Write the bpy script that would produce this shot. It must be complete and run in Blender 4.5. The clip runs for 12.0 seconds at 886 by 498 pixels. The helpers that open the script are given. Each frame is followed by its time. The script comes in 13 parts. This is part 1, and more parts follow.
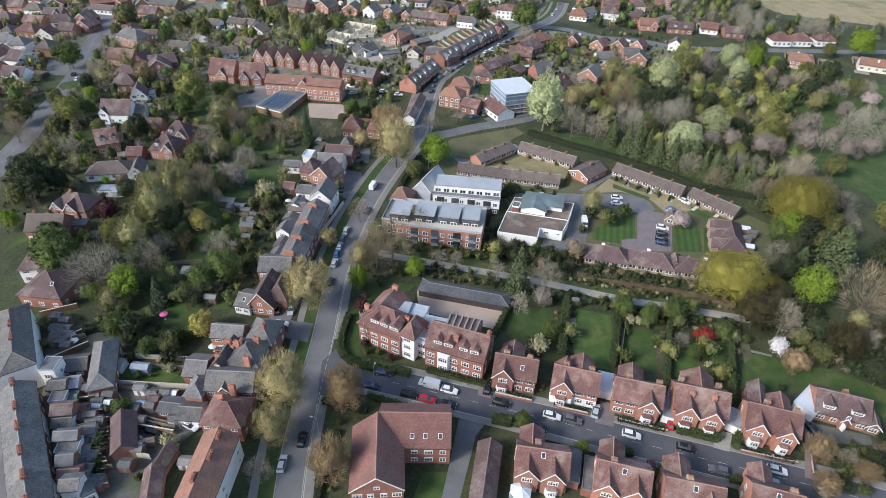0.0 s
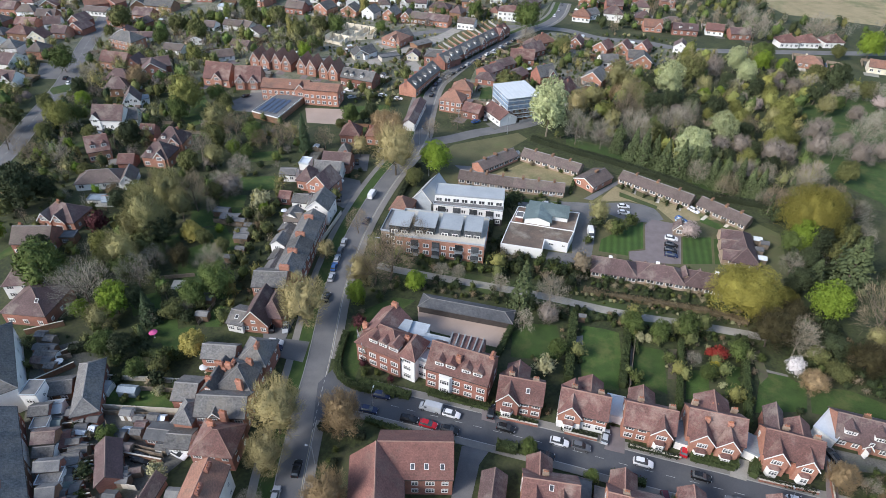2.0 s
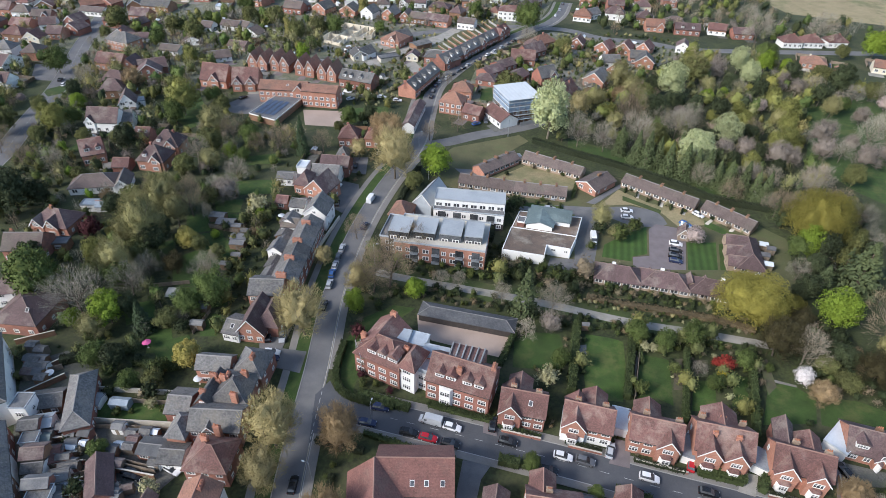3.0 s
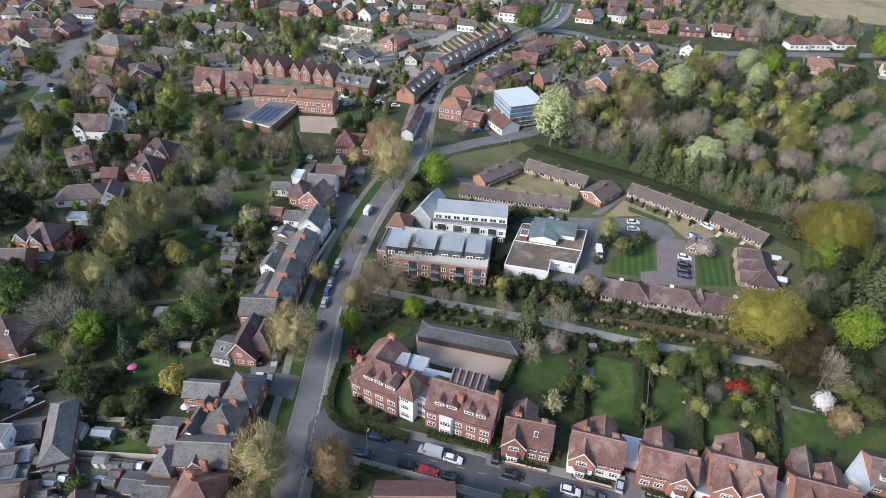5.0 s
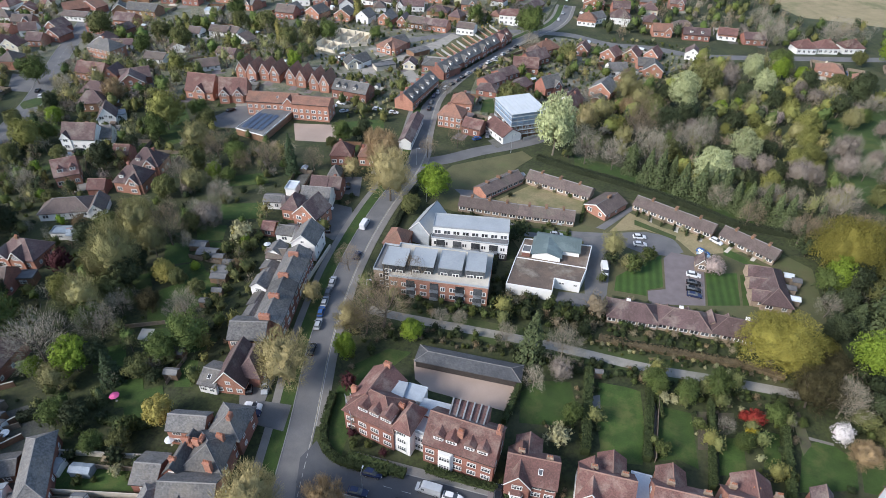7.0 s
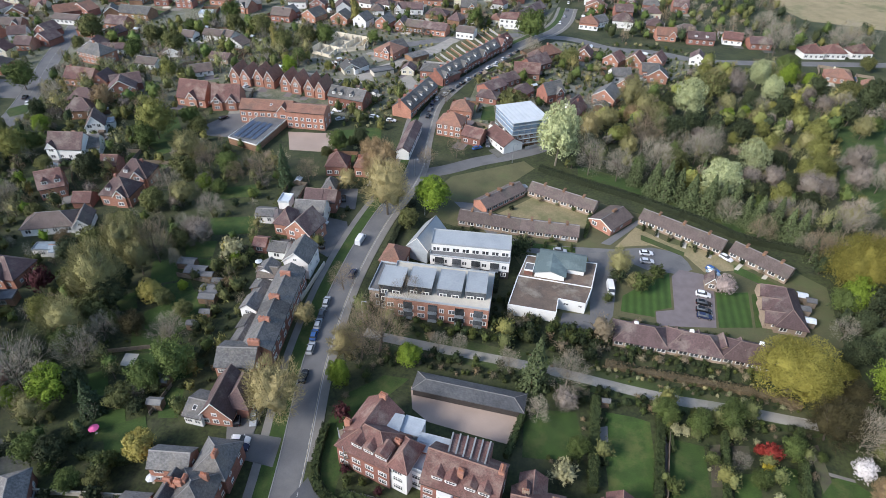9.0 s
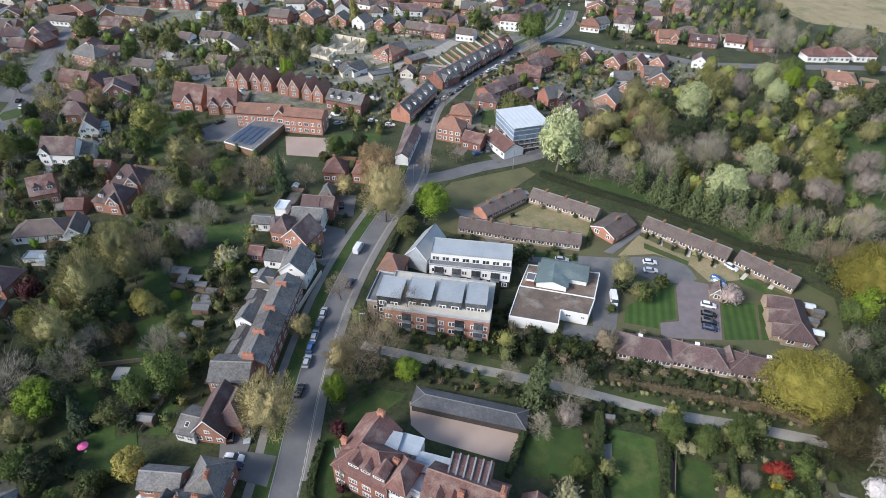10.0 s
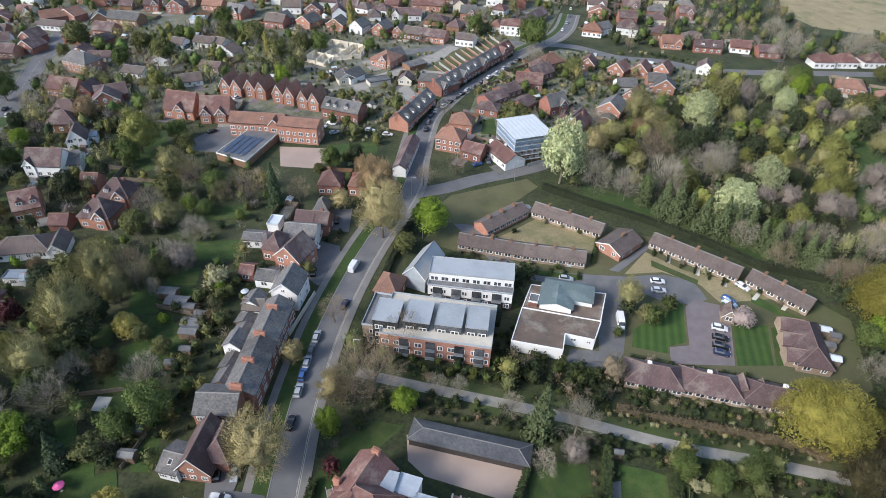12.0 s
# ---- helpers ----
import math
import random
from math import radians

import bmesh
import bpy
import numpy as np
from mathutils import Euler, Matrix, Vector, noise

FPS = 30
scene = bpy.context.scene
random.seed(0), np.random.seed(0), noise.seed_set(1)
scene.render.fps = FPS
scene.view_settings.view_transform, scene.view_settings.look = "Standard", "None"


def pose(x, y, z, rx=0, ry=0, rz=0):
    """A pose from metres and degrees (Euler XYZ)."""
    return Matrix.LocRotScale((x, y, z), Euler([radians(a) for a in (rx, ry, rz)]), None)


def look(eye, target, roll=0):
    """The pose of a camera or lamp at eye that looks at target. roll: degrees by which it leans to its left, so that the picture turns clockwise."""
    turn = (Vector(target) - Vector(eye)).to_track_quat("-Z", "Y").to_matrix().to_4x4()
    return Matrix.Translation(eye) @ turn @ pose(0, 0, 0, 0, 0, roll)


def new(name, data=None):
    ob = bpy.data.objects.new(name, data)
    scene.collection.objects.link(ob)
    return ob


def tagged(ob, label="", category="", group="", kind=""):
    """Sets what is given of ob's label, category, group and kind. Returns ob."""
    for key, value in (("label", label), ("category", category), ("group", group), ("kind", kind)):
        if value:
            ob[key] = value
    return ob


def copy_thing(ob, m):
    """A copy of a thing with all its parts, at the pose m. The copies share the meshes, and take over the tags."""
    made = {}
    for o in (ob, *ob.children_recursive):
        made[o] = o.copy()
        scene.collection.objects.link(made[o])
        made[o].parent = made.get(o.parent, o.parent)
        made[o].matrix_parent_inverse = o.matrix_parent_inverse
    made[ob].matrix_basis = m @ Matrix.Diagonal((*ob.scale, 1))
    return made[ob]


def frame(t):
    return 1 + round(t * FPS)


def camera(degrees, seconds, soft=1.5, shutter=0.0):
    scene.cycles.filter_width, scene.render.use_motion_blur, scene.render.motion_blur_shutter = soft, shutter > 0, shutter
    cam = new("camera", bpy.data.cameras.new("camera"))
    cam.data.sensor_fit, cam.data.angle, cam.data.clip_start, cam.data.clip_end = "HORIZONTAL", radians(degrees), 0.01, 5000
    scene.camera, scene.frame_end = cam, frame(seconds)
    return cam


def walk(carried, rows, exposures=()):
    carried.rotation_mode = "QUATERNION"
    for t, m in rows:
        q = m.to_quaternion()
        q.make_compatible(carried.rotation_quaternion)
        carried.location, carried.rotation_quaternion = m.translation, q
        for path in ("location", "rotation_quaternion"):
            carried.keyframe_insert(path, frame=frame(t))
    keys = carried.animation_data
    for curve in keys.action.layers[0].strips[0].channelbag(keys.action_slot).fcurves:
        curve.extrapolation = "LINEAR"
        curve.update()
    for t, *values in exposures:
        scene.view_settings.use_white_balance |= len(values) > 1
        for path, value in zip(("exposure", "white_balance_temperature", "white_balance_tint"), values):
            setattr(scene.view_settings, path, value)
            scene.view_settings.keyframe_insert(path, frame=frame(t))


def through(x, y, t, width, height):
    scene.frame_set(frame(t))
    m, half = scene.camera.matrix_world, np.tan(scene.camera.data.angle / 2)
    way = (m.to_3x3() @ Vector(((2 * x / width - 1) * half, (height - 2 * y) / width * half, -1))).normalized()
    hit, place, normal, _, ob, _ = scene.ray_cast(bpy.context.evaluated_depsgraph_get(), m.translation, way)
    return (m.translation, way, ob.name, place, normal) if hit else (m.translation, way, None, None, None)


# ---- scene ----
cam = camera(74.0, 12.0, 0.65)
METRES, EYE, TILT, LEAN, TURN = 53.0, 114.8, 0.0, 0.0, 13.0
ROWS = [
    (0.0, 0.0, 0.0, 0.0, 1.0, -37.18, -1.32),
    (0.5, -0.0032, 0.0365, -0.0004, 1.0, -37.18, -1.32),
    (1.0, -0.0054, 0.0737, -0.0031, 0.99, -37.2, -1.29),
    (1.5, -0.0076, 0.1113, -0.0083, 0.99, -37.24, -1.29),
    (2.0, -0.0093, 0.1498, -0.0134, 0.97, -37.28, -1.27),
    (2.5, -0.0109, 0.1892, -0.0176, 0.95, -37.33, -1.25),
    (3.0, -0.0121, 0.2291, -0.0212, 0.92, -37.39, -1.23),
    (5.0, -0.0154, 0.3942, -0.0261, 0.83, -37.56, -1.15),
    (5.5, -0.0154, 0.4373, -0.0259, 0.82, -37.59, -1.14),
    (6.0, -0.0156, 0.4809, -0.0258, 0.81, -37.63, -1.15),
    (6.5, -0.0167, 0.5239, -0.027, 0.8, -37.65, -1.18),
    (7.0, -0.0168, 0.5673, -0.0282, 0.79, -37.68, -1.21),
    (9.0, -0.0183, 0.7405, -0.0334, 0.74, -37.73, -1.29),
    (9.5, -0.0189, 0.7832, -0.0343, 0.72, -37.73, -1.32),
    (10.0, -0.02, 0.8266, -0.0351, 0.72, -37.74, -1.35),
    (10.5, -0.0198, 0.869, -0.0366, 0.71, -37.73, -1.37),
    (11.0, -0.0201, 0.912, -0.0374, 0.7, -37.73, -1.39),
    (11.5, -0.0213, 0.9553, -0.039, 0.68, -37.72, -1.41),
    (12.0, -0.0211, 0.998, -0.0416, 0.67, -37.69, -1.41),
]
walk(cam, [(t, pose(0, 0, EYE, TILT, LEAN, TURN) @ pose(METRES * x, METRES * y, METRES * z, 90 + pitch, roll, yaw)) for t, x, y, z, yaw, pitch, roll in ROWS])

# ---- light: a thinly veiled low sun over the shoulder, wide soft sky ----
world = bpy.data.worlds.new("sky")
scene.world = world
world.use_nodes = True
wn = world.node_tree.nodes
sky = wn.new("ShaderNodeTexSky")
sky.sky_type = "NISHITA"
sky.sun_disc = False
SUN_EL, SUN_FROM = 34.0, (-0.72, -0.69)
sky.sun_elevation = radians(SUN_EL)
sky.sun_rotation = math.atan2(SUN_FROM[0], SUN_FROM[1])
sky.air_density, sky.dust_density, sky.ozone_density = 1.0, 1.2, 1.8
world.node_tree.links.new(sky.outputs[0], wn["Background"].inputs[0])
wn["Background"].inputs[1].default_value = 0.138
sun = new("sun", bpy.data.lights.new("sun", "SUN"))
sun.data.energy, sun.data.angle, sun.data.color = 2.1, radians(16), (1.0, 0.975, 0.965)
sun.matrix_world = look((SUN_FROM[0] * 100, SUN_FROM[1] * 100, 100 * math.tan(radians(SUN_EL))), (0, 0, 0))
scene.view_settings.exposure = 0.92


# ---- materials ----
MATS = {}


def mat(name, base, second=None, rough=0.85, scale=1.0, fine=12.0, mix=0.6, bump=0.15, vary=0.15, metal=0.0, stretch=(1, 1, 1), stain=None, stain_amount=0.4):
    """A procedural surface: two colours mixed by coarse and fine noise, a per-object shift of value, a stain layer and relief."""
    if name in MATS:
        return MATS[name]
    m = MATS[name] = bpy.data.materials.new(name)
    m.use_nodes = True
    n, l = m.node_tree.nodes, m.node_tree.links
    b = n["Principled BSDF"]
    b.inputs["Roughness"].default_value = rough
    b.inputs["Metallic"].default_value = metal
    second = second or tuple(c * 0.65 for c in base)
    tc = n.new("ShaderNodeTexCoord")
    mp = n.new("ShaderNodeMapping")
    mp.inputs["Scale"].default_value = stretch
    l.new(tc.outputs["Object"], mp.inputs["Vector"])
    oi = n.new("ShaderNodeObjectInfo")
    off = n.new("ShaderNodeVectorMath")
    off.operation = "ADD"
    k = n.new("ShaderNodeMath")
    k.operation = "MULTIPLY"
    k.inputs[1].default_value = 90.0
    l.new(oi.outputs["Random"], k.inputs[0])
    l.new(mp.outputs[0], off.inputs[0])
    l.new(k.outputs[0], off.inputs[1])
    big = n.new("ShaderNodeTexNoise")
    big.inputs["Scale"].default_value = scale
    big.inputs["Detail"].default_value = 5
    small = n.new("ShaderNodeTexNoise")
    small.inputs["Scale"].default_value = fine
    small.inputs["Detail"].default_value = 3
    for t in (big, small):
        l.new(off.outputs[0], t.inputs["Vector"])
    add = n.new("ShaderNodeMath")
    add.operation = "MULTIPLY_ADD"
    add.inputs[1].default_value = mix
    l.new(big.outputs["Fac"], add.inputs[0])
    sm = n.new("ShaderNodeMath")
    sm.operation = "MULTIPLY"
    sm.inputs[1].default_value = 1 - mix
    l.new(small.outputs["Fac"], sm.inputs[0])
    l.new(sm.outputs[0], add.inputs[2])
    ramp = n.new("ShaderNodeValToRGB")
    ramp.color_ramp.elements[0].position, ramp.color_ramp.elements[1].position = 0.34, 0.64
    ramp.color_ramp.elements[0].color, ramp.color_ramp.elements[1].color = (*second, 1), (*base, 1)
    l.new(add.outputs[0], ramp.inputs[0])
    col = ramp.outputs[0]
    if stain:
        st = n.new("ShaderNodeTexNoise")
        st.inputs["Scale"].default_value = scale * 0.45
        st.inputs["Detail"].default_value = 6
        st.inputs["Roughness"].default_value = 0.7
        l.new(off.outputs[0], st.inputs["Vector"])
        r2 = n.new("ShaderNodeMapRange")
        r2.inputs["From Min"].default_value, r2.inputs["From Max"].default_value = 0.5, 0.64
        r2.inputs["To Max"].default_value = stain_amount
        l.new(st.outputs["Fac"], r2.inputs["Value"])
        mx = n.new("ShaderNodeMixRGB")
        mx.inputs[2].default_value = (*stain, 1)
        l.new(r2.outputs[0], mx.inputs[0])
        l.new(col, mx.inputs[1])
        col = mx.outputs[0]
    hs = n.new("ShaderNodeHueSaturation")
    vr = n.new("ShaderNodeMapRange")
    vr.inputs["To Min"].default_value, vr.inputs["To Max"].default_value = 1 - vary, 1 + vary
    l.new(oi.outputs["Random"], vr.inputs["Value"])
    l.new(vr.outputs[0], hs.inputs["Value"])
    l.new(col, hs.inputs["Color"])
    l.new(hs.outputs[0], b.inputs["Base Color"])
    if bump:
        bp = n.new("ShaderNodeBump")
        bp.inputs["Strength"].default_value = bump
        bp.inputs["Distance"].default_value = 0.25 if bump > 0.6 else 0.05
        l.new(small.outputs["Fac"], bp.inputs["Height"])
        l.new(bp.outputs[0], b.inputs["Normal"])
    return m


def courses(m, size=(0.45, 0.3), dark=0.55, axis="Z", bump=0.5):
    """Adds rows of tiles or bricks to a surface: darker joints and relief, by the object's own metres."""
    n, l = m.node_tree.nodes, m.node_tree.links
    b = n["Principled BSDF"]
    tc = n.new("ShaderNodeTexCoord")
    sep = n.new("ShaderNodeSeparateXYZ")
    l.new(tc.outputs["Object"], sep.inputs[0])
    s = n.new("ShaderNodeMath")
    s.operation = "ADD"
    l.new(sep.outputs["X"], s.inputs[0])
    l.new(sep.outputs["Y"], s.inputs[1])
    cmb = n.new("ShaderNodeCombineXYZ")
    l.new(s.outputs[0], cmb.inputs["X"])
    l.new(sep.outputs["Z"], cmb.inputs["Y"])
    br = n.new("ShaderNodeTexBrick")
    br.inputs["Scale"].default_value = 1.0
    br.inputs["Brick Width"].default_value, br.inputs["Row Height"].default_value = size
    br.inputs["Mortar Size"].default_value = 0.05 * size[1]
    br.inputs["Color1"].default_value, br.inputs["Color2"].default_value = (1, 1, 1, 1), (0.72, 0.72, 0.72, 1)
    br.inputs["Mortar"].default_value = (dark, dark, dark, 1)
    l.new(cmb.outputs[0], br.inputs["Vector"])
    link = b.inputs["Base Color"].links[0]
    mx = n.new("ShaderNodeMixRGB")
    mx.blend_type = "MULTIPLY"
    mx.inputs[0].default_value = 0.8
    l.new(link.from_socket, mx.inputs[1])
    l.new(br.outputs["Color"], mx.inputs[2])
    l.new(mx.outputs[0], b.inputs["Base Color"])
    bp = n.new("ShaderNodeBump")
    bp.inputs["Strength"].default_value, bp.inputs["Distance"].default_value = bump, 0.04
    l.new(br.outputs["Fac"], bp.inputs["Height"])
    bp.invert = True
    if b.inputs["Normal"].links:
        l.new(b.inputs["Normal"].links[0].from_socket, bp.inputs["Normal"])
    l.new(bp.outputs[0], b.inputs["Normal"])
    return m


BRICK = courses(mat("red_brick", (0.39, 0.168, 0.122), (0.26, 0.114, 0.084), 0.9, 0.5, 8, stain=(0.16, 0.1, 0.08)), (0.45, 0.15), 0.7)
ORANGE = courses(mat("orange_brick", (0.5, 0.24, 0.165), (0.37, 0.175, 0.12), 0.9, 0.5, 8, stain=(0.3, 0.16, 0.1)), (0.45, 0.15), 0.7)
BROWNB = courses(mat("brown_brick", (0.3, 0.17, 0.1), (0.2, 0.11, 0.07), 0.9, 0.5, 8), (0.45, 0.15), 0.7)
BUFF = courses(mat("buff_brick", (0.44, 0.335, 0.245), (0.31, 0.23, 0.17), 0.9, 0.5, 8), (0.45, 0.15), 0.7)
WHITE = mat("white_render", (0.83, 0.82, 0.79), (0.73, 0.72, 0.69), 0.8, 0.4, 6, bump=0.05, vary=0.04, stain=(0.6, 0.58, 0.52), stain_amount=0.2)
CREAM = mat("cream_render", (0.68, 0.62, 0.48), (0.58, 0.52, 0.4), 0.8, 0.4, 6, bump=0.05, vary=0.08)
TILE = courses(mat("clay_tile", (0.22, 0.108, 0.09), (0.11, 0.057, 0.05), 0.85, 0.35, 3.5, mix=0.42, vary=0.2, stain=(0.34, 0.25, 0.205), stain_amount=0.65), (0.35, 0.16), 0.55)
TILEB = courses(mat("brown_tile", (0.168, 0.105, 0.1), (0.088, 0.057, 0.054), 0.85, 0.35, 3.5, mix=0.42, vary=0.2, stain=(0.3, 0.25, 0.21), stain_amount=0.6), (0.35, 0.16), 0.55)
TILEO = courses(mat("orange_tile", (0.37, 0.185, 0.125), (0.22, 0.115, 0.082), 0.85, 0.4, 3.5, mix=0.42, vary=0.18, stain=(0.16, 0.12, 0.095), stain_amount=0.55), (0.35, 0.16), 0.55)
TILER = courses(mat("red_tile", (0.27, 0.122, 0.098), (0.15, 0.072, 0.06), 0.85, 0.35, 3, mix=0.45, vary=0.08, stain=(0.2, 0.14, 0.11), stain_amount=0.5), (0.35, 0.16), 0.55)
SLATE = courses(mat("slate", (0.19, 0.182, 0.172), (0.078, 0.076, 0.075), 0.8, 0.5, 2.2, mix=0.4, vary=0.32, stain=(0.2, 0.178, 0.148), stain_amount=0.65), (0.35, 0.2), 0.6)
TILEG = courses(mat("grey_brown_tile", (0.185, 0.138, 0.12), (0.112, 0.084, 0.074), 0.85, 0.35, 5, vary=0.15, stain=(0.16, 0.15, 0.11), stain_amount=0.5), (0.35, 0.2), 0.6)
RIDGE = mat("ridge_tile", (0.3, 0.175, 0.135), (0.21, 0.125, 0.1), 0.85, 0.6, 5, vary=0.15)
RIDGEB = mat("brown_ridge", (0.24, 0.17, 0.145), (0.17, 0.12, 0.1), 0.85, 0.6, 5, vary=0.15)
RIDGEG = mat("grey_ridge", (0.25, 0.235, 0.225), (0.17, 0.16, 0.155), 0.8, 0.6, 5, vary=0.15)
TIMBERW = mat("white_trim", (0.8, 0.79, 0.76), (0.7, 0.69, 0.66), 0.5, 2, 9, bump=0.03, vary=0.04)
GLASS = mat("window_glass", (0.1, 0.106, 0.112), (0.035, 0.038, 0.043), 0.06, 0.6, 3, bump=0.0, vary=0.5)
GLAZE = mat("roof_glazing", (0.3, 0.34, 0.37), (0.2, 0.24, 0.27), 0.12, 0.6, 3, bump=0.0, vary=0.15)
LEAD = mat("lead_sheet", (0.42, 0.46, 0.49), (0.32, 0.35, 0.38), 0.45, 0.5, 4, bump=0.05, vary=0.1)
ZINC = mat("blue_grey_metal_roof", (0.36, 0.38, 0.39), (0.28, 0.3, 0.312), 0.5, 0.2, 2, bump=0.03, vary=0.06)
PALEMETAL = mat("pale_sheet_roof", (0.62, 0.66, 0.68), (0.5, 0.54, 0.57), 0.4, 0.2, 2, bump=0.03, vary=0.05)
FELT = mat("mossy_felt", (0.19, 0.135, 0.1), (0.1, 0.08, 0.066), 0.95, 0.3, 4, vary=0.15, stain=(0.3, 0.26, 0.21), stain_amount=0.8)
GREYFELT = mat("grey_felt", (0.15, 0.15, 0.152), (0.085, 0.086, 0.088), 0.9, 0.4, 5, vary=0.2, stain=(0.28, 0.27, 0.24))
COPPER = mat("verdigris_roof", (0.135, 0.175, 0.17), (0.095, 0.125, 0.125), 0.6, 0.2, 3, bump=0.04, vary=0.05, stain=(0.3, 0.37, 0.35))
ROADDARK = mat("dark_asphalt", (0.085, 0.088, 0.096), (0.062, 0.064, 0.07), 0.85, 0.12, 5, mix=0.6, bump=0.08, vary=0.04, stain=(0.125, 0.125, 0.125), stain_amount=0.5)
ASPHALT = mat("asphalt", (0.158, 0.154, 0.152), (0.105, 0.103, 0.104), 0.85, 0.18, 5, mix=0.62, bump=0.08, vary=0.06, stain=(0.2, 0.19, 0.175), stain_amount=0.5)
PAVING = mat("paving", (0.235, 0.218, 0.195), (0.165, 0.153, 0.138), 0.9, 0.3, 6, bump=0.08, vary=0.08, stain=(0.14, 0.14, 0.12))
KERB = mat("kerb_stone", (0.36, 0.35, 0.33), (0.27, 0.26, 0.25), 0.85, 0.5, 6, vary=0.1)
GRAVEL = mat("pinkish_gravel", (0.42, 0.32, 0.26), (0.34, 0.26, 0.21), 0.95, 0.15, 9, vary=0.05, stain=(0.3, 0.23, 0.19), stain_amount=0.4)
TRACK = mat("gravel_track", (0.35, 0.325, 0.285), (0.25, 0.23, 0.2), 0.95, 0.3, 6, vary=0.05, stain=(0.13, 0.14, 0.09), stain_amount=0.5)
BLOCKS = mat("block_paving", (0.2, 0.168, 0.165), (0.15, 0.126, 0.125), 0.9, 0.4, 8, vary=0.06)
PAINT = mat("road_paint", (0.5, 0.5, 0.48), (0.24, 0.24, 0.23), 0.7, 1.5, 8, bump=0.0, vary=0.05)
YPAINT = mat("yellow_line", (0.38, 0.34, 0.24), (0.28, 0.26, 0.2), 0.7, 1.5, 8, bump=0.0, vary=0.05)
LAWN = mat("lawn", (0.051, 0.094, 0.016), (0.023, 0.045, 0.008), 0.95, 0.35, 4.5, mix=0.5, vary=0.18, bump=0.4, stain=(0.1, 0.105, 0.03), stain_amount=0.6)
STRIPED = mat("striped_lawn", (0.06, 0.118, 0.019), (0.036, 0.072, 0.013), 0.95, 0.3, 4.5, mix=0.5, vary=0.05, bump=0.4, stretch=(1.0, 1.0, 1.0))


def mown(m, width=1.1):
    """Adds the alternating bands that a mower leaves, along the object's y."""
    n, l = m.node_tree.nodes, m.node_tree.links
    b = n["Principled BSDF"]
    tc, wv, mx = n.new("ShaderNodeTexCoord"), n.new("ShaderNodeTexWave"), n.new("ShaderNodeMixRGB")
    wv.bands_direction, wv.wave_profile = "X", "SIN"
    wv.inputs["Scale"].default_value, wv.inputs["Distortion"].default_value = 0.157 / width, 0.4
    mx.blend_type = "MULTIPLY"
    mx.inputs[2].default_value = (0.62, 0.66, 0.6, 1)
    l.new(tc.outputs["Object"], wv.inputs["Vector"])
    l.new(wv.outputs["Fac"], mx.inputs[0])
    l.new(b.inputs["Base Color"].links[0].from_socket, mx.inputs[1])
    l.new(mx.outputs[0], b.inputs["Base Color"])
    return m


mown(STRIPED)
TOWNGROUND = mat("town_garden_ground", (0.2, 0.188, 0.13), (0.06, 0.08, 0.035), 0.95, 0.16, 1.1, mix=0.45, vary=0.05, bump=0.3, stain=(0.27, 0.255, 0.23), stain_amount=0.6)
DRYGRASS = mat("dry_grass", (0.33, 0.262, 0.145), (0.2, 0.165, 0.085), 0.95, 0.12, 2.5, mix=0.5, vary=0.05, bump=0.3, stain=(0.12, 0.13, 0.05), stain_amount=0.75)
VERGEGRASS = mat("verge_grass", (0.06, 0.085, 0.02), (0.03, 0.042, 0.012), 0.95, 0.2, 3, mix=0.5, vary=0.12, bump=0.5, stain=(0.1, 0.09, 0.045), stain_amount=0.6)
ROUGHGRASS = mat("rough_grass", (0.055, 0.066, 0.02), (0.014, 0.021, 0.008), 0.95, 0.12, 1.4, mix=0.42, vary=0.05, bump=0.5, stain=(0.09, 0.085, 0.045), stain_amount=0.5)
SOIL = mat("garden_soil", (0.1, 0.08, 0.055), (0.06, 0.055, 0.035), 0.95, 0.3, 5, vary=0.15, bump=0.4, stain=(0.08, 0.1, 0.035), stain_amount=0.7)
SANDBLOCK = mat("sand_blockwork", (0.74, 0.66, 0.52), (0.6, 0.53, 0.41), 0.9, 0.3, 5, vary=0.12, stain=(0.4, 0.35, 0.28))
CONCRETE = mat("pale_concrete", (0.6, 0.55, 0.46), (0.47, 0.43, 0.36), 0.9, 0.3, 5, vary=0.1, stain=(0.36, 0.33, 0.28))
FENCEWOOD = mat("fence_wood", (0.24, 0.19, 0.14), (0.15, 0.12, 0.09), 0.9, 1.0, 8, vary=0.25)
SHEDWOOD = mat("shed_wood", (0.2, 0.13, 0.08), (0.13, 0.085, 0.055), 0.9, 1.0, 8, vary=0.25)
BARK = mat("bark", (0.14, 0.11, 0.08), (0.08, 0.065, 0.05), 0.95, 1.0, 6, vary=0.2)
PALEBARK = mat("pale_bark", (0.27, 0.23, 0.17), (0.17, 0.145, 0.11), 0.95, 1.0, 6, vary=0.15)
DARKWOOD = mat("dark_weatherboard", (0.06, 0.05, 0.045), (0.035, 0.03, 0.027), 0.85, 1.0, 8, vary=0.1)
DARKSLATE = courses(mat("dark_slate", (0.1, 0.103, 0.11), (0.05, 0.052, 0.057), 0.7, 0.3, 2.6, mix=0.5, vary=0.1, stain=(0.16, 0.16, 0.155), stain_amount=0.5), (0.35, 0.2), 0.6)
POT = mat("terracotta_pot", (0.42, 0.18, 0.1), (0.3, 0.12, 0.07), 0.85, 1, 8, vary=0.15)
RUBBER = mat("tyre_rubber", (0.02, 0.02, 0.02), (0.015, 0.015, 0.015), 0.8, 2, 8, bump=0, vary=0.05)
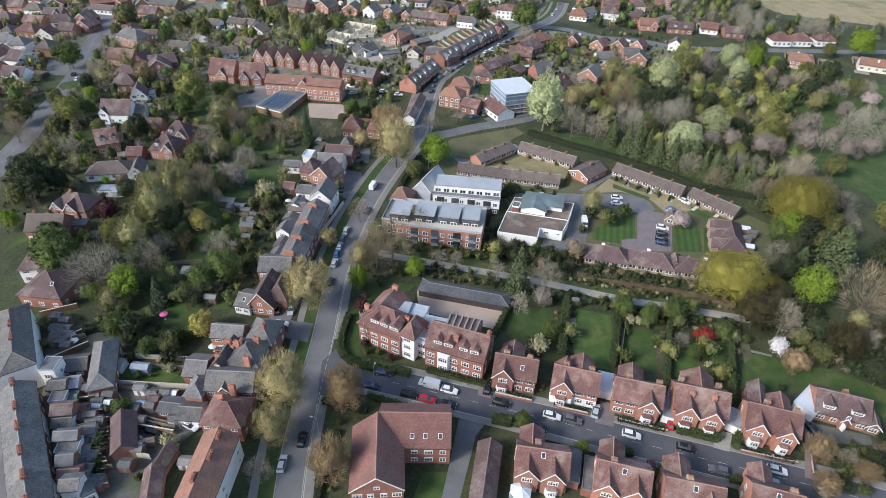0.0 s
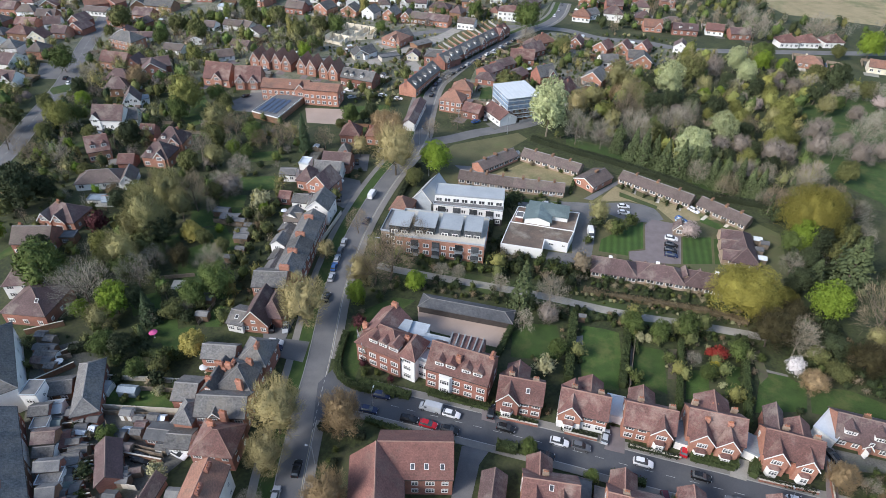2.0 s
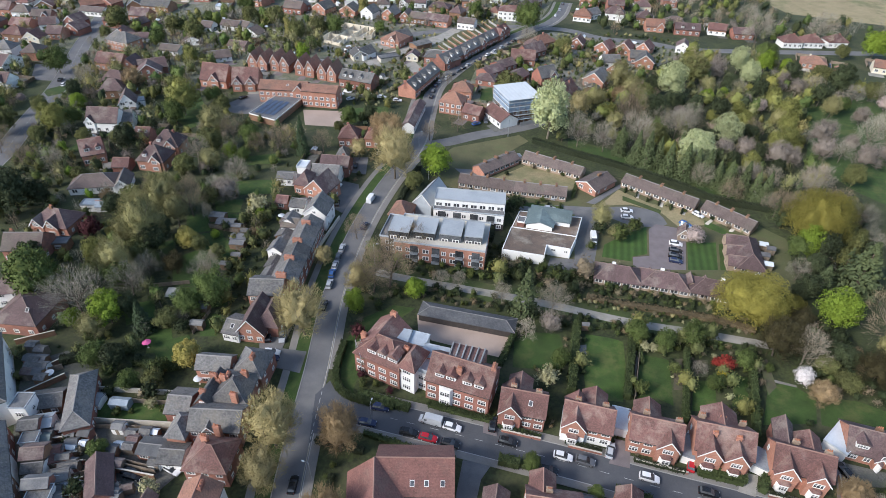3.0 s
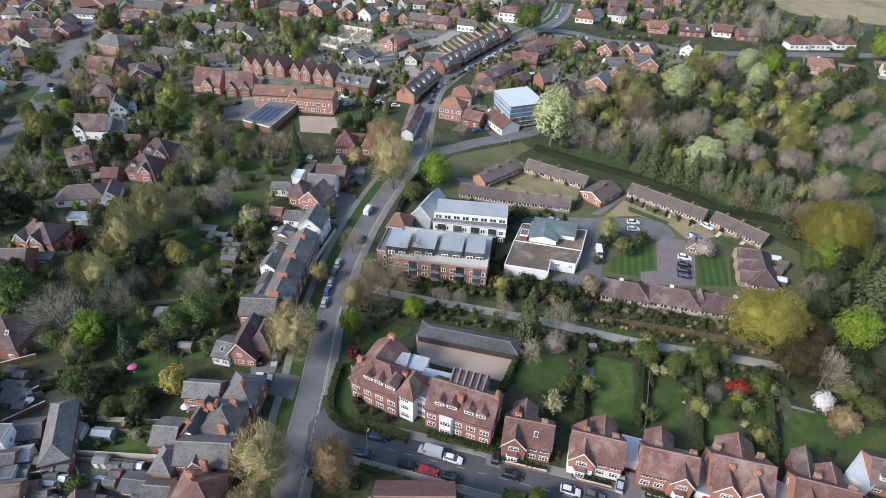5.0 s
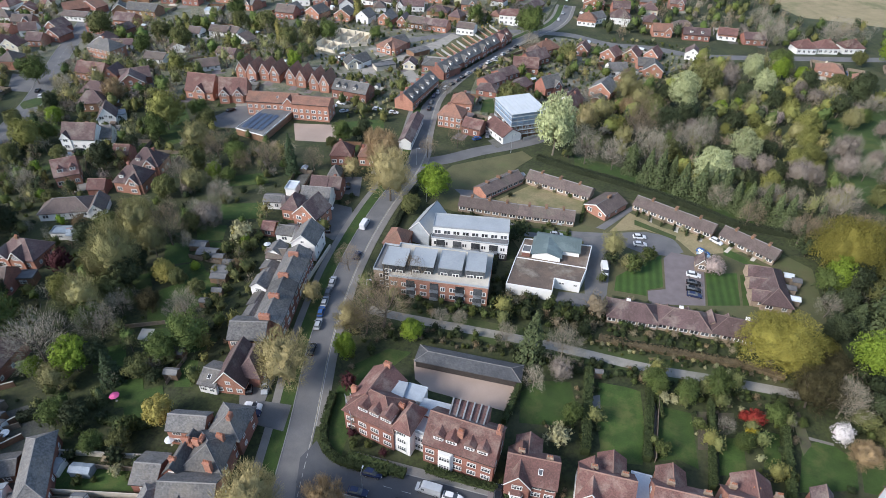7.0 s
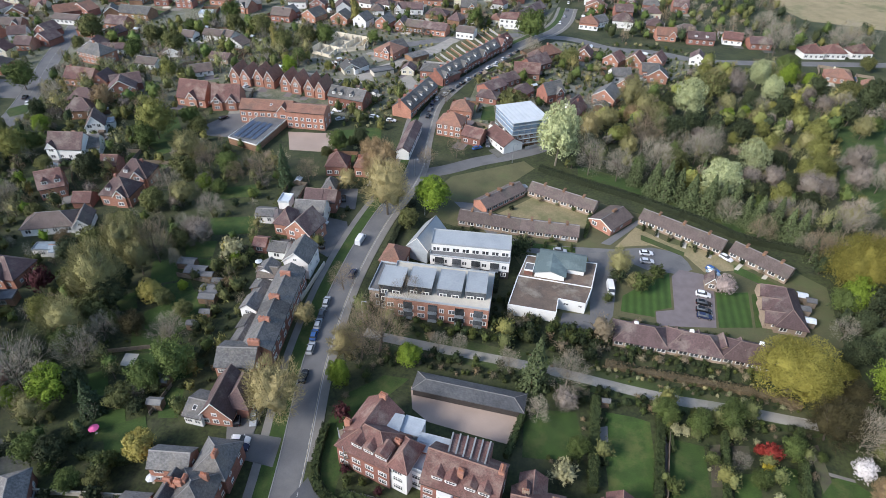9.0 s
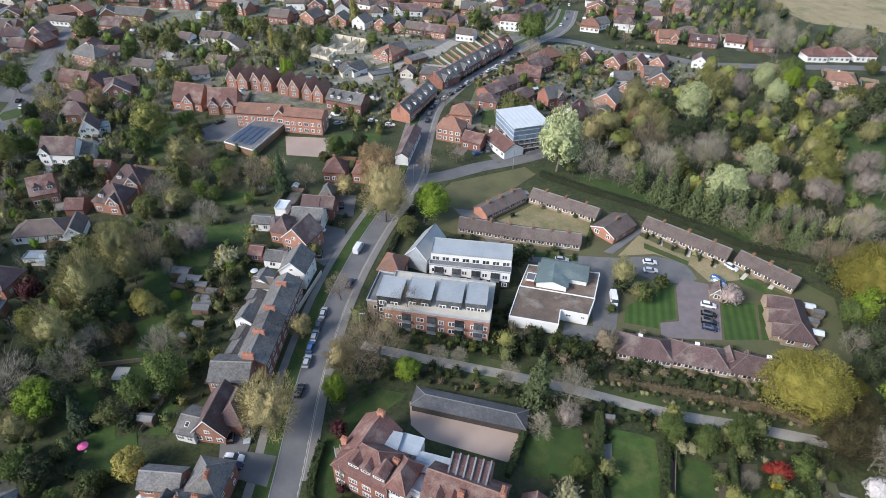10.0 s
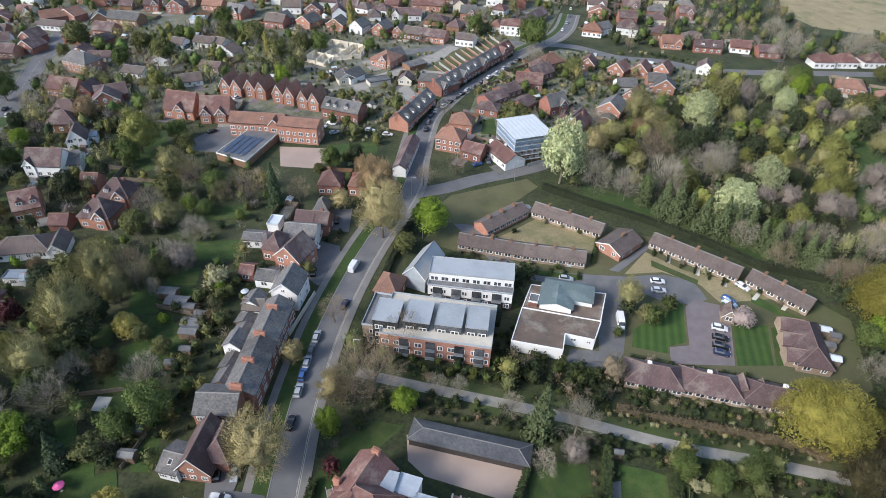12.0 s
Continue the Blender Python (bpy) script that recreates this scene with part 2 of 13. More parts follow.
ALLOY = mat("wheel_alloy", (0.4, 0.4, 0.42), (0.3, 0.3, 0.32), 0.35, 2, 8, bump=0, vary=0.1, metal=0.7)
STEEL = mat("galvanised_steel", (0.42, 0.43, 0.44), (0.32, 0.33, 0.34), 0.45, 1, 6, bump=0, vary=0.1, metal=0.6)
SOLAR = mat("solar_cells", (0.09, 0.12, 0.17), (0.06, 0.08, 0.13), 0.1, 0.6, 4, bump=0, vary=0.1)
SPARSE = mat("sparse_grass", (0.13, 0.118, 0.055), (0.065, 0.07, 0.03), 0.95, 0.12, 3, vary=0.05, bump=0.4, stain=(0.09, 0.115, 0.04), stain_amount=0.6)
YARD = mat("yard_ground", (0.15, 0.143, 0.128), (0.055, 0.056, 0.047), 0.95, 0.25, 2.5, mix=0.5, vary=0.1, bump=0.2, stain=(0.085, 0.1, 0.045), stain_amount=0.7)
BLUENET = mat("blue_debris_net", (0.3, 0.43, 0.6), (0.2, 0.31, 0.46), 0.7, 0.5, 5, bump=0.1, vary=0.15)
BLUENET.node_tree.nodes["Principled BSDF"].inputs["Alpha"].default_value = 0.78
TARP = mat("white_sheeting", (0.6, 0.62, 0.63), (0.5, 0.52, 0.53), 0.5, 0.3, 3, bump=0.1, vary=0.03)
PINKCLOTH = mat("pink_canvas", (0.7, 0.12, 0.3), (0.6, 0.09, 0.25), 0.8, 1, 5, vary=0.05)
REDPLASTIC = mat("tail_lamp", (0.35, 0.02, 0.02), None, 0.2, 1, 5, bump=0, vary=0.05)
LAMP = mat("head_lamp", (0.65, 0.67, 0.7), None, 0.1, 1, 5, bump=0, vary=0.05)


def leafy(name, base, second, trans=0.25):
    if name in MATS:
        return MATS[name]
    m = mat(name, base, second, 0.8, 0.14, 2.6, mix=0.5, bump=0.9, vary=0.2)
    n, l = m.node_tree.nodes, m.node_tree.links
    b = n["Principled BSDF"]
    b.inputs["Specular IOR Level"].default_value = 0.2
    geo = n.new("ShaderNodeNewGeometry")
    hs = n.new("ShaderNodeHueSaturation")
    mr = n.new("ShaderNodeMapRange")
    mr.inputs["To Min"].default_value, mr.inputs["To Max"].default_value = 0.84, 1.16
    l.new(geo.outputs["Random Per Island"], mr.inputs["Value"])
    l.new(mr.outputs[0], hs.inputs["Value"])
    l.new(b.inputs["Base Color"].links[0].from_socket, hs.inputs["Color"])
    l.new(hs.outputs[0], b.inputs["Base Color"])
    return m


# ---- mesh building ----
class Shape:
    """Collects faces for one mesh; each face keeps its material."""

    def __init__(self):
        self.v, self.f, self.m, self.mats = [], [], [], []

    def slot(self, material):
        if material not in self.mats:
            self.mats.append(material)
        return self.mats.index(material)

    def add(self, verts, faces, material):
        o, s = len(self.v), self.slot(material)
        self.v += [tuple(p) for p in verts]
        self.f += [tuple(i + o for i in q) for q in faces]
        self.m += [s] * len(faces)
        return self

    def box(self, x0, y0, z0, x1, y1, z1, material):
        v = [(x0, y0, z0), (x1, y0, z0), (x1, y1, z0), (x0, y1, z0), (x0, y0, z1), (x1, y0, z1), (x1, y1, z1), (x0, y1, z1)]
        return self.add(v, [(3, 2, 1, 0), (4, 5, 6, 7), (0, 1, 5, 4), (1, 2, 6, 5), (2, 3, 7, 6), (3, 0, 4, 7)], material)

    def prism(self, profile, a, b, axis, material):
        """A closed profile (counted in the two other axes) drawn from a to b along x or y."""
        n = len(profile)
        if axis == "x":
            v = [(a, p, q) for p, q in profile] + [(b, p, q) for p, q in profile]
        else:
            v = [(p, a, q) for p, q in profile] + [(p, b, q) for p, q in profile]
        f = [tuple(range(n)), tuple(range(2 * n - 1, n - 1, -1))] + [(i, n + i, n + (i + 1) % n, (i + 1) % n) for i in range(n)]
        return self.add(v, f, material)

    def slab(self, pts, z0, z1, material):
        n = len(pts)
        v = [(p[0], p[1], z0) for p in pts] + [(p[0], p[1], z1) for p in pts]
        return self.add(v, [tuple(range(n - 1, -1, -1)), tuple(range(n, 2 * n))] + [(i, (i + 1) % n, n + (i + 1) % n, n + i) for i in range(n)], material)

    def tube(self, a, b, r0, r1, material, sides=6):
        a, b = Vector(a), Vector(b)
        w = (b - a).normalized()
        u = w.orthogonal().normalized()
        t = w.cross(u)
        v = []
        for c, r in ((a, r0), (b, r1)):
            v += [c + (u * math.cos(k * math.tau / sides) + t * math.sin(k * math.tau / sides)) * r for k in range(sides)]
        f = [(k, (k + 1) % sides, sides + (k + 1) % sides, sides + k) for k in range(sides)]
        return self.add(v, f + [tuple(range(sides - 1, -1, -1)), tuple(range(sides, 2 * sides))], material)

    def mesh(self, name, smooth=False):
        me = bpy.data.meshes.new(name)
        me.from_pydata(self.v, [], self.f)
        for m in self.mats:
            me.materials.append(m)
        me.polygons.foreach_set("material_index", self.m)
        if smooth:
            me.polygons.foreach_set("use_smooth", [True] * len(self.f))
        me.update()
        bm = bmesh.new()
        bm.from_mesh(me)
        bmesh.ops.recalc_face_normals(bm, faces=bm.faces)
        bm.to_mesh(me)
        bm.free()
        return me


def part(name, shape, parent, label="", smooth=False, at=None):
    ob = new(name, shape if isinstance(shape, bpy.types.Mesh) else shape.mesh(name, smooth))
    ob.parent = parent
    if at is not None:
        ob.matrix_local = at
    if label:
        ob["label"] = label
    return ob


def thing(name, label, category, x=0, y=0, z=0, rot=0, group="", kind=""):
    ob = tagged(new(name), label, category, group, kind)
    ob.matrix_world = pose(x, y, z, 0, 0, rot)
    ob.empty_display_size = 0.2
    return ob


CLEAR = []


def flat(name, label, category, pts, z0, z1, material, kind="structure"):
    CLEAR.append(list(pts))
    ob = new(name, Shape().slab(pts, z0, z1, material).mesh(name))
    return tagged(ob, label, category, kind=kind)


def smooth_line(pts, step=4.0):
    pts = [Vector((p[0], p[1])) for p in pts]
    pts = [pts[0] * 2 - pts[1]] + pts + [pts[-1] * 2 - pts[-2]]
    out = []
    for i in range(1, len(pts) - 2):
        a, b, c, d = pts[i - 1:i + 3]
        n = max(1, int((c - b).length / step))
        for k in range(n):
            t = k / n
            out.append(0.5 * ((2 * b) + (c - a) * t + (2 * a - 5 * b + 4 * c - d) * t * t + (3 * b - a - 3 * c + d) * t ** 3))
    return out + [pts[-2]]


def offset_line(line, off):
    out = []
    for i, p in enumerate(line):
        t = (line[min(i + 1, len(line) - 1)] - line[max(i - 1, 0)]).normalized()
        out.append(p + Vector((-t.y, t.x)) * off)
    return out


def ribbon(name, label, category, line, left, right, z0, z1, material, kind="structure"):
    """A raised strip along a line, from left to right of it (metres, left positive)."""
    a, b = offset_line(line, left), offset_line(line, right)
    n = len(line)
    v = []
    for z in (z0, z1):
        v += [(p.x, p.y, z) for p in a] + [(p.x, p.y, z) for p in b]
    f = []
    for i in range(n - 1):
        f += [(i, i + 1, n + i + 1, n + i), (2 * n + i, 3 * n + i, 3 * n + i + 1, 2 * n + i + 1),
              (i, 2 * n + i, 2 * n + i + 1, i + 1), (n + i, n + i + 1, 3 * n + i + 1, 3 * n + i)]
    f += [(0, n, 3 * n, 2 * n), (n - 1, 3 * n - 1, 4 * n - 1, 2 * n - 1)]
    ob = new(name, Shape().add(v, f, material).mesh(name))
    return tagged(ob, label, category, kind=kind)


# ---- houses ----
PLACED = []
WINDOWS = {}


def lattice(xs, zs, holes, y0, y1, material):
    """One connected frame: a grid of cells drawn from y0 to y1, open where a cell is a hole."""
    s, nx = Shape(), len(xs)
    v = [(x, y, z) for y in (y0, y1) for z in zs for x in xs]
    k = nx * len(zs)
    f = []
    for j in range(len(zs) - 1):
        for i in range(nx - 1):
            q = (j * nx + i, j * nx + i + 1, (j + 1) * nx + i + 1, (j + 1) * nx + i)
            solid = (i, j) not in holes
            if solid:
                f += [q, tuple(p + k for p in q[::-1])]
            for (di, dj), (a, b) in zip(((0, -1), (1, 0), (0, 1), (-1, 0)), ((0, 1), (1, 2), (2, 3), (3, 0))):
                o = (i + di, j + dj)
                out = not (0 <= o[0] < nx - 1 and 0 <= o[1] < len(zs) - 1)
                if solid and (out or o in holes):
                    f.append((q[a], q[b], q[b] + k, q[a] + k))
    return s.add(v, f, material)


def window_mesh(w, h, frame_mat):
    key = (round(w, 1), round(h, 1), frame_mat.name)
    if key not in WINDOWS:
        a, c = 0.14, 0.1
        n = max(1, round(w / 0.62))
        xs, zs = [-w / 2, -w / 2 + a], [0, a, h * 0.62, h * 0.62 + c, h - a, h]
        for i in range(1, n):
            x = -w / 2 + w * i / n
            xs += [x - c / 2, x + c / 2]
        xs += [w / 2 - a, w / 2]
        holes = {(i, j) for i in range(1, len(xs) - 1, 2) for j in (1, 3)}
        p = Shape().box(-w / 2 + a * 0.5, -0.035, a * 0.5, w / 2 - a * 0.5, -0.004, h - a * 0.5, GLASS)
        WINDOWS[key] = (lattice(xs, zs, holes, -0.08, 0.0, frame_mat).mesh("window"), p.mesh("pane"))
    return WINDOWS[key]


FAR_WINDOWS = {}


def put_window(parent, m, w=1.2, h=1.25, frame_mat=None, far=False):
    f, p = window_mesh(w, h, frame_mat or TIMBERW)
    if far:
        key = (round(w, 1), round(h, 1))
        if key not in FAR_WINDOWS:
            s = Shape().box(-w / 2, -0.06, 0, w / 2, 0.0, h, TIMBERW)
            s.f, s.m, s.v = s.f[:2] + s.f[3:], s.m[:-1], s.v
            q = [(-w / 2, 0), (w / 2, 0), (w / 2, h), (-w / 2, h)]
            i = [(-w / 2 + 0.18, 0.18), (-0.09, 0.18), (-0.09, h - 0.18), (-w / 2 + 0.18, h - 0.18), (0.09, 0.18), (w / 2 - 0.18, 0.18), (w / 2 - 0.18, h - 0.18), (0.09, h - 0.18)]
            s.add([(x, -0.06, z) for x, z in q + i], [(0, 1, 9, 8, 5, 4), (1, 2, 10, 9), (2, 3, 7, 6, 11, 10), (3, 0, 4, 7), (5, 8, 11, 6)], TIMBERW)
            s.add([(x, -0.06, z) for x, z in i], [(0, 1, 2, 3), (4, 5, 6, 7)], GLASS)
            FAR_WINDOWS[key] = s.mesh("window")
        return part("window", FAR_WINDOWS[key], parent, at=m)
    ob = part("window", f, parent, at=m)
    part("pane", p, ob)
    return ob


def chimney(parent, x, y, z0, z1, material, w=0.9, d=0.6, pots=3):
    s = Shape().box(x - w / 2, y - d / 2, z0, x + w / 2, y + d / 2, z1 - 0.35, material)
    s.box(x - w / 2 - 0.08, y - d / 2 - 0.08, z1 - 0.35, x + w / 2 + 0.08, y + d / 2 + 0.08, z1 - 0.12, material)
    s.box(x - w / 2 + 0.03, y - d / 2 + 0.03, z1 - 0.12, x + w / 2 - 0.03, y + d / 2 - 0.03, z1, material)
    ob = part("chimney", s, parent)
    for i in range(pots):
        px = x + (i - (pots - 1) / 2) * (w / max(pots, 1)) * 0.9 if w >= d else x
        py = y if w >= d else y + (i - (pots - 1) / 2) * (d / max(pots, 1)) * 0.9
        part("chimney_pot", Shape().tube((px, py, z1), (px, py, z1 + 0.5), 0.15, 0.11, POT, 8), ob)
    return ob


def roof_shape(w, d, eh, rise, style, material, over=0.35, ridge_mat=None):
    """Roof over a w x d plan, eaves at eh. style x: ridge along x; y: ridge along y; hip; flat; halfx: hip at one end."""
    s = Shape()
    th = 0.22
    if style in ("x", "y"):
        a, b = (d, w) if style == "x" else (w, d)
        k = rise / (a / 2)
        e = a / 2 + over
        prof = [(-e, eh - over * k), (-e, eh - over * k + th), (0, eh + rise + th), (e, eh - over * k + th), (e, eh - over * k), (0, eh + rise)]
        s.prism(prof, -b / 2 - over * 0.6, b / 2 + over * 0.6, "x" if style == "x" else "y", material)
        if eh > 2.5:
            for sg in (-1, 1):
                y0, y1 = sorted((sg * e, sg * (e + 0.06)))
                s.prism([(y0, eh - over * k - 0.02), (y0, eh - over * k + 0.17), (y1, eh - over * k + 0.17), (y1, eh - over * k - 0.02)], -b / 2 - over * 0.6, b / 2 + over * 0.6, "x" if style == "x" else "y", DARKWOOD)
        rp = [(-0.16, eh + rise + th - 0.08), (0, eh + rise + th + 0.1), (0.16, eh + rise + th - 0.08)]
        s.prism(rp, -b / 2 - over * 0.6, b / 2 + over * 0.6, "x" if style == "x" else "y", ridge_mat or material)
    elif style == "hip":
        o = over
        z = eh - o * rise / (min(w, d) / 2)
        r = max(0.0, (w - d) / 2) if w >= d else 0.0
        q = max(0.0, (d - w) / 2) if d > w else 0.0
        top = [(-r, -q), (r, q)] if w >= d else [(0, -q), (0, q)]
        X, Y = w / 2 + o, d / 2 + o
        v = [(-X, -Y, z), (X, -Y, z), (X, Y, z), (-X, Y, z), (-X, -Y, z + th), (X, -Y, z + th), (X, Y, z + th), (-X, Y, z + th)]
        if w >= d:
            v += [(-r - 0.01, 0, eh + rise), (r + 0.01, 0, eh + rise)]
            f = [(4, 5, 9, 8), (5, 6, 9), (6, 7, 8, 9), (7, 4, 8)]
            hips = [((-X, -Y, z + th), v[8]), ((X, -Y, z + th), v[9]), ((X, Y, z + th), v[9]), ((-X, Y, z + th), v[8]), (v[8], v[9])]
        else:
            v += [(0, -q - 0.01, eh + rise), (0, q + 0.01, eh + rise)]
            f = [(4, 5, 8), (5, 6, 9, 8), (6, 7, 9), (7, 4, 8, 9)]
            hips = [((-X, -Y, z + th), v[8]), ((X, -Y, z + th), v[8]), ((X, Y, z + th), v[9]), ((-X, Y, z + th), v[9]), (v[8], v[9])]
        s.add(v, f + [(3, 2, 1, 0), (0, 1, 5, 4), (1, 2, 6, 5), (2, 3, 7, 6), (3, 0, 4, 7)], material)
        for a, b in hips:
            if (Vector(a) - Vector(b)).length > 0.3:
                s.tube(a, b, 0.1, 0.1, ridge_mat or material, 5)
    else:
        s.box(-w / 2 - 0.1, -d / 2 - 0.1, eh, w / 2 + 0.1, d / 2 + 0.1, eh + 0.18, material)
        for x0, y0, x1, y1 in ((-w / 2 - 0.12, -d / 2 - 0.12, w / 2 + 0.12, -d / 2 + 0.02), (-w / 2 - 0.12, d / 2 - 0.02, w / 2 + 0.12, d / 2 + 0.12),
                               (-w / 2 - 0.12, -d / 2 + 0.02, -w / 2 + 0.02, d / 2 - 0.02), (w / 2 - 0.02, -d / 2 + 0.02, w / 2 + 0.12, d / 2 - 0.02)):
            s.box(x0, y0, eh + 0.1, x1, y1, eh + 0.18 + max(rise, 0.08), ridge_mat or (material if eh < 3.3 or material is ZINC else LEAD))
    return s


def wall_shape(w, d, eh, rise, style, material):
    s = Shape()
    if style == "x":
        s.prism([(-d / 2, -0.3), (-d / 2, eh), (0, eh + rise), (d / 2, eh), (d / 2, -0.3)], -w / 2, w / 2, "x", material)
    elif style == "y":
        s.prism([(-w / 2, -0.3), (-w / 2, eh), (0, eh + rise), (w / 2, eh), (w / 2, -0.3)], -d / 2, d / 2, "y", material)
    else:
        s.box(-w / 2, -d / 2, -0.3, w / 2, d / 2, eh, material)
    return s


NAMES = {"red_brick": "red brick", "orange_brick": "orange-red brick", "brown_brick": "brown brick", "buff_brick": "pale buff brick", "white_render": "white-rendered",
         "cream_render": "cream-rendered", "clay_tile": "red tiled", "brown_tile": "brown tiled", "orange_tile": "orange tiled", "slate": "grey slate",
         "grey_brown_tile": "grey-brown tiled", "pale_sheet_roof": "pale sheet", "mossy_felt": "mossy flat", "grey_felt": "grey flat", "red_tile": "red tiled", "blue_grey_metal_roof": "blue-grey metal",
         "lead_sheet": "lead", "shed_wood": "brown timber", "fence_wood": "grey timber", "verdigris_roof": "green copper", "roof_glazing": "glazed", "white_trim": "white-framed",
         "white_sheeting": "white sheet", "window_glass": "glass", "dark_weatherboard": "dark timber", "dark_slate": "dark slate"}


def gable_rise(gw, d, rise, style):
    return min(rise - 0.15, max(rise * min(1.0, gw / d), gw * 0.6)) if style != "y" else gw * 0.42


def bay_window(parent, u, y0, w=2.3, depth=0.8, h=2.5, roof_mat=None):
    s = Shape().slab([(u - w / 2, y0), (u - w / 2 + 0.45, y0 - depth), (u + w / 2 - 0.45, y0 - depth), (u + w / 2, y0)], -0.2, h, TIMBERW)
    ob = part("bay_window", s, parent, "white-painted bay window")
    put_flat = window_mesh(w - 1.1, 1.4, TIMBERW)
    part("bay_sash", put_flat[0], ob, at=pose(u, y0 - depth - 0.003, h - 1.75))
    part("bay_pane", put_flat[1], ob, at=pose(u, y0 - depth - 0.003, h - 1.75))
    part("bay_roof", Shape().add([(u - w / 2 - 0.1, y0, h + 0.003), (u - w / 2 + 0.4, y0 - depth - 0.12, h + 0.003), (u + w / 2 - 0.4, y0 - depth - 0.12, h + 0.003), (u + w / 2 + 0.1, y0, h + 0.003), (u - w / 4, y0, h + 0.6), (u + w / 4, y0, h + 0.6)],
                                 [(3, 2, 1, 0), (0, 1, 4), (1, 2, 5, 4), (2, 3, 5), (3, 0, 4, 5)], roof_mat or TILE), ob)
    return ob


def house(x, y, rot, w, d, eh, rise, style, wall, roof, gables=(), chims=(), dormers=(), name="house", label="", win=(2, 2), group="", detail=2, bargeboard=True, band=None, what="house", skylights=(), ribs=(), through=False, bays=False, wide=0, white_bay=None, rear=None):
    """A house whose front looks along its own -y. gables: (u, width, reach) front cross gables; chims: (u, v) along and across;
    dormers: (u, width) on the front slope; win: sides that carry windows as (front, sides), 0 for none."""
    style_word = {"x": "gabled", "y": "gabled", "hip": "hipped", "flat": "flat"}[style]
    if not label:
        label = f"{NAMES.get(wall.name, 'plain')} {what} with {NAMES.get(roof.name, 'plain')} {style_word} roof"
        for extra in ((", front gable" if gables else ""), (", chimneys" if chims else ""), (", dormers" if dormers else "")):
            if extra and len((label + extra).split()) <= 12:
                label += extra
        if len(label.split()) < 6:
            label += " among gardens"
    ob = thing(name, label, name.replace("_", " "), x, y, 0, rot, group)
    PLACED.append((x, y, radians(rot), w, d))
    ws = wall_shape(w, d, eh, rise, style, wall)
    for g in gables:
        u, gw, reach = g[:3]
        gr = gable_rise(gw, d, rise, style)
        y0 = -d / 2 - reach
        ws.prism([(u - gw / 2, -0.3), (u - gw / 2, eh), (u, eh + gr), (u + gw / 2, eh), (u + gw / 2, -0.3)], y0, d / 2 + 0.05 if through else -d / 2 + 0.05, "y", wall)
    if rear:
        ru, rw, rl = rear
        rr = min(rw * 0.36, rise - 0.7)
        ws.prism([(ru - rw / 2, -0.3), (ru - rw / 2, eh), (ru, eh + rr), (ru + rw / 2, eh), (ru + rw / 2, -0.3)], d / 2 - 0.05, d / 2 + rl, "y", wall)
    body = part("wall", ws, ob)
    if band:
        z0, z1, bm_ = band
        bs = Shape().box(-w / 2 - 0.03, -d / 2 - 0.03, z0, w / 2 + 0.03, d / 2 + 0.03, z1, bm_)
        for g in gables:
            u, gw, reach = g[:3]
            bs.box(u - gw / 2 - 0.03, -d / 2 - reach - 0.03, z0, u + gw / 2 + 0.03, -d / 2 - 0.03, z1, bm_)
        part("lower_wall", bs, body, NAMES[bm_.name] + " lower wall")
    ridge = None if style == "flat" else RIDGEG if roof in (SLATE, DARKSLATE, ZINC, TILEG, COPPER, PALEMETAL, GREYFELT) else RIDGEB if roof is TILEB else RIDGE
    rf = part("roof", roof_shape(w, d, eh, rise, style, roof, ridge_mat=ridge), ob)
    if rear:
        k, e = rr / (rw / 2), rw / 2 + 0.3
        part("rear_roof", Shape().prism([(ru - e, eh - 0.3 * k), (ru - e, eh - 0.3 * k + 0.2), (ru, eh + rr + 0.2), (ru + e, eh - 0.3 * k + 0.2), (ru + e, eh - 0.3 * k), (ru, eh + rr)], d / 2 * (1 - rr / rise) - 0.6, d / 2 + rl + 0.25, "y", roof), rf)
        part("ridge", Shape().prism([(ru - 0.16, eh + rr + 0.12), (ru, eh + rr + 0.31), (ru + 0.16, eh + rr + 0.12)], d / 2 * (1 - rr / rise) - 0.3, d / 2 + rl + 0.25, "y", ridge or RIDGE), rf)
    for g in gables:
        u, gw, reach = g[:3]
        gr = gable_rise(gw, d, rise, style)
        y0 = -d / 2 - reach
        k = gr / (gw / 2)
        e = gw / 2 + 0.3
        back = d / 2 + 0.3 if through else -d / 2 + min(d * 0.62, d / 2 * gr / max(rise, 0.1)) if style in ("x", "hip") else 0
        s = Shape().prism([(u - e, eh - 0.3 * k), (u - e, eh - 0.3 * k + 0.2), (u, eh + gr + 0.2), (u + e, eh - 0.3 * k + 0.2), (u + e, eh - 0.3 * k), (u, eh + gr)], y0 - 0.25, back, "y", roof)
        part("gable_roof", s, rf)
        if bargeboard:
            s = Shape()
            for sg in (-1, 1):
                p = [(u + sg * e, eh - 0.3 * k - 0.12), (u + sg * e, eh - 0.3 * k + 0.23), (u, eh + gr + 0.23), (u, eh + gr - 0.12)]
                s.prism(p if sg < 0 else p[::-1], y0 - 0.33, y0 - 0.26, "y", TIMBERW)
            part("bargeboard", s, rf, "white bargeboards")
        if bays:
            bay_window(body, u, y0 - 0.004, min(2.9, gw * 0.6), 0.8, 2.6, roof)
        if win[0]:
            for z in ([3.5] if bays else []) or ([0.9] if eh < 3.6 else [0.9, 3.5] + ([6.2] if eh > 7.5 else [])):
                put_window(body, pose(u, y0 - 0.003 - (0.03 if band and z < band[1] else 0), z), min(2.2, gw * 0.5), 1.4, far=detail < 2)
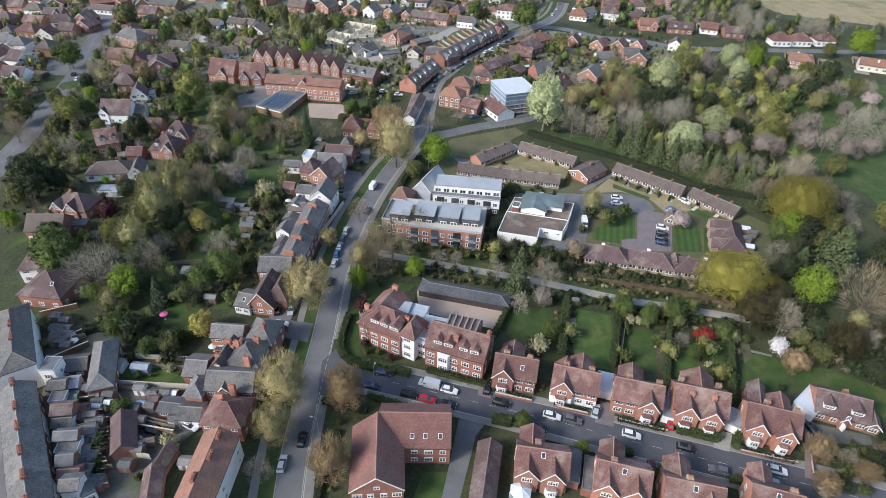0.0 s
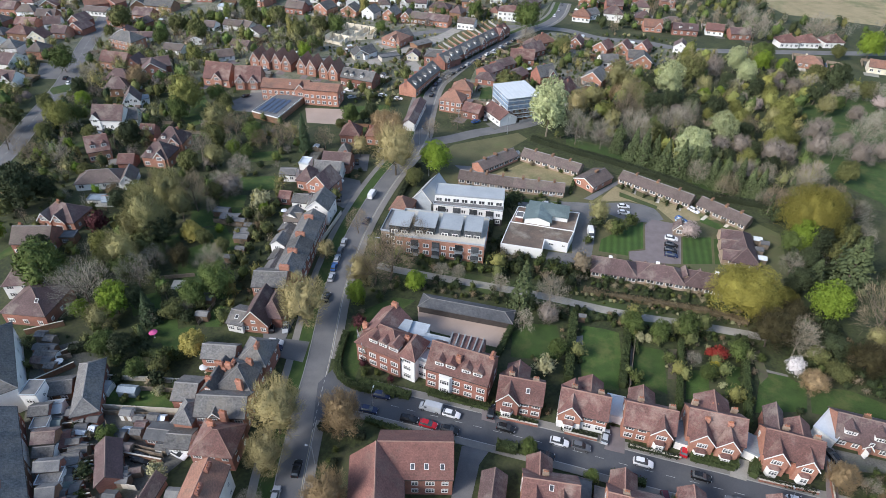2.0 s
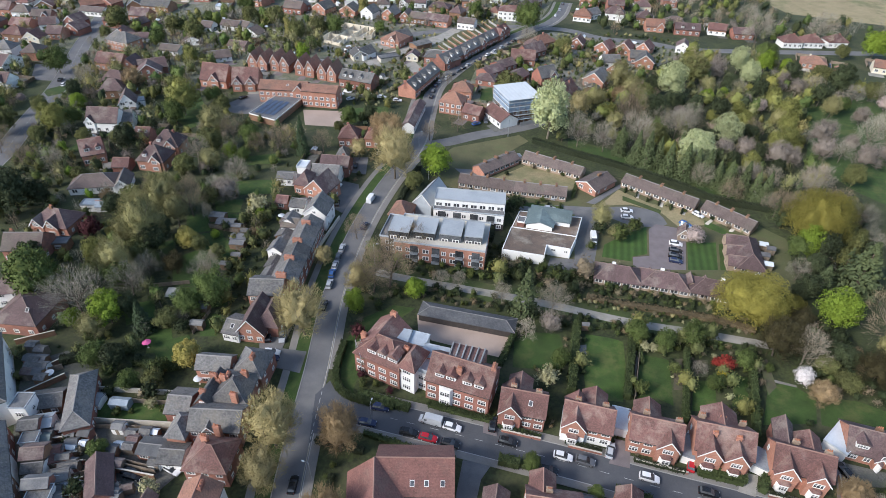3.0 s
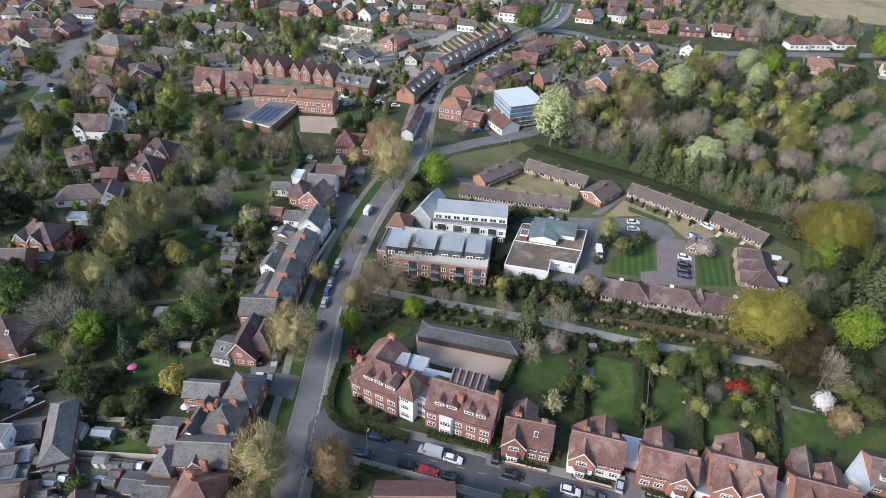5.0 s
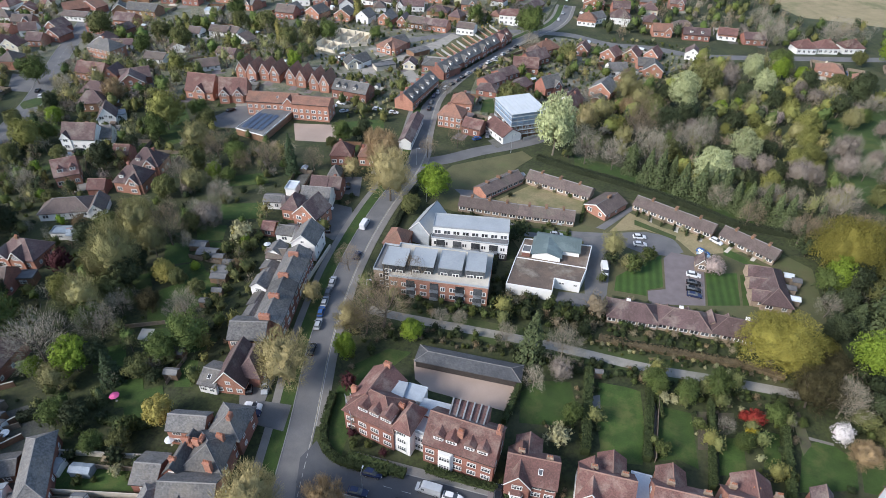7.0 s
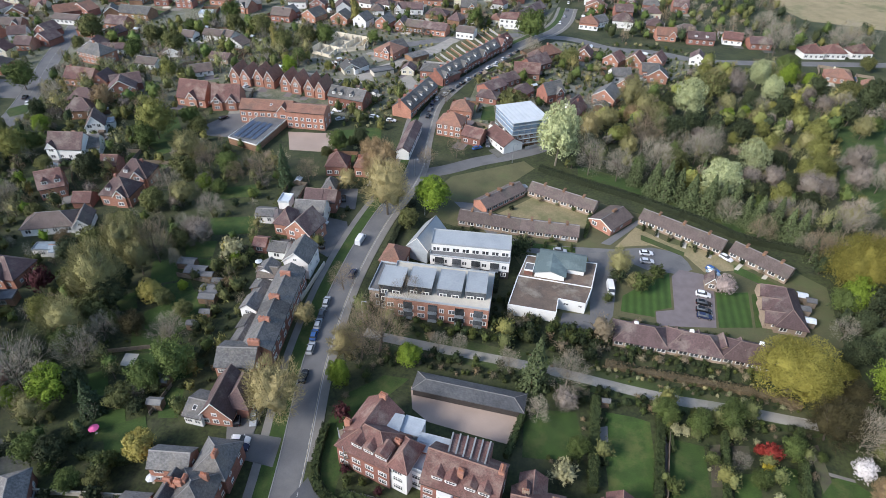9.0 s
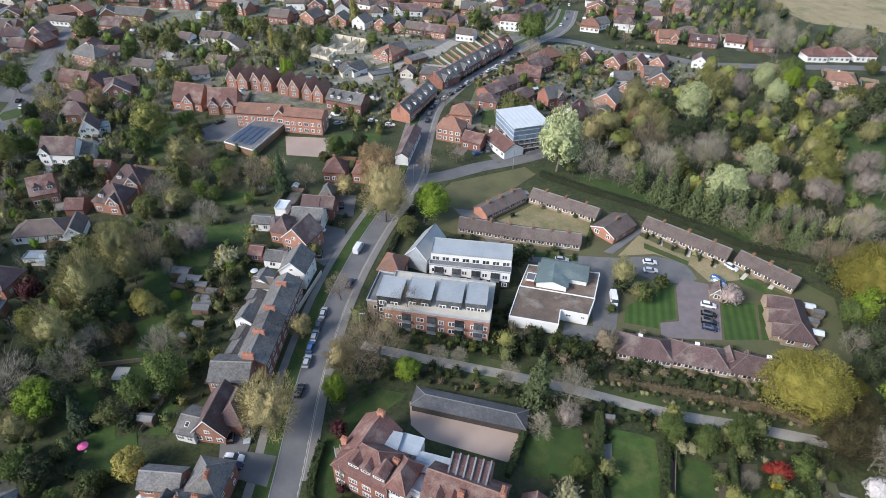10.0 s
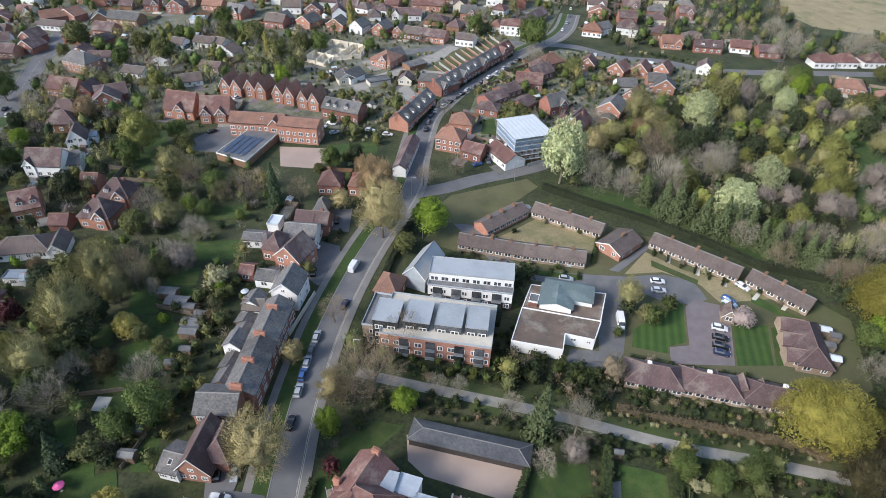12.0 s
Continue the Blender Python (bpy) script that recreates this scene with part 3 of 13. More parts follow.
    if style == "y" and bargeboard:
        k = rise / (w / 2)
        e = w / 2 + 0.35
        s = Shape()
        for sg in (-1, 1):
            p = [(sg * e, eh - 0.35 * k - 0.1), (sg * e, eh - 0.35 * k + 0.24), (0, eh + rise + 0.24), (0, eh + rise - 0.1)]
            s.prism(p if sg < 0 else p[::-1], -d / 2 - 0.29, -d / 2 - 0.22, "y", TIMBERW)
        part("bargeboard", s, rf, "white bargeboards")
    floors = [0.9] if eh < 3.9 else ([0.9, 3.5] if eh < 7.2 else ([0.9, 3.6, 6.2] if eh < 9.5 else [0.9, 3.6, 6.2, 8.8]))
    if win[0]:
        n = max(1, int(round(w / (2.9 if win[0] > 1 else 4.0))))
        for i in range(n):
            u = -w / 2 + w * (i + 0.5) / n
            if any(abs(u - g[0]) < g[1] / 2 + 0.5 for g in gables) or white_bay and abs(u - white_bay[0]) < white_bay[1] / 2 + 0.9:
                continue
            for z in floors:
                if z + 1.3 < eh + (rise * 0.3 if style == "y" else 0):
                    put_window(body, pose(u, -d / 2 - 0.003 - (0.03 if band and z < band[1] else 0), z), wide or (1.4 if (i + int(z)) % 3 else 1.9), 1.5 if wide or detail < 2 else 1.35, far=detail < 2)
        if style == "y" and rise > 2.2 and eh < 7:
            put_window(body, pose(0, -d / 2 - 0.003, eh + 0.2), 1.2, 1.1, far=detail < 2)
    if white_bay:
        u, bw, bh = white_bay
        bay = part("bay_window", Shape().slab([(u - bw / 2, -d / 2), (u - bw / 2 + 0.4, -d / 2 - 0.9), (u + bw / 2 - 0.4, -d / 2 - 0.9), (u + bw / 2, -d / 2)], -0.2, bh, WHITE), body, "tall white-painted bay window")
        for z in (0.9, 3.7):
            fr, pn = window_mesh(bw - 1.0, 1.5, TIMBERW)
            part("bay_sash", fr, bay, at=pose(u, -d / 2 - 0.904, z))
            part("bay_pane", pn, bay, at=pose(u, -d / 2 - 0.904, z))
    if win[1]:
        n = max(1, int(round(d / 4.5)))
        for sg in (-1, 1):
            for i in range(n):
                v = -d / 2 + d * (i + 0.5) / n
                for z in floors:
                    if z + 1.3 < eh and (i + int(z) + (sg > 0)) % 3:
                        put_window(body, pose(sg * (w / 2 + 0.003), v, z, 0, 0, 90 * sg), 1.0, 1.2, far=detail < 2)
    for c in chims:
        u, v = c[0], c[1]
        mat_c = c[2] if len(c) > 2 else BRICK
        across = abs(v) / (d / 2) if style == "x" else abs(u) / (w / 2) if style == "y" else max(abs(v) / (d / 2), abs(u) / (w / 2))
        top = eh + rise * (1 - 0.75 * min(1.0, across)) + 1.0
        chimney(ob, u, v, eh - 0.2, top, mat_c, *(c[3:5] if len(c) > 4 else (1.1, 0.6)), pots=3 if detail > 1 else 0)
    for q in dormers:
        u, dw = q[:2]
        dw = max(dw, 1.0)
        k = rise / (d / 2)
        y0 = -d / 2 + 0.9
        z0 = eh + 0.9 * k
        zt = z0 + 1.5
        y1 = min(0.0, y0 + 1.6 / k + 0.5)
        dm = part("dormer", Shape().box(u - dw / 2, y0, z0 - 0.2, u + dw / 2, y1, zt, q[2] if len(q) > 2 else TIMBERW), rf)
        part("dormer_roof", Shape().prism([(u - dw / 2 - 0.2, zt - 0.05), (u, zt + dw * 0.42), (u + dw / 2 + 0.2, zt - 0.05)], y0 - 0.25, min(0, y1 + dw * 0.42 / k), "y", roof), rf)
        put_window(rf, pose(u, y0 - 0.004, z0 + 0.2), dw * 0.85, 1.1, far=detail < 2)
    for u in ribs:
        k = rise / (d / 2)
        s = Shape().prism([(0.4, eh + rise - 0.4 * k + 0.1), (0.4, eh + rise - 0.4 * k + 0.62), (d / 2 + 0.2, eh + 0.45), (d / 2 + 0.2, eh - 0.1)], u - 0.22, u + 0.22, "x", KERB)
        part("parapet", s, rf, "pale coped party wall on the roof")
    for u, f in skylights:
        k = math.degrees(math.atan2(rise, d / 2))
        m = pose(u, -d / 2 + d / 2 * f, eh + rise * f + 0.24, k, 0, 0)
        part("skylight", Shape().box(-0.45, -0.6, 0, 0.45, 0.6, 0.08, TIMBERW).box(-0.36, -0.5, 0.081, 0.36, 0.5, 0.1, GLASS), rf, "white-framed roof window", at=m)
    return ob


def fence(pts, h=1.8, material=None, label="grey timber panel garden fence", name="fence", step=1.9):
    material = material or FENCEWOOD
    a = Vector(pts[0])
    ob = thing(name, label, name.replace("_", " "), a.x, a.y)
    for p, q in zip(pts, pts[1:]):
        p, q = Vector(p), Vector(q)
        n = max(1, round((q - p).length / step))
        ang = math.degrees(math.atan2(q.y - p.y, q.x - p.x))
        L = (q - p).length / n
        me = Shape().box(0.06, -0.03, 0.05, L - 0.06, 0.03, h, material).box(0.0, -0.05, h - 0.1, L, 0.05, h + 0.04, material).mesh("fence_panel")
        po = Shape().box(-0.06, -0.06, -0.1, 0.06, 0.06, h + 0.1, material).mesh("post")
        for i in range(n):
            c = p + (q - p) * (i / n) - a
            part("fence_panel", me, ob, at=pose(c.x, c.y, 0, 0, 0, ang))
            part("post", po, ob, at=pose(c.x, c.y, 0, 0, 0, ang))
    return ob


def garden_wall(pts, h, w, material, label, name="garden_wall"):
    line = [Vector(p) for p in pts]
    a = line[0]
    ob = thing(name, label, "wall", a.x, a.y)
    for p, q in zip(line, line[1:]):
        ang = math.degrees(math.atan2(q.y - p.y, q.x - p.x))
        c, L = p - a, (q - p).length
        part("wall_run", Shape().box(0, -w / 2, -0.2, L, w / 2, h - 0.08, material), ob, at=pose(c.x, c.y, 0, 0, 0, ang))
        part("coping", Shape().box(-0.03, -w / 2 - 0.04, h - 0.08, L + 0.03, w / 2 + 0.04, h, CONCRETE), ob, at=pose(c.x, c.y, 0, 0, 0, ang))
    return ob


# ---- plants ----
def leaves(n, centres, radii, size, rng, hollow=0.35, squash=1.0, up=0.35, loose=0.4):
    """n folded leaf clumps near the skins of several lobes; returns vertices and faces."""
    c, r = np.array(centres), np.array(radii)
    wgt = r ** 2 / (r ** 2).sum()
    i = rng.choice(len(c), n, p=wgt)
    d = rng.normal(size=(n, 3))
    d /= np.linalg.norm(d, axis=1)[:, None]
    d[:, 2] = np.where(d[:, 2] < -0.5, -d[:, 2], d[:, 2])
    rad = r[i] * (hollow + (1.14 - hollow) * rng.random(n) ** 0.7)
    p = c[i] + d * rad[:, None] * np.array([1, 1, squash])
    mid = np.average(c, axis=0, weights=wgt)
    dome = p - mid
    dome /= np.linalg.norm(dome, axis=1)[:, None] + 1e-6
    nrm = d * 0.5 + dome * 0.75 + rng.normal(size=(n, 3)) * loose + np.array([0, 0, up])
    nrm /= np.linalg.norm(nrm, axis=1)[:, None]
    u = np.cross(nrm, rng.normal(size=(n, 3)))
    u /= np.linalg.norm(u, axis=1)[:, None]
    k = n // 2
    u[:k] = dome[:k] * 0.7 + rng.normal(size=(k, 3)) * 0.35 + np.array([0, 0, 0.6])
    u[:k] /= np.linalg.norm(u[:k], axis=1)[:, None]
    nrm[:k] -= u[:k] * (nrm[:k] * u[:k]).sum(1)[:, None]
    nrm[:k] += rng.normal(size=(k, 3)) * 0.12
    nrm[:k] /= np.linalg.norm(nrm[:k], axis=1)[:, None]
    w = np.cross(nrm, u)
    s = size * (0.6 + 0.8 * rng.random(n))[:, None]
    long = np.where(np.arange(n) < k, 1.35, 1.0)[:, None]
    wide = np.where(np.arange(n) < k, 0.4, 0.6)[:, None]
    v = np.stack([p - u * s * long, p - w * s * wide + nrm * s * 0.25, p + u * s * long, p + w * s * wide + nrm * s * 0.25], 1).reshape(-1, 3)
    f = np.arange(4 * n).reshape(-1, 4)
    return v, f


def twigs(n, centres, radii, length, width, rng, root):
    """n thin upswept twigs filling several lobes."""
    c, r = np.array(centres), np.array(radii)
    wgt = r ** 2 / (r ** 2).sum()
    i = rng.choice(len(c), n, p=wgt)
    d = rng.normal(size=(n, 3))
    d /= np.linalg.norm(d, axis=1)[:, None]
    p = c[i] + d * (r[i] * rng.random(n) ** 0.45)[:, None]
    o = p - np.array(root)
    o /= np.linalg.norm(o, axis=1)[:, None]
    o += rng.normal(size=(n, 3)) * 0.45 + np.array([0, 0, 0.25])
    o /= np.linalg.norm(o, axis=1)[:, None]
    u = np.cross(o, rng.normal(size=(n, 3)))
    u /= np.linalg.norm(u, axis=1)[:, None]
    L = length * (0.5 + rng.random(n))[:, None]
    v = np.stack([p - u * width, p + u * width, p + o * L + u * width * 0.3, p + o * L - u * width * 0.3], 1).reshape(-1, 3)
    return v, np.arange(4 * n).reshape(-1, 4)


def inner_mass(centres, radii, around, rings, rng, shrink=0.8):
    """The lumpy body of dense leaf behind a crown's outer sprays: the outermost reach of its lobes in each direction."""
    c, r = np.array(centres), np.array(radii)
    mid = np.average(c, axis=0, weights=r ** 2)
    th = (np.arange(rings) + 0.02) / (rings - 0.96) * math.pi * 0.86
    ph = np.arange(around) * math.tau / around
    d = np.stack([np.outer(np.sin(th), np.cos(ph)), np.outer(np.sin(th), np.sin(ph)), np.outer(np.cos(th), np.ones(around))], -1).reshape(-1, 3)
    o = c - mid
    b = d @ o.T
    disc = b ** 2 - ((o ** 2).sum(1) - r ** 2)[None, :]
    reach = np.where(disc > 0, b + np.sqrt(np.maximum(disc, 0)), 0.25 * r.mean()).max(1)
    v = mid + d * (reach * shrink * (0.86 + 0.28 * rng.random(len(reach))))[:, None]
    f = [(i * around + k, (i + 1) * around + k, (i + 1) * around + (k + 1) % around, i * around + (k + 1) % around) for i in range(rings - 1) for k in range(around)]
    return v, np.array(f)


def np_mesh(name, v, f, material):
    me = bpy.data.meshes.new(name)
    k = f.shape[1]
    me.vertices.add(len(v))
    me.vertices.foreach_set("co", v.astype(np.float32).ravel())
    me.loops.add(f.size)
    me.loops.foreach_set("vertex_index", f.astype(np.int32).ravel())
    me.polygons.add(len(f))
    me.polygons.foreach_set("loop_start", np.arange(0, f.size, k, dtype=np.int32))
    me.materials.append(material)
    me.update(calc_edges=True)
    return me


def limbs(height, spread, rng, material, trunk_r=0.3, fork=0.3, count=7, sub=3):
    s = Shape()
    z1 = height * fork
    bend = rng.normal(size=2) * 0.2
    s.tube((0, 0, -0.3), (bend[0], bend[1], z1), trunk_r, trunk_r * 0.75, material, 7)
    s.tube((bend[0], bend[1], z1), (bend[0] * 1.5, bend[1] * 1.5, height * 0.85), trunk_r * 0.7, 0.05, material, 5)
    for i in range(count):
        a = i * 2.4 + rng.random() * 0.8
        h0 = z1 + (height * 0.35) * rng.random()
        q = spread * (0.55 + 0.4 * rng.random())
        e = Vector((math.cos(a) * q, math.sin(a) * q, h0 + height * (0.2 + 0.25 * rng.random())))
        b = Vector((bend[0], bend[1], h0))
        m = b.lerp(e, 0.5) + Vector((0, 0, -0.05 * height))
        s.tube(b, m, trunk_r * 0.42, trunk_r * 0.26, material, 5)
        s.tube(m, e, trunk_r * 0.26, 0.03, material, 4)
        for k in range(sub):
            g = m.lerp(e, rng.random())
            t = g + Vector((rng.normal() * q * 0.3, rng.normal() * q * 0.3, height * (0.08 + 0.14 * rng.random())))
            s.tube(g, t, trunk_r * 0.14, 0.02, material, 3)
    return s


# kind: (label, height, spread, style, leaf colours, trunk material, clumps, clump size)
PLANTS = {
    "bare": ("bare brown deciduous tree with fine twigs", 12, 4.6, "bare", ((0.28, 0.215, 0.14), (0.19, 0.145, 0.095)), BARK, 2700, 0.95),
    "budding": ("tall tree hazy with olive-yellow spring buds", 13, 5.0, "bud", ((0.36, 0.3, 0.145), (0.25, 0.21, 0.1)), BARK, 5200, 0.17),
    "olive_bud": ("tree hazy with olive-green opening buds", 13, 5.0, "bud", ((0.27, 0.25, 0.11), (0.185, 0.172, 0.078)), BARK, 5200, 0.17),
    "pale_bare": ("bare pale-barked tree with spreading limbs", 11, 4.6, "bare", ((0.36, 0.315, 0.24), (0.25, 0.22, 0.165)), PALEBARK, 2600, 0.95),
    "brown_oak": ("dark olive-brown oak just breaking bud", 11, 4.6, "bud", ((0.058, 0.05, 0.021), (0.04, 0.034, 0.015)), BARK, 5200, 0.17),
    "amber": ("tree with amber-brown spring buds", 10, 4.2, "bud", ((0.29, 0.21, 0.115), (0.205, 0.145, 0.08)), BARK, 5200, 0.15),
    "green": ("fresh green broadleaf tree in young leaf", 11, 4.6, "leaf", ((0.11, 0.145, 0.04), (0.062, 0.085, 0.025)), BARK, 3600, 0.29),
    "lime": ("bright lime-green tree in fresh leaf", 10, 4.2, "leaf", ((0.19, 0.265, 0.032), (0.13, 0.185, 0.023)), BARK, 5200, 0.225),
    "gold": ("broad golden-yellow tree coming into leaf", 12, 5.6, "leaf", ((0.21, 0.212, 0.06), (0.145, 0.147, 0.043)), BARK, 4000, 0.3),
    "great_gold": ("great spreading golden-olive tree coming into leaf", 15, 9.0, "leaf", ((0.225, 0.2, 0.042), (0.165, 0.147, 0.032)), BARK, 24000, 0.18),
    "lemon": ("rounded pale lemon-yellow tree in flower", 7, 3.2, "leaf", ((0.42, 0.36, 0.1), (0.3, 0.255, 0.075)), BARK, 3600, 0.21),
    "dark": ("dense dark green evergreen tree", 10, 3.8, "leaf", ((0.056, 0.07, 0.032), (0.033, 0.043, 0.02)), BARK, 3400, 0.29),
    "olive": ("dull olive-green garden tree", 8, 3.6, "leaf", ((0.15, 0.155, 0.055), (0.092, 0.097, 0.036)), BARK, 3200, 0.28),
    "silver": ("pale silvery-green whitebeam tree in new leaf", 15, 5.0, "leaf", ((0.36, 0.39, 0.2), (0.28, 0.305, 0.155)), PALEBARK, 5200, 0.29),
    "grey": ("grey-brown leafless tree with dense twigs", 10, 4.4, "bare", ((0.36, 0.325, 0.255), (0.25, 0.225, 0.175)), BARK, 2700, 0.9),
    "blossom": ("small tree in white spring blossom", 6, 2.8, "leaf", ((0.72, 0.68, 0.66), (0.5, 0.46, 0.44)), BARK, 1500, 0.19),
    "pink": ("spreading tree in pale pink blossom", 6, 3.2, "leaf", ((0.43, 0.345, 0.31), (0.31, 0.245, 0.22)), BARK, 1300, 0.22),
    "mauve": ("bare tree with a greyish mauve haze of buds", 8, 3.8, "bud", ((0.285, 0.24, 0.2), (0.19, 0.16, 0.132)), BARK, 2800, 0.17),
    "red": ("small round tree with bright red leaves", 4, 2.0, "leaf", ((0.3, 0.042, 0.03), (0.2, 0.03, 0.022)), BARK, 900, 0.2),
    "maroon": ("dark maroon-leaved garden shrub", 3, 1.7, "leaf", ((0.09, 0.025, 0.03), (0.055, 0.018, 0.02)), BARK, 400, 0.2),
    "shrub": ("rounded green garden shrub", 2.6, 1.5, "leaf", ((0.085, 0.104, 0.03), (0.048, 0.06, 0.019)), BARK, 400, 0.2),
    "dark_shrub": ("dark evergreen garden shrub", 3.0, 1.6, "leaf", ((0.04, 0.053, 0.021), (0.024, 0.033, 0.014)), BARK, 400, 0.2),
    "yellow_shrub": ("bright yellow flowering shrub", 2.2, 1.3, "leaf", ((0.45, 0.36, 0.04), (0.3, 0.25, 0.04)), BARK, 400, 0.2),
    "brown_shrub": ("twiggy brown leafless shrub", 3, 1.7, "bud", ((0.25, 0.2, 0.13), (0.165, 0.13, 0.085)), BARK, 500, 0.16),
    "cream_shrub": ("pale cream flowering shrub", 3, 1.6, "leaf", ((0.33, 0.31, 0.17), (0.22, 0.21, 0.11)), BARK, 400, 0.2),
    "conifer": ("tall dark green pointed conifer", 13, 2.9, "cone", ((0.05, 0.075, 0.035), (0.028, 0.045, 0.022)), BARK, 1700, 0.34),
    "green_conifer": ("green spreading conifer in the copse", 12, 3.4, "cone", ((0.105, 0.13, 0.055), (0.065, 0.085, 0.038)), BARK, 1700, 0.34),
    "poplar": ("slender upright yellow-green poplar", 14, 1.9, "column", ((0.28, 0.25, 0.08), (0.19, 0.17, 0.06)), BARK, 1200, 0.28),
}
GROWN = {}
PLANT_COUNT = {}


def crown_arrays(kind, variant, share=1.0, enlarge=1.0, coarse=False):
    """Vertices and quads of a crown, and the limbs' random stream; share and enlarge thin it out for far plants."""
    label, H, S, style, cols, bark, n, size = PLANTS[kind]
    rng = np.random.default_rng(hash_name(kind) + variant * 17)
    n, size = int(n * share), size * enlarge
    if style == "cone":
        z = rng.random(n) ** 1.5
        ang = rng.random(n) * math.tau
        rr = S * (1 - z) ** 0.85 * (0.55 + 0.5 * rng.random(n)) * (1 + 0.18 * np.sin(ang * 5 + z * 30))
        p = np.stack([np.cos(ang) * rr, np.sin(ang) * rr, 0.6 + z * (H - 0.6) - rr * 0.18], 1)
        nrm = np.stack([np.cos(ang) * 0.6, np.sin(ang) * 0.6, np.full(n, 0.7)], 1) + rng.normal(size=(n, 3)) * 0.4
        nrm /= np.linalg.norm(nrm, axis=1)[:, None]
        u = np.cross(nrm, rng.normal(size=(n, 3)))
        u /= np.linalg.norm(u, axis=1)[:, None]
        w = np.cross(nrm, u)
        s = size * (0.6 + 0.8 * rng.random(n))[:, None]
        v = np.stack([p - u * s, p - w * s * 0.6, p + u * s, p + w * s * 0.6 - nrm * s * 0.2], 1).reshape(-1, 3)
        f = np.arange(4 * n).reshape(-1, 4)
    else:
        lob, rad = [], []
        if style == "column":
            for k in range(7):
                lob.append((rng.normal() * 0.3, rng.normal() * 0.3, H * (0.2 + 0.11 * k)))
                rad.append(S * (0.9 - 0.06 * k))
        else:
            m = (13 if coarse else 46 if H > 13.5 else 34) if H > 3.5 else 14
            for k in range(m):
                a = k * 2.39996 + rng.random() * 0.5
                zz = -0.7 + 1.65 * (k + 0.5) / m
                q = math.sqrt(max(0.05, 1 - zz * zz)) * S * ((0.48 if coarse else 0.6) + 0.36 * rng.random())
                lob.append((math.cos(a) * q, math.sin(a) * q, H * (0.52 + 0.42 * zz * (0.85 + 0.2 * rng.random()))))
                rad.append(S * ((0.24 if coarse else 0.19) + (0.26 if coarse else 0.2) * rng.random() ** 1.5))
            for k in range(3):
                lob.append((rng.normal() * S * 0.2, rng.normal() * S * 0.2, H * (0.45 + 0.1 * k)))
                rad.append(S * 0.5)
        if style == "bare":
            v, f = twigs(n, lob, rad, min(size, 0.1 * H), (0.016 if kind != "pale_bare" else 0.02) * enlarge ** 1.5, rng, (0, 0, H * 0.25))
        elif style == "bud":
            v, f = leaves(int(n * (0.7 if coarse else 0.14)), lob, rad, size, rng, 0.4 if coarse else 0.5, 1.0, 0.2, 0.25)
            tv, tf = twigs(int(n * (1.1 if coarse else 0.95)), lob, rad, min(0.85, 0.1 * H) * enlarge ** 0.4, 0.036 * min(1.0, 0.4 + H / 16) * enlarge, rng, (0, 0, H * 0.25))
            cv, cf = inner_mass(lob, rad, 9 if coarse else 22, 6 if coarse else 13, rng, 0.42 if coarse else 0.66)
            f = np.concatenate([f, tf + len(v), cf + len(v) + len(tv)])
            v = np.concatenate([v, tv, cv])
        else:
            v, f = leaves(n, lob, rad, size, rng, hollow=0.68, loose=0.3)
            cv, cf = inner_mass(lob, rad, (11 if H > 3.5 else 8) if coarse else 24, (7 if H > 3.5 else 5) if coarse else 14, rng, 0.74 if coarse else 0.7)
            f = np.concatenate([f, cf + len(v)])
            v = np.concatenate([v, cv])
        if coarse:
            v[:, 2] -= 0.1 * H
        v[:, 2] = np.maximum(v[:, 2], 0.05)
    return v, f, rng


def grow(kind, variant):
    label, H, S, style, cols, bark, n, size = PLANTS[kind]
    ob = thing("tree" if H > 3.5 else "shrub", label, "tree" if H > 3.5 else "shrub")
    v, f, rng = crown_arrays(kind, variant)
    if style == "cone":
        tr = Shape().tube((0, 0, -0.3), (0, 0, H * 0.95), 0.24, 0.04, bark, 7)
    else:
        tr = limbs(H * 0.9, S, rng, bark, 0.02 * H, 0.22 if H > 3.5 else 0.1, 10 if style in ("bare", "bud") else 5, 5 if style == "bare" else 2)
    part("trunk", tr, ob)
    part("crown", np_mesh("crown", v, f, leafy("foliage_" + kind, *cols)), ob)
    return ob


FAR_CROWNS, FAR_QUADS = {}, 135


def far_crown(kind, variant, near=False):
    """A thinned crown with a bare stem, for plants past counting; near ones have more and finer sprays."""
    key = (kind, variant, near)
    if key not in FAR_CROWNS:
        H, S, style = PLANTS[kind][1:4]
        n = PLANTS[kind][6]
        q = FAR_QUADS * (0.45 if H < 3.5 else 1.0) * (2.4 if near else 1.0)
        share, enlarge = (0.12, 1.95) if style == "bare" else (q / n, (0.6 if H > 3.5 else 0.42) / PLANTS[kind][7]) if style == "leaf" else (q * 1.5 / n, 2.0 * math.sqrt(n / 1900 * 0.6)) if style == "cone" else (q * 1.5 / n, (0.46 if H > 3.5 else 0.34) / PLANTS[kind][7])
        v, f, rng = crown_arrays(kind, variant, share * (1.8 if near and style == "bare" else 1.0), enlarge * (0.62 if near and style != "bare" else 1.0), True)
        r = 0.022 * H
        c = np.array([(-r, -r, 0), (r, -r, 0), (r, r, 0), (-r, r, 0), (-r * 0.4, -r * 0.4, H * 0.6), (r * 0.4, -r * 0.4, H * 0.6), (r * 0.4, r * 0.4, H * 0.6), (-r * 0.4, r * 0.4, H * 0.6)])
        FAR_CROWNS[key] = (v, f, c, np.array([(0, 1, 5, 4), (1, 2, 6, 5), (2, 3, 7, 6), (3, 0, 4, 7)]))
    return FAR_CROWNS[key]


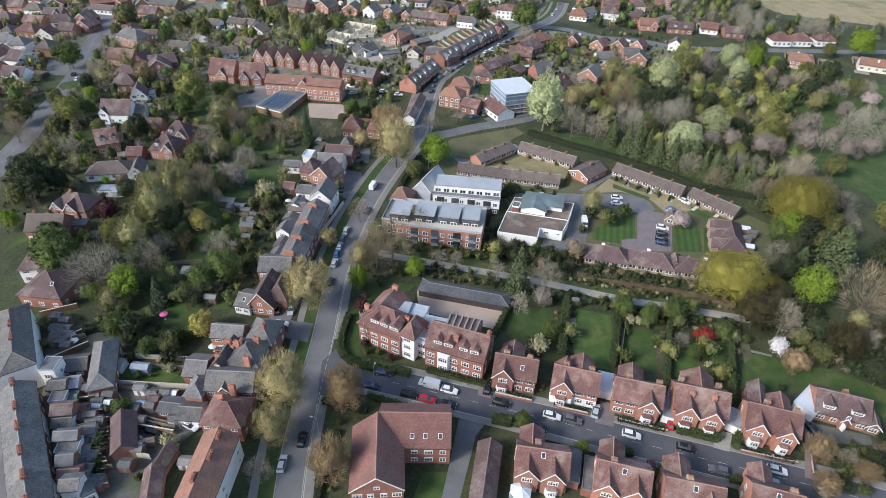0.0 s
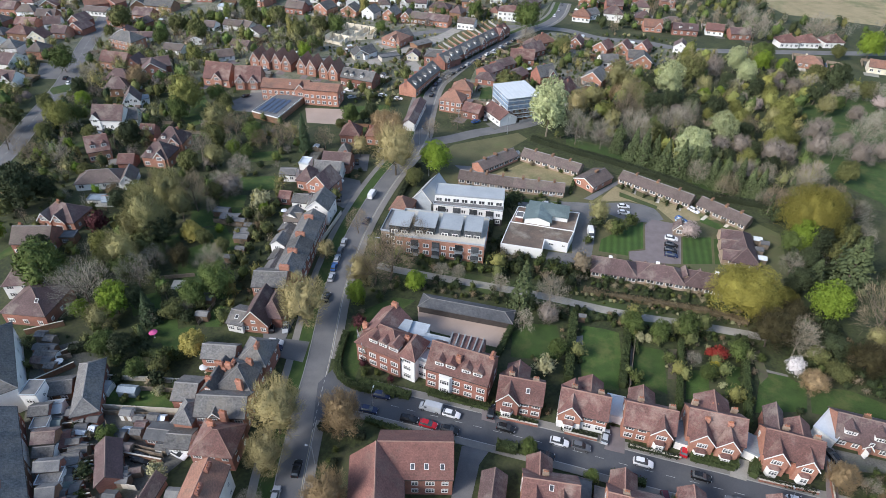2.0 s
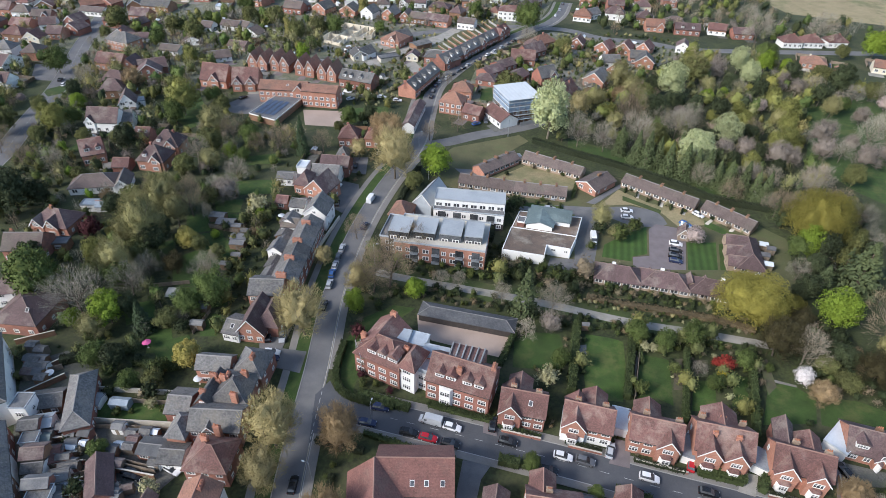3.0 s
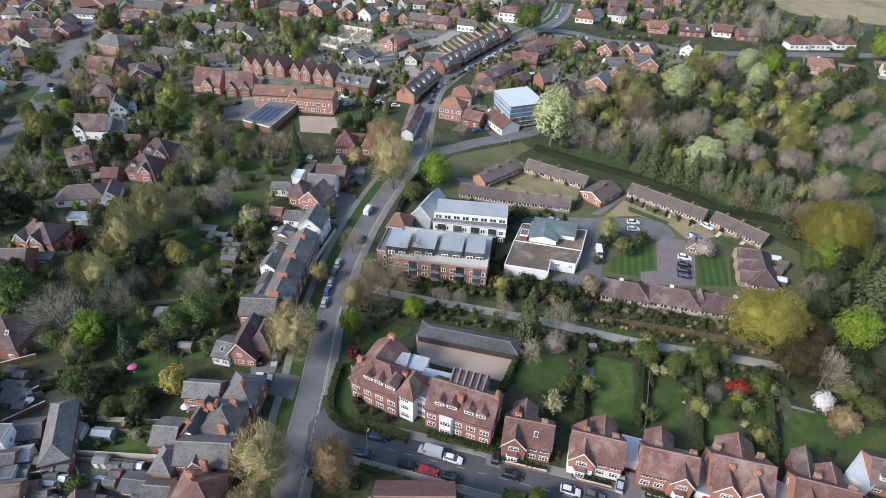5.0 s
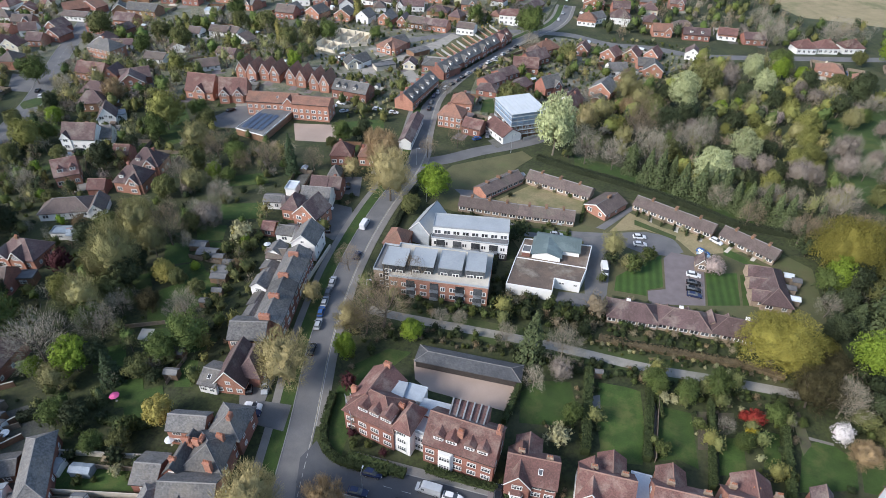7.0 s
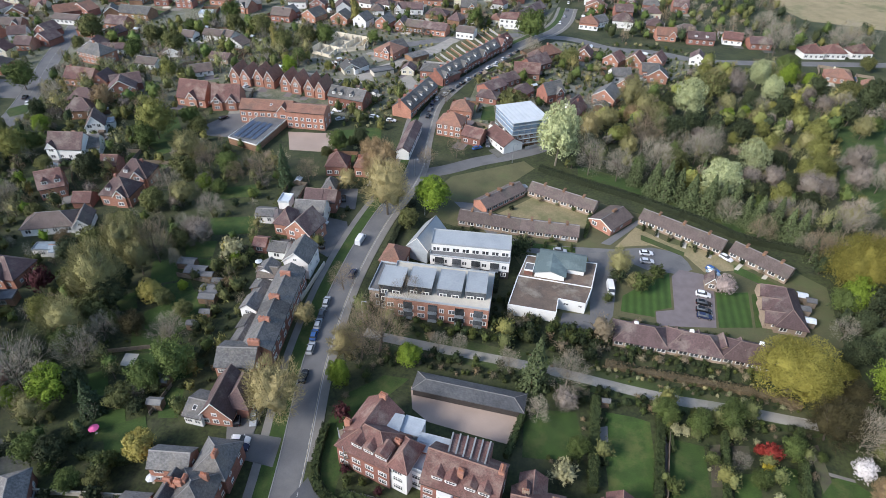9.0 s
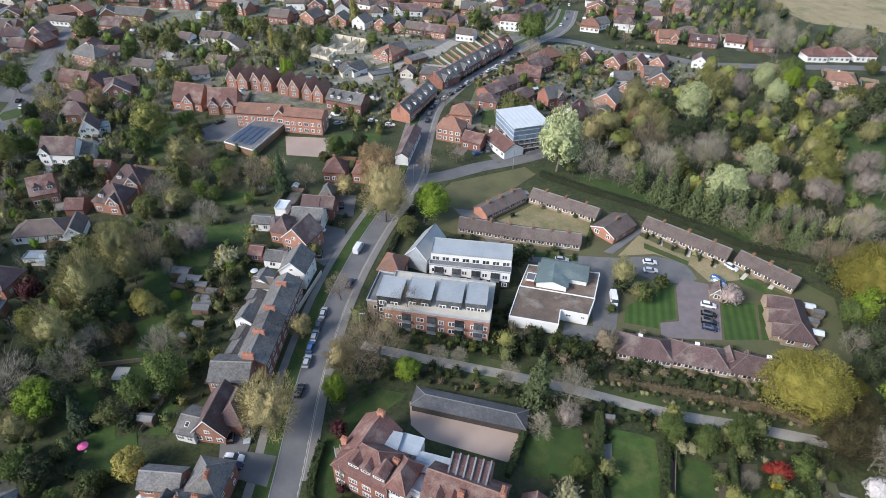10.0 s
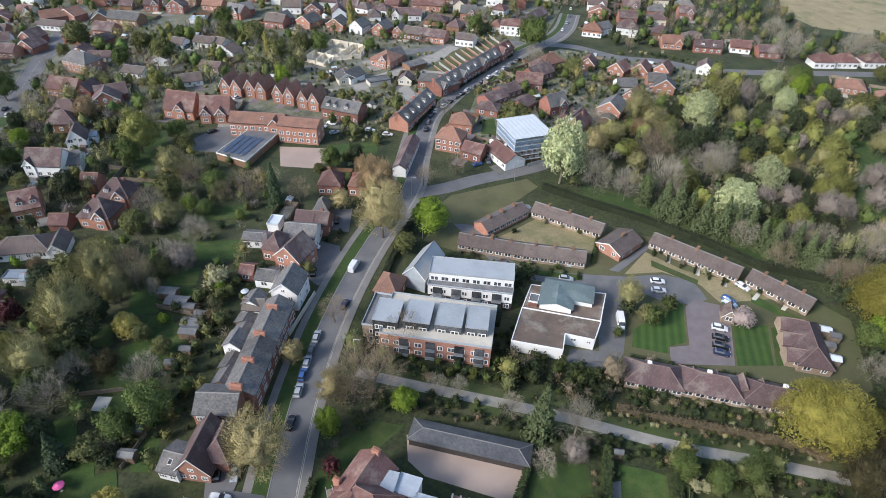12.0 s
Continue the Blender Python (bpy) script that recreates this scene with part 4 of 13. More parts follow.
def mixed_mesh(name, chunks):
    """chunks: (vertices, quads, material), joined into one mesh."""
    mats, vs, fs, ms, o = [], [], [], [], 0
    for v, f, m in chunks:
        if m not in mats:
            mats.append(m)
        vs.append(v)
        fs.append(f + o)
        ms.append(np.full(len(f), mats.index(m), dtype=np.int32))
        o += len(v)
    me = np_mesh(name, np.concatenate(vs), np.concatenate(fs), mats[0])
    for m in mats[1:]:
        me.materials.append(m)
    me.polygons.foreach_set("material_index", np.concatenate(ms))
    me.update()
    return me


def hash_name(s):
    return sum((i + 3) * ord(c) for i, c in enumerate(s))


def plant(kind, x, y, size=1.0, label="", z=0.0, tall=1.0, variants=3):
    """A plant at a place; its kind's shapes are grown once and shared."""
    k = PLANT_COUNT.get(kind, 0)
    PLANT_COUNT[kind] = k + 1
    key = (kind, k % variants)
    turn = (k * 137.5) % 360
    m = pose(x, y, z, 0, 0, turn) @ Matrix.Diagonal((size, size, size * tall, 1))
    if key not in GROWN:
        ob = GROWN[key] = grow(kind, k % variants)
        ob.matrix_basis = m
    else:
        src = GROWN[key]
        ob = tagged(new(src.name.split(".")[0]), src["label"], src["category"])
        ob.empty_display_size = 0.2
        ob.matrix_basis = m
        for ch in CHILD.setdefault(key, list(src.children)):
            c = new(ch.name.split(".")[0], ch.data)
            c.parent = ob
    if label:
        ob["label"] = label
    return ob


CHILD = {}


def hedge(pts, w=1.2, h=1.6, cols=None, label="clipped green garden hedge", name="hedge", clump=0.22, density=42):
    line = smooth_line(pts, 2.0)
    rng = np.random.default_rng(int(abs(pts[0][0] * 13 + pts[0][1] * 7)) + 5)
    material = leafy("foliage_" + (cols or "hedge"), *{"hedge": ((0.065, 0.085, 0.03), (0.038, 0.052, 0.02)), "hedge_dark": ((0.045, 0.055, 0.028), (0.026, 0.034, 0.018)),
                                                       "hedge_brown": ((0.16, 0.12, 0.07), (0.1, 0.08, 0.045)), "hedge_light": ((0.12, 0.14, 0.045), (0.075, 0.09, 0.03))}[cols or "hedge"])
    a0 = line[0]
    ob = thing(name, label, name.replace("_", " "), a0.x, a0.y)
    core = Shape()
    vs, fs, o = [], [], 0
    for p, q in zip(line, line[1:]):
        L = (q - p).length
        if L < 0.05:
            continue
        n = int(L * density * max(1.0, (w + h) / 3))
        t = (q - p) / L
        nr = Vector((-t.y, t.x))
        ang = math.degrees(math.atan2(t.y, t.x))
        c = [((p - a0) + t * k + nr * s_ * (w / 2 - 0.15)) for k, s_ in ((0, -1), (L, -1), (L, 1), (0, 1))]
        core.slab([(k.x, k.y) for k in c], -0.1, h - 0.2, material)
        al = rng.random(n) * L
        side = rng.random(n)
        lat = np.where(side < 0.45, (rng.random(n) - 0.5) * w, np.where(side < 0.72, -w / 2, w / 2)) + rng.normal(size=n) * 0.1
        zz = np.where(side < 0.45, h, rng.random(n) * h) + rng.normal(size=n) * 0.12
        px = (p.x - a0.x) + t.x * al + nr.x * lat
        py = (p.y - a0.y) + t.y * al + nr.y * lat
        P = np.stack([px, py, np.maximum(zz, 0.05)], 1)
        d = rng.normal(size=(n, 3)) + np.array([0, 0, 0.6])
        d /= np.linalg.norm(d, axis=1)[:, None]
        u = np.cross(d, rng.normal(size=(n, 3)))
        u /= np.linalg.norm(u, axis=1)[:, None]
        wv = np.cross(d, u)
        s = clump * (0.6 + 0.8 * rng.random(n))[:, None]
        vs.append(np.stack([P - u * s, P - wv * s * 0.6 + d * s * 0.3, P + u * s, P + wv * s * 0.6 + d * s * 0.3], 1).reshape(-1, 3))
        fs.append(np.arange(4 * n).reshape(-1, 4) + o)
        o += 4 * n
    if density > 20:
        part("hedge_core", core, ob)
    part("foliage", np_mesh("foliage", np.concatenate(vs), np.concatenate(fs), material), ob)
    return ob


# ---- vehicles ----
PAINTS = {"white": (0.75, 0.75, 0.75), "black": (0.015, 0.016, 0.018), "silver": (0.42, 0.44, 0.46), "grey": (0.12, 0.125, 0.135), "dark_blue": (0.025, 0.035, 0.08),
          "blue": (0.05, 0.12, 0.3), "red": (0.42, 0.02, 0.03), "maroon": (0.1, 0.02, 0.03), "pale_blue": (0.35, 0.45, 0.52)}
CARS = {}


def loft(s, stations, material):
    """stations: (x, half width, z low, z high, inset of the top edge)."""
    v = []
    for x, hw, z0, z1, ins in stations:
        v += [(x, -hw + 0.06, z0), (x, hw - 0.06, z0), (x, hw, z0 + (z1 - z0) * 0.45), (x, hw - ins, z1), (x, -hw + ins, z1), (x, -hw, z0 + (z1 - z0) * 0.45)]
    f = []
    for i in range(len(stations) - 1):
        a, b = 6 * i, 6 * i + 6
        f += [(a + k, a + (k + 1) % 6, b + (k + 1) % 6, b + k) for k in range(6)]
    f += [tuple(range(5, -1, -1)), tuple(range(6 * (len(stations) - 1), 6 * len(stations)))]
    s.add(v, f, material)


def build_car(kind, colour):
    paint = mat("paint_" + colour, PAINTS[colour], tuple(c * 0.9 for c in PAINTS[colour]), 0.22, 0.5, 3, bump=0, vary=0.04)
    words = colour.replace("_", " ")
    if kind == "van":
        ob = thing("van", f"{words} panel van on the road", "van")
        L, H = 2.75, 2.3
        s = Shape()
        loft(s, [(-L, 0.9, 0.35, 2.15, 0.12), (-L + 0.1, 0.96, 0.3, H, 0.14), (1.0, 0.96, 0.3, H, 0.14), (1.45, 0.95, 0.3, 2.1, 0.16), (2.0, 0.94, 0.3, 1.15, 0.1), (2.65, 0.9, 0.3, 0.95, 0.12), (L, 0.82, 0.4, 0.8, 0.1)], paint)
        part("body", s, ob, smooth=False)
        part("windscreen", Shape().add([(1.52, -0.78, 2.03), (1.52, 0.78, 2.03), (2.03, 0.84, 1.17), (2.03, -0.84, 1.17), (1.46, -0.78, 2.0), (1.46, 0.78, 2.0), (1.96, 0.84, 1.1), (1.96, -0.84, 1.1)], [(0, 1, 2, 3), (7, 6, 5, 4), (0, 3, 7, 4), (1, 5, 6, 2)], GLASS), ob)
        for sg in (-1, 1):
            part("side_window", Shape().box(0.75, sg * 0.93 - 0.02, 1.3, 1.4, sg * 0.93 + 0.02, 1.85, GLASS), ob)
        wx, wr = (1.75, -1.7), 0.36
    else:
        suv = kind == "suv"
        k = 1.12 if suv else 1.0
        ob = thing("car", f"{words} {'estate car' if suv else 'hatchback car'} standing on the tarmac", "car")
        s = Shape()
        loft(s, [(-2.12, 0.72, 0.38, 0.75 * k, 0.05), (-2.05, 0.82, 0.28, 0.92 * k, 0.06), (-1.3, 0.88, 0.24, 0.97 * k, 0.07), (0.7, 0.88, 0.24, 0.93 * k, 0.07), (1.5, 0.86, 0.24, 0.84 * k, 0.1), (2.0, 0.8, 0.28, 0.7 * k, 0.14), (2.14, 0.66, 0.36, 0.6 * k, 0.08)], paint)
        part("body", s, ob)
        z, t = 0.93 * k, 1.44 * k
        back = -1.95 if suv else -1.85
        s = Shape()
        loft(s, [(back, 0.74, z - 0.12, z + 0.02, 0.05), (back + 0.35, 0.78, z - 0.12, t - 0.06, 0.2), (-0.9, 0.8, z - 0.12, t - 0.02, 0.22), (0.05, 0.8, z - 0.12, t - 0.03, 0.22), (0.95, 0.78, z - 0.16, z - 0.02, 0.08)], GLASS)
        part("glasshouse", s, ob, "dark car glass all round")
        s = Shape()
        loft(s, [(back + 0.3, 0.57, t - 0.1, t - 0.03, 0.03), (-0.9, 0.6, t - 0.05, t + 0.02, 0.04), (0.1, 0.58, t - 0.08, t - 0.02, 0.03)], paint)
        part("roof", s, ob)
        for sg in (-1, 1):
            part("door_mirror", Shape().box(0.62, sg * 0.98 - 0.09, 0.92 * k, 0.74, sg * 0.98 + 0.09, 1.05 * k, paint), ob)
            part("headlight", Shape().box(1.98, sg * 0.58 - 0.15, 0.56 * k, 2.1, sg * 0.58 + 0.15, 0.69 * k, LAMP), ob, "clear headlight")
            part("tail_light", Shape().box(-2.11, sg * 0.64 - 0.1, 0.62 * k, -2.03, sg * 0.64 + 0.1, 0.82 * k, REDPLASTIC), ob, "red tail light")
        wx, wr = (1.32, -1.3), 0.33
    for x in wx:
        for sg in (-1, 1):
            y = sg * (0.79 if kind != "van" else 0.85)
            wh = part("wheel", Shape().tube((x, y - 0.11, wr), (x, y + 0.11, wr), wr, wr, RUBBER, 14), ob)
            part("rim", Shape().tube((x, y + sg * 0.1, wr), (x, y + sg * 0.125, wr), wr * 0.62, wr * 0.58, ALLOY, 10), wh)
    return ob


def car(kind, colour, x, y, rot, z=0.03, label="", group=""):
    key = (kind, colour)
    m = pose(x, y, z, 0, 0, rot)
    if key not in CARS:
        ob = CARS[key] = build_car(kind, colour)
        ob.matrix_basis = m
    else:
        ob = copy_thing(CARS[key], m)
    if label:
        ob["label"] = label
    if group:
        ob["group"] = group
    return ob


def shed(x, y, rot, w=2.2, d=1.8, h=1.9, wall=None, roof=None, label="small timber garden shed with a felt roof"):
    ob = thing("shed", label, "shed", x, y, 0, rot)
    wall, roof = wall or SHEDWOOD, roof or GREYFELT
    part("wall", wall_shape(w, d, h, 0.5, "x", wall), ob)
    part("roof", roof_shape(w, d, h, 0.5, "x", roof, 0.12), ob)
    if w > 2.5:
        part("door", Shape().box(-0.35, -d / 2 - 0.05, 0.05, 0.35, -d / 2 - 0.003, 1.75, FENCEWOOD), ob)
    return ob


def lamp_post(x, y, rot=0, h=6.0):
    ob = thing("street_lamp", "slim grey steel street lamp on the pavement", "street lamp", x, y, 0, rot)
    part("post", Shape().tube((0, 0, 0), (0, 0, h), 0.09, 0.05, STEEL, 8), ob)
    part("base", Shape().tube((0, 0, 0), (0, 0, 1.0), 0.13, 0.12, STEEL, 8), ob)
    part("arm", Shape().tube((0, 0, h), (1.0, 0, h + 0.25), 0.04, 0.03, STEEL, 6), ob)
    part("lantern", Shape().box(0.9, -0.13, h + 0.18, 1.5, 0.13, h + 0.32, LEAD), ob)
    return ob


def plot(x, y, rot, w, d, seed, ground=0):
    """The garden round a house: a paved strip in front, a lawn behind, side hedges and perhaps a shed."""
    rng = random.Random(seed)
    m = pose(x, y, 0, 0, 0, rot)
    at = lambda u, v: tuple((m @ Vector((u, v, 0)))[:2])
    z = 0.045 + 0.0004 * (seed % 97)
    side = rng.choice((-1, 1))
    front, back = rng.uniform(3.5, 6), rng.uniform(7, 12)
    pave = rng.choice((PAVING, BLOCKS, CONCRETE, YARD, TRACK))
    u0 = side * w * 0.1
    u1 = side * (w / 2 + 1.5)
    pts = [at(min(u0, u1), -d / 2 - front), at(max(u0, u1), -d / 2 - front), at(max(u0, u1), -d / 2 - 0.1), at(min(u0, u1), -d / 2 - 0.1)]
    tagged(new("driveway", Shape().slab(pts, -0.1, z, pave).mesh("driveway")), "paved front drive of a house", "driveway", kind="structure")
    pts = [at(-w / 2, d / 2 + 2.4), at(w / 2, d / 2 + 2.4), at(w / 2, d / 2 + back), at(-w / 2, d / 2 + back)]
    tagged(new("lawn", Shape().slab(pts, -0.1, z, (LAWN, SPARSE, LAWN, YARD)[seed % 4]).mesh("lawn")), ("green back garden lawn", "sparse back garden lawn", "green back garden lawn", "bare grey back garden")[seed % 4], "lawn", kind="structure")
    s = Shape()
    fm = rng.choice((FENCEWOOD, FENCEWOOD, KERB, BROWNB))
    for u in (-w / 2 - 1.4, w / 2 + 1.2):
        s.slab([at(u, d / 2 + 0.5), at(u + 0.1, d / 2 + 0.5), at(u + 0.1, d / 2 + back), at(u, d / 2 + back)], 0, 1.6, fm)
        for i in range(5):
            v = d / 2 + 0.5 + (back - 0.6) * i / 4
            s.slab([at(u - 0.04, v), at(u + 0.14, v), at(u + 0.14, v + 0.12), at(u - 0.04, v + 0.12)], 0, 1.75, fm)
    s.slab([at(-w / 2 - 1.4, d / 2 + back + 0.02), at(w / 2 + 1.3, d / 2 + back + 0.02), at(w / 2 + 1.3, d / 2 + back + 0.12), at(-w / 2 - 1.4, d / 2 + back + 0.12)], 0, 1.6, fm)
    tagged(new("fence", s.mesh("fence")), "boundary fence round a back garden lawn", "fence")
    if rng.random() < 0.6:
        s = rng.choice((-1, 1))
        hedge([at(s * (w / 2 + 1.6), -d / 2 - front), at(s * (w / 2 + 1.6), d / 2 + back)], 0.9, 1.5, rng.choice(("hedge", "hedge_dark", "hedge_light", "hedge_brown")), clump=0.3, density=14)
    if rng.random() < 0.5:
        p = at(rng.uniform(-0.3, 0.3) * w, d / 2 + back + 1)
        shed(p[0], p[1], rot + rng.choice((0, 90)), rng.uniform(2, 3.4), 2, 1.9, rng.choice((SHEDWOOD, FENCEWOOD, TIMBERW)), rng.choice((GREYFELT, PALEMETAL, FELT)))


# ---- ground and roads ----

def ground_sheet():
    s = Shape()
    s.slab([(-2500, -1500), (2500, -1500), (2500, 3500), (-2500, 3500)], -1.0, 0.0, ROUGHGRASS)
    return tagged(new("ground", s.mesh("ground")), "rough green and brown garden ground of the town", "ground", kind="structure")


ground_sheet()

main_line = smooth_line([(-42.2, 51.1), (-43.5, 54.4), (-47.5, 66.8), (-51.3, 81.9), (-55.3, 100.3), (-61, 122.8), (-63.5, 136.5), (-65.6, 152.1), (-66.6, 170.7), (-66.2, 192.2), (-64.2, 213.1), (-64.6, 229.8), (-68, 246.5), (-72.5, 281.3), (-70.3, 300.2), (-63.8, 328.2), (-54.3, 351.9), (-46.5, 374.9), (-38.1, 392.3), (-28.9, 408.4), (-23.4, 431), (-22.1, 462.1)])
JY0, JY1, JX = 82.5, 97.1, -44.3
side_line = smooth_line([(-50.9, 91.1), (-41.1, 91.2), (-29.1, 90.9), (-17.6, 90.6), (-3.7, 90.2), (9.7, 89.8), (24.9, 88.9), (43.4, 88.3), (55.6, 87.8), (69.4, 87.2), (79.8, 86.2)])
west_line = smooth_line([(-196.5, 120), (-204.5, 136.6), (-211.9, 154), (-218.5, 171.9), (-229.4, 194.4), (-247.4, 234.4), (-276.8, 284.7), (-294.6, 319.1), (-321.2, 366.1)])
cross_line = smooth_line([(-115.3, 352.2), (-91.5, 372), (-65.3, 388.3), (-49.6, 394.9), (-29.6, 397.7), (-14.9, 397.5), (7, 387.8), (31.1, 388.7), (54.4, 382.9), (84.3, 388.3), (121.2, 398.1), (154.9, 406.9), (196.1, 419.1)])
branch_line = smooth_line([(-62.7, 222.3), (-52.8, 228.6), (-42.1, 238.3), (-30.8, 246.5), (-21.5, 254.4), (-14.7, 262.9)])
track_line = smooth_line([(-53.4, 140.2), (-47.6, 139.7), (-36.5, 139.6), (-20.2, 139.7), (-11.4, 139.7), (-1, 139.5), (14.2, 138.4), (27.2, 138.1), (38.3, 138.7), (53.8, 138.8), (58.3, 138.9)])
estate_line = smooth_line([(-46.7, 213.6), (-37.5, 204.3), (-26.2, 192.6), (-18, 188.6), (-6.6, 189.4), (5.7, 191.4), (13.9, 192.9), (24, 194.2)])

ribbon("road_main", "grey tarmac main road through the town", "road", main_line, 3.05, -3.05, -0.2, 0.03, ASPHALT)
ribbon("road_side", "dark grey tarmac residential side street", "road", side_line, 3.9, -3.9, -0.2, 0.036, ROADDARK)
ribbon("road_west", "wide grey tarmac road with worn surface", "road", west_line, 4.6, -4.6, -0.2, 0.03, ASPHALT)
ribbon("road_cross", "grey tarmac cross road at the junction", "road", cross_line, 3.6, -3.6, -0.2, 0.024, ASPHALT)
ribbon("road_branch", "grey tarmac branch road", "road", branch_line, 3.4, -3.4, -0.2, 0.022, ASPHALT)
ribbon("estate_road", "grey tarmac estate access road", "road", estate_line, 2.6, -2.6, -0.2, 0.02, ASPHALT)
ribbon("track_verge", "green grass verge beside the gravel path", "verge", track_line, 4.2, -3.6, -0.1, 0.014, VERGEGRASS)
ribbon("gravel_track", "pale gravel footpath along a grassy bank", "path", track_line, 1.5, -1.5, -0.2, 0.03, TRACK)
south = [p for p in main_line if p.y < JY0]
north = [p for p in main_line if p.y > JY1]
side = [p for p in side_line if p.x > JX]
for ln, off, sides in ((south, 3.05, (-1,)), (north, 3.05, (-1,)), (main_line, 3.05, (1,)), (side, 3.9, (1, -1)), (west_line, 4.6, (1, -1))):
    for sg in sides:
        ribbon("kerb", "pale stone kerb along the road", "kerb", ln, sg * off + 0.09, sg * off - 0.09, -0.1, 0.13, KERB)
ribbon("pavement_east_south", "grey paved footway beside the main road", "pavement", south, -3.15, -5.1, -0.1, 0.12, PAVING)
ribbon("pavement_east_north", "grey paved footway beside the main road", "pavement", north, -3.15, -5.1, -0.1, 0.12, PAVING)
ribbon("pavement_west", "grey paved footway set back from the main road", "pavement", main_line, 8.3, 6.4, -0.1, 0.10, PAVING)
ribbon("verge_west", "green mown grass verge beside the main road", "verge", main_line, 6.4, 3.15, -0.1, 0.115, LAWN)
ribbon("pavement_side_north", "grey paved footway along the side street", "pavement", side, 5.9, 4.0, -0.1, 0.123, PAVING)
ribbon("pavement_side_south", "grey paved footway along the side street", "pavement", side, -4.0, -5.7, -0.1, 0.123, PAVING)


def dashes(line, off, first, last, length, gap, width, z, words):
    """Painted dashes along part of a line, each a piece of its own."""
    ob = thing("road_marking", words, "road marking", kind="structure")
    run = 0.0
    for p, q in zip(line, line[1:]):
        L = (q - p).length
        t = (q - p) / max(L, 0.01)
        nr = Vector((-t.y, t.x))
        k = 0.0
        while k < L:
            if first < run + k < last:
                c = p + t * k + nr * off
                part("dash", Shape().box(0, -width / 2, z - 0.02, length, width / 2, z, PAINT), ob, at=pose(c.x, c.y, 0, 0, 0, math.degrees(math.atan2(t.y, t.x))))
            k += length + gap
        run += L
    return ob


dashes(side_line, 0.0, 14, 150, 2.0, 4.0, 0.1, 0.042, "faded white centre dashes on the side street")
dashes(main_line, -2.6, 28, 60, 1.0, 1.0, 0.12, 0.044, "white give-way dashes across the side street mouth")
dashes(west_line, 0.0, 0, 240, 2.0, 4.0, 0.12, 0.037, "faded white centre dashes on the wide road")
ribbon("edge_line", "faded yellow line along the kerb", "road marking", main_line, -2.62, -2.78, 0.02, 0.037, YPAINT)


# ---- ground patches ----
flat("mouth", "tarmac mouth of the side street", "road", [(-52.4, 92.8), (-50.7, 97.7), (-47.4, 94.2), (-41.8, 93.3), (-40.2, 88.8), (-43.2, 85.8), (-46.8, 84.9), (-48.3, 79.9)], -0.1, 0.0405, ROADDARK)
flat("courtyard", "pinkish gravel courtyard behind the flats", "courtyard", [(-36.6, 125.9), (-22.6, 126.1), (-9.6, 126), (-10.2, 115.9), (-17.2, 116.3), (-30.1, 117.2), (-34.5, 119.8)], -0.1, 0.053, GRAVEL)
flat("hall_yard", "grey tarmac yard beside the hall", "yard", [(2.5, 190.4), (12.2, 194.8), (11.5, 181.4), (10.5, 163.6), (8, 157.2), (-3.8, 155.8), (-3.1, 161.4), (4.3, 162.5)], -0.1, 0.0305, ASPHALT)
flat("turning_head", "grey tarmac turning area of the estate", "road", [(13.8, 196.1), (22, 198.9), (30.2, 198.4), (32.7, 194.3), (33.9, 190.8), (29.9, 187.4), (20.5, 186.9), (14, 189.7)], -0.1, 0.036, ASPHALT)
flat("car_park", "reddish block-paved car park", "car park", [(30, 189.7), (36.8, 189.3), (39.4, 184.9), (38, 166.3), (22.2, 162.8), (22.2, 168.6), (27.3, 170.7), (27.5, 185.9)], -0.1, 0.0415, BLOCKS)
flat("lawn_striped", "mown striped green lawn beside the car park", "lawn", [(13.1, 172.8), (16, 176.1), (21.3, 182.3), (26.8, 187.2), (26.6, 171.5), (21.8, 168.8), (21.8, 166.2), (12.6, 166.2)], -0.1, 0.059, STRIPED)
flat("lawn_square", "square green lawn beside the car park", "lawn", [(39.6, 181.4), (48.8, 184), (47.7, 169), (38.7, 166.5)], -0.1, 0.0605, STRIPED)
flat("dry_green", "dry yellow grass green between the bungalows", "lawn", [(-29.5, 203.5), (-22.4, 212.6), (-18.3, 218.2), (3.4, 211.8), (2.2, 203.6), (-13.1, 202.6)], -0.1, 0.052, DRYGRASS)
flat("estate_grass", "sparse patchy grass round the bungalows", "lawn", [(-52, 196), (-48.5, 213.5), (-30, 225), (-10, 225.5), (22, 217), (52, 207.5), (72, 192.5), (70, 163), (12, 164), (12, 156), (-3, 155), (-24, 190)], -0.1, 0.016, SPARSE)
flat("dry_verge", "dry yellow grass around the turning head", "lawn", [(10.7, 196.1), (17.2, 209.2), (28.2, 202.8), (43.4, 201.4), (51.9, 195.9), (37.4, 190.3), (32.5, 197.1), (22, 200.2)], -0.1, 0.0555, DRYGRASS)
flat("island_grass", "sparse grass island beside the junction", "verge", [(-53, 214.8), (-49.3, 224.6), (-31.9, 237.8), (-24.7, 243.5), (-20, 239), (-29.1, 221.9), (-38.5, 208.9), (-45.3, 207.9)], -0.1, 0.075, SPARSE)
flat("field", "pale dry grass field on the far slope", "field", [(116.9, 515.3), (131, 483.5), (152.8, 480.7), (196.7, 473.2), (260.8, 478.8), (370.2, 738.4), (138.1, 651.7)], -0.1, 0.0365, DRYGRASS)
flat("park_lawn", "open green park grass", "lawn", [(92, 256), (97, 244.7), (104.3, 232.8), (113, 224.7), (115.2, 211), (135.8, 202.4), (210, 300), (190, 352), (156, 352), (118, 318), (103, 312), (100, 285)], -0.1, 0.048, LAWN)
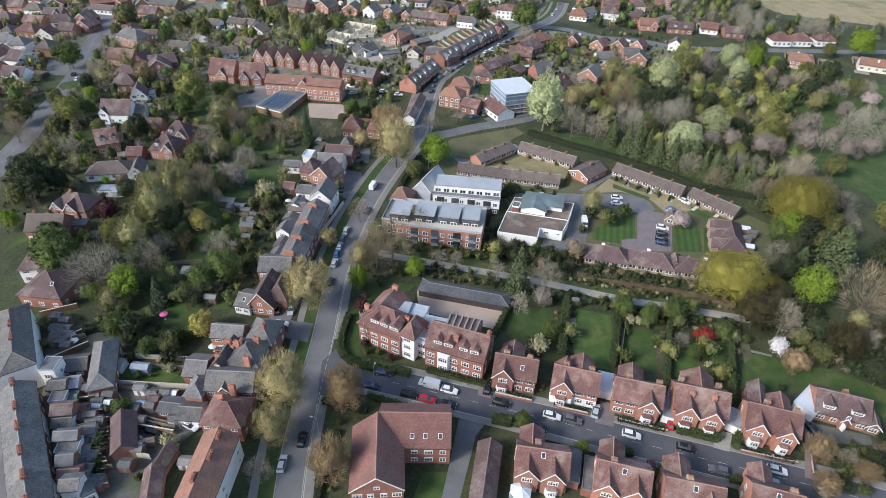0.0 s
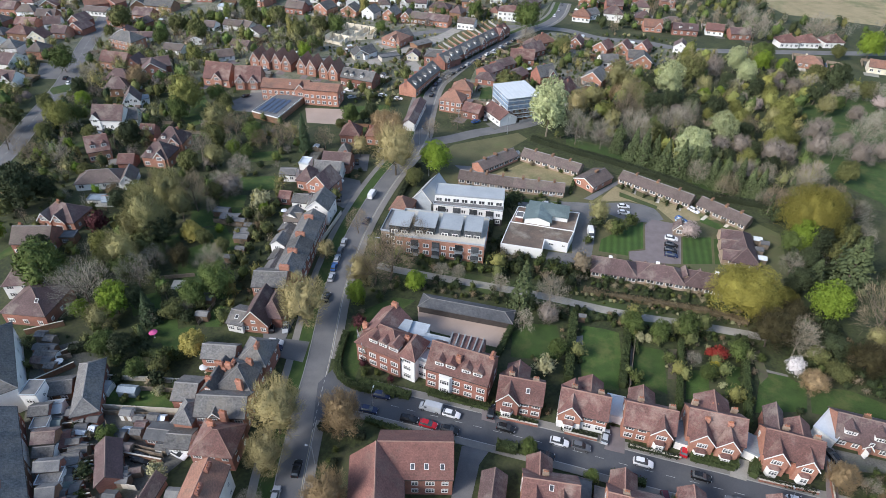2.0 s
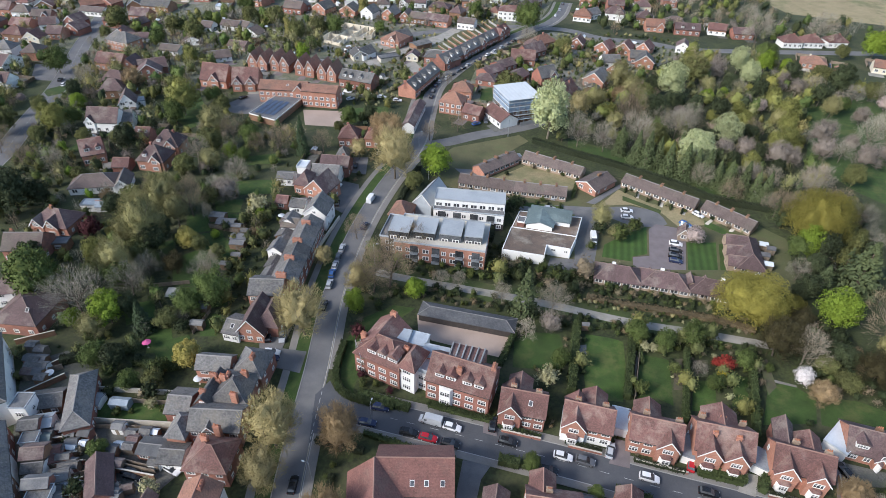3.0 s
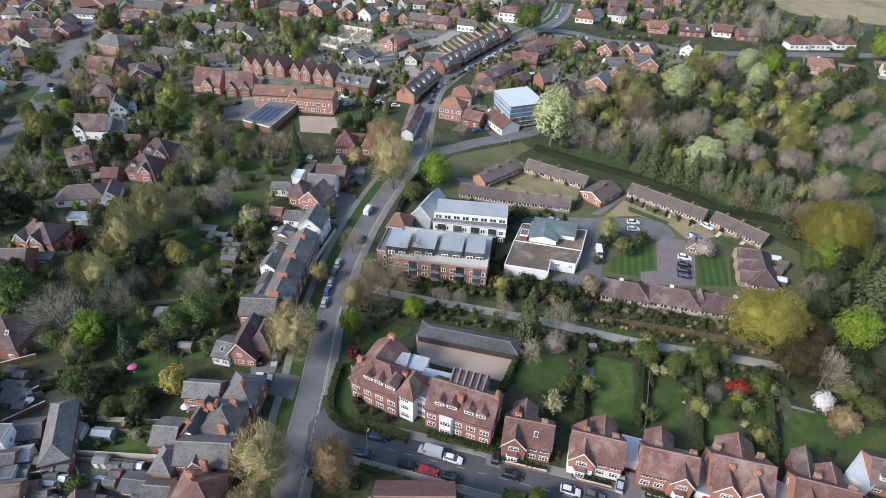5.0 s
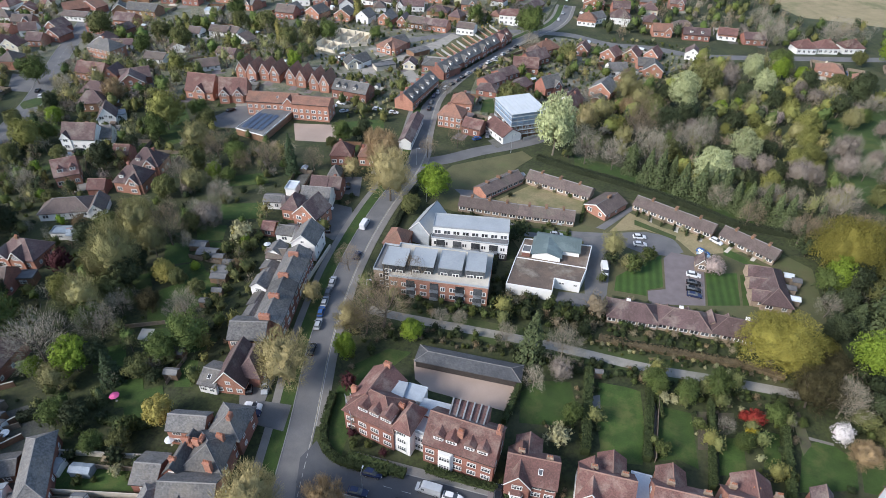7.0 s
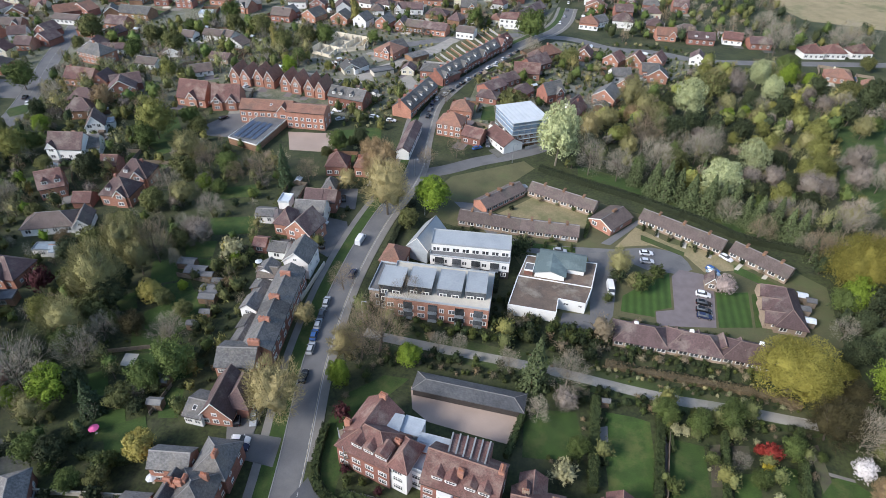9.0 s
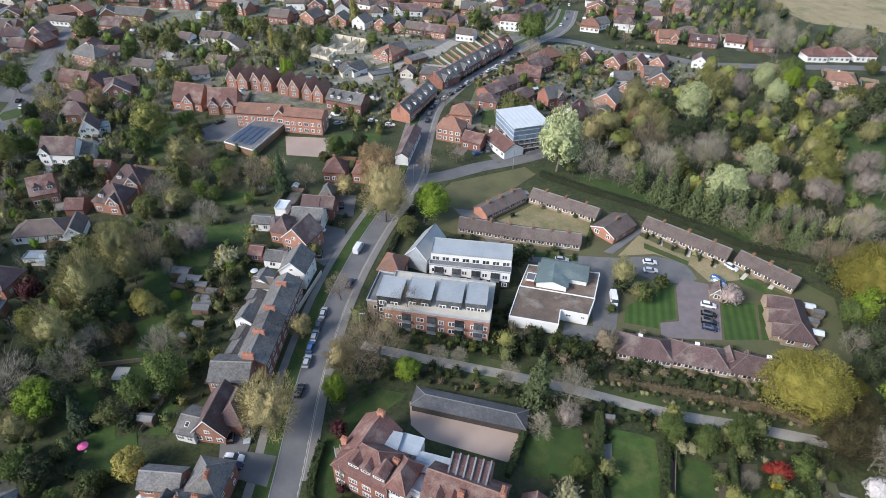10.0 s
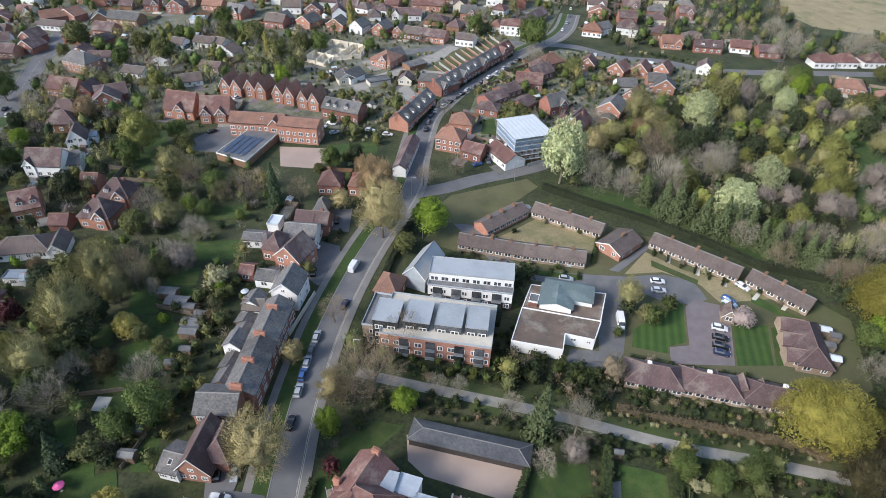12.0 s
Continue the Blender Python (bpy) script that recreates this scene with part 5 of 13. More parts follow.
flat("wood_grass", "green grass margin between hedge and wood", "grass", [(-3.4, 236.3), (10.8, 234.2), (22.2, 228.5), (41.3, 218.3), (58.8, 210.7), (59.6, 216.7), (41.8, 226.2), (23.4, 236.4), (10.5, 242.0), (-4.1, 246.0)], -0.1, 0.044, LAWN)
flat("garden_patio", "pale paved strip in a back garden", "patio", [(8.0, 125.6), (9.8, 126.4), (10.2, 119.7), (8.5, 118.9)], -0.1, 0.075, PAVING)
flat("garden_path", "narrow pale garden path", "path", [(22.6, 128.7), (23.3, 128.9), (22.6, 112.3), (21.8, 112.1)], -0.1, 0.075, PAVING)
flat("flower_bed", "dug brown flower bed with edging", "bed", [(32.1, 127.2), (34.3, 127.8), (33.6, 117.2), (31.4, 116.6)], -0.1, 0.09, SOIL)
flat("flower_bed", "dug brown flower bed with edging", "bed", [(36.9, 128.1), (40.6, 129.1), (40.1, 123.1), (36.4, 122.1)], -0.1, 0.09, SOIL)
flat("flower_bed", "dug brown flower bed with edging", "bed", [(53.6, 132.0), (55.7, 133.4), (56.3, 124.2), (53.9, 120.9)], -0.1, 0.09, SOIL)
flat("garden_path", "narrow pale garden path", "path", [(53.8, 126.7), (61.3, 126.0), (61.2, 125.3), (53.7, 125.8)], -0.1, 0.075, PAVING)
flat("estate_path", "narrow tarmac path between the bungalows", "path", [(6.2, 196.9), (9.1, 196.6), (19.7, 213.2), (18.3, 214.0)], -0.1, 0.115, ASPHALT)
flat("field_grass", "dark green field grass beside the copse", "lawn", [(80.8, 143.5), (97, 146), (125, 150), (150, 190), (118, 206), (104, 192), (90, 176), (82, 166), (79, 152)], -0.1, 0.046, ROUGHGRASS)
flat("far_drive", "pale concrete drive of the building site", "drive", [(-117, 315), (-106.7, 330.6), (-98, 348.7), (-90.5, 365.1), (-85.8, 379), (-79.5, 376), (-84.3, 357.7), (-94.1, 334.7), (-104.7, 319), (-112.1, 308.8)], -0.1, 0.0495, TRACK)
flat("school_yard", "grey school yard", "yard", [(-123.4, 241.1), (-103.6, 245.1), (-99.7, 229.4), (-116.1, 226.9)], -0.1, 0.051, GRAVEL)
flat("school_car_park", "dark tarmac school car park", "car park", [(-160, 235.4), (-153.1, 256.1), (-142.5, 253.3), (-143.9, 230.1), (-153.2, 228.6)], -0.1, 0.0525, ASPHALT)
flat("close_road", "grey tarmac cul-de-sac between bungalows", "road", [(-221.8, 325.9), (-215.3, 328), (-206.9, 302.9), (-211.9, 299.8)], -0.1, 0.054, ASPHALT)
flat("pub_car_park", "grey tarmac car park beside the wide road", "car park", [(-279.1, 253.4), (-266.2, 255.7), (-253.8, 237.3), (-264.9, 235.4)], -0.1, 0.0555, ASPHALT)
flat("drive", "grey tarmac forecourt beside the main road", "drive", [(-74.2, 106.5), (-67.6, 111.9), (-66.6, 104), (-65.6, 98), (-69.5, 97.4)], -0.1, 0.162, ASPHALT)
flat("crossover", "grey tarmac crossover through the grass verge", "drive", [(-66.9, 104.3), (-60.1, 104.9), (-58.8, 97.9), (-65.7, 98)], -0.1, 0.1655, ASPHALT)
flat("forecourt", "grey tarmac forecourt with parked cars", "drive", [(-83.1, 187.2), (-76.3, 186.4), (-71.7, 177.2), (-75.2, 167.2), (-79, 168.9)], -0.1, 0.0885, ASPHALT)
flat("forecourt_b", "grey paved parking court", "drive", [(-88.3, 204.3), (-79.8, 206.9), (-76.2, 193.9), (-83.9, 194.1)], -0.1, 0.09, ASPHALT)
flat("block_drive", "dark tarmac drive beside the flats", "drive", [(-14.5, 84.6), (-8.2, 85.3), (-9.8, 81.1), (-9.9, 65.5), (-13.6, 63.5), (-14.1, 75.7)], -0.1, 0.0765, ASPHALT)
flat("back_yards", "grey littered yards and gardens behind the terrace", "yard", [(-126.3, 83), (-118.6, 89.6), (-107.9, 85.9), (-97.8, 72.9), (-76.4, 76.9), (-71.4, 66.5), (-74.1, 59.8), (-70.3, 48.6), (-89.5, 43.5), (-112.2, 65.5)], -0.1, 0.063, YARD)
flat("terrace_street", "grey tarmac street in front of the slate terrace", "road", [(-156.2, 86.2), (-125, 69.3), (-116.3, 61), (-96.8, 41.6), (-106.3, 39.1)], -0.1, 0.0645, ASPHALT)
flat("lawn", "green garden lawn", "lawn", [(-8.8, 122.4), (-5.3, 127.1), (2.5, 128.4), (5.5, 118.6), (4, 116.2), (-2.7, 114.4), (-8, 113.6)], -0.1, 0.024, LAWN)
flat("lawn", "green garden lawn", "lawn", [(9.3, 130.3), (15.7, 130.5), (19.3, 130), (20.3, 116), (19.3, 109.6), (10.7, 108.5), (9.5, 117.6)], -0.1, 0.0255, LAWN)
flat("lawn", "green garden lawn", "lawn", [(24.2, 126.7), (30.8, 126.4), (31.1, 111.6), (27.1, 112.9), (22.8, 111.7), (23.2, 121.3)], -0.1, 0.027, LAWN)
flat("lawn", "green garden lawn", "lawn", [(36.3, 120.9), (41.5, 122.3), (41.1, 112.8), (35.3, 111.2)], -0.1, 0.0285, LAWN)
flat("lawn", "green garden lawn", "lawn", [(46.5, 125.5), (49.8, 125.5), (48.4, 115.2), (44.8, 115.2)], -0.1, 0.03, LAWN)
flat("lawn", "green garden lawn", "lawn", [(54.3, 123.8), (59.5, 126.5), (64.9, 122.6), (63.4, 114.9), (51.1, 111.3)], -0.1, 0.0315, LAWN)
flat("lawn", "green garden lawn", "lawn", [(66, 123.9), (75.3, 124.5), (87.3, 121), (94.2, 114.9), (84.2, 111), (70.3, 114.6), (64.4, 114.8)], -0.1, 0.033, LAWN)
flat("lawn", "green garden lawn", "lawn", [(-91.3, 105.4), (-90.9, 111.3), (-88.4, 111.5), (-85.1, 103.9), (-89.3, 102.8)], -0.1, 0.0345, LAWN)
flat("lawn", "green garden lawn", "lawn", [(-94.3, 116.3), (-91.6, 119.8), (-87.6, 119.3), (-88.9, 115.1), (-92.1, 113.4)], -0.1, 0.036, LAWN)
flat("lawn", "green garden lawn", "lawn", [(-118.6, 175.9), (-108.2, 179.8), (-103, 173.3), (-114.8, 169)], -0.1, 0.0375, LAWN)
flat("lawn", "green garden lawn", "lawn", [(-121.1, 162.9), (-112.4, 164.6), (-109.3, 157.4), (-116.6, 156)], -0.1, 0.039, LAWN)
flat("lawn", "green garden lawn", "lawn", [(-18.8, 69.4), (-13.5, 70.8), (-14.1, 75.7), (-12.7, 64.8), (-19.5, 63)], -0.1, 0.0405, LAWN)
flat("lawn", "green garden lawn", "lawn", [(-52.2, 110.1), (-50.2, 120.6), (-43.8, 127.6), (-37.7, 128), (-45.8, 113.1), (-44, 95.1), (-48, 98.1)], -0.1, 0.042, LAWN)
flat("lawn", "green garden lawn", "lawn", [(-101.4, 77.6), (-83.6, 82), (-81.3, 77.4), (-98.3, 73.5)], -0.1, 0.0435, LAWN)
flat("lawn", "green garden lawn", "lawn", [(-91.8, 55.1), (-87, 56.3), (-81.1, 49.6), (-86.7, 48.1)], -0.1, 0.045, LAWN)
flat("lawn", "green garden lawn", "lawn", [(-82.7, 52.5), (-76.8, 53.4), (-74.3, 48.5), (-79.8, 47.1)], -0.1, 0.0465, LAWN)
flat("lawn", "green garden lawn", "lawn", [(-81.6, 61.5), (-78.5, 63.1), (-75.2, 59.4), (-78.9, 57.7)], -0.1, 0.048, LAWN)
flat("lawn", "green garden lawn", "lawn", [(-167.4, 113.4), (-167.1, 119.9), (-163.5, 116), (-165.5, 109.3)], -0.1, 0.0495, LAWN)
flat("lawn", "green garden lawn", "lawn", [(-196.5, 181.1), (-196.6, 204.3), (-188, 194.9), (-192.9, 176.9)], -0.1, 0.051, LAWN)
flat("lawn", "green garden lawn", "lawn", [(-249.8, 225.9), (-244.7, 235.3), (-236, 228.7), (-242.1, 220.8)], -0.1, 0.0525, LAWN)
flat("lawn", "green garden lawn", "lawn", [(-107.9, 118.1), (-98.8, 120.6), (-93.5, 116.5), (-102.9, 113.3)], -0.1, 0.054, LAWN)
flat("lawn", "green garden lawn", "lawn", [(-124.8, 151.7), (-118.7, 154.3), (-112.4, 145.9), (-119, 141.8)], -0.1, 0.0555, LAWN)
flat("lawn", "green garden lawn", "lawn", [(-115.3, 142.9), (-109.1, 146.8), (-100.7, 138.1), (-107.5, 133.5)], -0.1, 0.057, LAWN)
flat("lawn", "green garden lawn", "lawn", [(-117.1, 164), (-111.6, 165.7), (-108.9, 158.3), (-114.3, 156.7)], -0.1, 0.0585, LAWN)
flat("lawn", "green garden lawn", "lawn", [(-125.3, 135.1), (-120.9, 138.1), (-116.3, 132.7), (-121.5, 129.5)], -0.1, 0.06, LAWN)
flat("lawn", "green garden lawn", "lawn", [(-158, 152.2), (-153.4, 155.6), (-146.5, 149.4), (-151.9, 145.9)], -0.1, 0.0615, LAWN)
flat("lawn", "green garden lawn", "lawn", [(-131.9, 126.6), (-126.8, 129.7), (-122.2, 124.6), (-128.1, 121.3)], -0.1, 0.063, LAWN)
flat("lawn", "green garden lawn", "lawn", [(-103.7, 100.7), (-98.3, 103.4), (-93, 96.6), (-99, 93.8)], -0.1, 0.0645, LAWN)
flat("lawn", "green garden lawn", "lawn", [(-171.1, 215.3), (-175.7, 241.4), (-156.7, 219.7), (-161.4, 208.9)], -0.1, 0.066, LAWN)
flat("lawn", "green garden lawn", "lawn", [(-104.6, 247.6), (-87.4, 255.7), (-84, 245.1), (-99.3, 233.9)], -0.1, 0.0675, LAWN)
flat("lawn", "green garden lawn", "lawn", [(-49.4, 288.4), (-45.2, 291.4), (-41.2, 275.7), (-48.2, 275)], -0.1, 0.069, LAWN)
flat("lawn", "green garden lawn", "lawn", [(-129.9, 192), (-116.1, 199.8), (-110.6, 193.6), (-126.5, 185.9)], -0.1, 0.0705, LAWN)

for town in ([(-330, 262), (-192, 246), (-150, 262), (-96, 262), (-84, 300), (-62, 345), (-36, 400), (-30, 480), (-420, 470)], [(-56, 262), (-30, 268), (8, 304), (30, 338), (58, 380), (-25, 392), (-44, 360), (-58, 320)]):
    tagged(new("garden_ground", Shape().slab(town, -0.1, 0.008, TOWNGROUND).mesh("garden_ground")), "patchy ground of paths, beds and worn grass", "ground", kind="structure")

# ---- flats and large blocks ----
house(-28.1, 66.7, 17.8, 10.5, 15.2, 6, 4.4, "y", BRICK, TILER, name='apartment_block', win=(2, 2), label='red brick flats wing with steep red tiled roof')
house(-22.7, 76.2, 13.9, 15.3, 11, 6, 4.2, "x", BRICK, TILER, name='apartment_block', win=(2, 0), skylights=[(-0.5, 0.3), (2.3, 0.3), (5.5, 0.3)], label='red brick flats wing with roof windows and a red tiled roof')
house(-5.6, 69.8, 3.4, 4.9, 16.8, 2.5, 1.9, "y", BROWNB, TILEB, name='garage_block', win=(0, 0), bargeboard=False, label='long brown-roofed garage block beside a dark drive')
house(-38.5, 105.3, -13.5, 12.6, 9, 6.8, 4.2, "hip", BRICK, TILE, name='mansion_flats', win=(2, 1), wide=2.0, chims=[(5.3, 0.9, ORANGE, 1.4, 1.0)], dormers=[(-1.8, 2.4), (1, 2.2), (4, 2.6)], label='red brick mansion flats with hipped tiled roof, white dormers')
house(-30.8, 102.9, -13.4, 4.1, 7, 8.2, 3.2, "hip", WHITE, TILE, name='stair_tower', win=(1, 0), wide=2.2, label='white-rendered stair tower with a steep hipped tiled roof')
house(-27.9, 103.9, -10.2, 3.7, 6, 6.2, 1, "flat", WHITE, LEAD, name='entrance_link', win=(1, 0), wide=2.6, label='white-rendered entrance link with a flat lead roof')
house(-18.6, 102.7, -6.2, 15.3, 9.5, 6.8, 4.4, "x", BRICK, TILE, name='mansion_flats', win=(2, 1), wide=2.0, chims=[(-0.3, -2.1, ORANGE, 1.2, 1.2), (7.1, 0.5, ORANGE, 1.0, 2.0)], dormers=[(-4.6, 2.2), (-1.8, 2.4), (2.1, 2.2), (4.9, 2.2)], white_bay=(-2.6, 3.4, 6.0), bargeboard=False, label='orange-red brick mansion flats with tiled roof and white dormers')
house(-40, 109.7, -13.3, 8.5, 9.7, 6.8, 3.6, "y", BRICK, TILE, name='mansion_wing', win=(0, 1), bargeboard=False, chims=[(0, 4.1, ORANGE, 1.6, 1.0), (-4.2, -3.4, ORANGE, 1.4, 1.0)], label='rear red brick wing with steep tiled roof and tall chimneys')
house(-37.2, 109.8, -0, 6.6, 4.5, 7.6, 0.1, "flat", WHITE, LEAD, win=(0, 0), name='rear_extension', label='white rear extension with a flat lead roof')
house(-31.6, 110.4, -3.4, 4.3, 4.2, 7, 0.1, "flat", WHITE, LEAD, win=(0, 0), name='rear_extension', label='white rear extension with a flat lead roof')
house(-26.4, 107.1, -1.9, 6.6, 4.2, 7, 0.1, "flat", BRICK, LEAD, win=(0, 0), name='rear_extension', label='brick rear extension with a flat lead roof')

def ribbed_wing(a, b, c, d, z0, z1, ribs=6):
    """A deep rear wing under a shallow tiled slope that pale coped party walls divide; a, b front corners, c, d rear ones."""
    ob = thing("ribbed_wing", "deep rear wing, shallow tiled roof divided by pale parapets", "wing", a[0], a[1])
    P = [Vector((q[0] - a[0], q[1] - a[1], z)) for q, z in ((a, z0), (b, z0), (d, z1), (c, z1))]
    low = [Vector((q.x, q.y, -0.2)) for q in P]
    sh = Vector((0, 0, 0.3))
    part("wall", Shape().add(low + [q - sh for q in P], [(3, 2, 1, 0), (0, 1, 5, 4), (1, 2, 6, 5), (2, 3, 7, 6), (3, 0, 4, 7), (4, 5, 6, 7)], BRICK), ob)
    part("roof", Shape().add([q - sh * 0.98 for q in P] + P, [(3, 2, 1, 0), (4, 5, 6, 7), (0, 1, 5, 4), (1, 2, 6, 5), (2, 3, 7, 6), (3, 0, 4, 7)], TILE), ob)
    for i in range(ribs):
        t = (i + 0.12) / (ribs - 0.5)
        p, q = P[0].lerp(P[1], t), P[3].lerp(P[2], t)
        w = (P[1] - P[0]).normalized() * 0.16
        up = Vector((0, 0, 0.4))
        part("parapet", Shape().add([p - w, p + w, q + w, q - w, p - w + up, p + w + up, q + w + up, q - w + up], [(3, 2, 1, 0), (4, 5, 6, 7), (0, 1, 5, 4), (1, 2, 6, 5), (2, 3, 7, 6), (3, 0, 4, 7)], KERB), ob, "pale coped parapet")
    return ob


def end_scaffold(x, y, rot, w, d, h):
    ob = thing("scaffold", "grey tube scaffold against the end wall", "scaffold", x, y, 0, rot)
    for i in range(4):
        for j in (0, 1):
            part("standard", Shape().tube((-w / 2 + w * i / 3, j * d, 0), (-w / 2 + w * i / 3, j * d, h), 0.07, 0.07, STEEL, 6), ob)
    k = 2.0
    while k < h:
        part("scaffold_board", Shape().box(-w / 2, 0, k, w / 2, d, k + 0.06, FENCEWOOD), ob)
        for j in (0, d):
            part("ledger", Shape().tube((-w / 2, j, k + 1), (w / 2, j, k + 1), 0.06, 0.06, STEEL, 6), ob)
        k += 2.0
    return ob


ribbed_wing((-22.6, 102.9), (-14.5, 102.2), (-22.9, 109.9), (-14.2, 109.7), 10.4, 8.6)
end_scaffold(-45.2, 103.6, -57, 6, 1.2, 6.8)
house(-22.4, 126.1, -0.1, 26, 5, 2.4, 1.3, "hip", DARKWOOD, DARKSLATE, name='stable_range', win=(0, 0), label='long low dark timber stable range with a slate roof')
house(-36.7, 156.3, 4.2, 27.8, 15, 6.6, 0.5, "flat", ORANGE, CONCRETE, name='apartment_building', win=(2, 1), label='modern orange-red brick apartment building with a pale roof terrace', detail=1)
house(-52.9, 156.2, 1.8, 5.4, 12, 6, 0.5, "flat", BUFF, GREYFELT, name='apartment_building', win=(1, 1), label='buff brick end of the modern apartment building', detail=1)
house(-49.5, 153.7, 4.1, 6.3, 8, 9.2, 0.1, "flat", GLASS, ZINC, name='penthouse', win=(2, 0), wide=2.0, label='glazed penthouse storey with a blue-grey metal roof', detail=1)
house(-41.8, 155.2, 4.4, 6.5, 8, 9.2, 0.1, "flat", GLASS, ZINC, name='penthouse', win=(2, 0), wide=2.0, label='glazed penthouse storey with a blue-grey metal roof', detail=1)
house(-33.9, 156.1, 4.7, 6.6, 8, 9.2, 0.1, "flat", GLASS, ZINC, name='penthouse', win=(2, 0), wide=2.0, label='glazed penthouse storey with a blue-grey metal roof', detail=1)
house(-27, 157, 5.8, 5.4, 8, 9.2, 0.1, "flat", GLASS, ZINC, name='penthouse', win=(2, 0), wide=2.0, label='glazed penthouse storey with a blue-grey metal roof', detail=1)
house(-32.1, 174.8, 5.2, 23.3, 9, 6, 0.3, "flat", WHITE, GREYFELT, name='terrace_apartments', win=(2, 1), wide=1.6, band=(-0.2, 2.7, DARKWOOD), label='white-rendered modern apartments with dark lower storey', detail=1)
house(-32.3, 176.2, 6.9, 23.2, 7, 8.6, 0.3, "flat", WHITE, ZINC, name='top_storey', win=(2, 0), wide=2.2, label='set-back glazed top storey with a grey metal roof', detail=1)
house(-47, 179.3, -11, 6.7, 13, 4.84, 3.66, "y", LEAD, ZINC, name='gabled_hall', win=(0, 0), label='grey metal gabled building with white verge edges', detail=1)
house(-54.2, 169.4, -3.1, 6.7, 8, 3.96, 3.17, "hip", BRICK, TILEO, win=(0, 1), detail=1)


def flat_block(name, label, pts, h, wall, roof, edge=0.35):
    """A flat-roofed block on any plan: wall, sunk roof and an upstand round its edge, run by run."""
    a = Vector(pts[0])
    q = [(x - a.x, y - a.y) for x, y in pts]
    ob = thing(name, label, name.replace("_", " "), a.x, a.y)
    CLEAR.append(list(pts))
    body = part("wall", Shape().slab(q, -0.3, h - 0.15, wall), ob)
    part("roof", Shape().slab(q, h - 0.147, h, roof), ob)
    for (x0, y0), (x1, y1) in zip(q, q[1:] + q[:1]):
        L, ang = math.hypot(x1 - x0, y1 - y0), math.degrees(math.atan2(y1 - y0, x1 - x0))
        part("parapet", Shape().box(-0.03, -0.06, h - 0.35, L + 0.03, edge * 0.55, h + 0.2, WHITE), ob, "white parapet", at=pose(x0, y0, 0, 0, 0, ang))
    return ob, body


hall, hall_wall = flat_block("community_hall", "low white hall with a mossy flat brown roof", [(-18.1, 156.7), (-5, 156.9), (-4.9, 162.6), (2.6, 162.4), (4, 169.8), (-17.1, 169.6)], 3.6, WHITE, FELT)
for u, w in ((15.4, 1.6), (19.3, 1.2)):
    put_window(hall_wall, pose(u, 5.79, 1.9, 0, 0, -1.5), w, 0.9, far=True)
flat_block("hall_rear", "low hall rear with a stained flat roof and white edges", [(-17.05, 170.0), (3.9, 170.1), (5, 181.8), (-15.8, 180.2)], 3.2, WHITE, FELT)
flat_block("plant_room", "small red brick plant room on the hall roof", [(-15.6, 171.2), (-13.2, 171.2), (-13.0, 174.4), (-15.4, 174.4)], 5.0, BRICK, GREYFELT, 0.15)


def copper_hall():
    """The raised hall: a ridge along its back and a broad gable with a white pediment to the front."""
    ob = thing("raised_hall", "raised hall, green copper roof, white front pediment", "hall", -5.3, 177.4)
    s = Shape().prism([(-2.4, 3.0), (-2.4, 5.0), (2.6, 6.3), (4.6, 5.2), (4.6, 3.0)], -6.6, 6.6, "x", WHITE)
    part("wall", s, ob)
    part("roof", Shape().prism([(-2.9, 4.9), (-2.9, 5.08), (2.6, 6.52), (5.1, 5.1), (5.1, 4.92), (2.6, 6.32)], -6.9, 6.9, "x", COPPER), ob)
    part("front_wall", Shape().prism([(-7.2, 3.0), (-7.2, 4.9), (-3.0, 6.1), (1.2, 4.9), (1.2, 3.0)], -6.4, -2.0, "y", WHITE), ob, "white front pediment")
    part("front_roof", Shape().prism([(-7.7, 4.8), (-7.7, 4.98), (-3.0, 6.38), (1.7, 4.98), (1.7, 4.8), (-3.0, 6.2)], -6.8, 2.4, "y", COPPER), ob)
    seams = Shape()
    for k in range(16):
        x = -6.6 + 0.88 * k
        if x > 1.9:
            seams.prism([(-2.9, 5.08), (-2.9, 5.13), (2.55, 6.56), (2.55, 6.5)], x - 0.03, x + 0.03, "x", COPPER)
    part("seam", seams, ob)
    return ob


copper_hall()

# ---- bungalow estate ----
house(-29.4, 212.8, 53.6, 18.9, 6.5, 2.4, 1.9, "x", ORANGE, TILEG, name='bungalow_row', chims=[(-5.7, 0.3, BROWNB, 0.7, 1.5), (0, 0.3, BROWNB, 0.8, 1.7), (5.7, 0.3, BROWNB, 0.7, 1.5)], win=(2, 0), wide=2.1, what='bungalow row', detail=1)
house(-7.8, 218.3, -17, 24.1, 6.5, 2.4, 1.9, "x", BUFF, TILEG, name='bungalow_row', chims=[(-7.2, 0.3, BROWNB, 0.7, 1.5), (0, 0.3, BROWNB, 0.8, 1.7), (7.2, 0.3, BROWNB, 0.7, 1.5)], win=(2, 0), wide=2.1, what='bungalow row', detail=1)
house(-30.2, 197.4, -0.9, 20.2, 6.5, 2.4, 1.9, "x", BUFF, TILEG, name='bungalow_row', chims=[(-6.1, 0.3, BROWNB, 0.7, 1.5), (0, 0.3, BROWNB, 0.8, 1.7), (6.1, 0.3, BROWNB, 0.7, 1.5)], win=(2, 0), wide=2.1, what='bungalow row', detail=1)
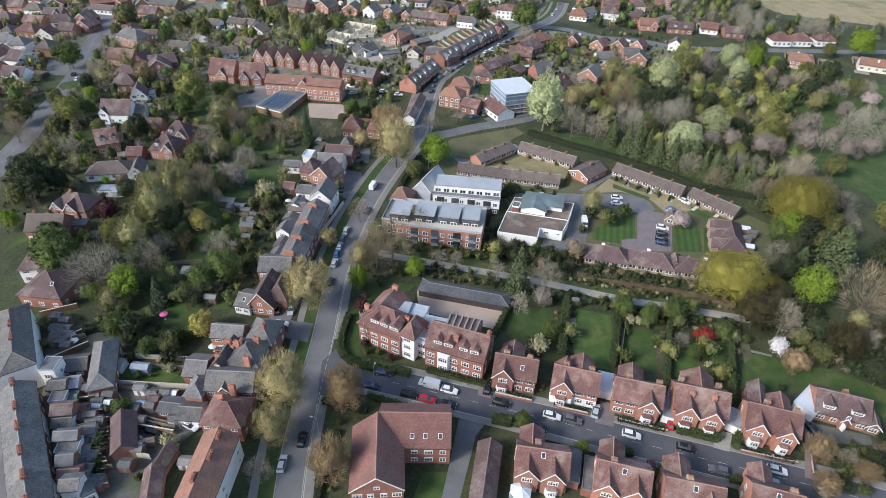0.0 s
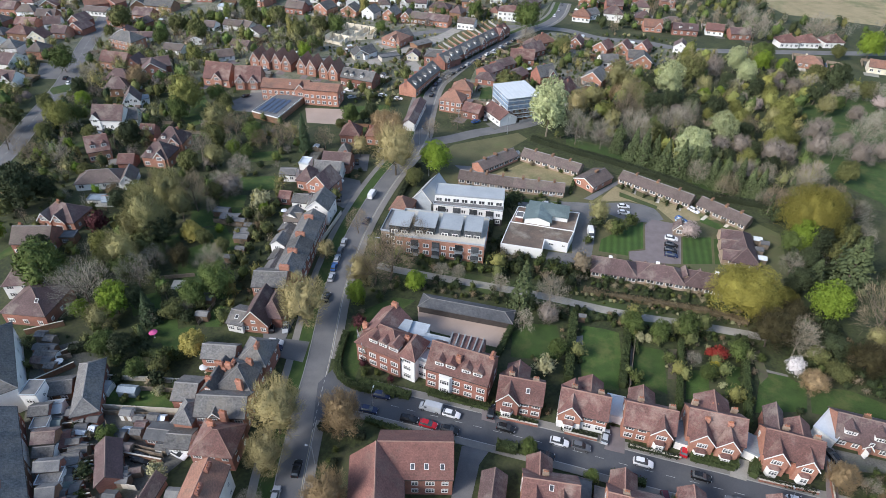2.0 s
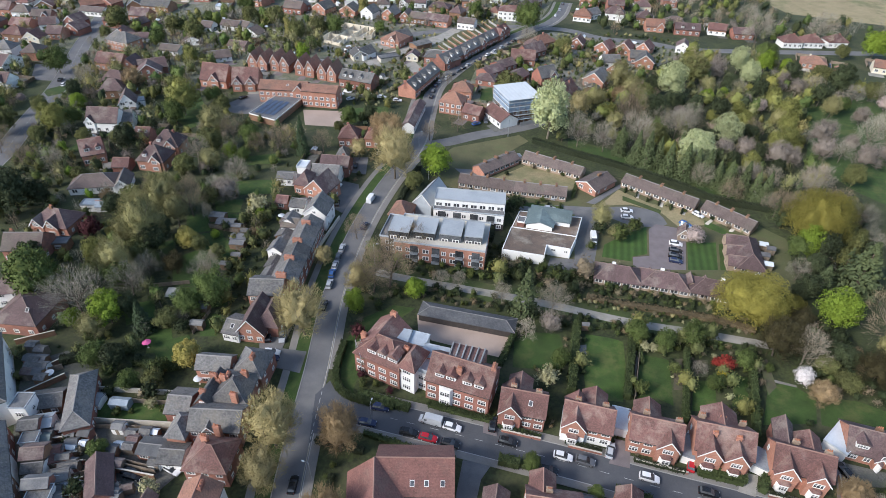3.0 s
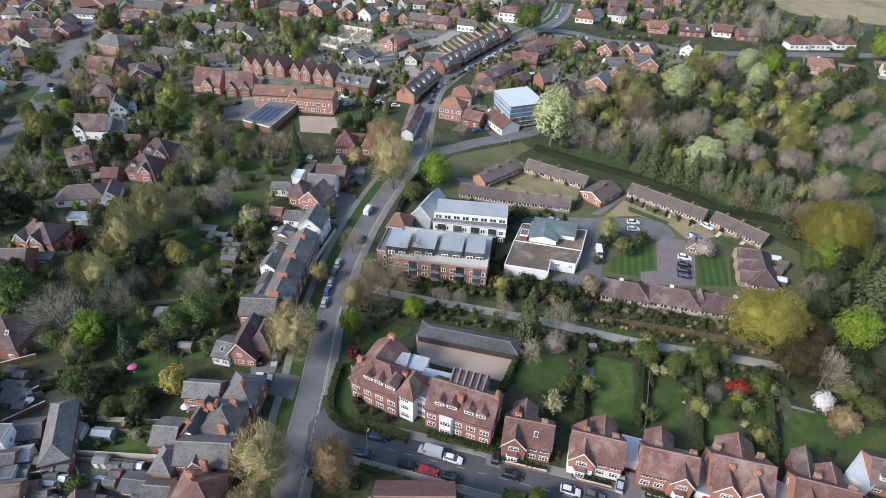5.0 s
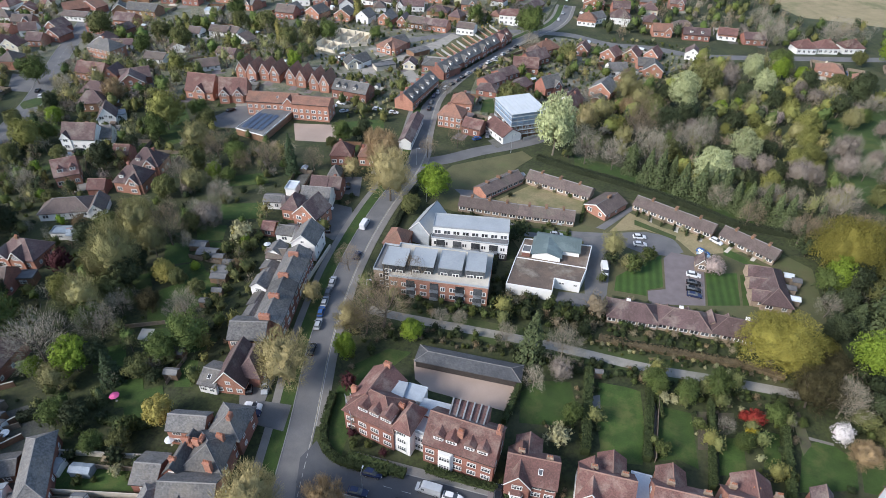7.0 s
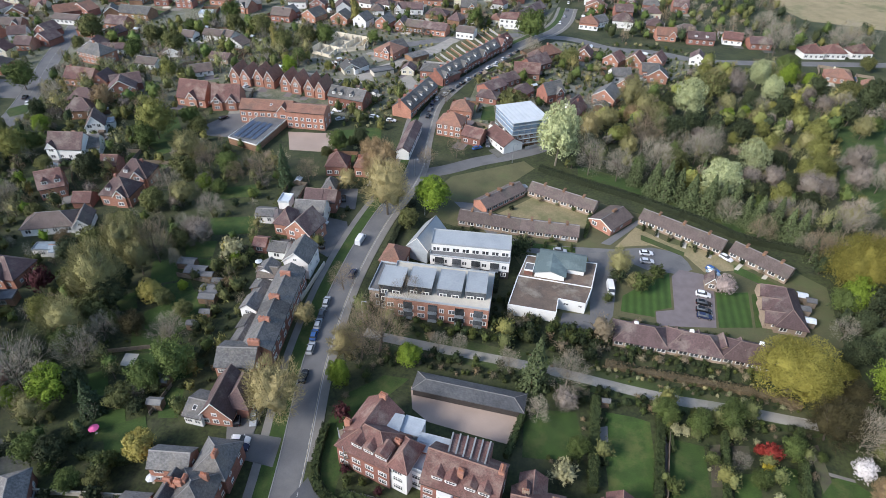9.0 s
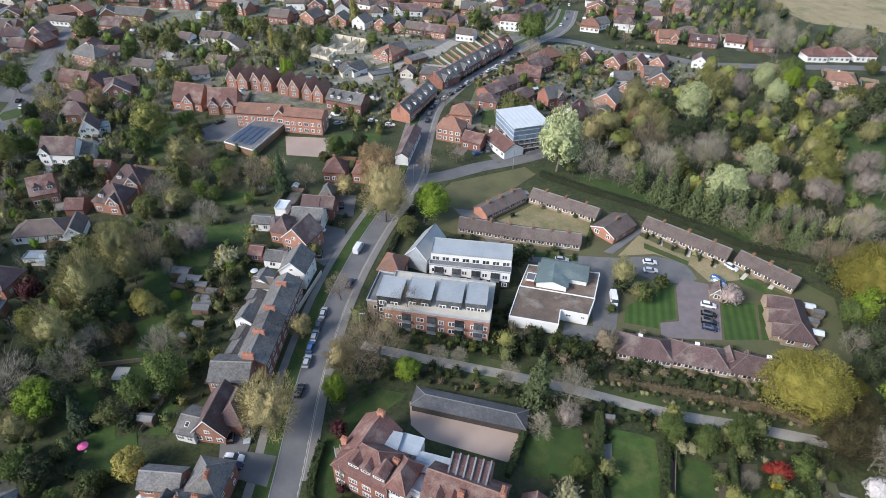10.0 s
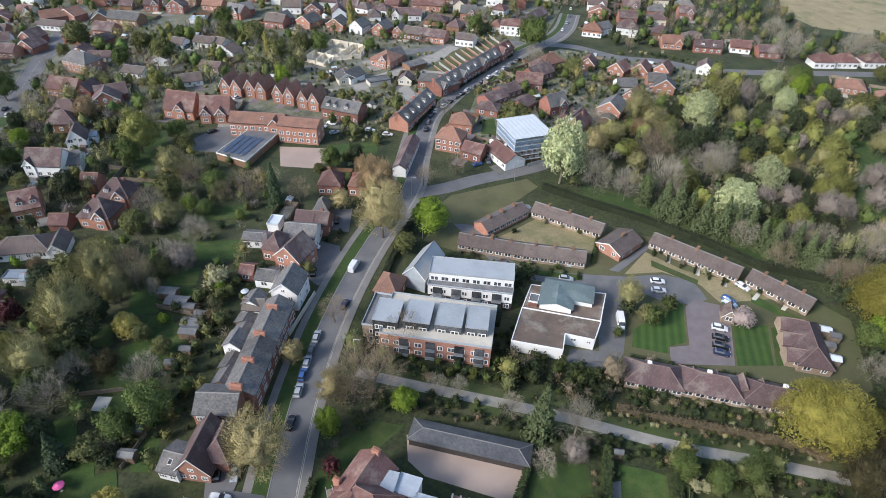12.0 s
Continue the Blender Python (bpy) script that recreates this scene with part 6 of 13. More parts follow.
house(-10.9, 197.9, 3.7, 19, 6.5, 2.4, 1.9, "x", BUFF, TILEG, name='bungalow_row', chims=[(-5.7, 0.3, BROWNB, 0.7, 1.5), (0, 0.3, BROWNB, 0.8, 1.7), (5.7, 0.3, BROWNB, 0.7, 1.5)], win=(2, 0), wide=2.1, what='bungalow row', detail=1)
house(31.7, 208.7, -24.7, 27.2, 6.5, 2.4, 1.9, "x", BUFF, TILEG, name='bungalow_row', chims=[(-8.2, 0.3, BROWNB, 0.7, 1.5), (0, 0.3, BROWNB, 0.8, 1.7), (8.2, 0.3, BROWNB, 0.7, 1.5)], win=(2, 0), wide=2.1, what='bungalow row', detail=1)
house(54.3, 198.3, -32.7, 17.7, 6.5, 2.4, 1.9, "x", BUFF, TILEG, name='bungalow_row', chims=[(-5.3, 0.3, BROWNB, 0.7, 1.5), (0, 0.3, BROWNB, 0.8, 1.7), (5.3, 0.3, BROWNB, 0.7, 1.5)], win=(2, 0), wide=2.1, what='bungalow row', detail=1)
house(8.8, 209.1, -35.2, 8.8, 12, 2.4, 1.9, "y", ORANGE, TILEG, name='bungalow', win=(1, 1), chims=[(0, 1.2, BROWNB, 0.8, 1.7)], what='bungalow', detail=1)
house(56.7, 177, 0.4, 7.9, 17, 2.6, 3.2, "hip", BUFF, TILEB, name='almshouse', win=(1, 0), what='almshouse', label='buff almshouse with a large purplish-brown hipped roof', detail=1)
house(53.8, 183.5, 2.7, 5.8, 4.6, 2.4, 1.9, "x", BUFF, TILEB, name='porch_wing', win=(1, 0), label='small gabled wing of the almshouse', detail=1)
house(53.2, 177.6, 3, 5.7, 4.6, 2.4, 1.9, "x", BUFF, TILEB, name='porch_wing', win=(1, 0), label='small gabled wing of the almshouse', detail=1)
house(52.9, 172, 3.2, 5.6, 4.6, 2.4, 1.9, "x", BUFF, TILEB, name='porch_wing', win=(1, 0), label='small gabled wing of the almshouse', detail=1)
house(17.1, 156, 0.8, 13.3, 7.5, 2.5, 3, "hip", BUFF, TILEB, name='bungalow_row', chims=[(-1.6, 0.4, WHITE, 0.9, 0.7)], win=(2, 0), wide=2.2, label='long cottage row with a purplish-brown tiled roof and pale windows', detail=1)
house(30.6, 156.6, -0.3, 13.6, 7.5, 2.5, 3, "hip", BUFF, TILEB, name='bungalow_row', chims=[(-1.3, 0.4, WHITE, 0.9, 0.7)], win=(2, 0), wide=2.2, label='long cottage row with a purplish-brown tiled roof and pale windows', detail=1)
house(47.4, 156.4, -2.2, 19.8, 7.5, 2.5, 3, "hip", BUFF, TILEB, name='bungalow_row', chims=[(-1.3, 0.4, WHITE, 0.9, 0.7)], win=(2, 0), wide=2.2, label='long cottage row with a purplish-brown tiled roof and pale windows', detail=1)
house(38.2, 184.1, -1.9, 3.4, 4, 2.2, 2.2, "y", BUFF, TILEB, name='summer_house', win=(1, 0), label='small pavilion with a steep brown roof beside the car park', detail=1)

# ---- side street houses ----
house(-3.8, 99.8, 1.5, 10.4, 7.4, 4.9, 3.4, "x", BRICK, TILE, rear=(-1.2, 5.2, 3.2), gables=[(-2.6, 5.0, 0.9)], through=True, chims=[(-2.6, 1.5, BUFF, 1.3, 0.8), (3.1, 0.7, BUFF, 1.3, 0.8)], skylights=[(1.6, 0.5)], win=(2, 1), bays=True, wide=1.9)
house(10.8, 99.7, -1.1, 10.9, 7.4, 4.9, 3.4, "x", ORANGE, TILE, rear=(1.1, 5.4, 3.2), gables=[(-2.8, 5.0, 0.9)], through=True, chims=[(-2.7, 1.5, BUFF, 1.3, 0.8), (3.3, 1.5, BUFF, 1.3, 0.8)], band=(-0.2, 2.5, WHITE), win=(2, 1), bays=True, wide=1.9)
house(25.3, 99.6, -0.3, 10.9, 7.4, 4.9, 3.4, "x", ORANGE, TILE, rear=(-1.6, 5.5, 3.2), gables=[(2.6, 4.4, 1)], chims=[(-2.2, 2.6, BUFF, 1.3, 0.8), (4.4, 1.5, BUFF, 1.3, 0.8)], win=(2, 1), bays=True, wide=1.9)
house(39.3, 101, -0.2, 11.9, 8.5, 5.1, 3.6, "x", ORANGE, TILE, rear=(0, 7.2, 3.2), gables=[(-2.9, 4.8, 1.6), (2.4, 4.5, 1.6)], chims=[(-4.2, 3.6, BUFF, 1.2, 0.8), (0, 3.8, BUFF, 1.8, 0.8), (4.2, 3.6, BUFF, 1.2, 0.8), (-2.4, -1.7, ORANGE, 1, 0.7), (2.4, -1.7, ORANGE, 1, 0.7)], win=(2, 1), bays=True, wide=1.9)
house(54.8, 99.7, -3.1, 11.4, 7.6, 4.9, 3.4, "x", ORANGE, TILE, rear=(2.3, 4.8, 3.2), gables=[(-3.1, 4.6, 1.2), (2.9, 4.1, 1.2)], chims=[(-1.1, 2.7, BUFF, 1.2, 0.8), (4.3, 0.8, BUFF, 1.2, 0.8)], win=(2, 1), bays=True, wide=1.9)
house(52.8, 105.5, -5.4, 3.6, 8, 4.6, 2, "y", BRICK, TILEB, win=(0, 0), name='rear_wing', bargeboard=False, label='rear wing with a brown gabled roof')
house(72.5, 110.2, -4.3, 11.5, 8.5, 2.9, 3.4, "x", ORANGE, TILEB, chims=[(0.2, 0.9, BROWNB, 1.2, 0.8)], dormers=[(-3.1, 2.6), (2.9, 2.6)], win=(2, 1), bays=True, gables=[(0.6, 1.8, 1)])
house(66.6, 109.9, -37.3, 4.9, 8, 2.6, 0.3, "flat", WHITE, PALEMETAL, name='garage', win=(0, 0), label='garage with a pale sheet roof')
house(79.1, 107.1, -7, 2.9, 4, 2.4, 1.4, "y", SHEDWOOD, TILEB, name='summer_house', win=(1, 0), label='small timber summer house')
house(18.3, 102.5, -2.2, 4, 6, 2.6, 0.2, "flat", WHITE, PALEMETAL, name='car_port', win=(0, 0), label='car port with a pale flat roof')
house(33.2, 99, -6.4, 3, 6, 2.4, 0.2, "flat", TIMBERW, GLAZE, name='car_port', win=(0, 0), label='glazed lean-to beside the house')
house(48.1, 99.7, -19.9, 3.2, 5, 2.4, 0.2, "flat", TIMBERW, GLAZE, name='lean_to', win=(0, 0), label='glazed lean-to beside the house')
house(5.3, 75.6, 5.4, 10.9, 8, 5, 3.4, "x", ORANGE, TILE, rear=(-2.2, 4.9, 3.2), skylights=[(0, 0.75)], gables=[(-2.9, 4.6, 0.8), (2.4, 4.6, 0.8)], chims=[(-1.1, 2.4, BUFF, 1.2, 0.9)], win=(2, 1), bays=True, wide=1.9)
house(21.8, 76.1, -0.8, 10.9, 8, 5, 3.4, "x", ORANGE, TILE, rear=(-2.2, 4.9, 3.2), skylights=[(0, 0.75)], gables=[(-2.9, 4.6, 0.8), (2.7, 4.6, 0.8)], chims=[(-2.2, 0.8, BUFF, 1.2, 0.9)], win=(2, 1), bays=True, wide=1.9)
house(35.5, 75.8, 1.8, 11.4, 8, 5, 3.4, "x", ORANGE, TILE, rear=(-2.3, 5.1, 3.2), skylights=[(0, 0.75)], chims=[(-1.1, 0.8, BUFF, 1.2, 0.9)], gables=[(2.9, 4.8, 0.8)], win=(2, 1), bays=True, wide=1.9)
house(51.4, 78.3, -2.9, 9.4, 8, 5, 3.4, "x", ORANGE, TILE, rear=(-1.9, 4.2, 3.2), skylights=[(0, 0.75)], gables=[(-1.9, 3.9, 0.8)], chims=[(2.8, 0.8, BUFF, 1.2, 0.9)], win=(2, 1), bays=True, wide=1.9)
house(12.2, 77.6, -1.1, 2.8, 8, 2.4, 0.3, "flat", BRICK, GREYFELT, name='garage', win=(0, 0), label='flat-roofed grey garage beside a house')
house(15.7, 76.5, -1, 2.8, 8, 2.4, 0.3, "flat", BRICK, GREYFELT, name='garage', win=(0, 0), label='flat-roofed grey garage beside a house')

# ---- west side of the main road ----
house(-59.9, 54.3, 10.3, 7.2, 16.6, 7.2, 2.4, "y", WHITE, TILEO, win=(0, 2), chims=[(0.7, 1.7, BRICK, 0.7, 2.2), (0.7, 6.3, BRICK, 0.7, 2.0), (-0.7, -3.3, BRICK, 0.7, 2.0)], bargeboard=False, label='white-rendered terrace with a mossy orange tiled roof and brick chimneys', name='terrace')
house(-64.6, 69.6, 8.2, 9, 8, 5.1, 3.2, "hip", BRICK, TILE, win=(2, 1))
house(-67.9, 77.9, 11.7, 11.1, 7, 5.4, 2.6, "x", ORANGE, SLATE, win=(2, 1), gables=[(-1.1, 2.2, 0.1)])
house(-74.9, 74.3, 6.3, 4.2, 6, 4.8, 2, "hip", ORANGE, SLATE, win=(2, 0))
house(-68.4, 94.2, 5.8, 7.1, 8.5, 5.4, 3.2, "hip", BRICK, SLATE, win=(2, 1), chims=[(0.7, -0.9, ORANGE, 0.8, 1.6)])
house(-77.1, 92.1, 9.7, 8.2, 5, 5.2, 2, "x", ORANGE, SLATE, win=(1, 1))
house(-68.8, 86.6, 7.5, 8.1, 9, 5.4, 3, "hip", BRICK, SLATE, win=(2, 1), chims=[(-1.6, 0.9, ORANGE, 0.8, 1.6), (-4, 0, ORANGE, 1.6, 0.8)])
house(-73.5, 84.6, 2.7, 4.1, 9, 5, 2.5, "y", BRICK, SLATE, win=(1, 0), chims=[(0, 1.8, ORANGE, 1.6, 0.8), (-0.4, -2.7, ORANGE, 1.4, 0.8)], bargeboard=False)
house(-79.4, 81, 9.4, 5.3, 7, 3.4, 1.8, "x", BRICK, SLATE, win=(1, 0))
house(-76, 109.8, 6.6, 7.4, 11, 3.2, 4.6, "y", ORANGE, TILEB, win=(2, 1), what='half-timbered cottage')
house(-80.4, 106.7, 0.5, 4.4, 7, 3, 1.6, "x", WHITE, SLATE, win=(2, 0), skylights=[(0, 0.5)])
house(-72.6, 112.3, 6.3, 5.9, 10, 4, 3.4, "hip", BRICK, TILEB, win=(0, 1))
house(-77.9, 120.4, 12.4, 9.2, 8, 5.6, 2.2, "x", ORANGE, SLATE, win=(2, 1))
house(-74.9, 124.6, 98.9, 3.8, 7.2, 5.8, 2.2, "x", BRICK, SLATE, name='terraced_house', win=(2, 0), chims=[(-1.7, 0.2, ORANGE, 0.9, 2.8)], group='slate terrace by the main road', what='terraced house')
house(-75.5, 128.4, 98.9, 3.9, 7.2, 5.8, 2.2, "x", BRICK, SLATE, name='terraced_house', win=(2, 0), chims=[], group='slate terrace by the main road', what='terraced house')
house(-76.1, 132.4, 98.9, 4.1, 7.2, 5.8, 2.2, "x", BRICK, SLATE, name='terraced_house', win=(2, 0), chims=[(-1.9, 0.2, ORANGE, 0.9, 2.8)], group='slate terrace by the main road', what='terraced house')
house(-76.8, 136.5, 98.9, 4.3, 7.2, 5.8, 2.2, "x", BRICK, SLATE, name='terraced_house', win=(2, 0), chims=[], group='slate terrace by the main road', what='terraced house')
house(-77.5, 140.9, 98.9, 4.6, 7.2, 5.8, 2.2, "x", BRICK, SLATE, name='terraced_house', win=(2, 0), chims=[(-2.1, 0.2, ORANGE, 0.9, 2.8)], group='slate terrace by the main road', what='terraced house')
house(-78.2, 145.5, 98.9, 4.8, 7.2, 5.8, 2.2, "x", BRICK, SLATE, name='terraced_house', win=(2, 0), chims=[], group='slate terrace by the main road', what='terraced house')
house(-78.9, 150.4, 98.9, 5, 7.2, 5.8, 2.2, "x", BRICK, SLATE, name='terraced_house', win=(2, 0), chims=[(-2.3, 0.2, ORANGE, 0.9, 2.8)], group='slate terrace by the main road', what='terraced house', detail=1)
house(-86.5, 152.5, 2.1, 4.8, 5, 5.2, 1.6, "y", WHITE, SLATE, name='rear_wing', win=(1, 0), label='rear wing of the terrace with a slate gabled roof', bargeboard=False, detail=1)
house(-86.3, 147.7, 2.4, 4.7, 5, 3.1, 1, "y", BROWNB, SLATE, name='rear_wing', win=(1, 0), label='rear wing of the terrace with a slate gabled roof', bargeboard=False)
house(-85, 142.7, 2.6, 4.5, 5, 3.1, 1, "y", BROWNB, SLATE, name='rear_wing', win=(1, 0), label='rear wing of the terrace with a slate gabled roof', bargeboard=False)
house(-83.9, 137.9, 2.9, 4.4, 5, 5.2, 1.6, "y", WHITE, SLATE, name='rear_wing', win=(1, 0), label='rear wing of the terrace with a slate gabled roof', bargeboard=False)
house(-82.6, 133, 3.2, 4.3, 5, 3.1, 1, "y", BROWNB, SLATE, name='rear_wing', win=(1, 0), label='rear wing of the terrace with a slate gabled roof', bargeboard=False)
house(-81.7, 128.4, 3.4, 4.2, 5, 3.1, 1, "y", BROWNB, SLATE, name='rear_wing', win=(1, 0), label='rear wing of the terrace with a slate gabled roof', bargeboard=False)
house(-80.1, 160.3, 4.5, 7.3, 9, 6, 3.2, "y", WHITE, SLATE, win=(1, 1), bargeboard=True, detail=1)
house(-85.9, 151.5, 10.7, 5.5, 5, 4.6, 1.6, "x", WHITE, TILEG, win=(1, 0), detail=1)
house(-85.1, 174.7, -9.9, 8.6, 9, 5.28, 4.15, "y", ORANGE, TILEB, win=(1, 1), detail=1)
house(-92.8, 178.1, -0.4, 6, 8, 4.4, 3.66, "hip", ORANGE, TILEB, win=(1, 0), detail=1)
house(-96.1, 166.2, 4.7, 4.1, 5, 2.6, 1.4, "x", BRICK, TILE, win=(1, 0), detail=1)
house(-89.7, 165.3, 4.8, 5.3, 6, 3, 1.4, "x", WHITE, SLATE, win=(1, 0), detail=1)
house(-87.8, 185.2, 8.8, 9.8, 8, 4.75, 2.44, "x", WHITE, SLATE, win=(1, 1), detail=1)
house(-89.6, 192.4, 6.6, 5.9, 7, 4.4, 2.68, "x", BRICK, TILEB, win=(1, 1), detail=1)
house(-84.5, 193.2, 5.3, 5.1, 7, 4.4, 2.68, "x", BRICK, TILEB, win=(1, 1), chims=[(0, 0.7, BRICK, 0.8, 0.8)], detail=1)
house(-88.1, 202, 7, 4.4, 6, 3.52, 2.68, "hip", BROWNB, SLATE, win=(0, 0), detail=1)
house(-102.1, 180.9, 10, 6, 5, 3, 1, "x", WHITE, SLATE, win=(1, 0), detail=1)
house(-99.7, 190.3, 6.1, 3.7, 5, 2.6, 0.5, "flat", WHITE, PALEMETAL, win=(0, 0), detail=1)
house(-91.2, 217, 10.5, 7.9, 8, 4.22, 4.15, "hip", BRICK, TILE, win=(2, 1), chims=[(-0.8, 1.6, BRICK, 0.9, 0.7)], detail=1)
house(-79.7, 219.1, 7, 9.6, 8, 4.22, 3.66, "hip", ORANGE, TILEO, win=(2, 1), chims=[(-3.8, 0.8, BRICK, 0.9, 0.7)], detail=1)
house(-71.6, 244.2, 94.1, 25.2, 5, 3.6, 1.6, "x", WHITE, TILEB, win=(2, 0), name='shop_row', label='low white shop row with a brown tiled roof', detail=1)

# ---- slate terrace and yards at the west edge ----
house(-124.6, 74.2, 46.5, 7.0, 24, 7.7, 2.6, "hip", WHITE, SLATE, win=(0, 1), chims=[(0, 7.2, BRICK, 0.8, 2.0), (0, 2.4, BRICK, 0.8, 2.0), (0, -2.9, BRICK, 0.8, 2.0)], bargeboard=False, name='terrace', label='white-walled terrace with a grey slate roof and brick chimneys')
house(-111.1, 60.0, 47.7, 6.9, 7.9, 5.4, 2.3, "y", BRICK, SLATE, win=(0, 1), chims=[(0, 3.4, BRICK, 0.8, 2.2)], bargeboard=False, name='terraced_house', what='terraced house', group='west slate terrace')
house(-105.9, 55.3, 47.7, 6.9, 6.1, 5.4, 2.3, "y", WHITE, SLATE, win=(0, 1), chims=[(0, 2.6, BRICK, 0.8, 2.2)], bargeboard=False, name='terraced_house', what='terraced house', group='west slate terrace')
house(-101.1, 50.9, 47.7, 6.9, 7, 5.4, 2.3, "y", BROWNB, SLATE, win=(0, 1), chims=[(0, 3, BRICK, 0.8, 2.2)], bargeboard=False, name='terraced_house', what='terraced house', group='west slate terrace')
house(-96.0, 46.3, 47.7, 6.9, 6.6, 5.4, 2.3, "y", BRICK, SLATE, win=(0, 1), chims=[(0, 2.8, BRICK, 0.8, 2.2)], bargeboard=False, name='terraced_house', what='terraced house', group='west slate terrace')
house(-91.2, 42.0, 47.7, 6.9, 6.4, 5.4, 2.3, "y", WHITE, SLATE, win=(0, 1), chims=[(0, 2.8, BRICK, 0.8, 2.2)], bargeboard=False, name='terraced_house', what='terraced house', group='west slate terrace')
house(-86.4, 37.6, 47.7, 6.9, 6.6, 5.4, 2.3, "y", BROWNB, SLATE, win=(0, 1), chims=[(0, 2.8, BRICK, 0.8, 2.2)], bargeboard=False, name='terraced_house', what='terraced house', group='west slate terrace')
house(-111.4, 70.2, 14, 3.6, 4.2, 6.2, 0.2, "flat", WHITE, GREYFELT, win=(2, 1), label='tall white-rendered house end with a flat roof')
house(-107.1, 66.9, 22.4, 3.9, 3.2, 4.2, 1, "x", BRICK, SLATE, name='rear_wing', win=(1, 0), label='low rear wing of the terrace with a dark roof')
house(-105.1, 64.2, 23.2, 3.4, 2.8, 3.4, 0.2, "flat", WHITE, GREYFELT, name='rear_wing', win=(1, 0), label='low rear wing of the terrace with a dark roof')
house(-100.5, 61.2, 20.8, 4.5, 3.6, 4.6, 1.2, "x", BROWNB, TILEB, name='rear_wing', win=(1, 0), label='low rear wing of the terrace with a dark roof')
house(-99.4, 59.1, 21.3, 4, 3.2, 3, 0.9, "x", WHITE, SLATE, name='rear_wing', win=(1, 0), label='low rear wing of the terrace with a dark roof')
house(-94.9, 55.7, 19.9, 4.8, 2.8, 4.4, 1, "x", BRICK, GREYFELT, name='rear_wing', win=(1, 0), label='low rear wing of the terrace with a dark roof')
house(-93.3, 53.9, 20, 4.5, 3.6, 3.6, 0.2, "flat", WHITE, SLATE, name='rear_wing', win=(1, 0), label='low rear wing of the terrace with a dark roof')
house(-90.9, 50.8, 21.7, 3.3, 3.2, 4.2, 1.2, "x", BROWNB, GREYFELT, name='rear_wing', win=(1, 0), label='low rear wing of the terrace with a dark roof')
house(-88.6, 48.7, 20, 4.1, 2.8, 3.4, 0.9, "x", BRICK, TILEB, name='rear_wing', win=(1, 0), label='low rear wing of the terrace with a dark roof')
house(-85.8, 46.3, 20.5, 3.6, 3.6, 4.6, 1, "x", WHITE, SLATE, name='rear_wing', win=(1, 0), label='low rear wing of the terrace with a dark roof')
house(-106.1, 68.6, 26.1, 4.4, 3.6, 3, 0.8, "x", WHITE, ZINC, win=(2, 0), name='workshop', label='lean-to workshop with a blue-grey roof, white windows')
shed(-103.1, 65.7, 21, 2.6, 2.4, 2.2, FENCEWOOD, COPPER, 'yard shed with a faded green felt roof')
shed(-98.9, 62.9, 35, 3.6, 2.4, 2.4, FENCEWOOD, TILER, 'outhouse with a faded red roof and pale wall')
house(-93.2, 58.6, 33.8, 3.6, 3.4, 2.6, 0.2, "flat", CONCRETE, GREYFELT, win=(2, 0), name='outbuilding', label='low pale concrete outbuilding with a flat grey roof')
house(-83.1, 46.5, 52.1, 2.4, 3, 2.8, 0.2, "flat", WHITE, GREYFELT, win=(1, 0), name='outbuilding', label='low white outbuilding with a flat grey roof')
house(-101.6, 75.2, 33, 5.4, 16, 4, 2.2, "hip", BRICK, SLATE, win=(0, 1), name='workshop', bargeboard=False, label='old brick workshop with a long slate roof')
house(-109.6, 74.2, 25, 7, 5.2, 2.8, 1.5, "x", BROWNB, SLATE, win=(1, 0), name='workshop')
house(-84.8, 60, 37.4, 4.8, 10, 2.8, 2, "y", BRICK, TILEB, win=(0, 1), name='outbuilding', bargeboard=False, label='brick outbuilding with a weathered red tiled roof')
house(-72.7, 56.6, 3.7, 2.7, 6.5, 2.6, 1.9, "y", BRICK, TILEB, win=(1, 0), name='outbuilding')
house(-71.1, 50.6, 28.2, 3.5, 8, 2.8, 1.6, "y", BRICK, TILEB, win=(0, 0), name='outbuilding', bargeboard=False)
house(-78.9, 69.5, 7.6, 6, 4, 2.4, 0.7, "x", BRICK, GREYFELT, win=(1, 0), name='outbuilding')
house(-73.7, 69, 9.9, 5.2, 5, 2.8, 1.2, "x", WHITE, SLATE, win=(1, 0), name='outbuilding')
house(-146.4, 103.3, 24.3, 6.9, 8, 5, 3.4, "hip", WHITE, TILEB, win=(2, 1))
house(-135.6, 96.9, 8.2, 12.2, 12, 4.2, 4.2, "hip", BRICK, TILEB, win=(1, 1), skylights=[(2.9, 0.5)])

# ---- houses among the gardens ----
house(-157.8, 120.9, 15.9, 11.4, 8.5, 4.4, 3.4, "x", BRICK, TILEG, win=(2, 1), chims=[(-3.9, 0.9, BROWNB, 1, 0.8), (3.3, 0.9, BROWNB, 1, 0.8)])
house(-159.7, 134.7, 4, 12.6, 9, 3.6, 4, "hip", ORANGE, TILEB, win=(1, 1), gables=[(-3.6, 4.4, 0.8), (1.4, 4.6, 0.8)], chims=[(-0.6, 0, BROWNB, 1, 0.8)])
house(-157.6, 146.6, 16, 5.4, 3.6, 2.5, 0.3, "flat", WHITE, GLAZE, name='conservatory', win=(1, 0), label='white-framed conservatory beside the house')
house(-153.3, 147.4, 22, 4.2, 3.2, 2.3, 1.2, "x", TIMBERW, GLAZE, name='greenhouse', win=(0, 0), label='white-framed greenhouse beside the house')
house(-151.6, 125.6, 20, 5.6, 3.6, 2.6, 0.3, "flat", BROWNB, GREYFELT, name='extension', win=(1, 0), label='flat-roofed brown brick extension of the house')
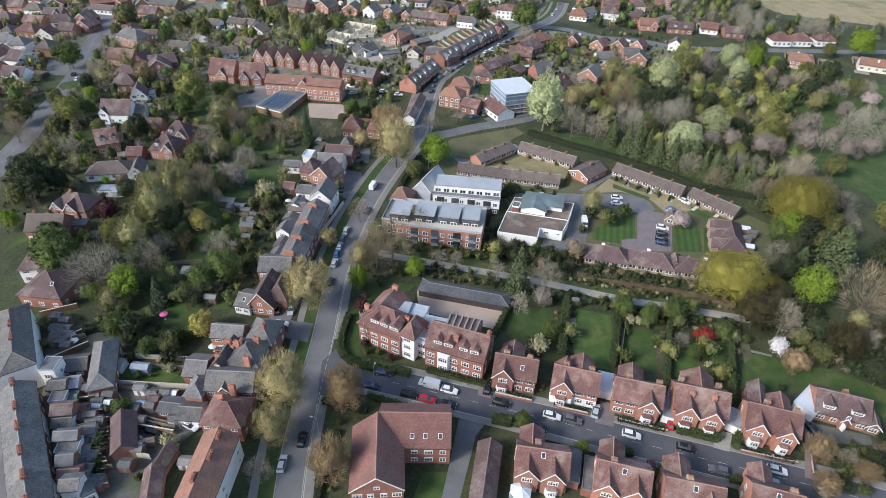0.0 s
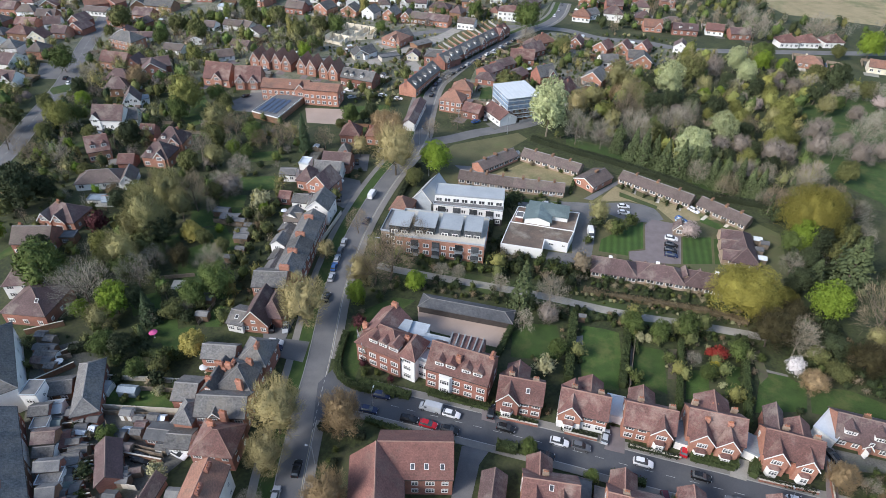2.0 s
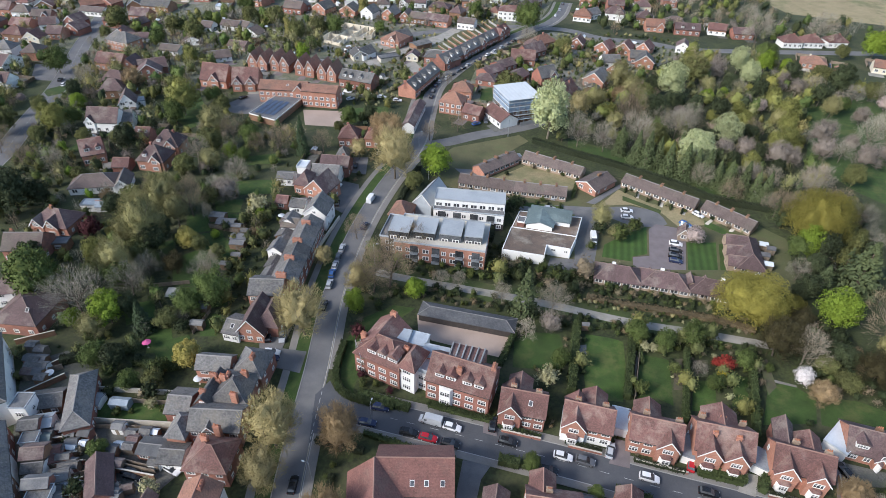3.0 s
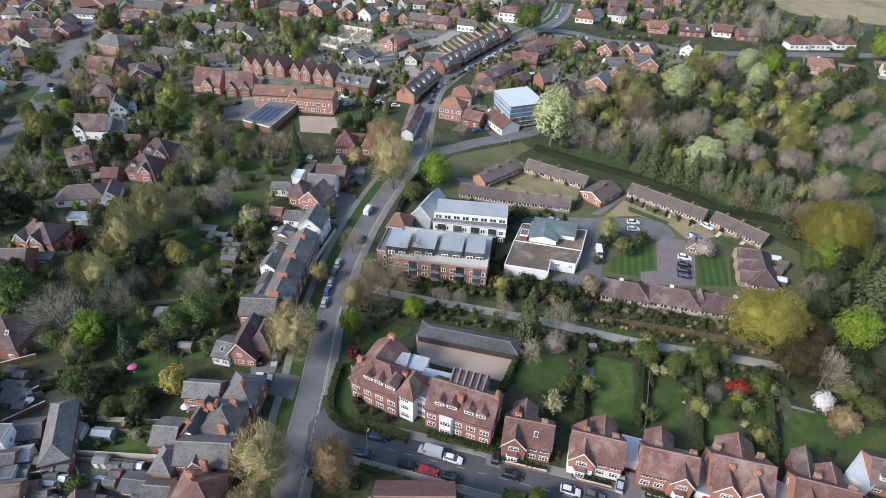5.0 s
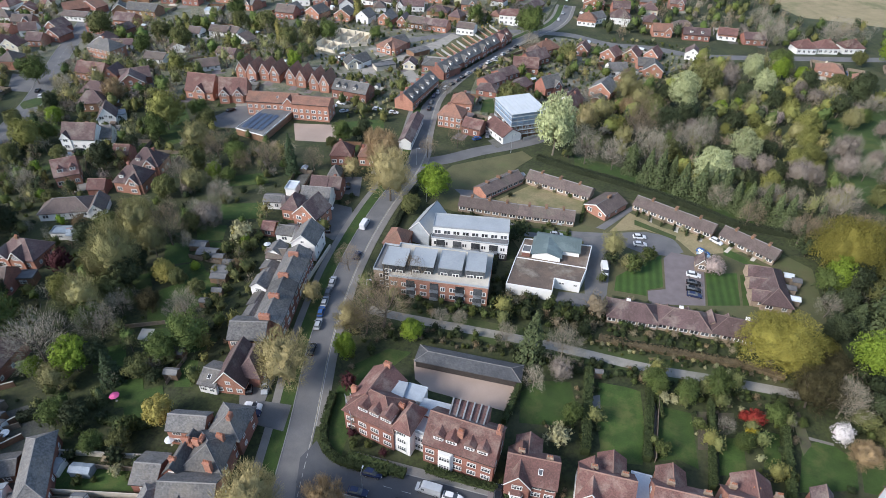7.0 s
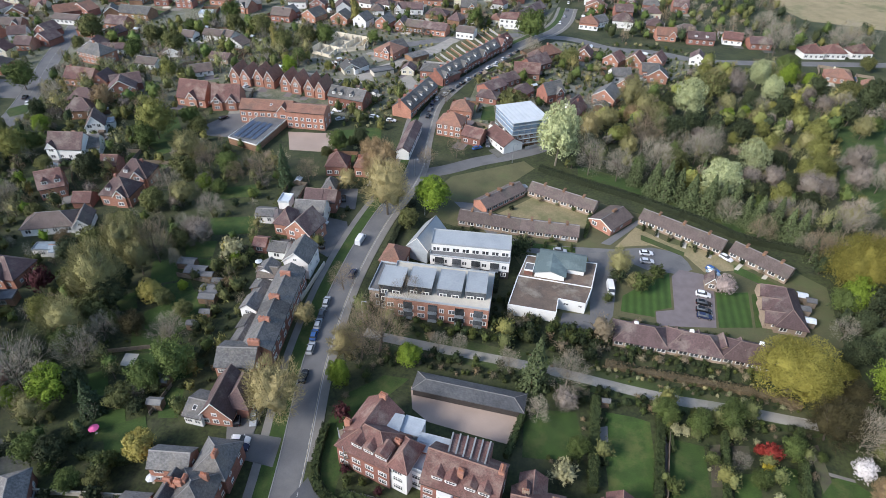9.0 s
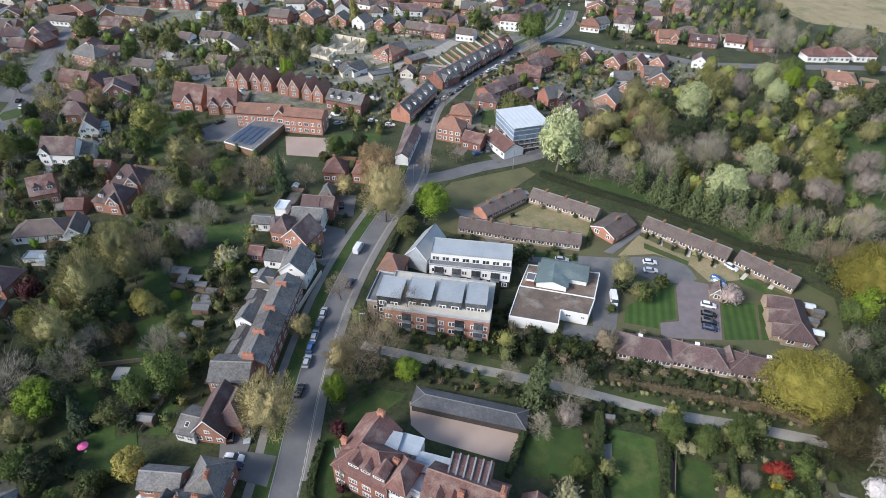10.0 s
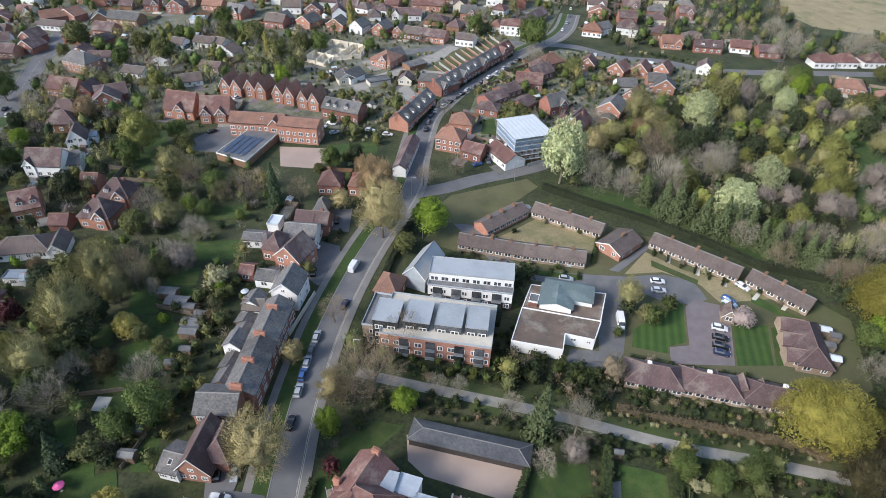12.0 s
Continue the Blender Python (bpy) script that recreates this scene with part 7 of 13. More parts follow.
house(-165.5, 158.9, 24, 15.6, 9, 2.8, 3, "hip", WHITE, TILEG, win=(1, 0), detail=1)
house(-156, 161.8, 26.6, 4.7, 9, 3, 2.4, "y", WHITE, TILEG, win=(1, 0), detail=1)
house(-193.4, 200.8, 12.6, 13, 9, 4.75, 4.64, "x", WHITE, TILEB, gables=[(-4.7, 3.9, 0.4)], win=(2, 1), chims=[(2.6, 0.9, BROWNB, 1, 0.7)], detail=1)
house(-188.2, 205.2, 29, 7.4, 9, 3.52, 3.17, "x", WHITE, SLATE, win=(2, 1), detail=1)
house(-171.1, 195, 12.3, 5.9, 6, 3.6, 2.6, "x", BRICK, TILE, win=(0, 0), skylights=[(-1.2, 0.5), (1.5, 0.5)], detail=1)
house(-154.5, 178.7, 7, 10.3, 9, 4.4, 4.88, "hip", ORANGE, TILEB, win=(1, 1), dormers=[(-2.2, 1.6)], chims=[(-0.5, 0, BRICK, 0.8, 0.8)], gables=[(2.1, 4.1, 0.6)], detail=1)
house(-156.7, 190.5, 10.2, 10.5, 9, 4.4, 4.88, "hip", ORANGE, TILEB, win=(1, 1), dormers=[(-2.2, 1.6)], chims=[(2.1, 0.9, BRICK, 0.8, 0.8)], gables=[(2.1, 4.2, 0.6)], detail=1)
house(-164.9, 172.9, 15.7, 5.9, 6, 2.6, 2.2, "x", BRICK, TILE, name='garage', win=(0, 0), label='low brick garage with a red tiled roof', detail=1)
house(-180.2, 176.3, 40.4, 7.8, 9, 4.4, 4.39, "x", ORANGE, TILE, dormers=[(-1.6, 1.8), (2.3, 1.8)], win=(2, 1), detail=1)
house(-180.4, 175.3, 54.8, 5.2, 4, 2.6, 0.3, "flat", TIMBERW, GLAZE, name='conservatory', win=(1, 0), label='white-framed conservatory with a glazed roof', detail=1)
house(-213.6, 231.1, 22, 11, 8, 4.05, 4.15, "hip", BROWNB, TILEB, win=(1, 1), detail=1)
house(-197.9, 220.3, 32.3, 6.8, 9, 4.05, 4.15, "y", WHITE, TILEB, win=(1, 0), detail=1)
house(-196.4, 224.7, 37.4, 5.4, 5, 2.6, 0.3, "flat", TIMBERW, GLAZE, name='conservatory', win=(1, 0), label='white-framed conservatory with a glazed roof', detail=1)
house(-219.6, 241.1, 9, 12.2, 8, 3.87, 4.15, "hip", BROWNB, TILEB, win=(1, 0), detail=1)
house(-211.3, 254.4, 31.8, 11.5, 8, 4.05, 4.15, "y", BRICK, TILEB, win=(1, 1), detail=1)
house(-214.7, 261.8, 39.7, 13, 8, 3.43, 3.54, "x", BRICK, TILEB, win=(0, 1), detail=1)
house(-237, 260.9, 2.1, 14.8, 9, 3.96, 3.78, "x", ORANGE, TILE, win=(2, 1), dormers=[(3, 1.4)], chims=[(-5.9, 0.9, BRICK, 0.8, 0.8)], detail=1)
house(-226.7, 262.1, 6.6, 7, 9, 3.43, 3.42, "y", BRICK, TILEB, win=(1, 0), bargeboard=False, detail=1)
house(-251, 288, -10.4, 16.4, 10, 5.46, 4.03, "hip", ORANGE, SLATE, win=(2, 1), chims=[(0, 0, ORANGE, 1, 0.8)], detail=1)
house(-250.4, 288.1, 11.7, 15.1, 5, 2.4, 0.7, "x", WHITE, SLATE, win=(2, 0), detail=1)
house(-252.3, 302.5, 17.6, 11.9, 8, 2.5, 1.8, "x", WHITE, TILEB, win=(1, 0), detail=1)

# ---- school and gabled row ----
house(-117.5, 249.9, 5.9, 16.1, 9, 7.4, 1.6, "x", ORANGE, TILEO, win=(2, 1), name='school', label='orange brick school block with a low orange tiled roof', detail=1)
house(-135.7, 249.8, 8.7, 22.2, 9, 6.4, 2.6, "x", ORANGE, TILEO, win=(2, 1), name='school', skylights=[(2.2, 0.5)], gables=[(7.6, 4.4, 0.6)], label='orange brick school wing with a tiled roof and gable', detail=1)
flat_block("school_hall", "flat-roofed school hall carrying solar panels", [(-141.1, 224.8), (-127.2, 221.7), (-126, 246.4), (-138.7, 247.4)], 3.1, BROWNB, GREYFELT, 0.12)
house(-169.4, 285.3, 1.9, 5, 11, 4.4, 4.03, "y", ORANGE, TILEO, win=(1, 0), chims=[(-2.5, 1.1, BRICK, 0.8, 1.2)], group='row of gabled villas', name='villa', what='gabled villa', detail=1)
house(-163.3, 284.4, 1.9, 5, 11, 4.4, 4.03, "y", ORANGE, TILEO, win=(1, 0), chims=[], group='row of gabled villas', name='villa', what='gabled villa', detail=1)
house(-157.5, 286.2, 1.8, 5, 11, 4.4, 4.03, "y", ORANGE, TILEO, win=(1, 0), chims=[(-2.5, 1.1, BRICK, 0.8, 1.2)], group='row of gabled villas', name='villa', what='gabled villa', detail=1)
house(-151.5, 285.3, 1.9, 4.9, 11, 4.4, 4.03, "y", ORANGE, TILEO, win=(1, 0), chims=[], group='row of gabled villas', name='villa', what='gabled villa', detail=1)
house(-142.5, 284.1, 1.9, 4.9, 11, 4.4, 4.03, "y", ORANGE, TILEO, win=(1, 0), chims=[(-2.4, 1.1, BRICK, 0.8, 1.2)], group='row of gabled villas', name='villa', what='gabled villa', detail=1)
house(-136.7, 283.2, 2, 4.8, 11, 4.4, 4.03, "y", ORANGE, TILEO, win=(1, 0), chims=[], group='row of gabled villas', name='villa', what='gabled villa', detail=1)
house(-129.4, 281.6, 2, 4.7, 11, 4.4, 4.03, "y", ORANGE, TILEO, win=(1, 0), chims=[(-2.4, 1.1, BRICK, 0.8, 1.2)], group='row of gabled villas', name='villa', what='gabled villa', detail=1)
house(-123.8, 280.8, 2.1, 4.7, 11, 4.4, 4.03, "y", ORANGE, TILEO, win=(1, 0), chims=[], group='row of gabled villas', name='villa', what='gabled villa', detail=1)
house(-112.7, 274.5, -6.6, 8.7, 9, 4.75, 3.17, "x", BRICK, SLATE, win=(2, 0), dormers=[(-1.7, 1.6), (1.7, 1.6)], detail=1)
house(-104.1, 273.5, -6.6, 8.5, 9, 4.75, 3.17, "x", BRICK, SLATE, win=(2, 0), dormers=[(-1.7, 1.6)], chims=[(2.6, 0.9, BRICK, 0.9, 0.7)], detail=1)
house(-175.1, 257.5, 2.3, 13.6, 11, 4.05, 6.1, "x", ORANGE, TILE, gables=[(0.7, 4.8, 0.8)], win=(1, 1), what='half-timbered hall', detail=1)
house(-159.9, 258.2, 16.7, 12.3, 11, 4.05, 5.61, "x", ORANGE, TILE, gables=[(-3.7, 4.3, 0.8), (2.5, 4.3, 0.8)], win=(1, 1), what='half-timbered hall', detail=1)

# ---- terraces along the far road ----
house(-81.7, 270.6, 81, 5.5, 9, 4.4, 3.42, "x", ORANGE, SLATE, name='terraced_house', win=(2, 0), dormers=[(0, 1.6)], chims=[(-2.5, 0.9, BRICK, 0.8, 1.4)], group='lower slate terrace', what='terraced house', detail=1)
house(-80.8, 276.2, 81, 5.7, 9, 4.4, 3.42, "x", ORANGE, SLATE, name='terraced_house', win=(2, 0), dormers=[(0, 1.6)], chims=[(-2.6, 0.9, BRICK, 0.8, 1.4)], group='lower slate terrace', what='terraced house', detail=1)
house(-79.9, 281.9, 81, 5.9, 9, 4.4, 3.42, "x", ORANGE, SLATE, name='terraced_house', win=(2, 0), dormers=[(0, 1.6)], chims=[(-2.7, 0.9, BRICK, 0.8, 1.4)], group='lower slate terrace', what='terraced house', detail=1)
house(-79, 287.9, 81, 6.1, 9, 4.4, 3.42, "x", ORANGE, SLATE, name='terraced_house', win=(2, 0), dormers=[(0, 1.6)], chims=[(-2.8, 0.9, BRICK, 0.8, 1.4)], group='lower slate terrace', what='terraced house', detail=1)
house(-78, 294, 81, 6.4, 9, 4.4, 3.42, "x", ORANGE, SLATE, name='terraced_house', win=(2, 0), dormers=[(0, 1.6)], chims=[(-2.9, 0.9, BRICK, 0.8, 1.4)], group='lower slate terrace', what='terraced house', detail=1)
house(-75.7, 310.5, 70.3, 5.6, 8, 4.31, 3.17, "x", BRICK, SLATE, name='terraced_house', win=(1, 0), chims=[(-2.5, 0.8, BRICK, 0.8, 1.4)], group='upper slate terrace', what='terraced house', gables=[(0, 3.9, 0.5)], detail=1)
house(-73.8, 315.9, 70.3, 5.8, 8, 4.31, 3.17, "x", BRICK, SLATE, name='terraced_house', win=(1, 0), chims=[(-2.6, 0.8, BRICK, 0.8, 1.4)], group='upper slate terrace', what='terraced house', dormers=[(0, 1.6)], detail=1)
house(-71.8, 321.4, 70.3, 5.9, 8, 4.31, 3.17, "x", BRICK, SLATE, name='terraced_house', win=(1, 0), chims=[(-2.7, 0.8, BRICK, 0.8, 1.4)], group='upper slate terrace', what='terraced house', dormers=[(0, 1.6)], detail=1)
house(-69.8, 327.1, 70.3, 6.1, 8, 4.31, 3.17, "x", BRICK, SLATE, name='terraced_house', win=(1, 0), chims=[(-2.7, 0.8, BRICK, 0.8, 1.4)], group='upper slate terrace', what='terraced house', gables=[(0, 4.3, 0.5)], detail=1)
house(-67.7, 332.9, 70.3, 6.3, 8, 4.31, 3.17, "x", BRICK, SLATE, name='terraced_house', win=(1, 0), chims=[(-2.8, 0.8, BRICK, 0.8, 1.4)], group='upper slate terrace', what='terraced house', dormers=[(0, 1.6)], detail=1)
house(-65.6, 338.9, 70.3, 6.5, 8, 4.31, 3.17, "x", BRICK, SLATE, name='terraced_house', win=(1, 0), chims=[(-2.9, 0.8, BRICK, 0.8, 1.4)], group='upper slate terrace', what='terraced house', dormers=[(0, 1.6)], detail=1)
house(-63.4, 345.1, 70.3, 6.7, 8, 4.31, 3.17, "x", BRICK, SLATE, name='terraced_house', win=(1, 0), chims=[(-3, 0.8, BRICK, 0.8, 1.4)], group='upper slate terrace', what='terraced house', gables=[(0, 4.7, 0.5)], detail=1)
house(-61.1, 351.5, 70.3, 6.9, 8, 4.31, 3.17, "x", BRICK, SLATE, name='terraced_house', win=(1, 0), chims=[(-3.1, 0.8, BRICK, 0.8, 1.4)], group='upper slate terrace', what='terraced house', dormers=[(0, 1.6)], detail=1)
house(-58.7, 358, 70.3, 7.1, 8, 4.31, 3.17, "x", BRICK, SLATE, name='terraced_house', win=(1, 0), chims=[(-3.2, 0.8, BRICK, 0.8, 1.4)], group='upper slate terrace', what='terraced house', dormers=[(0, 1.6)], detail=1)
house(-56.3, 364.8, 70.3, 7.3, 8, 4.31, 3.17, "x", BRICK, TILE, name='terraced_house', win=(1, 0), chims=[(-3.3, 0.8, BRICK, 0.8, 1.4)], group='upper slate terrace', what='terraced house', gables=[(0, 5.1, 0.5)], detail=1)
house(-53.8, 371.8, 70.3, 7.5, 8, 4.31, 3.17, "x", BRICK, TILE, name='terraced_house', win=(1, 0), chims=[(-3.4, 0.8, BRICK, 0.8, 1.4)], group='upper slate terrace', what='terraced house', dormers=[(0, 1.6)], detail=1)
house(-73.2, 316.6, -31.7, 9.2, 9, 3.7, 2.68, "hip", BRICK, SLATE, win=(1, 0), detail=1)

# ---- east side beyond the junction ----
house(-57.6, 259.8, -5, 10.5, 9, 5.63, 3.66, "hip", ORANGE, TILEO, win=(2, 1), chims=[(-2.1, 0.9, BRICK, 0.9, 0.8)], detail=1)
house(-57, 277.2, 3.6, 9.5, 8, 4.14, 3.54, "hip", ORANGE, TILEO, win=(2, 1), chims=[(1, 0.8, BRICK, 0.9, 0.8)], detail=1)
house(-47, 254.9, -12.8, 8.4, 8, 3.6, 2.4, "x", BRICK, TILE, win=(1, 0), detail=1)
house(-34.9, 255.2, -47.4, 14, 9, 3.2, 2.6, "x", WHITE, TILE, win=(1, 0), chims=[(-1.4, 0.9, WHITE, 0.8, 0.8)], detail=1)
house(-48.7, 296.8, -4.9, 9.6, 8, 2.9, 2.4, "hip", BRICK, TILEB, win=(1, 0), detail=1)
house(-49, 308, 57.6, 11.6, 9, 3, 2.2, "x", BRICK, TILEB, win=(1, 0), detail=1)
house(-43.9, 319.3, 53.3, 11.3, 9, 3, 2.2, "x", BRICK, TILEB, win=(1, 0), detail=1)
house(-34.9, 306.8, 65.6, 9.8, 9, 2.5, 2.2, "x", BRICK, TILEB, win=(0, 0), detail=1)
house(-35.2, 331.6, 4.7, 13, 9, 3.43, 3.78, "x", ORANGE, TILE, win=(1, 1), detail=1)
house(-32.2, 344, 54.1, 15.1, 9, 3.43, 3.78, "x", BRICK, TILEB, win=(1, 1), detail=1)
house(-32.5, 352.8, 17.4, 8.2, 9, 3.43, 3.54, "hip", BRICK, TILEB, win=(1, 1), detail=1)
house(-28.2, 362, 46.4, 13.6, 9, 3.43, 3.78, "hip", ORANGE, TILEO, win=(1, 1), chims=[(0, 0, ORANGE, 1, 0.8)], detail=1)
house(-9, 289.1, -17.7, 7.5, 12, 3.87, 4.51, "y", BRICK, TILE, win=(1, 1), chims=[(0.7, 1.2, BRICK, 0.8, 0.8)], detail=1)
house(-15.2, 292, -9.8, 4.9, 9, 3.43, 3.42, "hip", BRICK, TILE, win=(0, 0), detail=1)
house(-9.9, 291.3, 68.9, 11.7, 9, 3.87, 4.03, "x", WHITE, TILEB, win=(2, 0), detail=1)
house(5, 311.5, -18.1, 10.4, 11, 3.87, 3.78, "y", ORANGE, SLATE, win=(1, 1), detail=1)
house(3.2, 301.2, -17, 6.1, 5, 2.4, 1.3, "y", BRICK, SLATE, win=(0, 0), detail=1)
house(14.2, 328.6, -22.9, 6.1, 9, 3.7, 2.93, "y", ORANGE, TILE, win=(1, 0), detail=1)
house(10.9, 341.1, 17.1, 9.7, 8, 3.43, 2.68, "x", WHITE, SLATE, win=(1, 0), detail=1)
house(-7.8, 366.8, -9.8, 7.1, 9, 3.43, 3.17, "y", ORANGE, TILE, win=(1, 0), detail=1)
house(7.9, 362.5, -27.2, 8.9, 9, 3.43, 3.42, "y", ORANGE, TILE, win=(1, 0), detail=1)
house(19.1, 365.7, -17.6, 8.2, 9, 3.43, 3.42, "y", ORANGE, TILE, win=(1, 0), detail=1)
house(30.3, 369.1, -20.7, 7.6, 9, 3.43, 3.42, "y", ORANGE, TILE, win=(1, 0), detail=1)
house(29.3, 346.1, 0, 9.4, 9, 3.7, 3.54, "y", ORANGE, SLATE, win=(1, 0), detail=1)
house(25, 352, 5.8, 7.3, 8, 3.43, 2.93, "x", ORANGE, SLATE, win=(1, 0), detail=1)
house(51.9, 378.9, -7.7, 7.5, 9, 3.4, 2.8, "y", WHITE, TILEB, win=(1, 0), detail=1)
house(-8, 423.1, -3.9, 11.3, 9, 3.96, 3.42, "hip", ORANGE, TILEO, win=(2, 1), chims=[(0, 0, ORANGE, 1, 0.8)], band=(-0.2, 2.5, WHITE), detail=1)
house(-2.8, 429.6, 50.4, 10.2, 8, 3.43, 2.93, "x", WHITE, SLATE, win=(1, 0), detail=1)
house(-5.2, 461.9, -2.7, 13.6, 9, 3.7, 3.42, "y", ORANGE, TILEO, win=(1, 0), detail=1)
house(36.9, 415, 8.1, 11.4, 8, 3.52, 3.42, "x", ORANGE, TILEO, gables=[(3.4, 4, 0.6)], win=(1, 0), detail=1)
house(56.6, 414.6, 3.6, 15.3, 9, 3.5, 2.8, "x", BRICK, TILEB, dormers=[(-3.1, 1.6), (3.1, 1.6)], win=(1, 0), detail=1)
house(75.3, 420, -3.2, 10.5, 8, 3.5, 2.8, "x", ORANGE, TILE, band=(-0.2, 2.3, WHITE), win=(1, 0), detail=1)
house(89.4, 416.5, 9.2, 12.3, 9, 3.5, 2.6, "x", BRICK, TILEB, win=(1, 0), detail=1)
house(115.6, 408.8, 13.4, 11.6, 9, 3.52, 3.54, "hip", WHITE, TILE, win=(2, 0), chims=[(1.2, 0, BRICK, 0.9, 0.7)], detail=1)
house(127.9, 412.7, 13.4, 11.7, 9, 3.52, 3.54, "hip", WHITE, TILE, win=(2, 0), chims=[(1.2, 0, BRICK, 0.9, 0.7)], detail=1)
house(142.6, 417.3, 13.4, 11.7, 9, 3.52, 3.54, "hip", WHITE, TILE, win=(2, 0), chims=[(1.2, 0, BRICK, 0.9, 0.7)], detail=1)
house(121, 374.2, -9.5, 12.6, 10, 2.9, 3.1, "hip", ORANGE, TILEO, win=(2, 0), chims=[(-2.5, 2, CREAM, 0.8, 0.8)], detail=1)
house(133.3, 367.4, -12.5, 5.5, 6, 2.4, 2.2, "hip", ORANGE, TILEO, win=(0, 0), detail=1)
house(158.8, 376.3, -11.4, 14.6, 9, 3.4, 2.8, "x", CREAM, TILEO, win=(1, 0), chims=[(1.5, -1.8, CREAM, 0.9, 0.9)], detail=1)

# ---- far town ----
house(-310.1, 337, 3.7, 16.4, 9, 2.9, 1.8, "x", WHITE, TILEG, win=(2, 0), detail=1)
house(-319.6, 347, 47, 14, 9, 3.7, 3.42, "x", BRICK, TILEO, win=(0, 0), detail=1)
house(-312.4, 354.1, -10.4, 14, 9, 3.7, 3.42, "y", BRICK, TILEO, win=(1, 0), detail=1)
house(-303.7, 313.9, -4.6, 9.7, 10, 3.52, 3.54, "y", BRICK, TILEB, win=(1, 0), detail=1)
house(-293.9, 302.7, -2.9, 9.8, 10, 3.43, 3.42, "y", BRICK, TILEB, win=(1, 0), detail=1)
house(-298.4, 292.4, 7.3, 9.2, 8, 3.43, 3.17, "x", ORANGE, TILEB, win=(2, 0), detail=1)
house(-315.4, 305.2, 29.4, 9.2, 8, 3.43, 3.17, "x", WHITE, TILEB, win=(1, 0), detail=1)
house(-275.1, 336.5, 0.3, 13, 9, 3.7, 3.42, "x", ORANGE, TILEB, win=(2, 0), detail=1)
house(-278.9, 358.2, -0, 20.8, 10, 3.43, 3.17, "x", BROWNB, SLATE, win=(1, 0), detail=1)
house(-294, 355.1, 32.8, 9, 9, 3.43, 3.17, "y", BROWNB, SLATE, win=(0, 0), detail=1)
house(-265.5, 321.1, -11, 7.6, 9, 3.7, 2.4, "y", BRICK, TILEB, win=(1, 0), detail=1)
house(-222.2, 289.2, 2.6, 11.4, 9, 2.7, 2, "x", WHITE, TILEG, win=(2, 0), detail=1)
house(-225.7, 331.1, 3.4, 7.2, 8, 2.7, 2.4, "x", WHITE, TILEG, win=(1, 0), detail=1)
house(-213.8, 337.7, -0.1, 11.9, 8, 2.7, 2.2, "x", WHITE, TILEG, win=(1, 0), detail=1)
house(-220.6, 306.6, 27.4, 9.3, 8, 2.5, 2.2, "y", WHITE, TILEG, win=(1, 0), detail=1)
house(-192.5, 287.2, 38.2, 11.6, 8, 2.5, 2.6, "x", WHITE, TILEG, win=(1, 0), detail=1)
house(-191.7, 306.6, 0.9, 10.8, 8, 2.5, 1.8, "x", BUFF, TILEB, win=(1, 0), detail=1)
house(-194.9, 329, -14.8, 12.8, 8, 2.5, 2.8, "y", WHITE, TILEG, win=(0, 0), detail=1)
house(-205.1, 338.9, -12.7, 7.2, 8, 2.5, 2.2, "x", WHITE, TILEG, win=(0, 0), detail=1)
house(-241.4, 373.1, 18.5, 7.6, 7, 2.2, 0.4, "flat", WHITE, PALEMETAL, win=(0, 0), detail=1)
house(-245.4, 399.2, 2.6, 13.5, 8, 3.43, 2.93, "x", ORANGE, TILEO, win=(1, 0), detail=1)
house(-223.7, 389.8, -14.8, 13, 9, 3.96, 3.54, "x", ORANGE, SLATE, gables=[(-2.6, 3.9, 0.6), (2.6, 3.9, 0.6)], win=(1, 0), detail=1)
house(-222.1, 395.8, 49.9, 9.4, 9, 3.7, 3.42, "x", BRICK, SLATE, win=(0, 0), detail=1)
house(-192.4, 380.2, -2.1, 12.5, 9, 3.96, 3.42, "x", BRICK, TILEG, win=(2, 0), chims=[(0, 0.9, BRICK, 0.9, 0.7)], detail=1)
house(-190.8, 384.3, 76.9, 10.6, 9, 3.87, 3.42, "x", BRICK, SLATE, win=(1, 0), detail=1)
house(-174.4, 386, -18.1, 11.1, 11, 3.87, 3.42, "y", ORANGE, SLATE, win=(1, 0), detail=1)
house(-156.2, 386.5, -4.7, 11, 10, 3.87, 3.42, "y", ORANGE, SLATE, win=(1, 0), detail=1)
house(-142.4, 386.3, -10.6, 8.8, 10, 3.87, 3.42, "y", WHITE, SLATE, win=(1, 0), detail=1)
house(-128.2, 386.6, -9.8, 8.9, 10, 3.87, 3.42, "y", ORANGE, SLATE, win=(1, 0), detail=1)
house(-117.2, 385.1, -1.3, 6.1, 10, 3.87, 3.17, "y", ORANGE, TILEB, win=(1, 0), detail=1)
house(-108.9, 384.7, -4.8, 10.4, 9, 3.7, 2.68, "x", BROWNB, TILEG, win=(2, 0), chims=[(3.1, 0.9, BRICK, 0.9, 0.7)], detail=1)
house(-96.2, 383.6, -5.3, 15, 9, 3.7, 2.68, "x", ORANGE, TILEB, win=(2, 0), chims=[(4.5, 0.9, BRICK, 0.9, 0.7)], detail=1)
house(-152.4, 423.6, -13.5, 9.4, 9, 3.43, 2.93, "hip", WHITE, TILEG, win=(1, 0), detail=1)
house(-140.6, 423.6, -9.5, 10.5, 9, 3.7, 3.17, "hip", WHITE, TILEB, win=(1, 0), detail=1)
house(-122.9, 420.2, 10.9, 17.7, 10, 3.4, 2.8, "x", WHITE, TILEB, win=(1, 0), gables=[(-7.1, 4.4, 0.5)], detail=1)
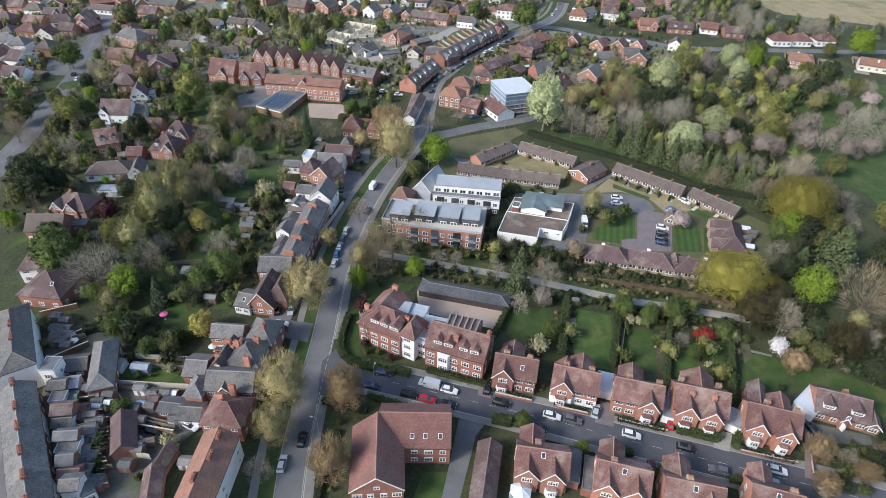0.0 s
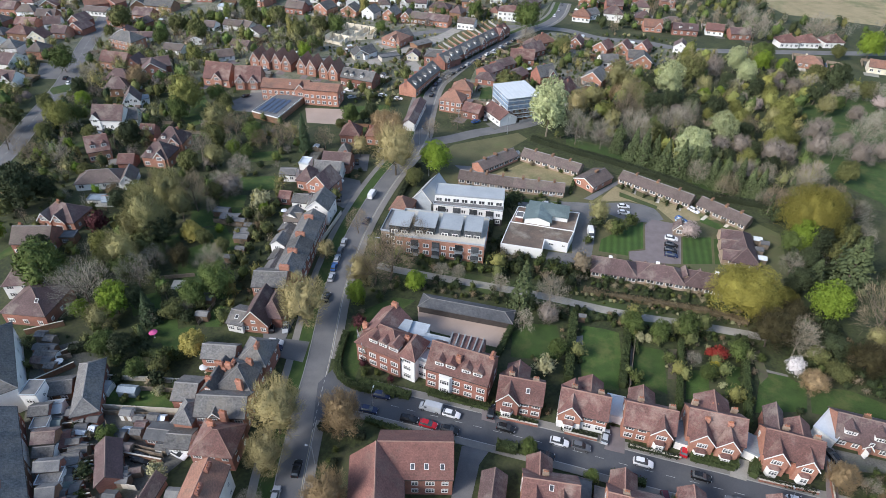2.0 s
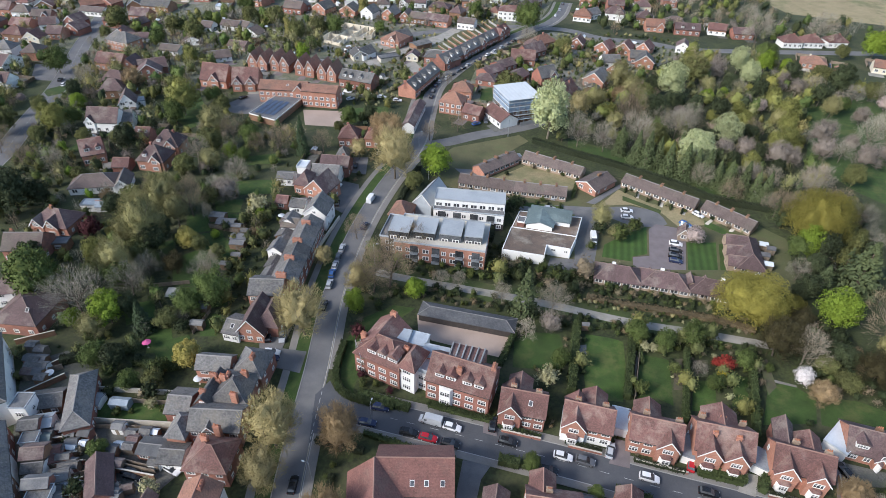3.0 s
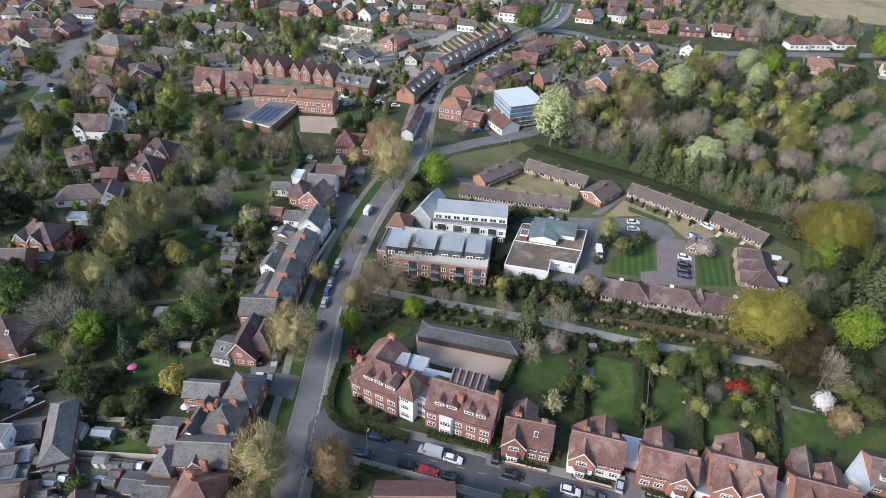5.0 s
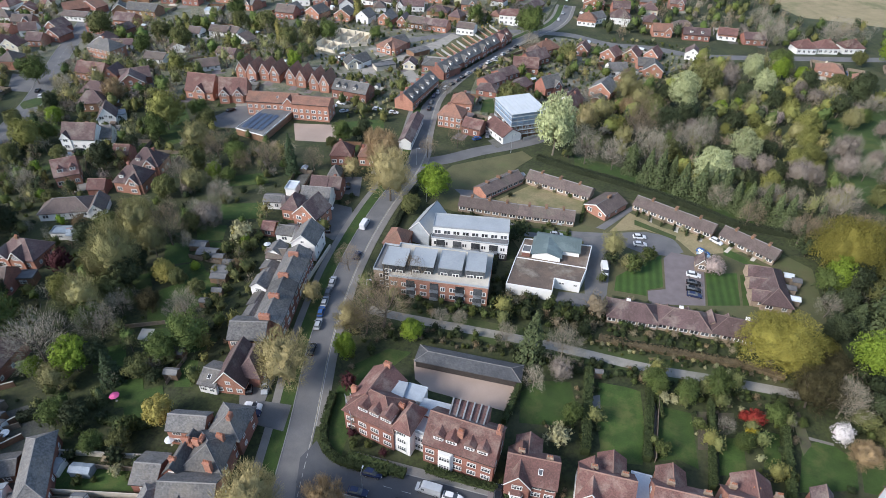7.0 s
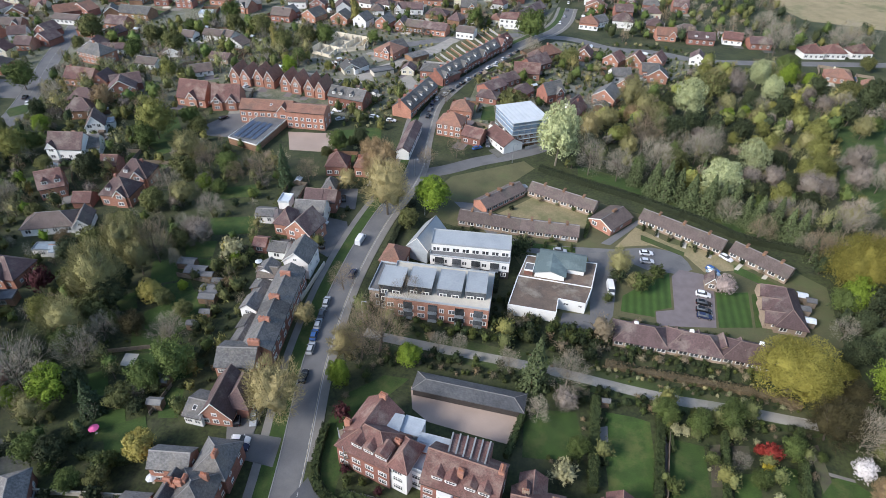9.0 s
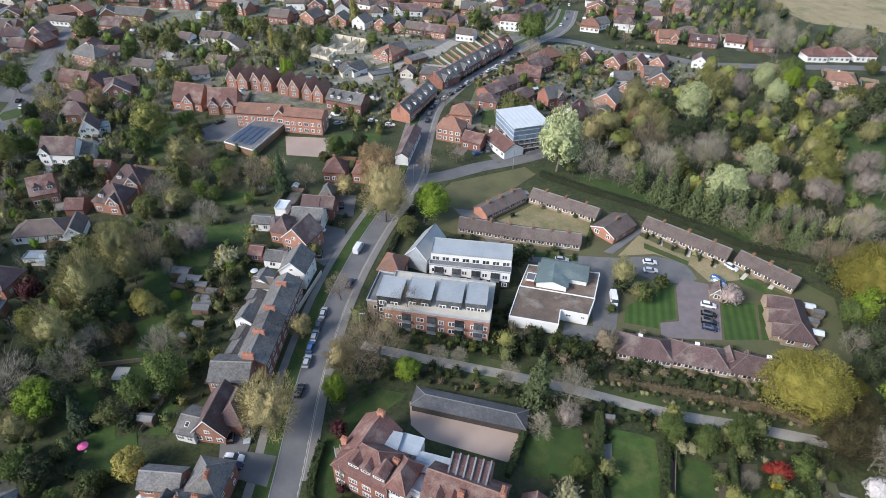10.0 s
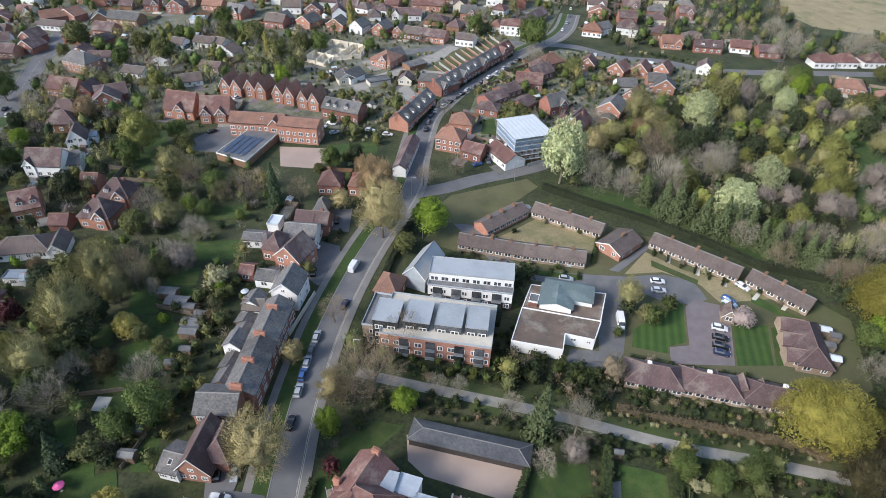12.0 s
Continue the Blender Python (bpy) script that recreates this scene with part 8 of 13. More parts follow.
house(-102.8, 415.4, -1, 13.6, 10, 2.9, 2.6, "hip", BROWNB, TILEB, win=(0, 0), detail=1)
house(-88.5, 405.7, -13.3, 8.2, 9, 3.43, 3.78, "hip", BROWNB, TILEB, win=(0, 0), detail=1)
house(-80.1, 412.5, -11.5, 8.9, 9, 3.52, 3.78, "hip", WHITE, TILEB, win=(1, 0), detail=1)
house(-115.2, 443.5, 5, 21.7, 9, 3.7, 2.93, "x", ORANGE, TILE, win=(1, 0), detail=1)
house(-137.5, 437.1, 0.8, 8.4, 9, 3.7, 2.93, "x", ORANGE, TILE, win=(1, 0), detail=1)
house(-77.3, 383.3, -3.6, 10.5, 9, 3.96, 2.07, "x", WHITE, TILEG, win=(2, 0), detail=1)
house(-64.8, 413.7, -2.2, 6.2, 9, 3.7, 2.44, "hip", CREAM, TILEO, win=(1, 0), detail=1)
house(-54.1, 411.3, 2, 15.3, 11, 5.9, 2.68, "hip", WHITE, TILE, win=(2, 1), detail=1)
house(-46.7, 433, 72, 32, 9, 4.14, 3.17, "x", BROWNB, TILEB, win=(1, 0), detail=1)
house(-68.7, 447.9, -13.5, 9.5, 9, 3.7, 2.93, "hip", WHITE, TILE, win=(1, 0), detail=1)
house(-110.7, 339.8, -15.1, 12.1, 12, 3.96, 3.54, "hip", ORANGE, TILEO, win=(2, 1), gables=[(1.8, 4.2, 0.6)], label='orange brick villa with a tiled roof beside a drive', detail=1)
house(-109.1, 345.1, 56.8, 10.7, 9, 3.7, 3.17, "x", BRICK, SLATE, win=(0, 0), detail=1)
house(-122.9, 311.4, 38.4, 7.9, 8, 2.9, 2.4, "y", CREAM, SLATE, win=(1, 0), detail=1)
house(-119.9, 314.1, 65.7, 9.7, 7, 3, 2.9, "x", WHITE, SLATE, win=(0, 0), detail=1)
house(-93.8, 318.9, 4.4, 6.4, 7, 2.5, 2.2, "y", CREAM, TILEB, win=(1, 0), detail=1)
house(-106.5, 313.9, 40.3, 10.8, 6, 2.2, 0.3, "flat", CONCRETE, GREYFELT, win=(0, 0), name='garage', label='pale garage with a flat grey roof', detail=1)
house(-95.5, 339.7, 53.1, 11, 7, 2.4, 0.6, "x", BROWNB, SLATE, win=(0, 0), detail=1)
house(-80.6, 319.5, 4.3, 12.6, 9, 3.7, 2.44, "hip", BRICK, SLATE, win=(1, 0), detail=1)

# ---- parked cars ----
car("car", "white", -73.2, 66.6, -12, label='white car parked in a back yard')
car("car", "black", -80.2, 63.3, 2, label='dark car parked in a back yard')
car("car", "silver", -67.5, 148, 100, label='silver hatchback parked along the kerb', group='cars along the kerb')
car("car", "grey", -66.9, 143.5, 100, label='grey hatchback parked along the kerb', group='cars along the kerb')
car("car", "silver", -66.3, 139.4, 100, label='silver hatchback parked along the kerb', group='cars along the kerb')
car("car", "blue", -65.7, 135.5, 100, label='blue hatchback parked along the kerb', group='cars along the kerb')
car("car", "silver", -64.6, 130.8, 100, label='pale silver hatchback parked along the kerb', group='cars along the kerb')
car("car", "black", -62.5, 121.9, 99, label='black hatchback parked along the kerb', group='cars along the kerb')
car("van", "white", -68.2, 177.5, 89, label='white panel van on the main road')
car("car", "black", -47.2, 69.8, 101, label='black hatchback on the main road')
car("car", "silver", -48.8, 63.1, 103, label='silver hatchback at the kerb of the main road')
car("suv", "dark_blue", -36, 92.9, 2)
car("car", "dark_blue", -37.6, 88.2, 2)
car("suv", "black", -27.7, 88, 2)
car("car", "red", -23.1, 87.8, -2, label='red hatchback parked in the side street')
car("car", "black", -18, 87.6, -2)
car("van", "silver", -23.7, 92.3, 177, label='silver panel van parked in the side street')
car("car", "white", -18.6, 91.9, -3, label='white saloon car parked in the side street')
car("suv", "black", -5.7, 91.3, -3)
car("car", "white", 6.5, 90.8, -3)
car("suv", "grey", 11.3, 90.8, -3)
car("suv", "white", 24.7, 90.2, -3, label='white estate car parked in the side street')
car("car", "black", 36.7, 89.9, -3)
car("suv", "grey", 43.1, 85.8, 178)
car("car", "white", 55.6, 89.2, -3)
car("suv", "silver", 53.4, 85.5, 178)
car("suv", "black", 3.7, 86.5, 2)
car("car", "maroon", 23.1, 85.8, -14)
car("car", "silver", 16.5, 94.9, 83)
car("car", "black", -9.8, 95, 93)
car("car", "silver", 48.2, 81.3, 75)
car("suv", "black", 65.7, 102.6, 114)
car("car", "maroon", 29.1, 82.4, -79)
car("car", "black", -71.8, 106.8, 114)
car("car", "silver", -68.3, 107.8, -67)
car("suv", "white", -68.3, 102, 10)
car("suv", "dark_blue", -67.7, 100.3, 10)
car("suv", "white", -84.8, 197.9, 111)
car("suv", "black", -82.2, 198.6, 111)
car("car", "black", -78.8, 171.9, 109)
car("car", "grey", -85.4, 186.1, 5)
car("car", "white", -83.8, 183.4, 5)
car("suv", "white", 35.7, 179, -3, group='cars in the car park')
car("car", "black", 35.4, 175.2, -3, group='cars in the car park')
car("suv", "black", 35.1, 172, -3, group='cars in the car park')
car("car", "dark_blue", 35.1, 169.6, -3, group='cars in the car park')
car("car", "white", 20.2, 194.8, 9)
car("car", "white", 20.3, 190.7, 9)
car("van", "white", 9.5, 174.2, -82, label='white panel van parked beside the hall')
car("car", "blue", 39.7, 191.7, -31)
car("car", "pale_blue", 39.7, 190.2, -31)
car("car", "silver", -5.6, 196.8, 87)
car("suv", "white", -69.3, 296.7, 70, group='cars along the far terrace')
car("car", "black", -67.6, 301.8, 70, group='cars along the far terrace')
car("car", "grey", -66, 307.6, 70, group='cars along the far terrace')
car("suv", "black", -64.3, 312.3, 70, group='cars along the far terrace')
car("car", "silver", -62.8, 318.4, 70, group='cars along the far terrace')
car("car", "grey", -60.5, 323.5, 70, group='cars along the far terrace')
car("suv", "dark_blue", -57.8, 330.2, 70, group='cars along the far terrace')
car("car", "white", -55.6, 337.1, 70, group='cars along the far terrace')
car("car", "white", -52.8, 344.4, 70, group='cars along the far terrace')
car("suv", "silver", -50.1, 351.8, 70, group='cars along the far terrace')
car("car", "grey", -47.7, 359.4, 70, group='cars along the far terrace')
car("car", "black", -45, 366.4, 70, group='cars along the far terrace')
car("car", "grey", -72, 278.8, 94, group='cars by the lower terrace')
car("car", "black", -71.1, 271.7, 94, group='cars by the lower terrace')
car("car", "dark_blue", -72.6, 285.7, 94, group='cars by the lower terrace')
car("car", "silver", -71.8, 290.9, 94, group='cars by the lower terrace')
car("car", "silver", -106.8, 257.9, 41)
car("car", "white", -114.1, 262.3, -7)
car("car", "white", -111.3, 265.4, -7)
car("car", "silver", -98.3, 263.1, 6)
car("car", "white", -93.4, 264, 6)
car("car", "white", -85.2, 262.6, 6)
car("car", "black", -161.7, 271.9, 82)
car("car", "black", -155.2, 244.6, 66)
car("car", "white", -162.4, 278.2, 69)
car("car", "white", -26.1, 426.4, 92)
car("car", "silver", -24.5, 441.2, 91)
car("car", "grey", -23.8, 456.6, 91)
car("car", "white", -24.2, 474, 91)
car("car", "grey", -40.9, 252.2, -74)
car("car", "blue", -44.4, 248.4, 46)
car("car", "blue", 130.1, 376.1, -97)
car("car", "silver", -52.8, 341.1, -12)
car("car", "black", -192.4, 194.9, 68)
car("car", "black", -250.7, 238.7, 115)
car("car", "white", -244.8, 234.1, 115)
car("car", "white", -73.5, 66.7, -12)
car("car", "black", -81, 63.9, 3)
car("suv", "silver", -102, 79.3, 113)

# ---- trees ----
plant("budding", -54.6, 77.2, 1.20, tall=1.15, label='broad yellowish budding tree on the road verge')
plant("budding", -52.8, 68.4, 0.89)
plant("budding", -63.1, 110.5, 1.33, label='broad yellowish budding tree on the road verge')
plant("amber", -40.8, 80.1, 0.99, tall=1.5)
plant("amber", -36.9, 62.4, 0.96, tall=1.5)
plant("grey", -51.9, 59, 0.65)
plant("bare", -64.9, 154.6, 0.81)
plant("bare", -47.5, 134.6, 1.59, label='tall leafless tree with olive-brown twigs')
plant("bare", -51.1, 131.4, 1.22, label='tall leafless tree with olive-brown twigs')
plant("budding", -55.1, 130.1, 0.83)
plant("bare", -44.2, 150.4, 1.05)
plant("budding", -64.7, 194.2, 1.57)
plant("amber", -74.1, 215.9, 1.54)
plant("bare", -60.2, 227.7, 0.78)
plant("bare", -50.9, 239.3, 0.80)
plant("lime", -50.9, 200.8, 1.31)
plant("olive", -55.7, 188.7, 0.90)
plant("budding", -69.5, 139, 0.56)
plant("lime", -53, 121.5, 0.69, tall=1.3)
plant("lime", -39, 132.5, 0.68)
plant("maroon", -49, 113.2, 1.40)
plant("pale_bare", -33.1, 139.2, 0.52)
plant("pale_bare", -27.9, 139.5, 0.55)
plant("pale_bare", -14.7, 136.8, 0.65)
plant("green_conifer", -7.9, 133.4, 1.19, tall=1.2)
plant("pale_bare", -0.5, 134.7, 1.01)
plant("pale_bare", -6.2, 124.6, 0.61)
plant("mauve", -0.2, 128.9, 0.77, label='spreading bare shrub with pale buds')
plant("cream_shrub", 1, 110.4, 1.87)
plant("green", 3.4, 117.4, 0.49)
plant("great_gold", 52.3, 148.7, 1.12, tall=0.78)
plant("bare", 89.2, 209, 1.10)
plant("grey", 96.2, 203.4, 1.10)
plant("olive", 91.4, 207, 1.27)
plant("red", 44.2, 126.8, 1.08)
plant("red", 42.3, 127.6, 0.68)
plant("green", 48.8, 128.5, 0.53)
plant("yellow_shrub", 43.4, 123.3, 1.13)
plant("grey", 37.4, 123.1, 0.44)
plant("green", 40.8, 119.3, 0.44)
plant("green", 36.4, 133.5, 0.70)
plant("green", 22.4, 131.3, 0.61)
plant("shrub", 23.5, 113.5, 1.38)
plant("green", 29.5, 129.8, 0.58)
plant("shrub", 31.7, 122.3, 1.16)
plant("cream_shrub", 24.4, 128.3, 0.96)
plant("cream_shrub", 26.7, 128.4, 0.87)
plant("grey", 51.7, 127.6, 0.34)
plant("brown_shrub", 65.4, 95.1, 1.44)
plant("brown_shrub", 63.6, 85.1, 1.36)
plant("grey", 64.8, 96, 0.56)
plant("amber", 73.4, 92, 0.51)
plant("shrub", 69.3, 90.9, 0.94)
plant("shrub", 71.4, 92.4, 0.94)
plant("dark_shrub", 76.9, 97, 1.24)
plant("olive_bud", 11.2, 181.6, 0.73, tall=1.10)
plant("olive_bud", 16.0, 177.5, 0.52, tall=0.70, label='low olive tree beside the lawn')
plant("pink", 41.3, 181.8, 1.00)
plant("dark_shrub", 11, 178.8, 1.63)
plant("shrub", 17.7, 176.2, 2.28)
plant("shrub", 22.5, 183.5, 1.76)
plant("shrub", 8.8, 169.2, 1.13)
plant("brown_shrub", 7.5, 153.7, 2.56)
plant("dark_shrub", -17.8, 184.9, 2.05)
plant("dark_shrub", -20.2, 181.1, 1.69)
plant("grey", 133, 415.6, 1.96)
plant("grey", 95.3, 403.3, 1.95)
plant("grey", 95.5, 442.6, 1.42)
plant("lime", 156.7, 396.1, 1.65)
plant("olive", 139.6, 392.1, 1.05)
plant("dark", 84.5, 121.9, 0.82)
plant("green_conifer", 17.1, 237.7, 0.98, tall=1.1)
plant("green_conifer", 23.2, 232.3, 1.07, tall=1.1)
plant("green_conifer", 27.1, 230, 1.17, tall=1.1)
plant("green_conifer", 31.4, 231.2, 0.99, tall=1.1)
plant("green_conifer", 35, 225.5, 1.08, tall=1.1)
plant("green_conifer", 40.6, 224, 1.17, tall=1.1)
plant("green_conifer", 44.8, 225.1, 1.00, tall=1.1)
plant("green_conifer", 48.4, 223, 1.09, tall=1.1)
plant("green_conifer", 52.2, 220.9, 0.91, tall=1.1)
plant("green_conifer", 55.6, 218.8, 1.00, tall=1.1)
plant("green_conifer", 60.8, 217.4, 1.09, tall=1.1)
plant("green_conifer", 64.5, 215.4, 0.92, tall=1.1)
plant("green_conifer", 67.6, 213.4, 1.01, tall=1.1)
plant("gold", 34.9, 250.7, 0.44, tall=1.1)
plant("gold", 66.5, 237.2, 0.62, tall=1.1)
plant("gold", 79.3, 257.6, 0.70, tall=1.1)
plant("gold", 84.5, 261.4, 0.76, tall=1.1)
plant("mauve", 77.4, 244.3, 1.21, tall=1.15)
plant("mauve", 65.9, 248.5, 1.00, tall=1.15)
plant("mauve", 58.2, 247.2, 0.91, tall=1.15)
plant("mauve", 82.5, 245.3, 1.01, tall=1.15)
plant("gold", 88.6, 258.5, 0.35, tall=1.1)
plant("pale_bare", 47.1, 220.8, 0.90)
plant("bare", 55.7, 211.0, 0.88)
plant("pale_bare", 63.1, 220.8, 1.10)
plant("pale_bare", 71.8, 226.3, 0.82)
plant("pale_bare", 68.8, 209.9, 0.65)
plant("bare", 71.0, 207.2, 0.83)
plant("bare", 76.0, 208.4, 0.84)
plant("pale_bare", 83.8, 220.8, 0.96)
plant("green", 58.7, 230.0, 0.57)
plant("dark", 53.6, 252.3, 0.99)
plant("dark", 69.7, 262.6, 0.88)
plant("dark", 71.6, 247.3, 0.83)
plant("dark", 60.2, 239.0, 0.71)
plant("dark", 75.9, 236.2, 0.72)
plant("dark", 63.1, 217.8, 0.66)
plant("dark", 68.5, 217.2, 0.67)
plant("grey", 51.3, 249.1, 0.63)
plant("grey", 26.6, 242.7, 0.80)
plant("mauve", 30.8, 254.0, 0.84, tall=1.15)
plant("green", 93.7, 366.1, 1.20)
plant("lime", 91.5, 353.8, 1.11, tall=1.1)
plant("lime", 102.9, 357.4, 0.76, tall=1.1)
plant("lime", 56.7, 301.8, 0.71, tall=1.1)
plant("lime", 64.8, 307.2, 0.64, tall=1.1)
plant("green", 28.6, 287.8, 0.76)
plant("green", 28.9, 301.5, 0.63)
plant("olive", 52.9, 326.8, 1.78)
plant("gold", 52.8, 355.9, 0.59, tall=1.1)
plant("gold", 87.8, 309.6, 0.66, tall=1.1)
plant("gold", 69.7, 291.3, 0.53, tall=1.1)
plant("gold", 57.3, 280.5, 0.50, tall=1.1)
plant("gold", 68.4, 272.7, 0.78, tall=1.1)
plant("gold", 88.3, 284.8, 0.99, tall=1.1)
plant("gold", 87.1, 274.8, 0.75, tall=1.1)
plant("mauve", 63.8, 334.1, 1.21, tall=1.15)
plant("pink", 80.0, 298.3, 1.09)
plant("mauve", 75.1, 304.4, 0.69, tall=1.15)
plant("mauve", 92.9, 328.9, 0.76, tall=1.15)
plant("mauve", 97.8, 337.3, 0.88, tall=1.15)
plant("grey", 72.7, 315.6, 0.89)
plant("grey", 43.1, 262.7, 1.24)
plant("grey", 26.7, 257.0, 0.85)
plant("bare", 71.3, 266.5, 0.88)
plant("mauve", 102.2, 326.7, 0.95, tall=1.15)
plant("dark", 82.6, 315.0, 0.99)
plant("dark", 39.4, 285.3, 1.10)
plant("dark", 49.1, 284.1, 1.01)
plant("dark", 59.6, 282.3, 1.10)
plant("dark", 102.2, 342.0, 1.15)
plant("dark", 32.5, 304.8, 1.06)
plant("dark", 69.4, 320.1, 0.94)
plant("olive_bud", 34.2, 273.7, 0.73)
plant("bare", 24.2, 268.2, 0.84)
plant("mauve", 42.7, 280.4, 0.70, tall=1.15)
plant("olive_bud", 57.8, 313.5, 0.77)
plant("olive_bud", 84.8, 282.1, 0.72)
plant("olive_bud", 69.4, 304.3, 0.60)
plant("lime", -217.4, 212.3, 0.75, tall=1.1)
plant("pale_bare", -230.6, 232.8, 0.66)
plant("amber", -208.7, 238.5, 1.12)
plant("gold", -170.3, 221.0, 1.26, tall=1.1)
plant("green", -164.1, 234.7, 0.81)
plant("olive", -156.4, 228.3, 0.95)
plant("olive_bud", -147.1, 207.0, 1.10)
plant("green", -169.1, 212.8, 0.90, tall=1.1)
plant("bare", -137.1, 203.9, 1.03)
plant("green", -128.1, 203.1, 0.89)
plant("olive", -140.7, 194.5, 1.15, tall=1.1)
plant("pale_bare", -140.5, 183.8, 1.10)
plant("olive", -140.5, 175.7, 1.01)
plant("lime", -130.6, 190.8, 0.66, tall=1.1)
plant("green", -124.8, 190.5, 0.56)
plant("grey", -119.7, 176.7, 0.94)
plant("dark", -173.6, 186.9, 1.00, tall=1.1)
plant("olive", -179.8, 189.0, 0.75)
plant("dark", -172.7, 201.7, 0.64, tall=1.1)
plant("mauve", -133.8, 177.9, 0.61, tall=1.15)
plant("green", -209.2, 198.3, 0.79)
plant("bare", -114.3, 201.5, 1.08)
plant("conifer", -105.4, 202.3, 1.02, tall=1.25)
plant("bare", -98.3, 205.9, 0.84)
plant("olive", -99.4, 225.0, 0.62)
plant("green_conifer", -93.2, 241.0, 0.59)
plant("green", -96.8, 230.4, 0.81, tall=1.1)
plant("dark", -89.5, 238.5, 0.67, tall=1.1)
plant("budding", -82.9, 204.9, 0.68)
plant("amber", -82.0, 227.6, 0.97)
plant("olive", -188.3, 346.1, 1.62)
plant("poplar", -170.6, 325.1, 1.20)
plant("olive", -167.8, 311.9, 0.89)
plant("olive", -165.7, 326.2, 1.37, tall=1.1)
plant("bare", -160.3, 332.5, 0.82)
plant("olive", -158.1, 340.3, 1.29, tall=1.1)
plant("green", -149.4, 343.5, 1.10)
plant("green", -151.8, 314.1, 0.77)
plant("lime", -148.6, 296.9, 0.94, tall=1.1)
plant("gold", -132.6, 307.8, 0.44, tall=1.1)
plant("green", -124.9, 354.4, 0.74)
plant("green", -219.2, 366.8, 1.17)
plant("olive", -203.6, 344.0, 1.38, tall=1.1)
plant("grey", -100.8, 272.7, 0.66)
plant("poplar", -147.2, 385.5, 1.47)
plant("bare", -141.2, 158.8, 0.81)
plant("mauve", -116.4, 163.6, 1.16, label="small tree in pale greyish blossom")
plant("lemon", -103.2, 160.1, 0.82)
plant("lime", -100.0, 157.2, 0.42, tall=1.1)
plant("amber", -96.2, 145.9, 0.44)
plant("green_conifer", -102.5, 94.6, 0.45)
plant("lemon", -86.4, 93.6, 1.06)
plant("olive", -90.6, 85.8, 0.62)
plant("green", -139.7, 104.6, 1.40, tall=1.1)
plant("dark", -102.8, 87.8, 0.73, tall=1.1)
plant("green", -108.2, 87.1, 0.62, tall=1.1)
plant("green", -95.8, 83.5, 0.50)
plant("green", -257.2, 246.6, 1.20)
plant("gold", -210.1, 191.2, 0.99, tall=1.1)
plant("pale_bare", -234.4, 238.1, 0.94)
plant("gold", -201.8, 275.7, 0.71, tall=1.1)
plant("olive", -219.5, 307.5, 1.47, tall=1.1)
plant("green", -235.4, 296.2, 0.95)
plant("olive", -239.6, 319.4, 1.27)
plant("olive", -272.2, 311.5, 1.74, tall=1.1)
plant("olive", -271.0, 298.3, 0.86, tall=1.1)
plant("lime", -220.0, 215.6, 0.58, tall=1.1)
plant("olive", -229.7, 184.9, 1.40)
plant("bare", -222.9, 175.8, 0.90)
plant("pink", -248.3, 212.6, 0.66)
plant("green", -229.9, 339.8, 0.79)
plant("olive", -230.2, 205.2, 0.95, tall=1.1)
plant("dark", -227.3, 222.3, 0.87, tall=1.1)
plant("dark", -179.0, 137.9, 1.65)
plant("dark", -175.0, 143.9, 0.97)
plant("lime", -173.0, 120.3, 0.67)
plant("dark", -151.4, 115.6, 0.94)
plant("bare", -199.4, 162.5, 0.98)
plant("bare", -218.4, 170.4, 0.86)
plant("olive", -140.5, 160.6, 1.08)
plant("green", -141.6, 176.6, 0.68)
plant("grey", -188.1, 165.7, 0.91)
plant("olive", -181.6, 132.0, 0.92)
plant("olive", -173.0, 160.2, 0.80)
plant("olive", -211.4, 182.5, 0.86)
plant("bare", -233.2, 186.0, 0.92)
plant("olive", -193.5, 187.1, 0.77)
plant("olive_bud", -132.6, 180.2, 0.73)
plant("grey", -130.3, 190.7, 0.77)
plant("bare", -123.4, 199.1, 0.74)
plant("silver", -12.7, 243.5, 1.50, tall=1.15, label='pale silvery-green tree beside the branch road')
plant("brown_oak", 57.3, 135.1, 1.29, tall=0.90)
plant("brown_oak", 65.4, 147.4, 0.80, tall=0.80)
plant("pale_bare", 63.8, 133.7, 1.08)
plant("olive", 68.5, 132.2, 0.79, tall=0.80)
plant("dark", 73.5, 136.6, 0.87, tall=0.70)
plant("olive", 73.4, 128.6, 0.92, tall=0.50)
plant("brown_oak", 79.5, 131.6, 0.99, tall=0.90)
plant("pale_bare", 85.5, 135.0, 0.62, tall=1.10)
plant("bare", 77.1, 134.1, 0.29)
plant("blossom", 62.3, 126.9, 0.85)
plant("amber", 65.2, 121.7, 0.71, tall=0.90)
plant("great_gold", 65.9, 155.1, 0.35, tall=0.90)
plant("lime", 75.5, 151.3, 1.27, tall=0.95)
plant("green_conifer", 75.8, 166.7, 1.03, tall=0.80)
plant("grey", 69.8, 170.1, 0.77)
plant("dark", 70.8, 162.2, 0.90, tall=0.90)
plant("dark", 75.1, 173.1, 0.86)
plant("bare", 86.1, 145.9, 1.62, label='tall bare tree with reddish-brown twigs')
plant("olive_bud", 85.9, 143.1, 0.48)
plant("green", 55.1, 129.0, 0.23)
plant("olive", 89.4, 189.8, 1.20)
plant("green", 72.6, 181.2, 0.83)
plant("dark", 79.0, 181.6, 1.11)
plant("olive", 84.6, 181.1, 0.93)
plant("dark", 68.1, 160.1, 0.61)
plant("grey", 95.3, 191.1, 0.88)
plant("green_conifer", 86.2, 169.9, 2.10, tall=0.70, label='broad grey-green cedar with drooping layers')
plant("great_gold", 77.8, 191.2, 1.02, tall=1.25)
